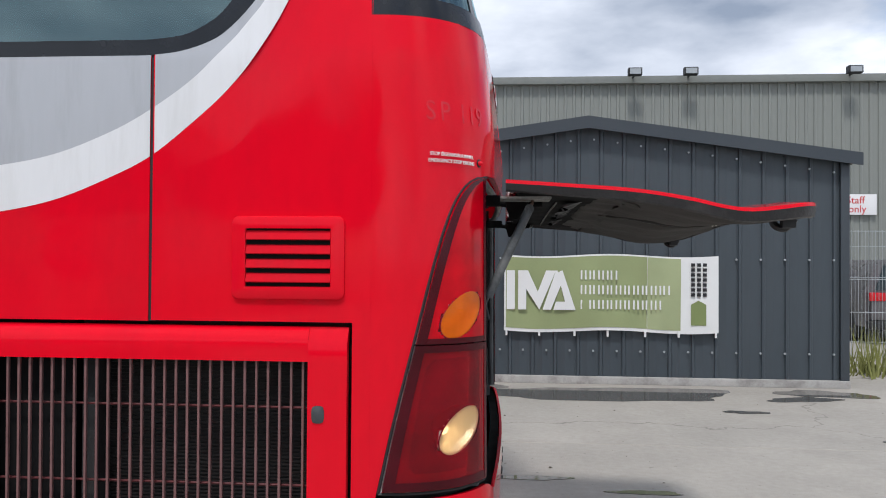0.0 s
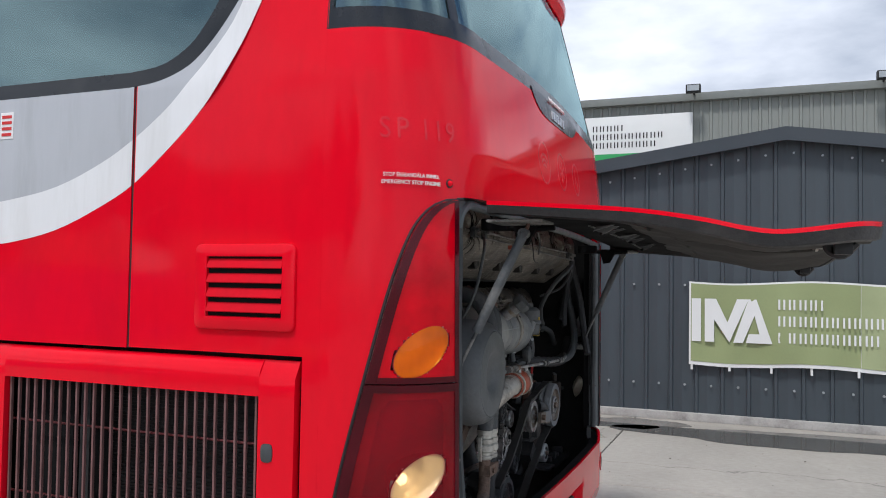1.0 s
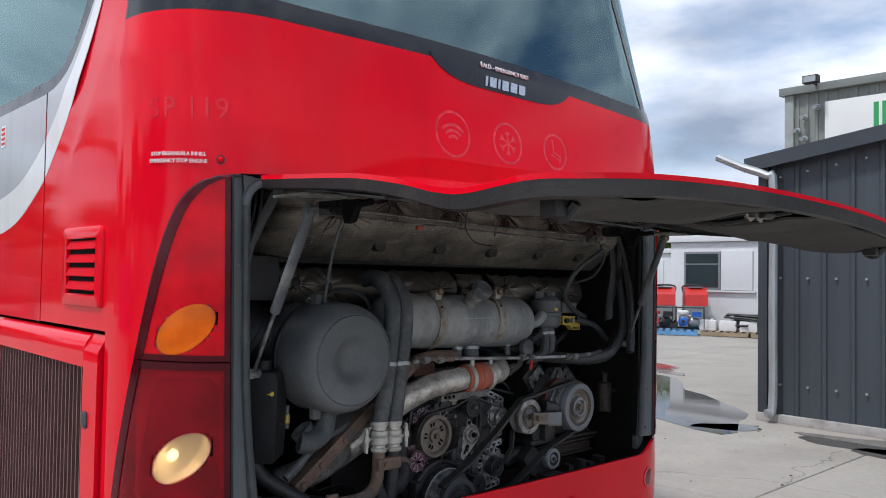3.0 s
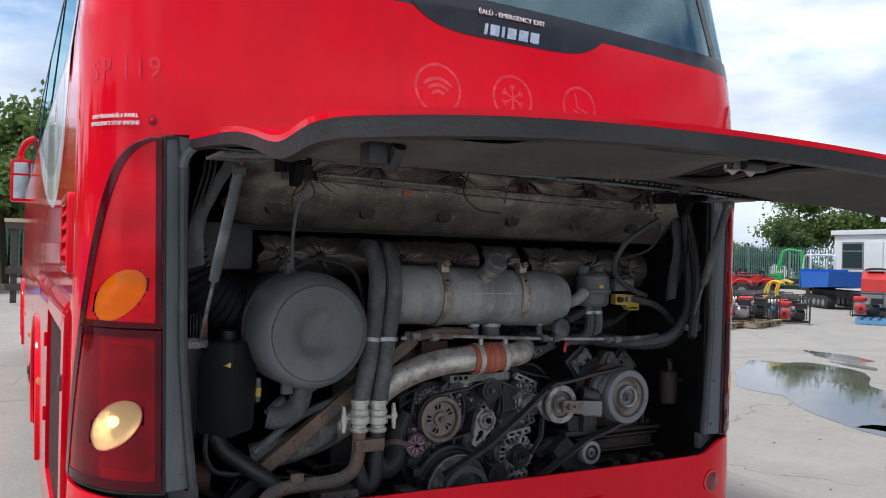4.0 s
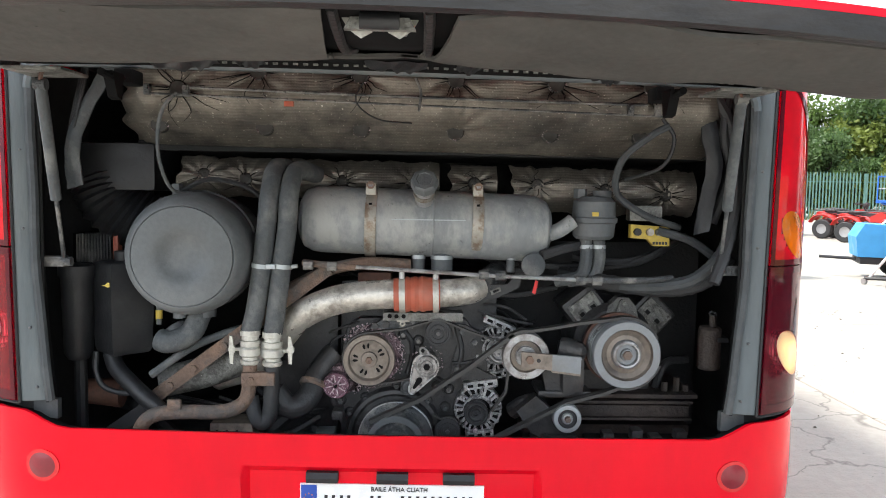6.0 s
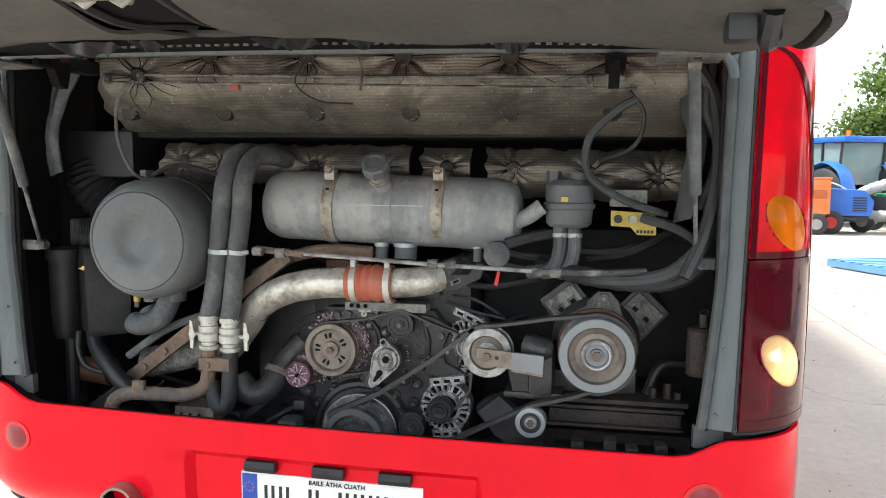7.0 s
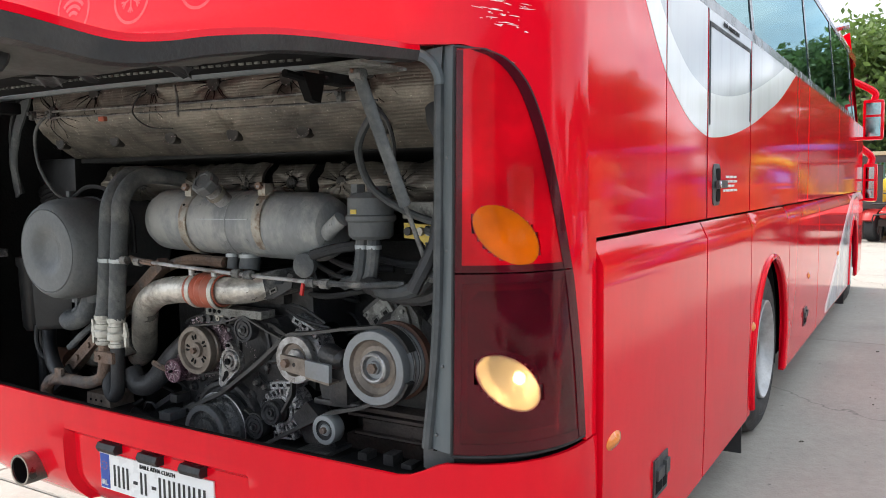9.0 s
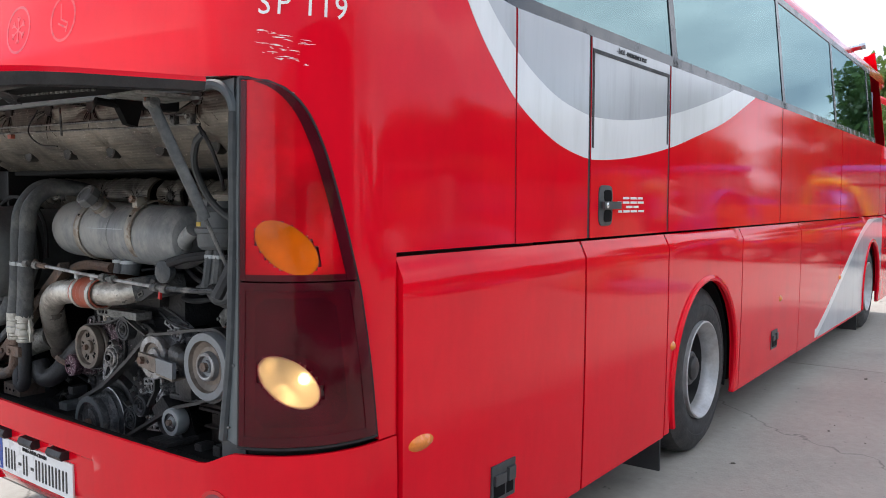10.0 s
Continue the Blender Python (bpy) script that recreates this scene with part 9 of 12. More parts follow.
for u0, u1, v0, v1, sg_, sag, rg_ in ((0.4, 0.968, -0.965, lambda u: -0.085 - 0.07 * (0.93 - u), 1, 0.016, 0.0), (0.4, 0.968, lambda u: 0.115 - 0.12 * (0.93 - u), 0.965, 2, 0.018, 0.0), (0.3, 0.43, -0.92, 0.1, 3, 0.004, 0.03), (0.3, 0.43, 0.02, 0.92, 4, 0.006, 0.03)):
    part("foam_panel", foam(u0, u1, v0, v1, sg_, sag, rg_), M_FOAM, lid, "torn black foam panel", 60)
bm = sheet(B(), [[lid_p(u, v, -0.03) for v in np.linspace(-0.94, 0.94, 14)] for u in np.linspace(0.04, 0.95, 10)], [[lid_p(u, v, -0.022) for v in np.linspace(-0.94, 0.94, 14)] for u in np.linspace(0.04, 0.95, 10)])
bmesh.ops.recalc_face_normals(bm, faces=bm.faces[:])
part("inner_skin", bm, M_GAP, lid)
# ribs of the moulded inner skin that show in the latch gap
for v in (-0.07, 0.075):
    part("inner_rib", tube(B(), [lid_p(u, v, -0.036) for u in np.linspace(0.5, 0.94, 8)], 0.009, 6, 2), M_FLANGE, lid)
# torn scraps that hang from the inner edge of the lining
for y0, y1, dp, k in ((3.03, 3.2, 0.03, 1), (3.24, 3.31, 0.02, 2), (3.55, 3.7, 0.022, 3), (3.77, 3.83, 0.02, 4), (4.1, 4.18, 0.03, 6)):
    rs = random.Random(k)
    g = []
    for i in range(15):
        y = y0 + (y1 - y0) * i / 14
        top = lid_p(0.26, (y - YC) / LW, -0.035)
        ln = dp * (0.35 + 0.65 * math.sin(math.pi * i / 14) ** 0.7) * rs.uniform(0.55, 1.1)
        g.append([top + Vector((-0.045 * q + 0.012 * math.sin(i * 0.9 + q * 3), 0, -ln * q)) for q in (0.0, 0.3, 0.6, 0.85, 1.0)])
    bm = sheet(B(), g, [[p + Vector((0.004, 0, 0.001)) for p in row] for row in g])
    bmesh.ops.recalc_face_normals(bm, faces=bm.faces[:])
    part("torn_scrap", bm, M_BLKP, lid, "ragged black strip of torn lining", 60)
# row of small grey dashes across the lid behind the lining
for k in range(56):
    c = lid_p(0.185, -0.5 + k * 0.024, -0.036)
    part("strip_slot", box(B(), c.x - 0.003, c.x + 0.003, c.y - 0.007, c.y + 0.005, c.z - 0.003, c.z + 0.002), M_CASTD, lid)
# frame tube at the hinge side, end blocks and latch
for v in (-0.86, 0.9):
    c = lid_p(0.9, v, -0.065)
    part("corner_catch", tube(B(), [c + Vector((0.03, 0, 0.01)), c + Vector((0.0, 0, -0.02)), c + Vector((-0.03, 0.01, -0.012)), c + Vector((-0.04, 0.01, 0.012))], 0.013, 8, 3), M_BLKP, lid)
    part("catch_pad", box(B(), c.x - 0.025, c.x + 0.02, c.y - 0.05, c.y - 0.015, c.z - 0.022, c.z + 0.02, 0.008), M_BLKP, lid)
c = lid_p(0.9, 0.0, -0.05)
lt = part("latch", prism(B(), [(c.x - 0.02, c.y - 0.055, c.z - 0.004), (c.x - 0.02, c.y + 0.055, c.z - 0.004), (c.x - 0.02, c.y + 0.045, c.z + 0.014), (c.x - 0.02, c.y - 0.045, c.z + 0.014)], (0.018, 0, 0)), M_CASTD, lid, "dirty steel latch plate")
part("latch_barrel", cyl(B(), c + Vector((0.005, -0.03, 0.008)), c + Vector((0.005, 0.03, 0.008)), 0.014, seg=12), M_BLKP, lt)
for d in (-1, 1):
    part("latch_claw", prism(B(), [c + Vector((-0.022, d * q[0], q[1])) for q in ((0.012, -0.004), (0.03, -0.014), (0.05, 0.0), (0.068, 0.03), (0.052, 0.036), (0.034, 0.012), (0.018, 0.006))], (-0.006, 0, 0)), M_VALVE, lt, "splayed bright steel claw")
    part("latch_bolt", cyl(B(), c + Vector((-0.03, d * 0.036, 0.0)), c + Vector((-0.037, d * 0.036, 0.0)), 0.009, seg=6), M_CASTD, lt)
    part("release_rod", tube(B(), [c + Vector((-0.015, d * 0.066, 0.03)), c + Vector((-0.02, d * 0.12, 0.022)), c + Vector((-0.02, d * 0.2, 0.02))], 0.0035, 6, 2), M_ENG, lt)
for v in (-0.72, 0.72):
    c0 = lid_p(0.03, v, -0.03)
    part("hinge_arm", tube(B(), [c0 + Vector((-0.1, 0, -0.01)), c0 + Vector((-0.05, 0, -0.03)), c0 + Vector((0.02, 0, -0.035)), c0 + Vector((0.1, 0, -0.03))], 0.01, 8), M_GAP, lid, "bent black hinge arm")
    sv = 1 if v > 0 else -1
    part("hinge_drop", prism(B(), [(c0.x - 0.035, c0.y - 0.016, c0.z - 0.02), (c0.x + 0.05, c0.y - 0.016, c0.z - 0.02), (c0.x + 0.015, c0.y - 0.016, c0.z - 0.085), (c0.x - 0.015, c0.y - 0.016, c0.z - 0.09)], (0, 0.026, 0)), M_GAP, lid, "cranked black hinge leg")
    part("stay_plate", box(B(), c0.x - 0.05, c0.x + 0.12, c0.y + sv * 0.09, c0.y + sv * 0.24, c0.z - 0.03, c0.z - 0.022, 0.003), M_CASTD, lid)
    part("stay_hook", tube(B(), [Vector((0.09, YC + sv * 0.905, c0.z - 0.026)), Vector((0.09, YC + sv * 0.91, c0.z - 0.04)), Vector((0.08, YC + sv * 0.915, 1.675))], 0.006, 6, 3), M_RUSTD, lid)
    part("hinge_plate", box(B(), c0.x - 0.14, c0.x - 0.05, c0.y - 0.025, c0.y + 0.025, c0.z - 0.04, c0.z + 0.0, 0.008), M_GAP, lid)
for sgn, nm in ((-1, ""), (1, "")):
    st_ = obj("gas_strut", (-0.12, YC + sgn * 0.96, 1.2), "grey gas strut holding the hatch lid open", "strut", "gas struts")
    y = YC + sgn * 0.96
    a_, b_ = Vector((0.08, YC + sgn * 0.915, 1.675)), Vector((-0.14, y, 1.195))
    part("sleeve", cyl(B(), a_, a_.lerp(b_, 0.62), 0.015, seg=12), M_HOSE, st_)
    part("piston", cyl(B(), a_.lerp(b_, 0.6), b_, 0.006, seg=10), M_ENG, st_)
    part("lower_eye", cyl(B(), b_ + Vector((0, -0.02, 0)), b_ + Vector((0, 0.02, 0)), 0.014, seg=10), M_ENG, st_)
    part("upper_eye", cyl(B(), a_ + Vector((0, -0.015, 0)), a_ + Vector((0, 0.015, 0)), 0.016, seg=10), M_ENG, st_)
    part("strut_bracket", box(B(), -0.17, -0.13, min(y, y + sgn * 0.1), max(y, y + sgn * 0.1), 1.18, 1.21, 0.004), M_ENG, st_)


# ---- yard: fences, trees, machines ----
M_GREENF = mat("green palisade steel", (0.12, 0.24, 0.2), 0.5, vary=0.2, scale=3)
M_BARK = mat("tree bark", (0.09, 0.075, 0.055), 0.9, vary=0.4, scale=10, bump=0.4)


def leaf(name, color, **kw):
    """Leaf surface that lets part of the light through."""
    m = mat(name, color, 0.5, **kw)
    nt = m.node_tree
    pb, out = nt.nodes["Principled BSDF"], nt.nodes["Material Output"]
    tl, mx = nt.nodes.new("ShaderNodeBsdfTranslucent"), nt.nodes.new("ShaderNodeMixShader")
    nt.links.new(pb.inputs["Base Color"].links[0].from_socket, tl.inputs["Color"])
    mx.inputs["Fac"].default_value = 0.45
    nt.links.new(pb.outputs["BSDF"], mx.inputs[1])
    nt.links.new(tl.outputs["BSDF"], mx.inputs[2])
    nt.links.new(mx.outputs["Shader"], out.inputs["Surface"])
    return m


M_LEAF = leaf("green leaves", (0.13, 0.2, 0.05), vary=0.5, scale=1.3, fine=9)
M_LEAF2 = leaf("yellow-green leaves", (0.22, 0.27, 0.06), vary=0.45, scale=1.6, fine=9)
M_LEAF3 = leaf("dark green leaves", (0.09, 0.15, 0.05), vary=0.5, scale=1.3, fine=9)
M_MRED = mat("red machine paint", (0.55, 0.03, 0.025), 0.4, vary=0.15, scale=5)
M_MBLUE = mat("blue machine paint", (0.02, 0.13, 0.5), 0.4, vary=0.15, scale=5)
M_MCYAN = mat("light blue machine paint", (0.05, 0.3, 0.6), 0.45, vary=0.12, scale=5)
M_MGREEN = mat("green machine paint", (0.03, 0.4, 0.1), 0.4, vary=0.15, scale=5)
M_MYEL = mat("yellow machine paint", (0.72, 0.5, 0.03), 0.4, vary=0.12, scale=5)
M_MOR = mat("orange machine paint", (0.7, 0.16, 0.03), 0.5, vary=0.2, scale=5, dirt=(0.45, 0.3, 0.2), dirt_amount=0.6, dirt_scale=4)
M_MWHITE = mat("white machine paint", (0.72, 0.72, 0.7), 0.5, vary=0.08, scale=4)
M_MGREY = mat("grey machine plastic", (0.2, 0.21, 0.22), 0.6, vary=0.15, scale=5)
M_MBLK = mat("black machine parts", (0.025, 0.025, 0.026), 0.6, vary=0.3, scale=8)
M_MSTEEL = mat("bare machine steel", (0.35, 0.35, 0.35), 0.45, metal=0.6, vary=0.25, scale=8)
M_CREAM = mat("cream machine paint", (0.42, 0.3, 0.17), 0.5, vary=0.12, scale=4)
M_TIMBER = mat("pale packing timber", (0.58, 0.46, 0.28), 0.75, vary=0.2, scale=3, stretch=(1, 1, 4))
M_PALLET = mat("weathered pallet wood", (0.3, 0.23, 0.15), 0.8, vary=0.3, scale=5, per_object=0.2)
M_PBLUE = mat("blue pallet paint", (0.12, 0.3, 0.52), 0.7, vary=0.2, scale=5, per_object=0.15)
M_DARKW = mat("dark stained timber", (0.075, 0.062, 0.055), 0.8, vary=0.3, scale=6)
M_CABW = mat("white cabin wall", (0.66, 0.68, 0.7), 0.6, vary=0.06, scale=2, dirt=(0.45, 0.45, 0.44), dirt_amount=0.3, dirt_scale=2)
M_DGLASS = mat("dark window glass", (0.03, 0.045, 0.05), 0.06, vary=0.1, scale=3)
M_CGLASS = mat("pale cab glass", (0.2, 0.28, 0.28), 0.08, vary=0.15, scale=3)
M_GRASS = mat("dry grass", (0.2, 0.21, 0.06), 0.8, vary=0.4, scale=8)
M_SIGNR = mat("red sign face", (0.62, 0.02, 0.03), 0.45, vary=0.05)
M_SIGNT = mat("green sign face", (0.01, 0.24, 0.16), 0.45, vary=0.05)
M_CARG = mat("grey car paint", (0.16, 0.15, 0.155), 0.3, metal=0.4, vary=0.06, scale=3)
M_WATER = mat("standing water on concrete", (0.1, 0.095, 0.085), 0.05, vary=0.25, scale=1.5, rough_vary=0.03)


def at(ob, x, y, rz=0, z=0.0):
    """Stands a thing that was built round the origin at its place."""
    ob.matrix_basis = pose(x, y, z, 0, 0, rz)
    return ob


def local(name, label, cat, group=""):
    return thing(name, (0, 0, 0), label, cat, group)


def tyre(parent, x, y, z, r, w, rim_mat=None, name="wheel"):
    ob = part(name, lathe(B(), (x, y, z), (0, 1, 0), [(-w / 2, r * 0.5), (-w / 2, r * 0.88), (-w * 0.38, r), (w * 0.38, r), (w / 2, r * 0.88), (w / 2, r * 0.5)], 20), M_MBLK, parent)
    part("rim", lathe(B(), (x, y, z), (0, 1, 0), [(-w * 0.42, 0), (-w * 0.4, r * 0.25), (-w * 0.47, r * 0.53), (w * 0.47, r * 0.53), (w * 0.4, r * 0.25), (w * 0.42, 0)], 16), rim_mat or M_MSTEEL, ob)
    return ob


def frame_box(parent, x0, x1, y0, y1, z0, z1, r, m, name="frame_rail"):
    """A tubular cage of rounded loops."""
    for y in (y0, y1):
        part(name, tube(B(), [(x0, y, z0), (x0, y, z1 - 0.03), (x0 + 0.04, y, z1), (x1 - 0.04, y, z1), (x1, y, z1 - 0.03), (x1, y, z0)], r, 6, 2), m, parent)
    for x in (x0, x1):
        part(name, tube(B(), [(x, y0, z0), (x, y1, z0)], r, 6, 1), m, parent)


# palisade fence
pale = B()
for k in range(18):
    x = 0.08 + k * 0.152
    prism(pale, [(x - 0.034, 0.03, 0.05), (x + 0.034, 0.03, 0.05), (x + 0.034, 0.03, 2.3), (x, 0.03, 2.42), (x - 0.034, 0.03, 2.3)], (0, 0.012, 0))
for z in (0.45, 1.9):
    box(pale, 0, 2.75, 0.045, 0.085, z, z + 0.05)
box(pale, -0.05, 0.05, 0.05, 0.15, 0, 2.35)
pale_mesh = finish("fence_panel", pale, M_GREENF)
fence = thing("palisade_fence", (-37, 5, 0), "green steel palisade fence round the yard", "fence", kind="structure")
FP = [(-34, -32), (-36, 2), (-38, 17), (-34, 34), (-31, 45), (-18, 54)]
for (ax, ay), (bx, by) in zip(FP, FP[1:]):
    d = math.hypot(bx - ax, by - ay)
    n = int(d / 2.75)
    a = math.degrees(math.atan2(by - ay, bx - ax))
    for k in range(n):
        ob = new("fence_panel", pale_mesh)
        ob.parent = fence
        ob.matrix_basis = Matrix.Translation((37, -5, 0)) @ pose(ax + (bx - ax) * k / n, ay + (by - ay) * k / n, 0, 0, 0, a)


# trees
def tree_parts(seed, h, spread, leaf_mat, n_leaf, low=0.25, airy=0.0):
    """One tree at the origin: tapered trunk, limbs and a ragged crown of leaf clumps."""
    r = random.Random(seed)
    t = local("tree", "broadleaf tree with ragged green crown behind the fence", "tree", "trees behind the fence")
    tips = []
    bm = B()
    top = Vector((r.uniform(-0.4, 0.4), r.uniform(-0.4, 0.4), h * 0.8))
    tube(bm, [(0, 0, -0.1), (r.uniform(-0.2, 0.2), r.uniform(-0.2, 0.2), h * 0.4), top], (0.03 * h, 0.006 * h), 7, 4)
    part("trunk", bm, M_BARK, t)
    bm = B()
    for k in range(15):
        z0 = h * r.uniform(low, 0.75)
        a, ln = r.uniform(0, 6.283), spread * r.uniform(0.55, 1.05) * (1.1 - 0.5 * z0 / h)
        p0 = Vector((0, 0, z0))
        p2 = p0 + Vector((ln * math.cos(a), ln * math.sin(a), ln * r.uniform(0.15, 0.75)))
        p1 = p0.lerp(p2, 0.5) + Vector((0, 0, ln * 0.12))
        tube(bm, [p0, p1, p2], (0.011 * h, 0.003 * h), 5, 3)
        tips += [p1, p2, p0.lerp(p2, 0.8), p2 + Vector((r.uniform(-0.5, 0.5), r.uniform(-0.5, 0.5), r.uniform(0, 0.7)))]
    tips += [top, top + Vector((0, 0, h * 0.12)), top + Vector((0.3, 0.2, h * 0.05))]
    part("branching", bm, M_BARK, t)
    vs, fs = [], []
    for k in range(n_leaf):
        c = r.choice(tips)
        d = Vector((r.gauss(0, 1), r.gauss(0, 1), r.gauss(0, 0.75))) * (0.25 + airy) * spread * 0.55
        p = c + d
        if p.z < h * low * 0.6:
            p.z = h * low * 0.6 + r.random() * 0.5
        s = r.uniform(0.1, 0.23)
        u = Vector((r.gauss(0, 1), r.gauss(0, 1), r.gauss(0, 1))).normalized()
        v = u.cross(Vector((r.gauss(0, 1), r.gauss(0, 1), r.gauss(0, 1)))).normalized()
        i = len(vs)
        vs += [p - u * s, p + v * s * 0.55, p + u * s, p - v * s * 0.55]
        fs.append((i, i + 1, i + 2, i + 3))
    me = bpy.data.meshes.new("crown")
    me.from_pydata([tuple(v) for v in vs], [], fs)
    me.materials.append(leaf_mat)
    ob = new("crown", me)
    ob.parent = t
    ORIGIN[ob] = Vector((0, 0, 0))
    return t


def bush_parts(seed, w, h, leaf_mat, n_leaf):
    """A dense low bush at the origin: a few stems inside uneven mounds of leaves."""
    r = random.Random(seed)
    t = local("bush", "dense green bush growing along the fence", "bush", "bushes behind the fence")
    mounds = [(Vector((r.uniform(-w, w), r.uniform(-0.5, 0.5), h * r.uniform(0.2, 0.62))), r.uniform(0.55, 1.0) * w * 0.62) for _ in range(9)]
    bm = B()
    for c, q in mounds:
        tube(bm, [(c.x * 0.3, c.y * 0.3, -0.05), (c.x * 0.7, c.y * 0.6, c.z * 0.5), c], (0.05, 0.015), 5, 3)
    part("stems", bm, M_BARK, t)
    vs, fs = [], []
    for k in range(n_leaf):
        c, q = r.choice(mounds)
        d = Vector((r.gauss(0, 1), r.gauss(0, 1), r.gauss(0, 1))).normalized() * q * r.uniform(0.6, 1.08)
        p = c + Vector((d.x, d.y * 0.8, d.z * 0.9))
        p.z = max(0.05, p.z)
        a = r.uniform(0.07, 0.16)
        u = Vector((r.gauss(0, 1), r.gauss(0, 1), r.gauss(0, 1))).normalized()
        v = u.cross(Vector((r.gauss(0, 1), r.gauss(0, 1), r.gauss(0, 1)))).normalized()
        i = len(vs)
        vs += [p - u * a, p + v * a * 0.6, p + u * a, p - v * a * 0.6]
        fs.append((i, i + 1, i + 2, i + 3))
    me = bpy.data.meshes.new("foliage")
    me.from_pydata([tuple(v) for v in vs], [], fs)
    me.materials.append(leaf_mat)
    ob = new("foliage", me)
    ob.parent = t
    ORIGIN[ob] = Vector((0, 0, 0))
    return t


rt = random.Random(21)
kinds = [tree_parts(1, 8.5, 3.2, M_LEAF, 10500), tree_parts(2, 7.0, 3.0, M_LEAF3, 10500, 0.15), tree_parts(3, 6.2, 2.8, M_LEAF2, 9500, 0.12), tree_parts(4, 9.5, 3.0, M_LEAF, 8500, 0.3, 0.12)]
spots = []
for (ax, ay), (bx, by) in zip(FP, FP[1:]):
    d = math.hypot(bx - ax, by - ay)
    n = max(2, int(d / 3.4))
    nx, ny = (by - ay) / d, -(bx - ax) / d
    for k in range(n):
        for row in (3.2, 7.0):
            f = (k + rt.uniform(-0.3, 0.3)) / n
            spots.append((ax + (bx - ax) * f - nx * (row + rt.uniform(-0.8, 0.8)), ay + (by - ay) * f - ny * (row + rt.uniform(-0.8, 0.8)), row))
used = [False] * 4
for x, y, row in spots:
    k = rt.choice((0, 1, 2, 3)) if row > 5 else rt.choice((1, 2, 1, 0))
    s = rt.uniform(0.75, 1.1) * (0.62 if row < 5 else 0.95) * (1.0 if y > 20 else 0.9)
    m = pose(x, y, 0, 0, 0, rt.uniform(0, 360))
    if not used[k]:
        used[k] = True
        ob = kinds[k]
        ob.matrix_basis = m @ Matrix.Scale(s, 4)
    else:
        ob = copy_thing(kinds[k], m)
        ob.matrix_basis = m @ Matrix.Scale(s, 4)
for x, y, k, s in ((-39, 40.5, 0, 0.8), (-40, 38.5, 1, 0.9), (-37.5, 43, 0, 0.75), (-42.5, 32, 0, 0.95), (-43, 29.2, 1, 1.0), (-42, 35, 2, 1.1), (-29, 6.3, 1, 0.95), (-28.5, 4.0, 3, 0.74), (-30.5, 2.0, 0, 0.8), (-32.5, 5.0, 0, 0.85), (-17, -27, 1, 1.1), (-12, -30, 0, 1.1), (-22, -27, 2, 1.1), (-8, -28, 1, 1.2), (-4, -31, 3, 1.1), (-26, -24, 0, 1.05)):
    copy_thing(kinds[k], pose(x, y, 0, 0, 0, x * 37)).matrix_basis = pose(x, y, 0, 0, 0, x * 37) @ Matrix.Scale(s, 4)
# hedge of bushes close behind the fence
bushes = [bush_parts(31, 2.2, 3.6, M_LEAF, 4200), bush_parts(32, 2.0, 3.0, M_LEAF2, 3800), bush_parts(33, 2.3, 4.2, M_LEAF3, 4600)]
fresh = [True] * 3
for (ax, ay), (bx, by) in zip(FP, FP[1:]):
    d = math.hypot(bx - ax, by - ay)
    n = int(d / 3.3)
    nx, ny = (by - ay) / d, -(bx - ax) / d
    for k in range(n):
        f, w, q = (k + rt.uniform(0.2, 0.8)) / n, 1.9 + rt.uniform(-0.2, 0.9), rt.choice((0, 1, 2, 2, 0))
        m = pose(ax + (bx - ax) * f - nx * w, ay + (by - ay) * f - ny * w, 0, 0, 0, math.degrees(math.atan2(by - ay, bx - ax)) + rt.choice((0, 180)) + rt.uniform(-12, 12)) @ Matrix.Scale(rt.uniform(0.75, 1.15), 4)
        if fresh[q]:
            fresh[q] = False
            bushes[q].matrix_basis = m
        else:
            copy_thing(bushes[q], m).matrix_basis = m
# verge of rough grass under the fence
bm = B()
rg = random.Random(5)
for (ax, ay), (bx, by) in zip(FP, FP[1:]):
    d = math.hypot(bx - ax, by - ay)
    for k in range(int(d * 14)):
        f = rg.random()
        w = rg.uniform(-1.2, 1.0)
        x, y = ax + (bx - ax) * f + (by - ay) / d * w, ay + (by - ay) * f - (bx - ax) / d * w
        h, a = rg.uniform(0.2, 0.7), rg.uniform(0, 3.14)
        dx, dy = 0.06 * math.cos(a), 0.06 * math.sin(a)
        q = [bm.verts.new(p) for p in ((x - dx, y - dy, -0.02), (x + dx, y + dy, -0.02), (x + rg.uniform(-0.15, 0.15), y + rg.uniform(-0.15, 0.15), h))]
        bm.faces.new(q)
solo("rough_grass", bm, M_GRASS, "rough yellowing grass along the fence", "grass", kind="stuff")


# ---- machines ----
def pallet(x, y, rz, m):
    p = local("pallet", "worn " + ("blue" if m == M_PBLUE else "bare wooden") + " pallet on the concrete", "pallet", "pallets")
    for yy in (-0.45, 0, 0.45):
        part("bearer", box(B(), -0.6, 0.6, yy - 0.05, yy + 0.05, 0.02, 0.11), m, p)
    for k in range(7):
        part("board", box(B(), -0.6 + k * 0.185, -0.49 + k * 0.185, -0.5, 0.5, 0.112, 0.134), m, p)
    return at(p, x, y, rz)


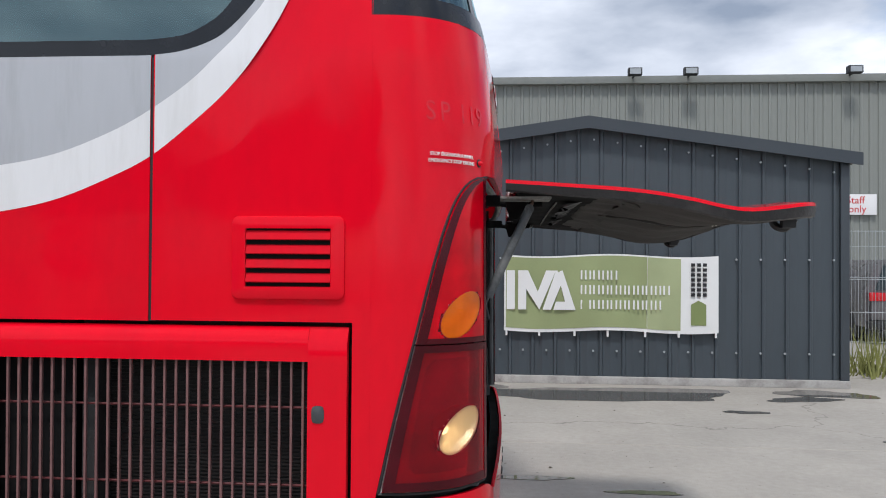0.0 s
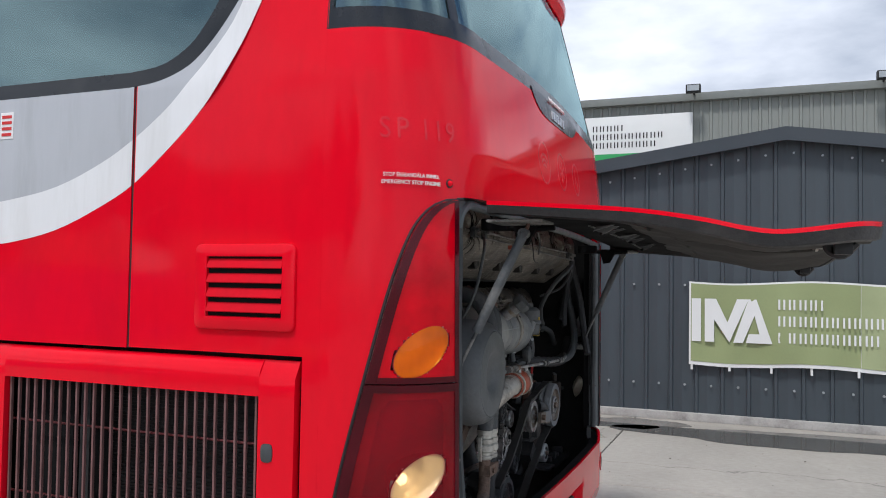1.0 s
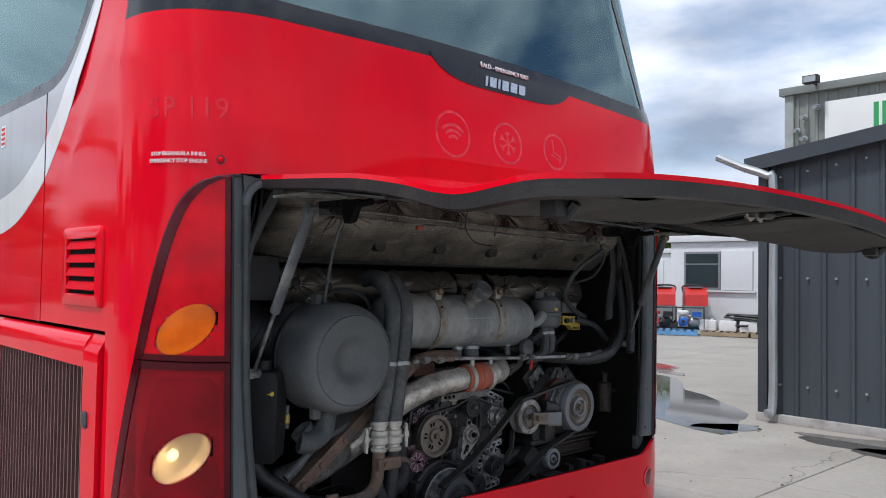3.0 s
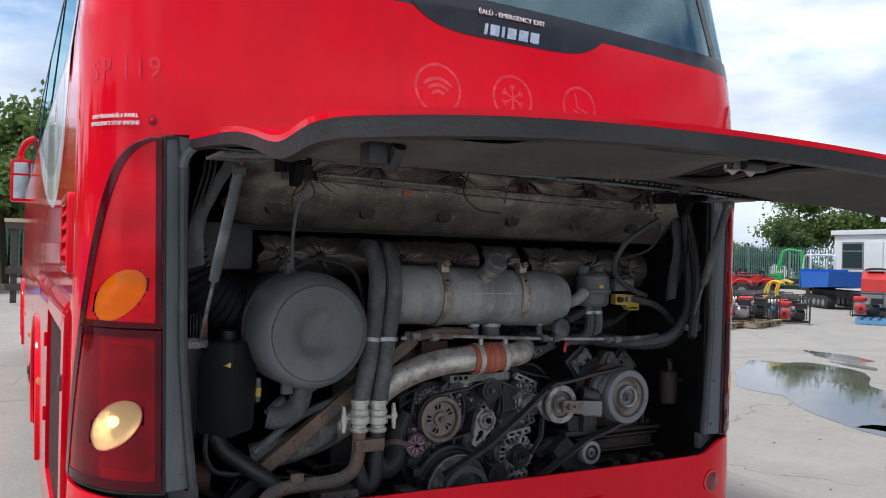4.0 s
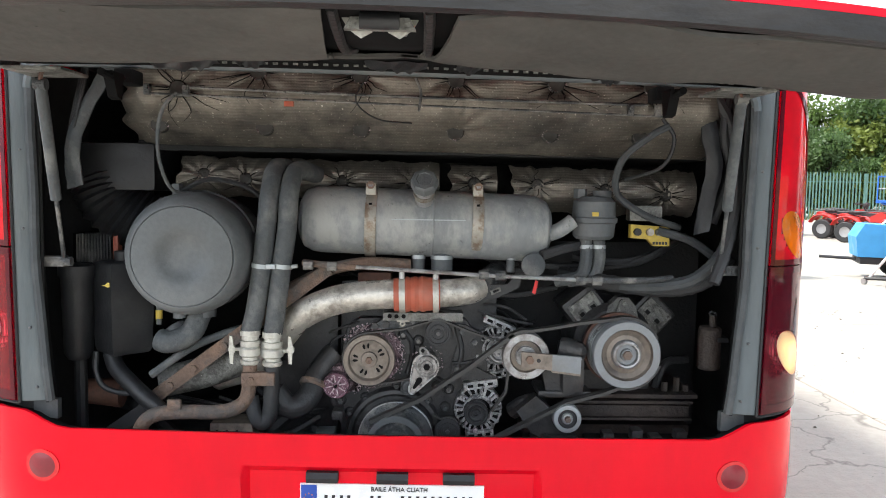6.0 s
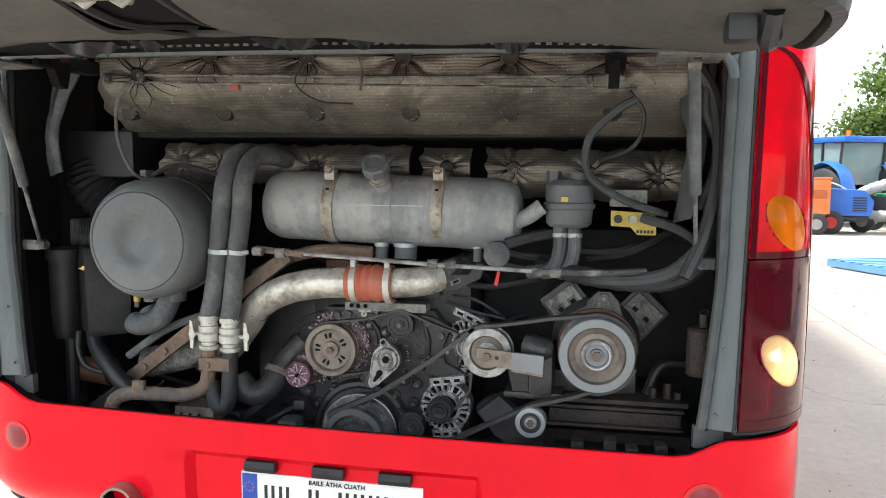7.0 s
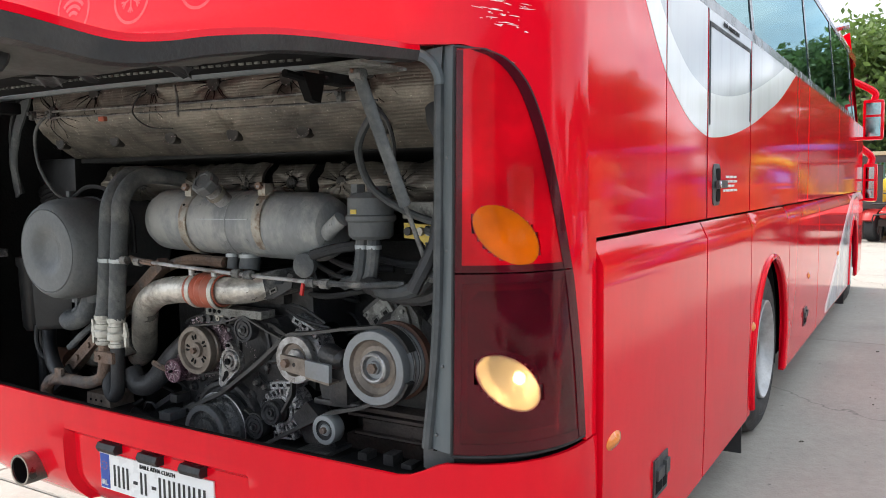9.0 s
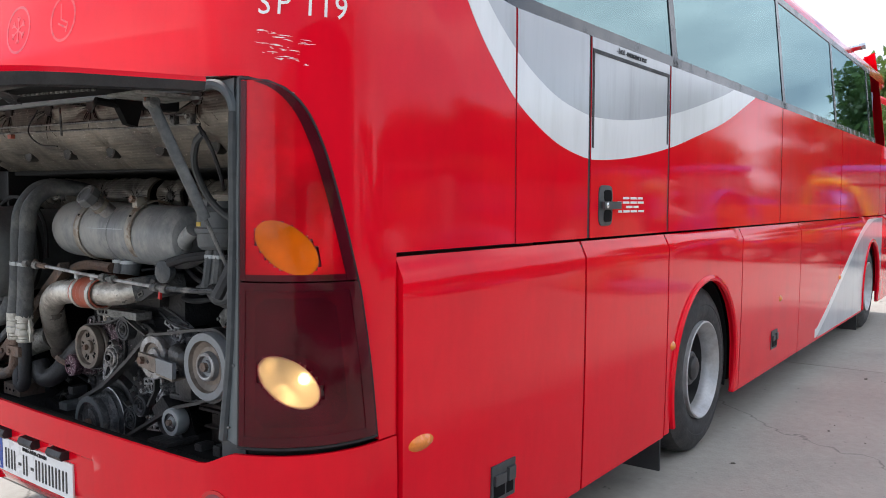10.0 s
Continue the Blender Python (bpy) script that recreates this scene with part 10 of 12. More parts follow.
def scrubber(x, y, rz, z=0.0):
    s = local("floor_scrubber", "red and grey walk-behind floor scrubber", "scrubber", "floor scrubbers")
    part("upper_body", prism(B(), [(-0.6, -0.32, 0.72), (0.55, -0.32, 0.72), (0.6, -0.32, 0.95), (0.35, -0.32, 1.22), (-0.1, -0.32, 1.27), (-0.55, -0.32, 1.05)], (0, 0.64, 0)), M_MRED, s)
    part("lower_tank", box(B(), -0.62, 0.58, -0.34, 0.34, 0.3, 0.715, 0.06), M_MGREY, s)
    part("brush_deck", box(B(), -0.75, 0.5, -0.4, 0.4, 0.06, 0.2, 0.03), M_MBLK, s)
    part("chassis", box(B(), -0.5, 0.5, -0.25, 0.25, 0.18, 0.32), M_MBLK, s)
    part("panel", box(B(), -0.25, 0.25, -0.2, 0.2, 1.255, 1.285, 0.01), M_MGREY, s)
    part("handle", tube(B(), [(0.45, -0.28, 1.05), (0.72, -0.28, 1.3), (0.72, 0.28, 1.3), (0.45, 0.28, 1.05)], 0.03, 8, 3), M_MBLK, s)
    for yy in (-0.3, 0.3):
        tyre(s, 0.3, yy, 0.13, 0.13, 0.07)
    return at(s, x, y, rz, z)


gen_kinds = {}


def generator(x, y, rz, m, z=0.0):
    if m in gen_kinds:
        return copy_thing(gen_kinds[m], pose(x, y, z, 0, 0, rz))
    nm = {M_MRED: "red", M_MBLUE: "blue", M_MWHITE: "white", M_MGREEN: "green"}[m]
    g = local("generator", "small " + nm + " petrol generator in a black tube frame", "generator", "generators on the yard")
    frame_box(g, -0.36, 0.36, -0.26, 0.26, 0.04, 0.6, 0.013, M_MBLK)
    part("fuel_tank", lathe(B(), (-0.18, 0, 0.4), (0, 0, 1), [(0, 0), (0, 0.1), (0.015, 0.155), (0.05, 0.17), (0.1, 0.16), (0.125, 0.12), (0.13, 0)], 10), M_MWHITE if m == M_MBLUE else m, g)
    part("tank_cap", cyl(B(), (-0.18, 0, 0.52), (-0.18, 0, 0.56), 0.04, seg=10), M_MBLK, g)
    part("engine", box(B(), -0.3, -0.06, -0.15, 0.15, 0.08, 0.38, 0.03), M_MSTEEL, g)
    for k in range(5):
        part("cooling_fin", box(B(), -0.08, 0.02, -0.13, 0.13, 0.2 + k * 0.035, 0.212 + k * 0.035), M_MSTEEL, g)
    rc_ = part("recoil", lathe(B(), (-0.18, -0.15, 0.23), (0, -1, 0), [(0, 0.13), (0.05, 0.125), (0.075, 0.09), (0.08, 0.0)], 16), M_MRED if m == M_MWHITE else m, g)
    part("recoil_hub", cyl(B(), (-0.18, -0.228, 0.23), (-0.18, -0.245, 0.23), 0.05, seg=10), M_MBLK, rc_)
    part("alternator", lathe(B(), (-0.02, 0, 0.22), (1, 0, 0), [(0, 0), (0, 0.12), (0.05, 0.14), (0.22, 0.14), (0.27, 0.11), (0.29, 0.0)], 14), M_MSTEEL if m != M_MRED else M_MBLK, g)
    part("control_box", box(B(), 0.05, 0.3, -0.2, -0.06, 0.36, 0.5, 0.02), m if m == M_MBLUE else M_MBLK, g)
    part("exhaust", cyl(B(), (-0.24, 0.2, 0.34), (0.02, 0.2, 0.34), 0.055, seg=12), M_MSTEEL, g)
    part("base_rail", box(B(), -0.34, 0.34, -0.03, 0.03, 0.03, 0.08, 0.01), M_MBLK, g)
    gen_kinds[m] = g
    return at(g, x, y, rz, z)


quad_first = []


def quad(x, y, rz):
    if quad_first:
        return copy_thing(quad_first[0], pose(x, y, 0, 0, 0, rz))
    q = local("quad_bike", "red farm quad bike with black racks", "quad bike", "quad bikes in a row")
    quad_first.append(q)
    for xx in (-0.62, 0.62):
        for yy in (-0.43, 0.43):
            tyre(q, xx, yy, 0.3, 0.3, 0.25)
            arch = [(xx + 0.4 * math.cos(t) * (1.0 if xx > 0 else 1.05), yy, 0.36 + 0.38 * math.sin(t)) for t in np.linspace(0.35, math.pi - 0.35, 7)]
            part("fender", tube(B(), arch, 0.16, 8, 3, 0, 0.2), M_MRED, q)
        for k in range(5):
            part("rack_bar", tube(B(), [(xx - 0.28, -0.34 + 0.17 * k, 0.87), (xx + 0.28, -0.34 + 0.17 * k, 0.87)], 0.012, 5, 1), M_MBLK, q)
        part("rack_rail", tube(B(), [(xx - 0.3, -0.38, 0.87), (xx + 0.3, -0.38, 0.87), (xx + 0.3, 0.38, 0.87), (xx - 0.3, 0.38, 0.87), (xx - 0.3, -0.38, 0.87)], 0.014, 5, 1), M_MBLK, q)
    part("nose", prism(B(), [(0.3, -0.17, 0.6), (0.95, -0.17, 0.56), (1.0, -0.17, 0.68), (0.72, -0.17, 0.82), (0.3, -0.17, 0.84)], (0, 0.34, 0)), M_MRED, q)
    part("fuel_tank", prism(B(), [(-0.1, -0.15, 0.6), (0.42, -0.15, 0.6), (0.4, -0.15, 0.9), (0.15, -0.15, 0.88), (-0.1, -0.15, 0.76)], (0, 0.3, 0)), M_MRED, q)
    part("tail", prism(B(), [(-0.95, -0.2, 0.72), (-0.4, -0.2, 0.6), (-0.35, -0.2, 0.72), (-0.9, -0.2, 0.82)], (0, 0.4, 0)), M_MRED, q)
    part("engine", box(B(), -0.3, 0.3, -0.22, 0.22, 0.24, 0.58, 0.05), M_MBLK, q)
    part("seat", prism(B(), [(-0.7, -0.15, 0.8), (-0.05, -0.15, 0.74), (0.05, -0.15, 0.84), (-0.3, -0.15, 0.85), (-0.68, -0.15, 0.91)], (0, 0.3, 0)), M_MBLK, q)
    part("bumper", tube(B(), [(1.0, -0.28, 0.4), (1.06, -0.26, 0.62), (1.06, 0.26, 0.62), (1.0, 0.28, 0.4)], 0.018, 6, 2), M_MBLK, q)
    part("steering_column", tube(B(), [(0.5, 0, 0.75), (0.36, 0, 1.02)], 0.025, 6, 1), M_MBLK, q)
    part("handlebar", tube(B(), [(0.24, -0.4, 1.1), (0.34, -0.15, 1.06), (0.36, 0, 1.02), (0.34, 0.15, 1.06), (0.24, 0.4, 1.1)], 0.018, 6, 3), M_MBLK, q)
    part("light_pod", box(B(), 0.36, 0.46, -0.1, 0.1, 0.98, 1.1, 0.03), M_MBLK, q)
    for yy in (-0.13, 0.13):
        part("headlight", cyl(B(), (0.93, yy, 0.66), (0.97, yy, 0.66), 0.045, seg=10), M_MWHITE, q)
    return at(q, x, y, rz)


def bush_kart(x, y, rz):
    k = local("utility_buggy", "green farm buggy with green roll bar", "buggy")
    for xx in (-0.85, 0.85):
        for yy in (-0.55, 0.55):
            tyre(k, xx, yy, 0.34, 0.34, 0.28, M_MYEL)
    part("cargo_box", box(B(), -1.3, -0.3, -0.68, 0.68, 0.65, 1.0, 0.03), M_MGREEN, k)
    part("bonnet", prism(B(), [(0.4, -0.62, 0.5), (1.35, -0.62, 0.5), (1.3, -0.62, 0.8), (0.5, -0.62, 1.02), (0.4, -0.62, 1.0)], (0, 1.24, 0)), M_MGREEN, k)
    part("floor", box(B(), -1.2, 1.2, -0.5, 0.5, 0.36, 0.5), M_MBLK, k)
    part("seat", box(B(), -0.3, 0.25, -0.55, 0.55, 0.6, 0.8, 0.05), M_MBLK, k)
    for yy in (-0.6, 0.6):
        part("roll_bar", tube(B(), [(-0.35, yy, 0.8), (-0.32, yy, 1.8), (-0.2, yy, 1.92), (0.35, yy, 1.9), (0.55, yy, 1.1)], 0.04, 8, 3), M_MGREEN, k)
    part("roll_bar", tube(B(), [(-0.2, -0.6, 1.92), (-0.2, 0.6, 1.92)], 0.04, 8, 1), M_MGREEN, k)
    return at(k, x, y, rz)


def dumper(x, y, rz):
    d = local("tracked_dumper", "blue tracked dumper with white roll frame", "dumper")
    for yy in (-0.55, 0.55):
        t = part("track", prism(B(), [(-0.95, yy - 0.14, 0.25), (-0.8, yy - 0.14, 0.04), (0.8, yy - 0.14, 0.04), (0.95, yy - 0.14, 0.25), (0.8, yy - 0.14, 0.42), (-0.8, yy - 0.14, 0.42)], (0, 0.28, 0)), M_MBLK, d)
        for k in range(5):
            part("roller", cyl(B(), (-0.64 + k * 0.32, yy - 0.16, 0.2), (-0.64 + k * 0.32, yy + 0.16, 0.2), 0.1, seg=10), M_MSTEEL, t)
    part("chassis", box(B(), -0.9, 0.9, -0.4, 0.4, 0.35, 0.6, 0.02), M_MBLK, d)
    part("tub", prism(B(), [(-1.15, -0.8, 0.72), (0.75, -0.8, 0.62), (0.85, -0.8, 1.15), (-1.25, -0.8, 1.2)], (0, 1.6, 0)), M_MBLUE, d)
    for z in (0.75, 1.12):
        part("tub_rib", box(B(), -1.25, 0.85, -0.83, -0.8, z, z + 0.05), M_MBLUE, d)
    part("tailboard", box(B(), 0.86, 0.92, -0.8, 0.8, 0.62, 1.25), M_MBLUE, d)
    for yy in (-0.4, 0.4):
        part("roll_frame", tube(B(), [(1.0, yy, 0.6), (1.0, yy, 1.6), (1.1, yy, 1.72), (1.5, yy, 1.6), (1.6, yy, 0.7)], 0.035, 8, 3), M_MWHITE, d)
    part("roll_frame", tube(B(), [(1.1, -0.4, 1.72), (1.1, 0.4, 1.72)], 0.035, 8, 1), M_MWHITE, d)
    part("engine_cover", box(B(), 0.95, 1.7, -0.45, 0.45, 0.5, 0.95, 0.05), M_MBLK, d)
    return at(d, x, y, rz)


def cabin(x, y, rz, L=7.0):
    """White site cabin with one window; front along local -y."""
    c = local("site_cabin", "white site cabin with a dark window and shutter", "cabin")
    part("wall", box(B(), 0, L, 0, 2.8, 0.0, 2.7, 0.01), M_CABW, c)
    part("roof", box(B(), -0.1, L + 0.1, -0.12, 2.9, 2.71, 2.92, 0.03), M_CABW, c)
    w = part("window", box(B(), 0.5, 1.75, -0.04, 0.0, 1.2, 2.4, 0.01), M_MGREY, c)
    part("pane", box(B(), 0.57, 1.68, -0.052, -0.041, 1.27, 1.98), M_DGLASS, w)
    part("pane", box(B(), 0.57, 1.68, -0.052, -0.041, 2.03, 2.33), M_DGLASS, w)
    part("shutter", box(B(), 1.8, 2.8, -0.06, -0.0, 1.2, 2.4, 0.008), M_CABW, c)
    part("sill", box(B(), 0.45, 2.9, -0.1, -0.0, 1.13, 1.18, 0.008), M_CABW, c)
    return at(c, x, y, rz)


def ibc(x, y, z):
    t = local("water_tank", "caged white water tank on the cabin roof", "tank")
    part("bottle", box(B(), -0.55, 0.55, -0.45, 0.45, 0.16, 1.1, 0.06), M_CGLASS, t)
    for k in range(6):
        part("cage_bar", box(B(), -0.58 + k * 0.225, -0.56 + k * 0.225, -0.5, -0.48, 0.14, 1.15), M_MSTEEL, t)
    for z0 in (0.15, 0.6, 1.12):
        part("cage_bar", box(B(), -0.6, 0.6, -0.51, -0.49, z0, z0 + 0.025), M_MSTEEL, t)
    for xx in (-0.5, 0.4):
        part("corner_guard", box(B(), xx, xx + 0.14, -0.53, -0.5, 0.2, 0.4), M_MBLUE, t)
    part("base", box(B(), -0.6, 0.6, -0.5, 0.5, 0, 0.13), M_MWHITE, t)
    return at(t, x, y, 20, z)


def small_chipper(x, y, rz):
    c = local("garden_chipper", "small green wheeled wood chipper", "chipper")
    part("hopper", prism(B(), [(-0.5, -0.25, 0.45), (0.1, -0.25, 0.45), (0.0, -0.25, 0.6), (-0.55, -0.25, 1.0), (-0.8, -0.25, 0.95)], (0, 0.5, 0)), M_MGREEN, c)
    part("body", box(B(), -0.2, 0.5, -0.22, 0.22, 0.3, 0.62, 0.04), M_MGREEN, c)
    part("engine", box(B(), 0.3, 0.75, -0.2, 0.2, 0.3, 0.55, 0.03), M_MBLK, c)
    for xx in (-0.35, 0.55):
        for yy in (-0.28, 0.28):
            tyre(c, xx, yy, 0.18, 0.18, 0.1)
    part("handle", tube(B(), [(0.0, -0.2, 0.6), (0.5, -0.2, 0.9), (1.2, -0.15, 1.0), (1.2, 0.15, 1.0), (0.5, 0.2, 0.9), (0.0, 0.2, 0.6)], 0.02, 6, 2), M_MGREEN, c)
    return at(c, x, y, rz)


def tractor(x, y, rz, label="blue farm tractor with glazed cab"):
    t = local("tractor", label, "tractor", "tractors")
    for yy in (-0.85, 0.85):
        tyre(t, -0.9, yy, 0.8, 0.8, 0.45)
        tyre(t, 1.45, yy, 0.55, 0.55, 0.35)
        part("mudguard", tube(B(), [(-1.75, yy, 0.95), (-1.5, yy, 1.5), (-0.9, yy, 1.75), (-0.3, yy, 1.5), (-0.05, yy, 1.1)], 0.22, 6, 4, 0, 0.25), M_MBLUE, t)
    part("bonnet", prism(B(), [(0.2, -0.42, 0.85), (2.0, -0.42, 0.85), (2.05, -0.42, 1.25), (1.6, -0.42, 1.5), (0.2, -0.42, 1.62)], (0, 0.84, 0)), M_MBLUE, t)
    part("chassis", box(B(), -1.2, 2.1, -0.3, 0.3, 0.5, 0.9, 0.04), M_MBLK, t)
    part("cab_glass", prism(B(), [(-1.1, -0.68, 1.15), (0.15, -0.68, 1.0), (0.05, -0.68, 2.3), (-1.2, -0.68, 2.3)], (0, 1.36, 0)), M_CGLASS, t)
    for xx, x2 in ((0.17, 0.07), (-0.45, -0.45), (-1.12, -1.22)):
        for yy in (-0.7, 0.7):
            part("pillar", tube(B(), [(xx, yy, 1.0), (x2, yy, 2.32)], 0.04, 6, 1), M_MBLK, t)
    part("roof", box(B(), -1.4, 0.25, -0.78, 0.78, 2.31, 2.48, 0.07), M_MBLUE, t)
    part("beacon", cyl(B(), (-1.2, 0.5, 2.48), (-1.2, 0.5, 2.64), 0.06, seg=10), M_AMBER, t)
    part("exhaust", tube(B(), [(0.3, -0.48, 1.3), (0.3, -0.52, 2.55)], 0.05, 8, 1), M_MBLK, t)
    part("grille", box(B(), 2.04, 2.09, -0.36, 0.36, 0.9, 1.2, 0.01), M_MBLK, t)
    return at(t, x, y, rz)


def mixer(x, y, rz):
    m = local("site_mixer", "orange boxy site mixer on small wheels, caked with mortar", "mixer", "site mixers")
    part("hood", prism(B(), [(-0.1, -0.42, 0.5), (0.62, -0.42, 0.5), (0.62, -0.42, 1.28), (0.02, -0.42, 1.3), (-0.16, -0.42, 0.95)], (0, 0.84, 0)), M_MOR, m)
    for i in range(4):
        for k in range(7):
            part("vent_hole", box(B(), 0.18 + k * 0.055, 0.21 + k * 0.055, -0.424, -0.419, 0.86 + i * 0.055, 0.89 + i * 0.055), M_MBLK, m)
    part("hopper", prism(B(), [(-0.85, -0.36, 0.62), (-0.45, -0.36, 0.55), (-0.35, -0.36, 1.22), (-0.72, -0.36, 1.25)], (0, 0.72, 0)), M_MOR, m)
    part("drive_case", lathe(B(), (-0.28, -0.3, 0.7), (0, 1, 0), [(0, 0), (0, 0.2), (0.05, 0.24), (0.5, 0.24), (0.55, 0)], 16), M_MSTEEL, m)
    part("hose", tube(B(), [(-0.3, -0.38, 1.1), (-0.24, -0.42, 0.9), (-0.3, -0.42, 0.7), (-0.25, -0.4, 0.5)], 0.04, 8), M_MSTEEL, m)
    part("top_beam", box(B(), -0.7, 0.66, -0.06, 0.06, 1.3, 1.36, 0.02), M_MOR, m)
    part("tow_bar", tube(B(), [(0.6, 0, 0.42), (1.2, 0, 0.36)], 0.035, 8, 1), M_MBLK, m)
    for xx in (-0.5, 0.35):
        for yy in (-0.4, 0.4):
            tyre(m, xx, yy, 0.25, 0.25, 0.16)
        part("leg_plate", prism(B(), [(xx - 0.2, -0.34, 0.5), (xx + 0.22, -0.34, 0.5), (xx + 0.05, -0.34, 0.3), (xx - 0.1, -0.34, 0.3)], (0, 0.68, 0)), M_MOR, m)
    return at(m, x, y, rz)


def compressor(x, y, rz, m, label):
    c = local("air_compressor", label, "compressor")
    part("canopy", prism(B(), [(-0.85, -0.5, 0.45), (0.85, -0.5, 0.45), (0.9, -0.5, 0.8), (0.7, -0.5, 1.05), (-0.75, -0.5, 1.12), (-0.9, -0.5, 0.85)], (0, 1.0, 0)), m, c)
    part("base", box(B(), -0.8, 0.8, -0.45, 0.45, 0.3, 0.44, 0.02), M_MBLK, c)
    for yy in (-0.55, 0.55):
        tyre(c, 0, yy, 0.28, 0.28, 0.15, M_MRED)
    for k in range(6):
        part("vent_slat", box(B(), 0.45, 0.75, -0.515, -0.503, 0.56 + k * 0.06, 0.59 + k * 0.06), M_MBLK, c)
    part("tow_bar", tube(B(), [(-0.8, 0, 0.38), (-1.5, 0, 0.4)], 0.035, 6, 1), M_MBLK, c)
    part("control_hose", tube(B(), [(-0.4, -0.2, 1.1), (-0.2, -0.1, 1.25), (0.1, 0, 1.18), (0.3, 0.1, 1.06)], 0.02, 6, 3), M_MWHITE, c)
    return at(c, x, y, rz)


def gear_jack(x, y, rz):
    j = local("transmission_jack", "red wheeled transmission jack", "jack")
    part("column", cyl(B(), (0, 0, 0.12), (0, 0, 0.72), 0.09, seg=16), M_MRED, j)
    part("ram", cyl(B(), (0, 0, 0.72), (0, 0, 0.8), 0.05, seg=12), M_MSTEEL, j)
    part("saddle", box(B(), -0.18, 0.18, -0.14, 0.14, 0.8, 0.88, 0.02), M_MBLK, j)
    part("collar", cyl(B(), (0, 0, 0.66), (0, 0, 0.74), 0.12, seg=16), M_MRED, j)
    for k in range(4):
        a = 6.283 * k / 4 + 0.4
        part("leg", tube(B(), [(0, 0, 0.12), (0.5 * math.cos(a), 0.5 * math.sin(a), 0.1)], 0.03, 6, 1), M_MBLK, j)
        part("stay", tube(B(), [(0.08 * math.cos(a), 0.08 * math.sin(a), 0.62), (0.42 * math.cos(a), 0.42 * math.sin(a), 0.12)], 0.02, 6, 1), M_MRED if k % 2 else M_MWHITE, j)
        part("castor", cyl(B(), (0.5 * math.cos(a), 0.5 * math.sin(a) - 0.02, 0.05), (0.5 * math.cos(a), 0.5 * math.sin(a) + 0.02, 0.05), 0.05, seg=10), M_MSTEEL, j)
    return at(j, x, y, rz)


def bucket(x, y, r=0.24, h=0.36):
    b = local("rubber_bucket", "dark grey rubber builder's bucket", "bucket")
    part("tub", lathe(B(), (0, 0, 0), (0, 0, 1), [(0, 0), (0, r * 0.75), (h, r), (h, r * 0.92), (0.03, r * 0.7), (0.03, 0)], 20), M_MBLK, b)
    return at(b, x, y)


def tank_cart(x, y, rz):
    c = local("water_tank", "white square plastic water tank on a black wheeled frame", "water tank")
    part("tank", box(B(), -0.42, 0.42, -0.32, 0.32, 0.3, 0.82, 0.05), M_MWHITE, c)
    part("lid", cyl(B(), (0.1, 0, 0.815), (0.1, 0, 0.86), 0.12, seg=14), M_MGREY, c)
    part("chassis", box(B(), -0.5, 0.5, -0.28, 0.28, 0.22, 0.3, 0.02), M_MBLK, c)
    for yy in (-0.36, 0.36):
        tyre(c, -0.3, yy, 0.22, 0.22, 0.12)
    part("prop_leg", box(B(), 0.36, 0.42, -0.03, 0.03, 0.0, 0.24), M_MBLK, c)
    part("lance", tube(B(), [(-0.75, -0.4, 0.42), (-0.1, -0.4, 0.66), (0.25, -0.4, 0.84)], 0.016, 6, 1), M_MCYAN, c)
    return at(c, x, y, rz)


def pump_cart(x, y, rz):
    c = local("pump_cart", "blue hand cart carrying a grimy petrol pump", "hand cart")
    part("deck", box(B(), -0.32, 0.32, -0.24, 0.24, 0.2, 0.3, 0.02), M_MBLUE, c)
    part("hoop", tube(B(), [(-0.3, 0.0, 0.28), (-0.3, 0.0, 0.8), (-0.24, 0.0, 0.9), (0.24, 0.0, 0.9), (0.3, 0.0, 0.8), (0.3, 0.0, 0.28)], 0.022, 8, 3), M_MBLUE, c)
    part("engine", box(B(), -0.12, 0.16, -0.16, 0.16, 0.3, 0.56, 0.04), M_MSTEEL, c)
    part("fuel_tank", box(B(), -0.1, 0.2, -0.15, 0.12, 0.58, 0.7, 0.04), M_MBLK, c)
    part("recoil", lathe(B(), (0.02, -0.16, 0.44), (0, -1, 0), [(0, 0.11), (0.04, 0.1), (0.06, 0.05), (0.06, 0)], 14), M_MGREY, c)
    part("pump_case", lathe(B(), (-0.12, 0, 0.42), (-1, 0, 0), [(0, 0.1), (0.06, 0.12), (0.12, 0.09), (0.12, 0)], 14), M_MSTEEL, c)
    for xx in (-0.22, 0.24):
        tyre(c, xx, -0.2, 0.1, 0.1, 0.06)
        tyre(c, xx, 0.2, 0.1, 0.1, 0.06)
    return at(c, x, y, rz)


def skip_barrow(x, y, rz):
    c = local("skip_barrow", "orange tipping skip on black wheels", "skip", "orange skips")
    part("skip", prism(B(), [(-0.45, -0.4, 0.45), (0.35, -0.4, 0.45), (0.65, -0.4, 0.95), (-0.6, -0.4, 0.85)], (0, 0.8, 0)), M_MOR, c)
    part("rim", tube(B(), [(-0.6, -0.41, 0.85), (0.65, -0.41, 0.95), (0.65, 0.41, 0.95), (-0.6, 0.41, 0.85), (-0.6, -0.41, 0.85)], 0.025, 6, 1), M_MOR, c)
    part("axle_frame", box(B(), -0.4, 0.4, -0.25, 0.25, 0.25, 0.45, 0.02), M_MBLK, c)
    for xx in (-0.3, 0.3):
        for yy in (-0.4, 0.4):
            tyre(c, xx, yy, 0.25, 0.25, 0.14)
    return at(c, x, y, rz)


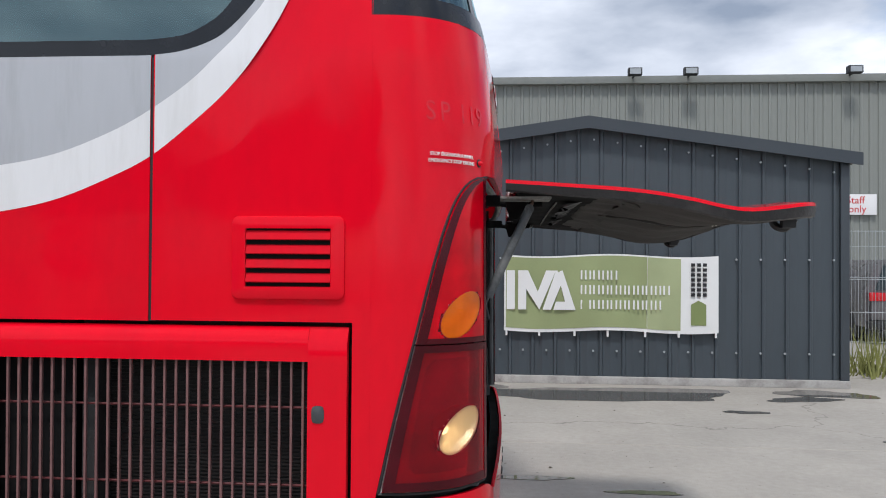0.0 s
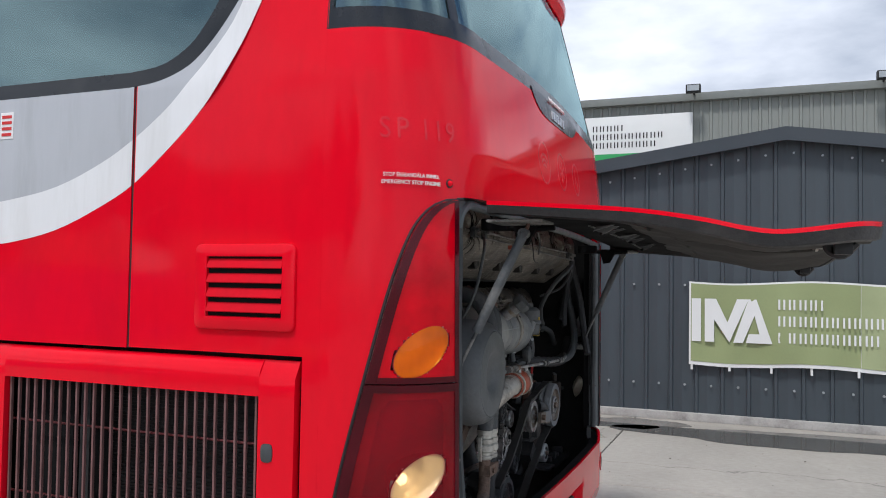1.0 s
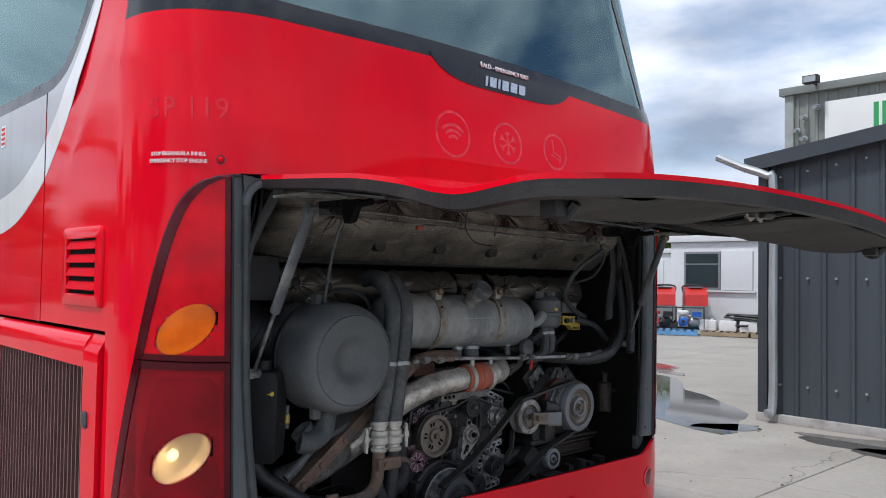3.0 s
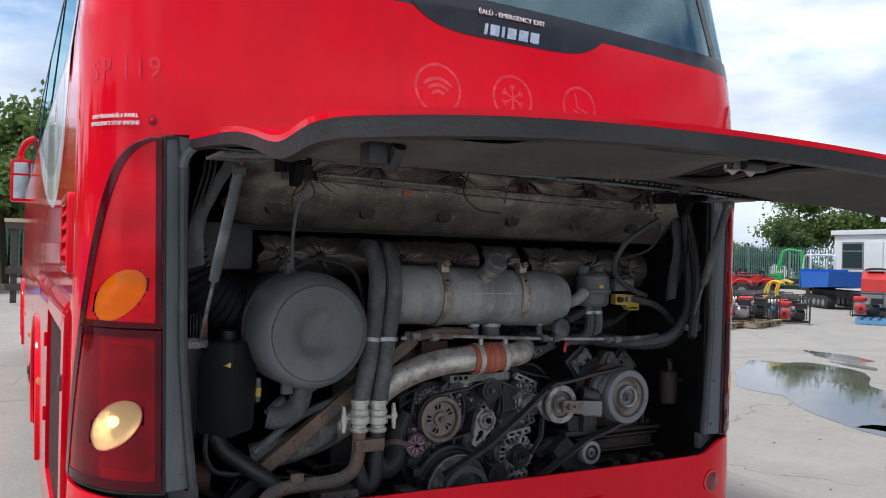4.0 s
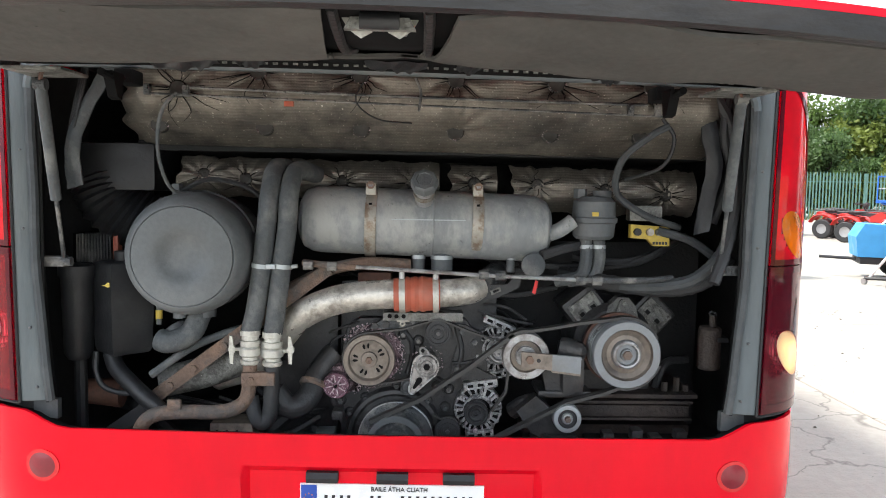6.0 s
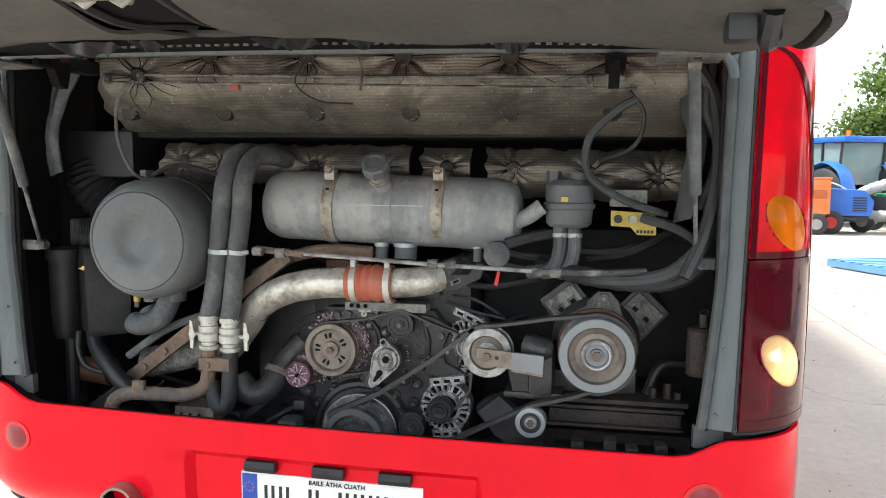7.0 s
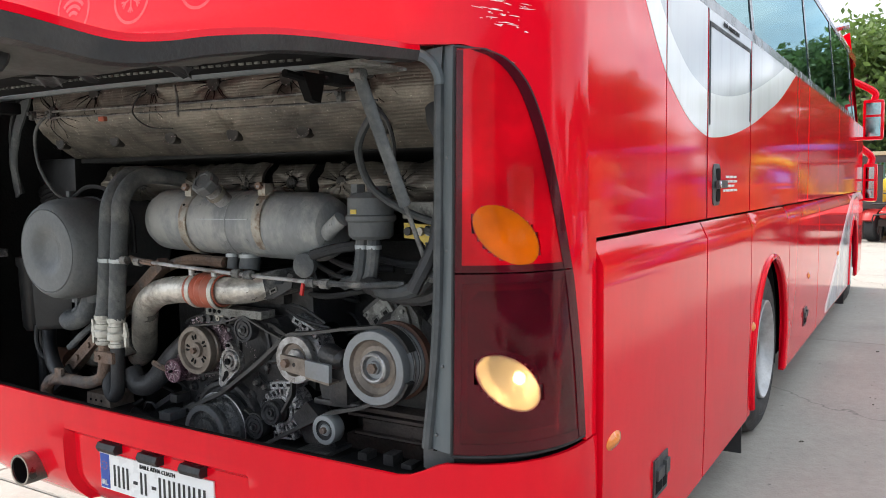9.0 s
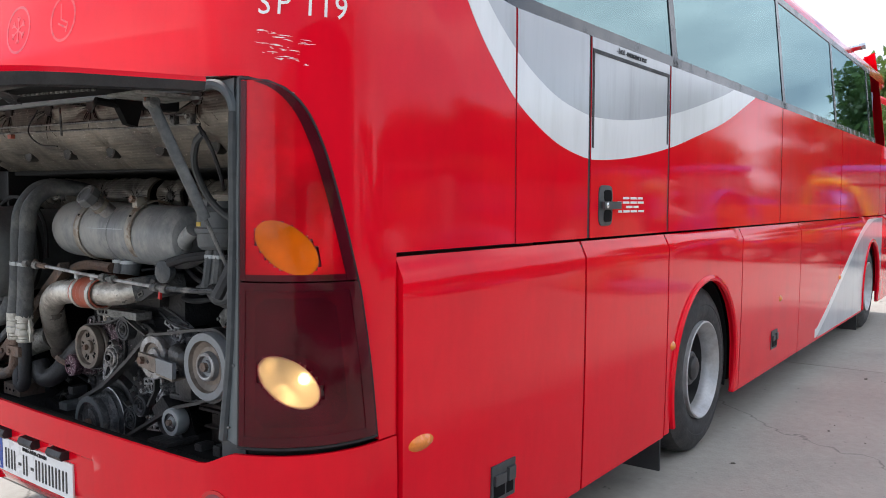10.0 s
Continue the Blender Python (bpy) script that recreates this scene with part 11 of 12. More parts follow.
def mast(x, y, rz):
    m = local("forklift_mast", "grey forklift mast standing on the yard", "mast")
    for xx in (-0.3, 0.3):
        part("channel", box(B(), xx - 0.08, xx + 0.08, -0.1, 0.1, 0, 2.3, 0.02), M_MWHITE if xx < 0 else M_MGREY, m)
    for z in (0.1, 1.0, 2.1):
        part("cross_bar", box(B(), -0.3, 0.3, 0.1, 0.14, z, z + 0.15), M_MGREY, m)
    part("ram", cyl(B(), (0, 0, 0.05), (0, 0, 1.9), 0.05, seg=10), M_MSTEEL, m)
    return at(m, x, y, rz)


M_MSLATE = mat("dark slate machine paint", (0.06, 0.075, 0.085), 0.45, vary=0.2, scale=4, dirt=(0.16, 0.15, 0.13), dirt_amount=0.4, dirt_scale=5)


def paver(x, y, rz):
    p = local("road_machine", "yellow and grey road machine under a flat canopy", "road machine")
    part("body", prism(B(), [(-1.5, -1.0, 0.7), (1.5, -1.0, 0.7), (1.55, -1.0, 1.35), (-0.3, -1.0, 1.75), (-1.5, -1.0, 1.85)], (0, 2.0, 0)), M_MSLATE, p)
    part("engine_cover", prism(B(), [(-1.52, -1.03, 0.75), (-0.5, -1.03, 0.75), (-0.5, -1.03, 1.78), (-1.52, -1.03, 1.86)], (0, 0.04, 0)), M_MYEL, p)
    part("side_band", prism(B(), [(1.1, -1.03, 0.75), (1.5, -1.03, 0.75), (1.5, -1.03, 1.3), (1.0, -1.03, 1.45)], (0, 0.04, 0)), M_MYEL, p)
    part("hopper", prism(B(), [(1.56, -1.2, 0.75), (2.7, -1.2, 0.7), (2.9, -1.2, 1.1), (1.6, -1.2, 1.45)], (0, 2.4, 0)), M_RUSTD, p)
    for k in range(5):
        part("grille_slat", box(B(), -1.4, -0.6, -1.06, -1.032, 0.9 + k * 0.16, 0.99 + k * 0.16), M_MBLK, p)
    part("canopy", box(B(), -1.9, 1.2, -1.15, 1.15, 2.95, 3.08, 0.05), M_MGREY, p)
    for xx in (-1.6, 0.95):
        for yy in (-0.95, 0.95):
            part("post", tube(B(), [(xx, yy, 1.5), (xx, yy, 2.95)], 0.05, 6, 1), M_MGREY, p)
    part("windscreen", box(B(), 0.2, 1.0, -0.9, 0.9, 1.8, 2.85, 0.03), M_CGLASS, p)
    part("seat", box(B(), -0.6, -0.1, -0.3, 0.3, 1.7, 2.3, 0.08), M_MBLK, p)
    for xx in (-1.0, 1.0):
        for yy in (-0.85, 0.85):
            tyre(p, xx, yy, 0.48, 0.48, 0.35)
    return at(p, x, y, rz)


def scissor(x, y, rz):
    s = local("scissor_lift", "blue scissor lift with railed platform", "lift")
    part("base", box(B(), -1.1, 1.1, -0.5, 0.5, 0.15, 0.55, 0.03), M_MGREY, s)
    for xx in (-0.8, 0.8):
        for yy in (-0.45, 0.45):
            tyre(s, xx, yy, 0.2, 0.2, 0.14)
    for a, b in (((-1, 0.55), (1, 1.0)), ((-1, 1.0), (1, 0.55))):
        for yy in (-0.35, 0.35):
            part("scissor_arm", tube(B(), [(a[0], yy, a[1]), (b[0], yy, b[1])], 0.04, 6, 1), M_MBLUE, s)
    part("platform", box(B(), -1.2, 1.2, -0.55, 0.55, 1.0, 1.12, 0.02), M_MBLUE, s)
    for k in range(5):
        for yy in (-0.52, 0.52):
            part("rail_post", tube(B(), [(-1.15 + k * 0.575, yy, 1.1), (-1.15 + k * 0.575, yy, 2.1)], 0.025, 6, 1), M_MBLUE, s)
    for z in (1.6, 2.1):
        for yy in (-0.52, 0.52):
            part("rail", tube(B(), [(-1.15, yy, z), (1.15, yy, z)], 0.025, 6, 1), M_MBLUE if z > 2 else M_MSTEEL, s)
    return at(s, x, y, rz)


def chute_chipper(x, y, rz):
    c = local("wood_chipper", "towable wood chipper with curved green chute", "chipper")
    part("chute", tube(B(), [(0, 0, 0.9), (0, 0, 1.4), (0.1, 0, 1.7), (0.35, 0, 1.85), (0.6, 0, 1.7)], 0.13, 10, 5), M_MGREEN, c)
    part("turntable", cyl(B(), (0, 0, 0.88), (0, 0, 0.96), 0.38, seg=20), M_MGREEN, c)
    part("body", box(B(), -0.4, 0.5, -0.4, 0.4, 0.45, 0.9, 0.05), M_MBLK, c)
    part("suction_hose", tube(B(), [(0.1, -0.3, 1.25), (-0.5, -0.45, 1.0), (-0.85, -0.5, 0.65), (-0.5, -0.5, 0.42), (0.3, -0.5, 0.45), (0.9, -0.5, 0.5)], 0.14, 12, 10, 0.05), M_PLINTH, c)
    for yy in (-0.55, 0.55):
        tyre(c, -0.5, yy, 0.28, 0.28, 0.15)
    part("draw_bar", tube(B(), [(0.3, 0, 0.4), (1.6, 0, 0.25)], 0.04, 6, 1), M_MSTEEL, c)
    return at(c, x, y, rz)


def cream_lift(x, y, rz):
    c = local("pallet_stacker", "cream electric pallet stacker with orange mast guard", "stacker")
    part("body", box(B(), -0.4, 0.4, -0.35, 0.35, 0.2, 1.15, 0.06), M_CREAM, c)
    part("fork_guard", prism(B(), [(-0.9, -0.3, 0.05), (-0.4, -0.3, 0.05), (-0.4, -0.3, 0.5)], (0, 0.6, 0)), M_CREAM, c)
    part("mast_guard", box(B(), -0.2, 0.3, -0.3, 0.3, 1.15, 1.9, 0.03), M_MOR, c)
    part("logo_ring", tube(B(), [(0.1 + 0.12 * math.cos(a), -0.36, 0.85 + 0.12 * math.sin(a)) for a in np.linspace(0, 6.28, 13)], 0.012, 5, 1), M_MBLK, c)
    for xx in (-0.3, 0.3):
        tyre(c, xx, 0, 0.12, 0.12, 0.5)
    return at(c, x, y, rz)


def utv(x, y, rz):
    u = local("utility_vehicle", "red utility vehicle with black cage", "vehicle")
    for xx in (-0.85, 0.85):
        for yy in (-0.55, 0.55):
            tyre(u, xx, yy, 0.32, 0.32, 0.25)
    part("nose", prism(B(), [(0.45, -0.62, 0.45), (1.3, -0.62, 0.45), (1.32, -0.62, 0.72), (1.0, -0.62, 0.92), (0.45, -0.62, 1.0)], (0, 1.24, 0)), M_MRED, u)
    part("grille", box(B(), 1.31, 1.34, -0.32, 0.32, 0.48, 0.68, 0.01), M_MBLK, u)
    for yy in (-0.45, 0.45):
        part("headlamp", cyl(B(), (1.16, yy, 0.8), (1.22, yy, 0.8), 0.08, seg=12), M_MWHITE, u)
    part("floor", box(B(), -1.3, 1.2, -0.55, 0.55, 0.32, 0.45), M_MBLK, u)
    part("cargo_bed", box(B(), -1.4, -0.4, -0.65, 0.65, 0.62, 0.95, 0.03), M_MRED, u)
    part("seat", box(B(), -0.4, 0.1, -0.55, 0.55, 0.6, 1.1, 0.06), M_MBLK, u)
    for yy in (-0.62, 0.62):
        part("cage", tube(B(), [(0.6, yy, 0.95), (0.35, yy, 1.75), (0.2, yy, 1.85), (-0.4, yy, 1.85), (-0.45, yy, 0.9)], 0.03, 8, 3), M_MBLK, u)
    for xx, z in ((0.28, 1.82), (-0.4, 1.85)):
        part("cage", tube(B(), [(xx, -0.62, z), (xx, 0.62, z)], 0.03, 8, 1), M_MBLK, u)
    return at(u, x, y, rz)


def digger(x, y, rz, m, label, scale=1.0, arm=True):
    d = local("excavator", label, "excavator", "excavators")
    for yy in (-0.6, 0.6):
        part("track", prism(B(), [(-1.0, yy - 0.17, 0.28), (-0.82, yy - 0.17, 0.03), (0.82, yy - 0.17, 0.03), (1.0, yy - 0.17, 0.28), (0.82, yy - 0.17, 0.5), (-0.82, yy - 0.17, 0.5)], (0, 0.34, 0)), M_MBLK, d)
    part("turntable", cyl(B(), (0, 0, 0.45), (0, 0, 0.65), 0.4, seg=16), M_MBLK, d)
    part("house", box(B(), -1.15, 0.3, -0.75, 0.75, 0.65, 1.25, 0.12), m, d)
    part("cab_glass", box(B(), -0.35, 0.7, 0.0, 0.72, 0.8, 2.2, 0.04), M_CGLASS, d)
    part("cab_roof", box(B(), -0.42, 0.78, -0.05, 0.78, 2.2, 2.3, 0.03), m if m != M_MYEL else M_MGREY, d)
    for xx in (-0.36, 0.71):
        for yy in (0.0, 0.72):
            part("cab_pillar", box(B(), xx - 0.04, xx + 0.04, yy - 0.04, yy + 0.04, 0.7, 2.2), M_MBLK, d)
    if arm:
        part("boom", tube(B(), [(0.6, -0.2, 0.9), (1.0, -0.2, 1.9), (1.7, -0.2, 2.35), (2.5, -0.2, 2.3)], 0.13, 6, 4), m, d)
        part("dipper", tube(B(), [(2.35, -0.2, 2.6), (2.6, -0.2, 1.7), (2.55, -0.2, 0.9)], 0.12, 6, 3), m, d)
        part("ram", tube(B(), [(1.1, -0.2, 2.3), (2.3, -0.2, 2.7)], 0.05, 6, 1), M_MSTEEL, d)
        part("bucket", prism(B(), [(2.3, -0.5, 0.85), (2.75, -0.5, 0.95), (2.8, -0.5, 0.5), (2.45, -0.5, 0.35)], (0, 0.6, 0)), M_MBLK, d)
    part("blade", box(B(), 1.05, 1.15, -0.78, 0.78, 0.05, 0.4, 0.02), M_MGREY, d)
    ob = at(d, x, y, rz)
    ob.matrix_basis = pose(x, y, 0, 0, 0, rz) @ Matrix.Scale(scale, 4)
    return ob


def sweeper_truck(x, y, rz):
    t = local("sweeper_truck", "white and black sweeper truck with blue brush", "truck")
    part("cab", prism(B(), [(-1.6, -1.1, 0.9), (0.35, -1.1, 0.9), (0.55, -1.1, 1.5), (0.2, -1.1, 2.62), (-1.6, -1.1, 2.62)], (0, 2.2, 0)), M_MBLK, t)
    part("windscreen", prism(B(), [(0.54, -1.0, 1.52), (0.215, -1.0, 2.55), (0.235, -1.0, 2.56), (0.56, -1.0, 1.52)], (0, 2.0, 0)), M_CGLASS, t)
    for s in (-0.45, 0.35):
        part("wiper", tube(B(), [(0.575, s, 1.54), (0.5, s + 0.35, 1.78)], 0.012, 5, 1), M_MBLK, t)
    for k, yy in enumerate((-0.95, -0.3, 0.4)):
        part("fascia_mark", box(B(), 0.5, 0.578, yy, yy + 0.16, 1.28 - 0.02 * k, 1.38 - 0.02 * k, 0.01), M_MBLK if k == 0 else M_MGREY, t)
    part("roof", box(B(), -1.7, 0.35, -1.15, 1.15, 2.63, 2.78, 0.05), M_MWHITE, t)
    for s in (-1, 1):
        part("lamp_panel", prism(B(), [(0.37, s * 0.6, 0.9), (0.37, s * 1.12, 0.9), (0.56, s * 1.12, 1.5), (0.56, s * 0.85, 1.5)], (0.03, 0, 0)), M_MWHITE, t)
        part("mirror", box(B(), 0.45, 0.55, s * 1.2 - 0.08, s * 1.2 + 0.08, 1.6, 2.05, 0.03), M_MBLK, t)
        tyre(t, -0.7, s * 0.95, 0.45, 0.45, 0.3)
        part("brush", lathe(B(), (0.5, s * 1.0, 0.02), (0, 0, 1), [(0, 0), (0, 0.5), (0.12, 0.36), (0.2, 0.2), (0.22, 0)], 18), M_MCYAN, t)
        part("brush_arm", tube(B(), [(0.3, s * 0.7, 0.7), (0.5, s * 1.0, 0.22)], 0.05, 6, 1), M_MBLK, t)
    part("front_emblem", prism(B(), [(0.572, -0.35, 1.45), (0.572, 0.35, 1.45), (0.53, 0.1, 1.15), (0.53, -0.1, 1.15)], (0.012, 0, 0)), M_MWHITE, t)
    part("bumper", box(B(), 0.2, 0.55, -1.0, 1.0, 0.65, 0.85, 0.03), M_MGREY, t)
    part("chassis", box(B(), -5.0, 0.2, -0.5, 0.5, 0.4, 0.9), M_MBLK, t)
    part("hopper", box(B(), -4.8, -1.7, -1.1, 1.1, 0.9, 2.6, 0.1), M_MWHITE, t)
    for s in (-1, 1):
        tyre(t, -4.0, s * 0.95, 0.45, 0.45, 0.3)
    return at(t, x, y, rz)


def trailer(x, y, rz):
    t = local("tipper_trailer", "beige tipping trailer with large wheels", "trailer")
    part("tub", prism(B(), [(-2.4, -1.1, 1.1), (2.2, -1.1, 1.1), (2.6, -1.1, 2.1), (-2.5, -1.1, 2.1)], (0, 2.2, 0)), M_CREAM, t)
    for xx in (0.2, 1.4):
        for s in (-1, 1):
            tyre(t, xx, s * 0.9, 0.6, 0.6, 0.4, M_CREAM)
    part("chassis", box(B(), -2.2, 2.0, -0.4, 0.4, 0.7, 1.05), M_MBLK, t)
    return at(t, x, y, rz)


def boom_lift(x, y, z):
    b = local("boom_lift", "orange boom lift basket raised over the yard", "lift")
    part("floor", box(B(), -0.5, 0.5, -1.2, 1.2, z, z + 0.15, 0.03), M_MOR, b)
    for yy in (-1.15, -0.4, 0.4, 1.15):
        for xx in (-0.47, 0.47):
            part("post", tube(B(), [(xx, yy, z + 0.1), (xx, yy, z + 1.1)], 0.025, 6, 1), M_MOR, b)
    for dz in (0.55, 1.1):
        for xx in (-0.47, 0.47):
            part("rail", tube(B(), [(xx, -1.15, z + dz), (xx, 1.15, z + dz)], 0.025, 6, 1), M_MOR, b)
        for yy in (-1.15, 1.15):
            part("rail", tube(B(), [(-0.47, yy, z + dz), (0.47, yy, z + dz)], 0.025, 6, 1), M_MOR, b)
    part("controls", box(B(), -0.4, 0.0, -0.5, 0.0, z + 0.15, z + 0.9, 0.05), M_MGREY, b)
    part("arm", tube(B(), [(0, -1.0, z), (-1.5, -3.0, z - 0.8), (-4.0, -6.0, 1.2)], 0.16, 8, 3), M_MOR, b)
    part("base", box(B(), -5.5, -2.8, -7.2, -5.0, 0.4, 1.4, 0.08), M_MOR, b)
    for xx in (-5.0, -3.3):
        for yy in (-7.2, -5.0):
            tyre(b, xx, yy, 0.45, 0.45, 0.3)
    return at(b, x, y)


# site cabin group, scrubbers and cables, behind the shed's near corner
cabin(-12.0, 24.7, 0)
ibc(-10.9, 25.6, 2.93)
box_c = cabin(-20.6, 34.6, -14, 5.0)
box_c["label"] = "grey site store with a dark door behind the dumper"
scrubber(-11.25, 23.1, 120)
scrubber(-10.6, 23.75, 125)
pallet(-9.6, 20.9, 30, M_PBLUE)
generator(-9.9, 20.7, 40, M_MRED, 0.135)
generator(-9.3, 21.2, 30, M_MBLUE, 0.135)
pallet(-8.5, 21.7, 20, M_PALLET)
pallet(-7.3, 22.1, 20, M_PALLET)
cb = local("cable_coil", "heap of black cable and hoses on a pallet", "cable")
rc = random.Random(3)
for k in range(16):
    a0, rr = rc.uniform(0, 6), rc.uniform(0.25, 0.75)
    part("coil", tube(B(), [(rr * math.cos(a0 + q * 0.7) + rc.uniform(-0.1, 0.1), 0.6 * rr * math.sin(a0 + q * 0.7), 0.18 + k * 0.025 + rc.uniform(0, 0.06)) for q in range(9)], 0.03, 6, 3), M_MBLK if k % 3 else M_MGREY, cb)
at(cb, -7.9, 22.0, 20)
for k in range(3):
    c = local("plastic_can", "white plastic can on a pallet", "can", "white cans")
    part("body", box(B(), -0.22, 0.22, -0.15, 0.15, 0.135, 0.42, 0.05), M_MWHITE, c)
    part("cap", cyl(B(), (0.1, 0, 0.42), (0.1, 0, 0.46), 0.04, seg=10), M_MWHITE, c)
    at(c, -8.9 + k * 0.5, 21.45 + k * 0.15, 20)
dumper(-14.4, 25.9, 150)
# rows of quads and buggies
for x, y, a in ((-23.4, 30.2, 60), (-25.0, 30.6, 55), (-24.6, 32.6, 60), (-25.3, 33.8, 50), (-26.2, 30.4, 65), (-26.8, 29.0, 60), (-27.4, 27.6, 55), (-27.8, 26.2, 62), (-28.2, 24.8, 60)):
    quad(x, y, a)
bush_kart(-19.5, 30.4, 215)
quad(-20.3, 27.4, 40)
quad(-20.3, 29.0, 30)
quad(-21.3, 30.0, 35)
# generators on pallets nearer by
rgn = random.Random(12)
for k in range(26):
    f = k / 25
    generator(-11.6 - 1.4 * f + rgn.uniform(-0.5, 0.5) - (0.9 if k % 2 else 0), 15.4 + 6.4 * f + rgn.uniform(-0.2, 0.2), rgn.uniform(0, 90), (M_MRED, M_MWHITE, M_MBLUE, M_MRED)[k % 4])
for x, y, a, m in ((-11.3, 19.6, 20, M_MRED), (-11.0, 18.9, 10, M_MBLUE), (-10.4, 18.6, 35, M_MRED), (-10.7, 17.8, 15, M_MWHITE), (-10.2, 17.0, 25, M_MRED), (-10.9, 16.6, 5, M_MWHITE), (-10.0, 16.2, 40, M_MWHITE), (-10.6, 15.7, 20, M_MRED), (-11.6, 18.0, 60, M_MRED), (-11.8, 17.0, 15, M_MBLUE), (-12.0, 20.4, 30, M_MRED), (-11.7, 15.8, 50, M_MRED)):
    generator(x, y, a, m, 0.136 if y < 17.5 else 0.0)
for x, y in ((-10.3, 16.6), (-10.3, 15.7), (-11.5, 16.4), (-11.7, 15.6), (-10.6, 17.3), (-11.8, 17.3)):
    pallet(x, y, 20, M_PALLET)
for x, y in ((-10.9, 18.2), (-11.4, 19.2)):
    hb = local("barrow_frame", "yellow tubular barrow frame", "frame")
    for yy in (-0.2, 0.2):
        part("rail", tube(B(), [(0, yy, 0.1), (0.05, yy, 0.8), (0.2, yy, 1.0), (0.4, yy, 0.95)], 0.025, 6, 3), M_MYEL, hb)
    tyre(hb, 0, 0, 0.2, 0.2, 0.1)
    at(hb, x, y, 30)
sc_ = small_chipper(-10.6, 15.0, 20)
sc_.matrix_basis = sc_.matrix_basis @ Matrix.Scale(0.66, 4)
bucket(-9.74, 11.8, 0.26, 0.36)
generator(-11.1, 13.0, 30, M_MRED)
generator(-10.7, 13.7, 10, M_MRED)
tank_cart(-10.2, 13.45, 90)
pump_cart(-9.0, 12.95, 75)
skip_barrow(-11.7, 14.4, 60)
skip_barrow(-11.6, 15.6, 80)
mast(-21.9, 20.8, 40)
paver(-26.0, 26.9, 55)
near_comp = compressor(-10.8, 11.75, 70, M_MCYAN, "light blue towable air compressor")
near_comp.matrix_basis = near_comp.matrix_basis @ Matrix.Scale(0.82, 4)
gear_jack(-9.55, 11.0, 20)
bucket(-10.4, 13.0, 0.24, 0.34)
generator(-11.9, 13.9, 0, M_MRED)
scissor(-29.8, 23.8, 60)
for x, y, a in ((-20.5, 18.0, 40), (-21.5, 16.8, 40), (-22.0, 19.0, 50), (-23.5, 18.0, 40), (-19.8, 16.6, 40)):
    quad(x, y, a)
pallet(-10.8, 8.5, 25, M_PBLUE)
cream_lift(-10.9, 9.1, 190)
tractor(-23.0, 10.9, 205)
tractor(-25.6, 7.9, 150)
tractor(-24.5, 14.5, 200, "second blue tractor parked behind the first")
chute_chipper(-19.5, 11.4, 60)
mixer(-18.6, 9.1, 78)
mixer(-18.8, 7.6, 74)
mixer(-20.6, 8.6, 70)
compressor(-19.0, 9.9, 75, M_MBLUE, "dark blue towable air compressor")
utv(-18.7, 6.2, 350)
digger(-23.6, 6.5, 80, M_MYEL, "yellow mini digger with folded arm", 0.85)
digger(-25.0, 5.5, 170, M_MYEL, "yellow and grey excavator beside the trees", 1.15, False)
quad(-19.6, 5.2, 340)
# forklift behind the coach's front
fk = local("forklift_truck", "yellow forklift with dark timber fork racks", "forklift")
part("body", box(B(), -0.9, 0.9, -0.6, 0.6, 0.4, 1.2, 0.1), M_MYEL, fk)
part("guard", box(B(), -0.5, 0.6, -0.55, 0.55, 2.0, 2.08, 0.02), M_MBLK, fk)
for xx in (-0.45, 0.55):
    for yy in (-0.5, 0.5):
        part("guard_post", tube(B(), [(xx, yy, 1.1), (xx, yy, 2.0)], 0.035, 6, 1), M_MBLK, fk)
for xx in (-0.6, 0.6):
    for yy in (-0.55, 0.55):
        tyre(fk, xx, yy, 0.33, 0.33, 0.25)
at(fk, -20.6, 4.6, 30)
rk = thing("timber_rack", (-19.2, 4.0, 0), "dark slatted timber rack standing on the concrete", "rack")
for k in range(9):
    y = 2.2 + k * 0.3
    part("slat", box(B(), -19.2, -19.12, y, y + 0.14, 0.05, 1.75 if k % 3 else 1.95, 0.006), M_DARKW, rk)
for z in (0.35, 0.75, 1.8):
    part("rail", box(B(), -19.11, -19.03, 2.1, 4.95, z, z + 0.16, 0.006), M_DARKW, rk)
part("top_board", box(B(), -19.25, -19.0, 2.05, 5.0, 1.965, 2.05, 0.006), M_TIMBER, rk)
# far left of the yard
sweeper_truck(-24.4, 0.4, 2)
trailer(-29.0, 6.5, 5)
digger(-23.5, -3.2, 20, mat("teal machine paint", (0.03, 0.22, 0.2), 0.4, vary=0.12), "teal mini digger on tracks", 1.0, False)
boom_lift(-21.0, -4.2, 5.0)


# timber crates, container, signs and plate compactors beyond the tail pipe side
def crate(x, y, rz, w, h, z=0.0):
    c = local("packing_crate", "large pale timber packing crate", "crate", "packing crates")
    part("shell", box(B(), -w / 2, w / 2, -0.6, 0.6, 0.1, h, 0.01), M_TIMBER, c)
    for xx in np.linspace(-w / 2 + 0.06, w / 2 - 0.06, 4):
        part("batten", box(B(), xx - 0.05, xx + 0.05, 0.6, 0.63, 0.1, h), M_TIMBER, c)
        part("skid", box(B(), xx - 0.05, xx + 0.05, -0.6, 0.6, 0.0, 0.1), M_TIMBER, c)
    return at(c, x, y, rz, z)


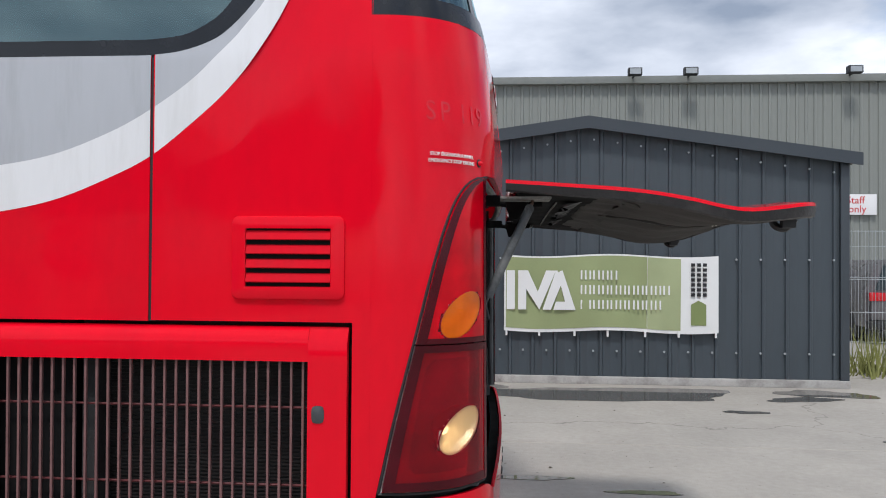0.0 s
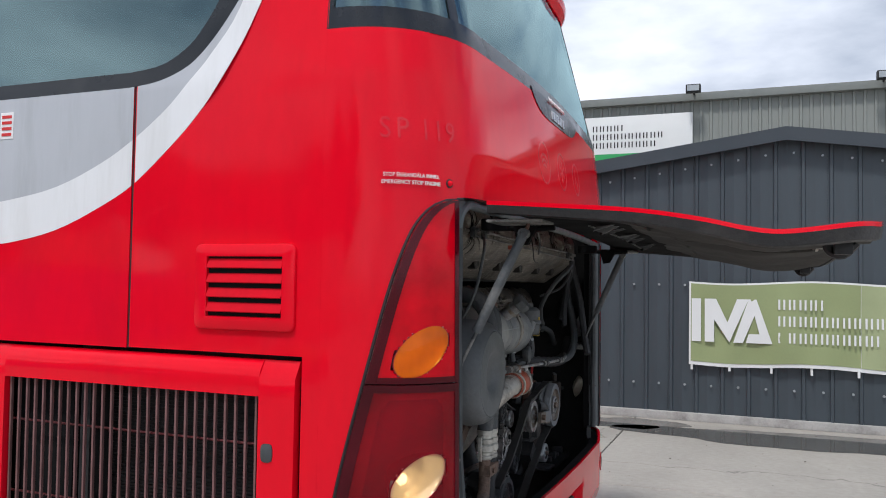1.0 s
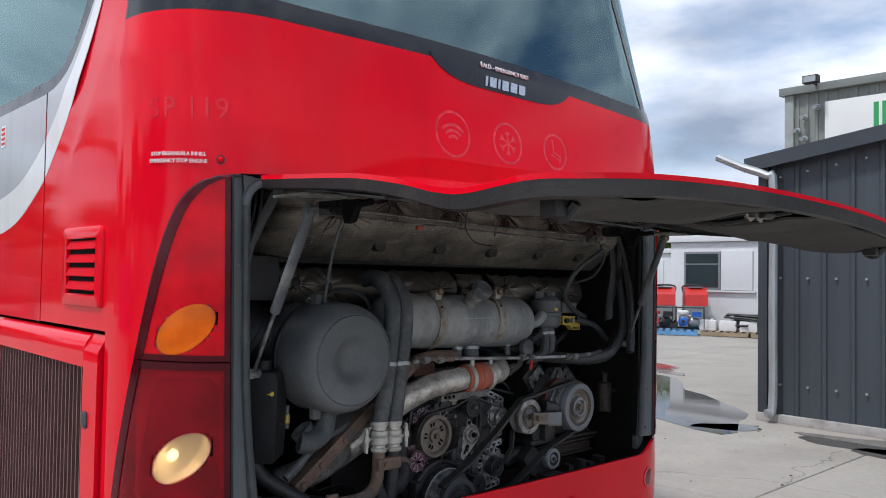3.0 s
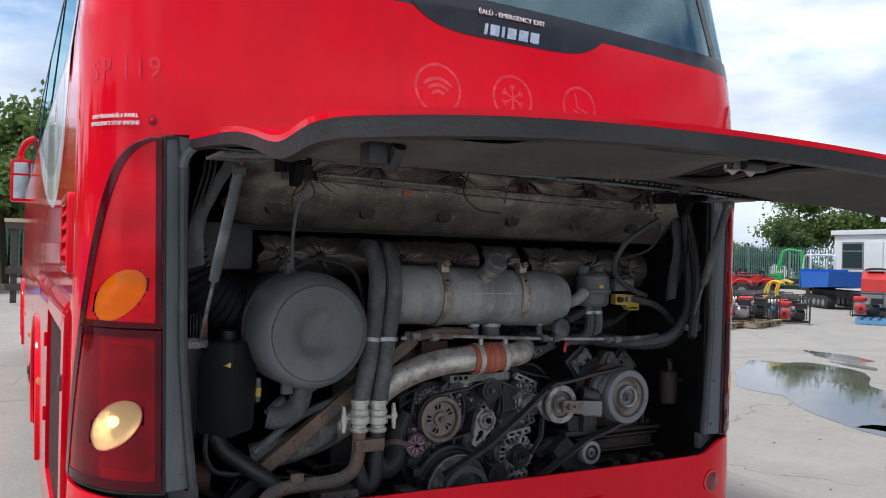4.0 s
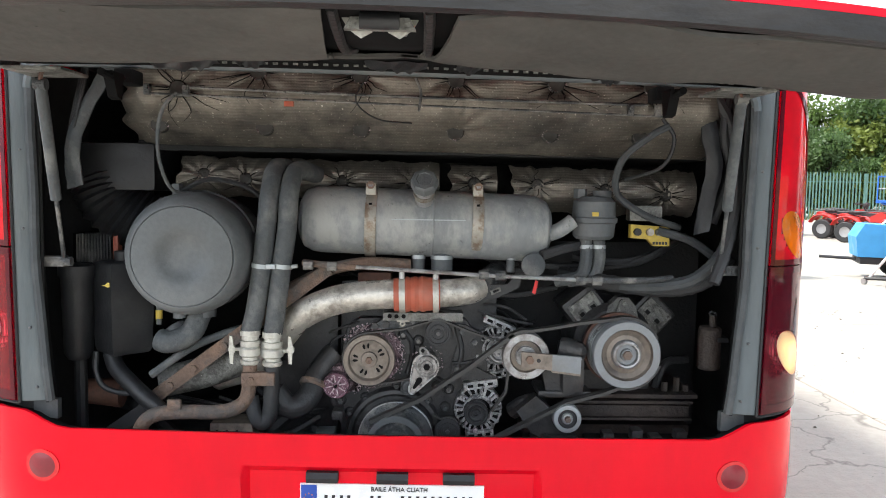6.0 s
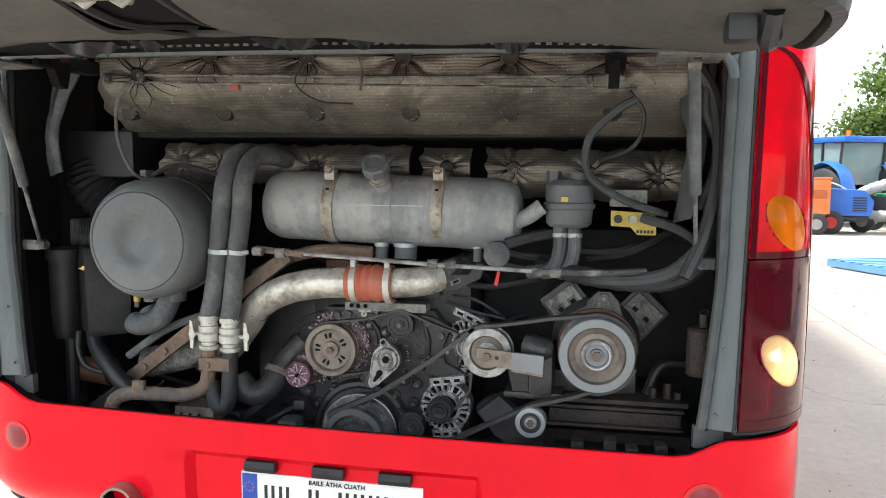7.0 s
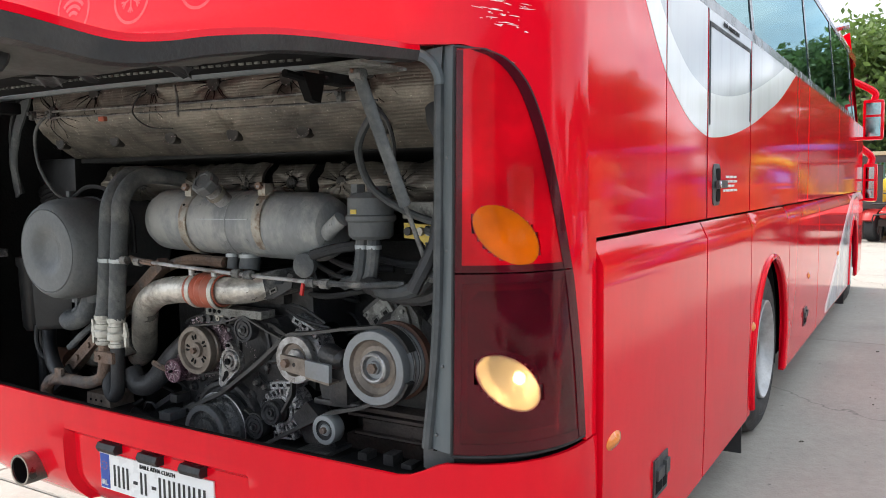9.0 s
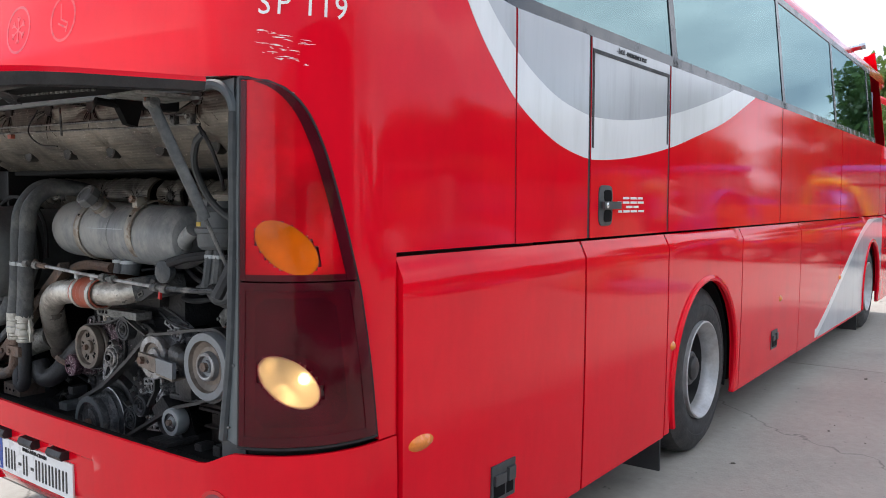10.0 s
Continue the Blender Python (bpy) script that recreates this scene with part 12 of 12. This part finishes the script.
for x, y, a, w, h, z in ((-10.3, -15.6, -28, 3.0, 1.0, 0), (-13.2, -14.1, -28, 3.0, 1.0, 0), (-13.3, -14.3, -28, 2.8, 1.8, 1.01), (-7.6, -17.0, -28, 2.6, 1.0, 0), (-16.2, -12.5, -28, 2.4, 1.2, 0), (-14.6, -10.3, -28, 2.2, 0.9, 1.66)):
    crate(x, y, a, w, h, z)
bx = local("blue_container", "blue steel container behind racks", "container")
part("shell", box(B(), -3, 3, -1.2, 1.2, 0.05, 1.65, 0.02), M_MBLUE, bx)
for k in range(19):
    part("rib", box(B(), -2.9 + k * 0.31, -2.78 + k * 0.31, 1.2, 1.24, 0.1, 1.6), M_MBLUE, bx)
at(bx, -15.2, -10.0, -28)
wc = local("shipping_container", "white shipping container with faded lettering", "container")
part("shell", box(B(), -3, 3, -1.2, 1.2, 0.1, 2.7, 0.02), M_MWHITE, wc)
for k in range(22):
    part("rib", box(B(), -2.9 + k * 0.27, -2.79 + k * 0.27, 1.2, 1.235, 0.2, 2.55), M_MWHITE, wc)
for k in range(4):
    part("lettering_bar", box(B(), 0.2, 0.2 + 0.9 - 0.15 * k, 1.236, 1.242, 2.05 - k * 0.22, 2.13 - k * 0.22), M_MGREY, wc)
part("top_rail", box(B(), -3.02, 3.02, -1.22, 1.26, 2.62, 2.75, 0.01), M_TIMBER, wc)
at(wc, -8.8, -19.0, -28)
for x, y, a, m, tx in ((-6.75, -7.15, 22, M_SIGNR, "STOP"), (-6.55, -7.7, 20, M_SIGNT, "GO"), (-5.8, -7.7, 25, M_SIGNT, "GO")):
    s = local("stop_go_sign" if tx == "STOP" else "go_sign", "round " + ("red STOP" if tx == "STOP" else "green GO") + " sign on a black pole", "sign", "traffic control signs")
    part("disc", lathe(B(), (0, 0, 1.6), (1, 0, 0), [(-0.012, 0), (-0.012, 0.52), (0.012, 0.52), (0.012, 0.0)], 40), M_MWHITE, s)
    part("face", lathe(B(), (0.013, 0, 1.6), (1, 0, 0), [(0, 0.485), (0.004, 0.485), (0.004, 0)], 40), m, s)
    words("lettering", tx, 0.34 if tx == "STOP" else 0.54, Matrix.Translation((0.019, 0, 1.6)) @ Euler((radians(90), 0, radians(90))).to_matrix().to_4x4(), M_INKW, s, extrude=0.001)
    part("pole", cyl(B(), (-0.02, 0, 0.0), (-0.02, 0, 1.3), 0.025, seg=8), M_MBLK, s)
    part("foot", box(B(), -0.25, 0.2, -0.2, 0.2, 0, 0.06, 0.02), M_MBLK, s)
    at(s, x, y, a)
for k, (x, y) in enumerate(((-5.6, -6.3), (-6.5, -5.9), (-7.4, -5.5), (-5.0, -7.3), (-6.3, -7.0))):
    pallet(x, y, -25, M_PALLET)
    c = local("plate_compactor", "yellow and black plate compactor on a pallet", "compactor", "plate compactors")
    part("plate", box(B(), -0.4, 0.4, -0.25, 0.25, 0.135, 0.22, 0.03), M_MBLK, c)
    part("cover", box(B(), -0.3, 0.3, -0.2, 0.2, 0.22, 0.42, 0.06), M_MYEL, c)
    part("handle", tube(B(), [(-0.35, -0.22, 0.22), (-0.2, -0.22, 0.55), (0.15, -0.22, 0.6), (0.35, -0.22, 0.25)], 0.02, 6, 3), M_MBLK, c)
    part("handle", tube(B(), [(-0.35, 0.22, 0.22), (-0.2, 0.22, 0.55), (0.15, 0.22, 0.6), (0.35, 0.22, 0.25)], 0.02, 6, 3), M_MBLK, c)
    at(c, x, y, -25 + k * 9)
lr = local("scrap_rack", "dark steel rack with machine attachments", "rack")
for xx in (-1.2, 0, 1.2):
    part("upright", box(B(), xx - 0.04, xx + 0.04, -0.04, 0.04, 0, 1.2), M_MBLK, lr)
for z in (0.3, 0.7, 1.1):
    part("shelf", box(B(), -1.3, 1.3, -0.3, 0.3, z, z + 0.05), M_MBLK, lr)
for k in range(9):
    part("attachment", tube(B(), [(-1.2 + k * 0.3, 0.1, 0.75), (-1.1 + k * 0.3, 0.2, 1.0), (-1.0 + k * 0.3, 0.1, 1.3 + 0.1 * (k % 3))], 0.08, 6, 2), M_RUST if k % 2 else M_MGREY, lr)
at(lr, -9.0, -7.5, -25)

# ---- beside the shed: mesh fence, parked car, sign, grass ----
mf = thing("mesh_fence", (6.5, 12.6, 0), "grey welded mesh fence beside the shed", "fence", kind="structure")
bm = B()
for k in range(120):
    x = 4.4 + k * 0.05
    box(bm, x - 0.003, x + 0.003, 12.5, 12.506, 0.05, 2.0)
part("vertical_wire", bm, M_ZINC, mf)
for k, z in enumerate((0.1, 0.3, 0.75, 1.25, 1.28, 1.75, 1.98)):
    part("horizontal_wire", tube(B(), [(4.35, 12.497, z), (10.4, 12.497, z)], 0.005, 5, 1), M_ZINC, mf)
for x in (4.36, 6.9, 9.4):
    part("post", box(B(), x - 0.03, x + 0.03, 12.51, 12.57, 0, 2.05), M_ZINC, mf)
car = thing("parked_car", (7.4, 16.6, 0), "grey hatchback parked behind the mesh fence", "car")
cx, cy = 7.5, 15.2
part("body", prism(B(), [(cx - 0.88, cy, 0.32), (cx - 0.9, cy, 0.95), (cx - 0.72, cy, 1.42), (cx - 0.55, cy, 1.56), (cx + 0.55, cy, 1.56), (cx + 0.72, cy, 1.42), (cx + 0.9, cy, 0.95), (cx + 0.88, cy, 0.32)], (0, 3.9, 0)), M_CARG, car)
part("tailgate", box(B(), cx - 0.82, cx + 0.82, cy - 0.12, cy, 0.45, 0.95, 0.05), M_CARG, car)
part("rear_screen", prism(B(), [(cx - 0.7, cy - 0.03, 1.0), (cx + 0.7, cy - 0.03, 1.0), (cx + 0.56, cy + 0.0, 1.45), (cx - 0.56, cy + 0.0, 1.45)], (0, 0.02, 0)), M_DGLASS, car)
for s in (-1, 1):
    part("tail_light", box(B(), cx + s * 0.68 - 0.17, cx + s * 0.68 + 0.17, cy - 0.14, cy - 0.05, 0.8, 0.96, 0.03), M_LENS, car)
    part("wheel", lathe(B(), (cx + s * 0.8, cy + 0.7, 0.32), (1, 0, 0), [(-0.1, 0), (-0.1, 0.3), (-0.07, 0.32), (0.07, 0.32), (0.1, 0.3), (0.1, 0)], 20), M_TYRE, car)
    part("wheel", lathe(B(), (cx + s * 0.8, cy + 3.2, 0.32), (1, 0, 0), [(-0.1, 0), (-0.1, 0.3), (-0.07, 0.32), (0.07, 0.32), (0.1, 0.3), (0.1, 0)], 20), M_TYRE, car)
part("number_plate", box(B(), cx - 0.25, cx + 0.25, cy - 0.13, cy - 0.122, 0.62, 0.73), M_PLATE, car)
part("bumper", box(B(), cx - 0.86, cx + 0.86, cy - 0.16, cy, 0.28, 0.44, 0.04), M_MBLK, car)
sn = thing("staff_sign", (10.2, WY - 0.02, 3.2), "white sign with red lettering on the warehouse wall", "sign")
part("board", box(B(), 9.4, 10.75, WY - 0.08, WY - 0.05, 2.9, 3.5, 0.005), M_INKW, sn)
words("lettering", "Staff", 0.3, Matrix.Translation((10.15, WY - 0.085, 3.32)) @ Euler((radians(90), 0, 0)).to_matrix().to_4x4(), M_REDINK, sn)
words("lettering", "only", 0.3, Matrix.Translation((10.2, WY - 0.085, 3.06)) @ Euler((radians(90), 0, 0)).to_matrix().to_4x4(), M_REDINK, sn)
bm = B()
for k in range(160):
    x, y, h = rg.gauss(5.0, 0.25), rg.gauss(11.0, 0.2), rg.uniform(0.2, 0.75)
    q = [bm.verts.new(p) for p in ((x - 0.012, y, 0), (x + 0.012, y, 0), (x + rg.gauss(0, 0.12), y + rg.gauss(0, 0.1), h))]
    bm.faces.new(q)
solo("grass_tuft", bm, M_GRASS, "tuft of tall dry grass by the shed", "grass", kind="stuff")

# ---- puddles ----
# grit, leaves and crumbs lying on the concrete
rl = random.Random(77)
vs, fs = [], []
for k in range(340):
    if k % 2:
        x, yy = rl.uniform(-9, 1.5), rl.uniform(5.2, 9.6)
    else:
        x, yy = rl.uniform(-7, 7), rl.uniform(-4, 12)
        if -10.5 < x < 0.2 and 2.3 < yy < 5.0:
            continue
    r, a0, n = rl.choice((0.005, 0.006, 0.008, 0.01, 0.016)) * rl.uniform(0.7, 1.3), rl.uniform(0, 6.28), 6
    i0 = len(vs)
    st_, ca, sa = rl.uniform(0.3, 1.0), math.cos(a0), math.sin(a0)
    for h, q in ((0.0045, 1.0), (0.0045 + r * 0.35, 0.6)):
        for m in range(n):
            t, rr = 6.283 * m / n, r * q * rl.uniform(0.7, 1.2)
            u, v = rr * math.cos(t), rr * math.sin(t) * st_
            vs.append((x + u * ca - v * sa, yy + u * sa + v * ca, h))
    for m in range(n):
        fs.append((i0 + m, i0 + (m + 1) % n, i0 + n + (m + 1) % n, i0 + n + m))
    fs.append(tuple(i0 + n + m for m in range(n)))
me = bpy.data.meshes.new("litter")
me.from_pydata(vs, [], fs)
me.materials.append(mat("dark grit", (0.11, 0.095, 0.075), 0.9, vary=0.5, scale=3))
tagged(new("ground_litter", me), "dark grit, dead leaves and crumbs on the concrete", "litter", kind="stuff")


def puddle(x, y, rx, ry, seed, rot=0.0):
    r = random.Random(seed)
    bm = B()
    n = 40
    ph = [r.uniform(0, 6) for _ in range(4)]
    cr, sr = math.cos(rot), math.sin(rot)
    top = []
    for k in range(n):
        t = 6.283 * k / n
        q = 1 + 0.16 * math.sin(2 * t + ph[0]) + 0.12 * math.sin(3 * t + ph[1]) + 0.09 * math.sin(5 * t + ph[2]) + 0.05 * math.sin(9 * t + ph[3])
        u, v = rx * q * math.cos(t), ry * q * math.sin(t)
        top.append((x + u * cr - v * sr, y + u * sr + v * cr, 0.001))
    prism(bm, top, (0, 0, 0.0035))
    solo("puddle", bm, M_WATER, "shallow rain puddle on the concrete", "puddle", "rain puddles")


puddle(1.05, 9.08, 1.42, 0.5, 1)
puddle(-0.7, 9.35, 0.7, 0.3, 2)
puddle(3.25, 8.95, 0.36, 0.16, 3, 0.2)
puddle(3.62, 9.35, 0.5, 0.25, 11)
puddle(-3.95, 10.65, 2.15, 0.95, 4, -0.74)
puddle(-5.7, 13.55, 0.75, 0.3, 5, -0.3)
puddle(-4.95, 12.85, 0.4, 0.16, 12, -0.2)
puddle(-2.0, 9.15, 0.4, 0.16, 6, 0.7)
puddle(2.4, 8.13, 0.2, 0.08, 7)
puddle(0.12, 5.52, 0.3, 0.06, 8)
puddle(0.92, 5.24, 0.2, 0.05, 13)
puddle(3.3, 6.9, 0.14, 0.05, 9)


# ---- concrete slabs with open joints ----
sl = B()
box(sl, -2.794, 2.794, -2.494, 2.494, -0.024, 0.0)
es = [e for e in sl.edges if all(v.co.z > -0.001 for v in e.verts)]
bmesh.ops.bevel(sl, geom=es, offset=0.006, segments=1, affect="EDGES")
slab_mesh = finish("slab", sl, M_CONC)
jt = B()
box(jt, -40, 30, -32, 45, -0.0245, -0.018)
part("joint_filler", jt, M_JOINT, ground)
for i in range(-7, 6):
    for j in range(-7, 8):
        ob = new("slab", slab_mesh)
        ob.parent = ground
        ob.location = (-0.6 + 2.8 + i * 5.6, 6.6 + 2.5 + j * 5.0, 0)
# cladding sheets of the shed and the warehouse
for k in range(22):
    x0 = SX0 + 0.06 + k * 0.277
    x1 = min(x0 + 0.275, SX1 - 0.06)
    bm = B()
    g, h = [], []
    for xx, dy in ((x0, 0.0), (x0 + 0.012, 0.0), (x0 + 0.022, -0.024), (x0 + 0.052, -0.024), (x0 + 0.062, 0.0), (x0 + 0.14, 0.0), (x0 + 0.15, -0.003), (x0 + 0.165, -0.003), (x0 + 0.175, 0.0), (x1, 0.0)):
        g.append([(xx, SY + 0.025 + dy, 0.09), (xx, SY + 0.025 + dy, shed_top(xx) - 0.06)])
        h.append([(xx, SY + 0.0295, 0.09), (xx, SY + 0.0295, shed_top(xx) - 0.06)])
    sheet(bm, g, h)
    part("cladding_sheet", bm, M_SHED, shed, sharp=20)
ws = B()
for k in range(4):
    x0 = k * 0.26
    g, h = [], []
    for xx, dy in ((x0, 0.0), (x0 + 0.05, 0.0), (x0 + 0.07, -0.035), (x0 + 0.13, -0.035), (x0 + 0.15, 0.0), (x0 + 0.26, 0.0)):
        g.append([(xx, dy, 0.0), (xx, dy, WZ - 0.05)])
        h.append([(xx, 0.005, 0.0), (xx, 0.005, WZ - 0.05)])
    sheet(ws, g, h)
ws_mesh = finish("cladding_sheet", ws, M_WARE, 20)
for k in range(38):
    ob = new("cladding_sheet", ws_mesh)
    ob.parent = ware
    ob.location = Vector((WX0 + 0.22 + k * 1.04, WY + 0.042, 0)) - ORIGIN[ware]
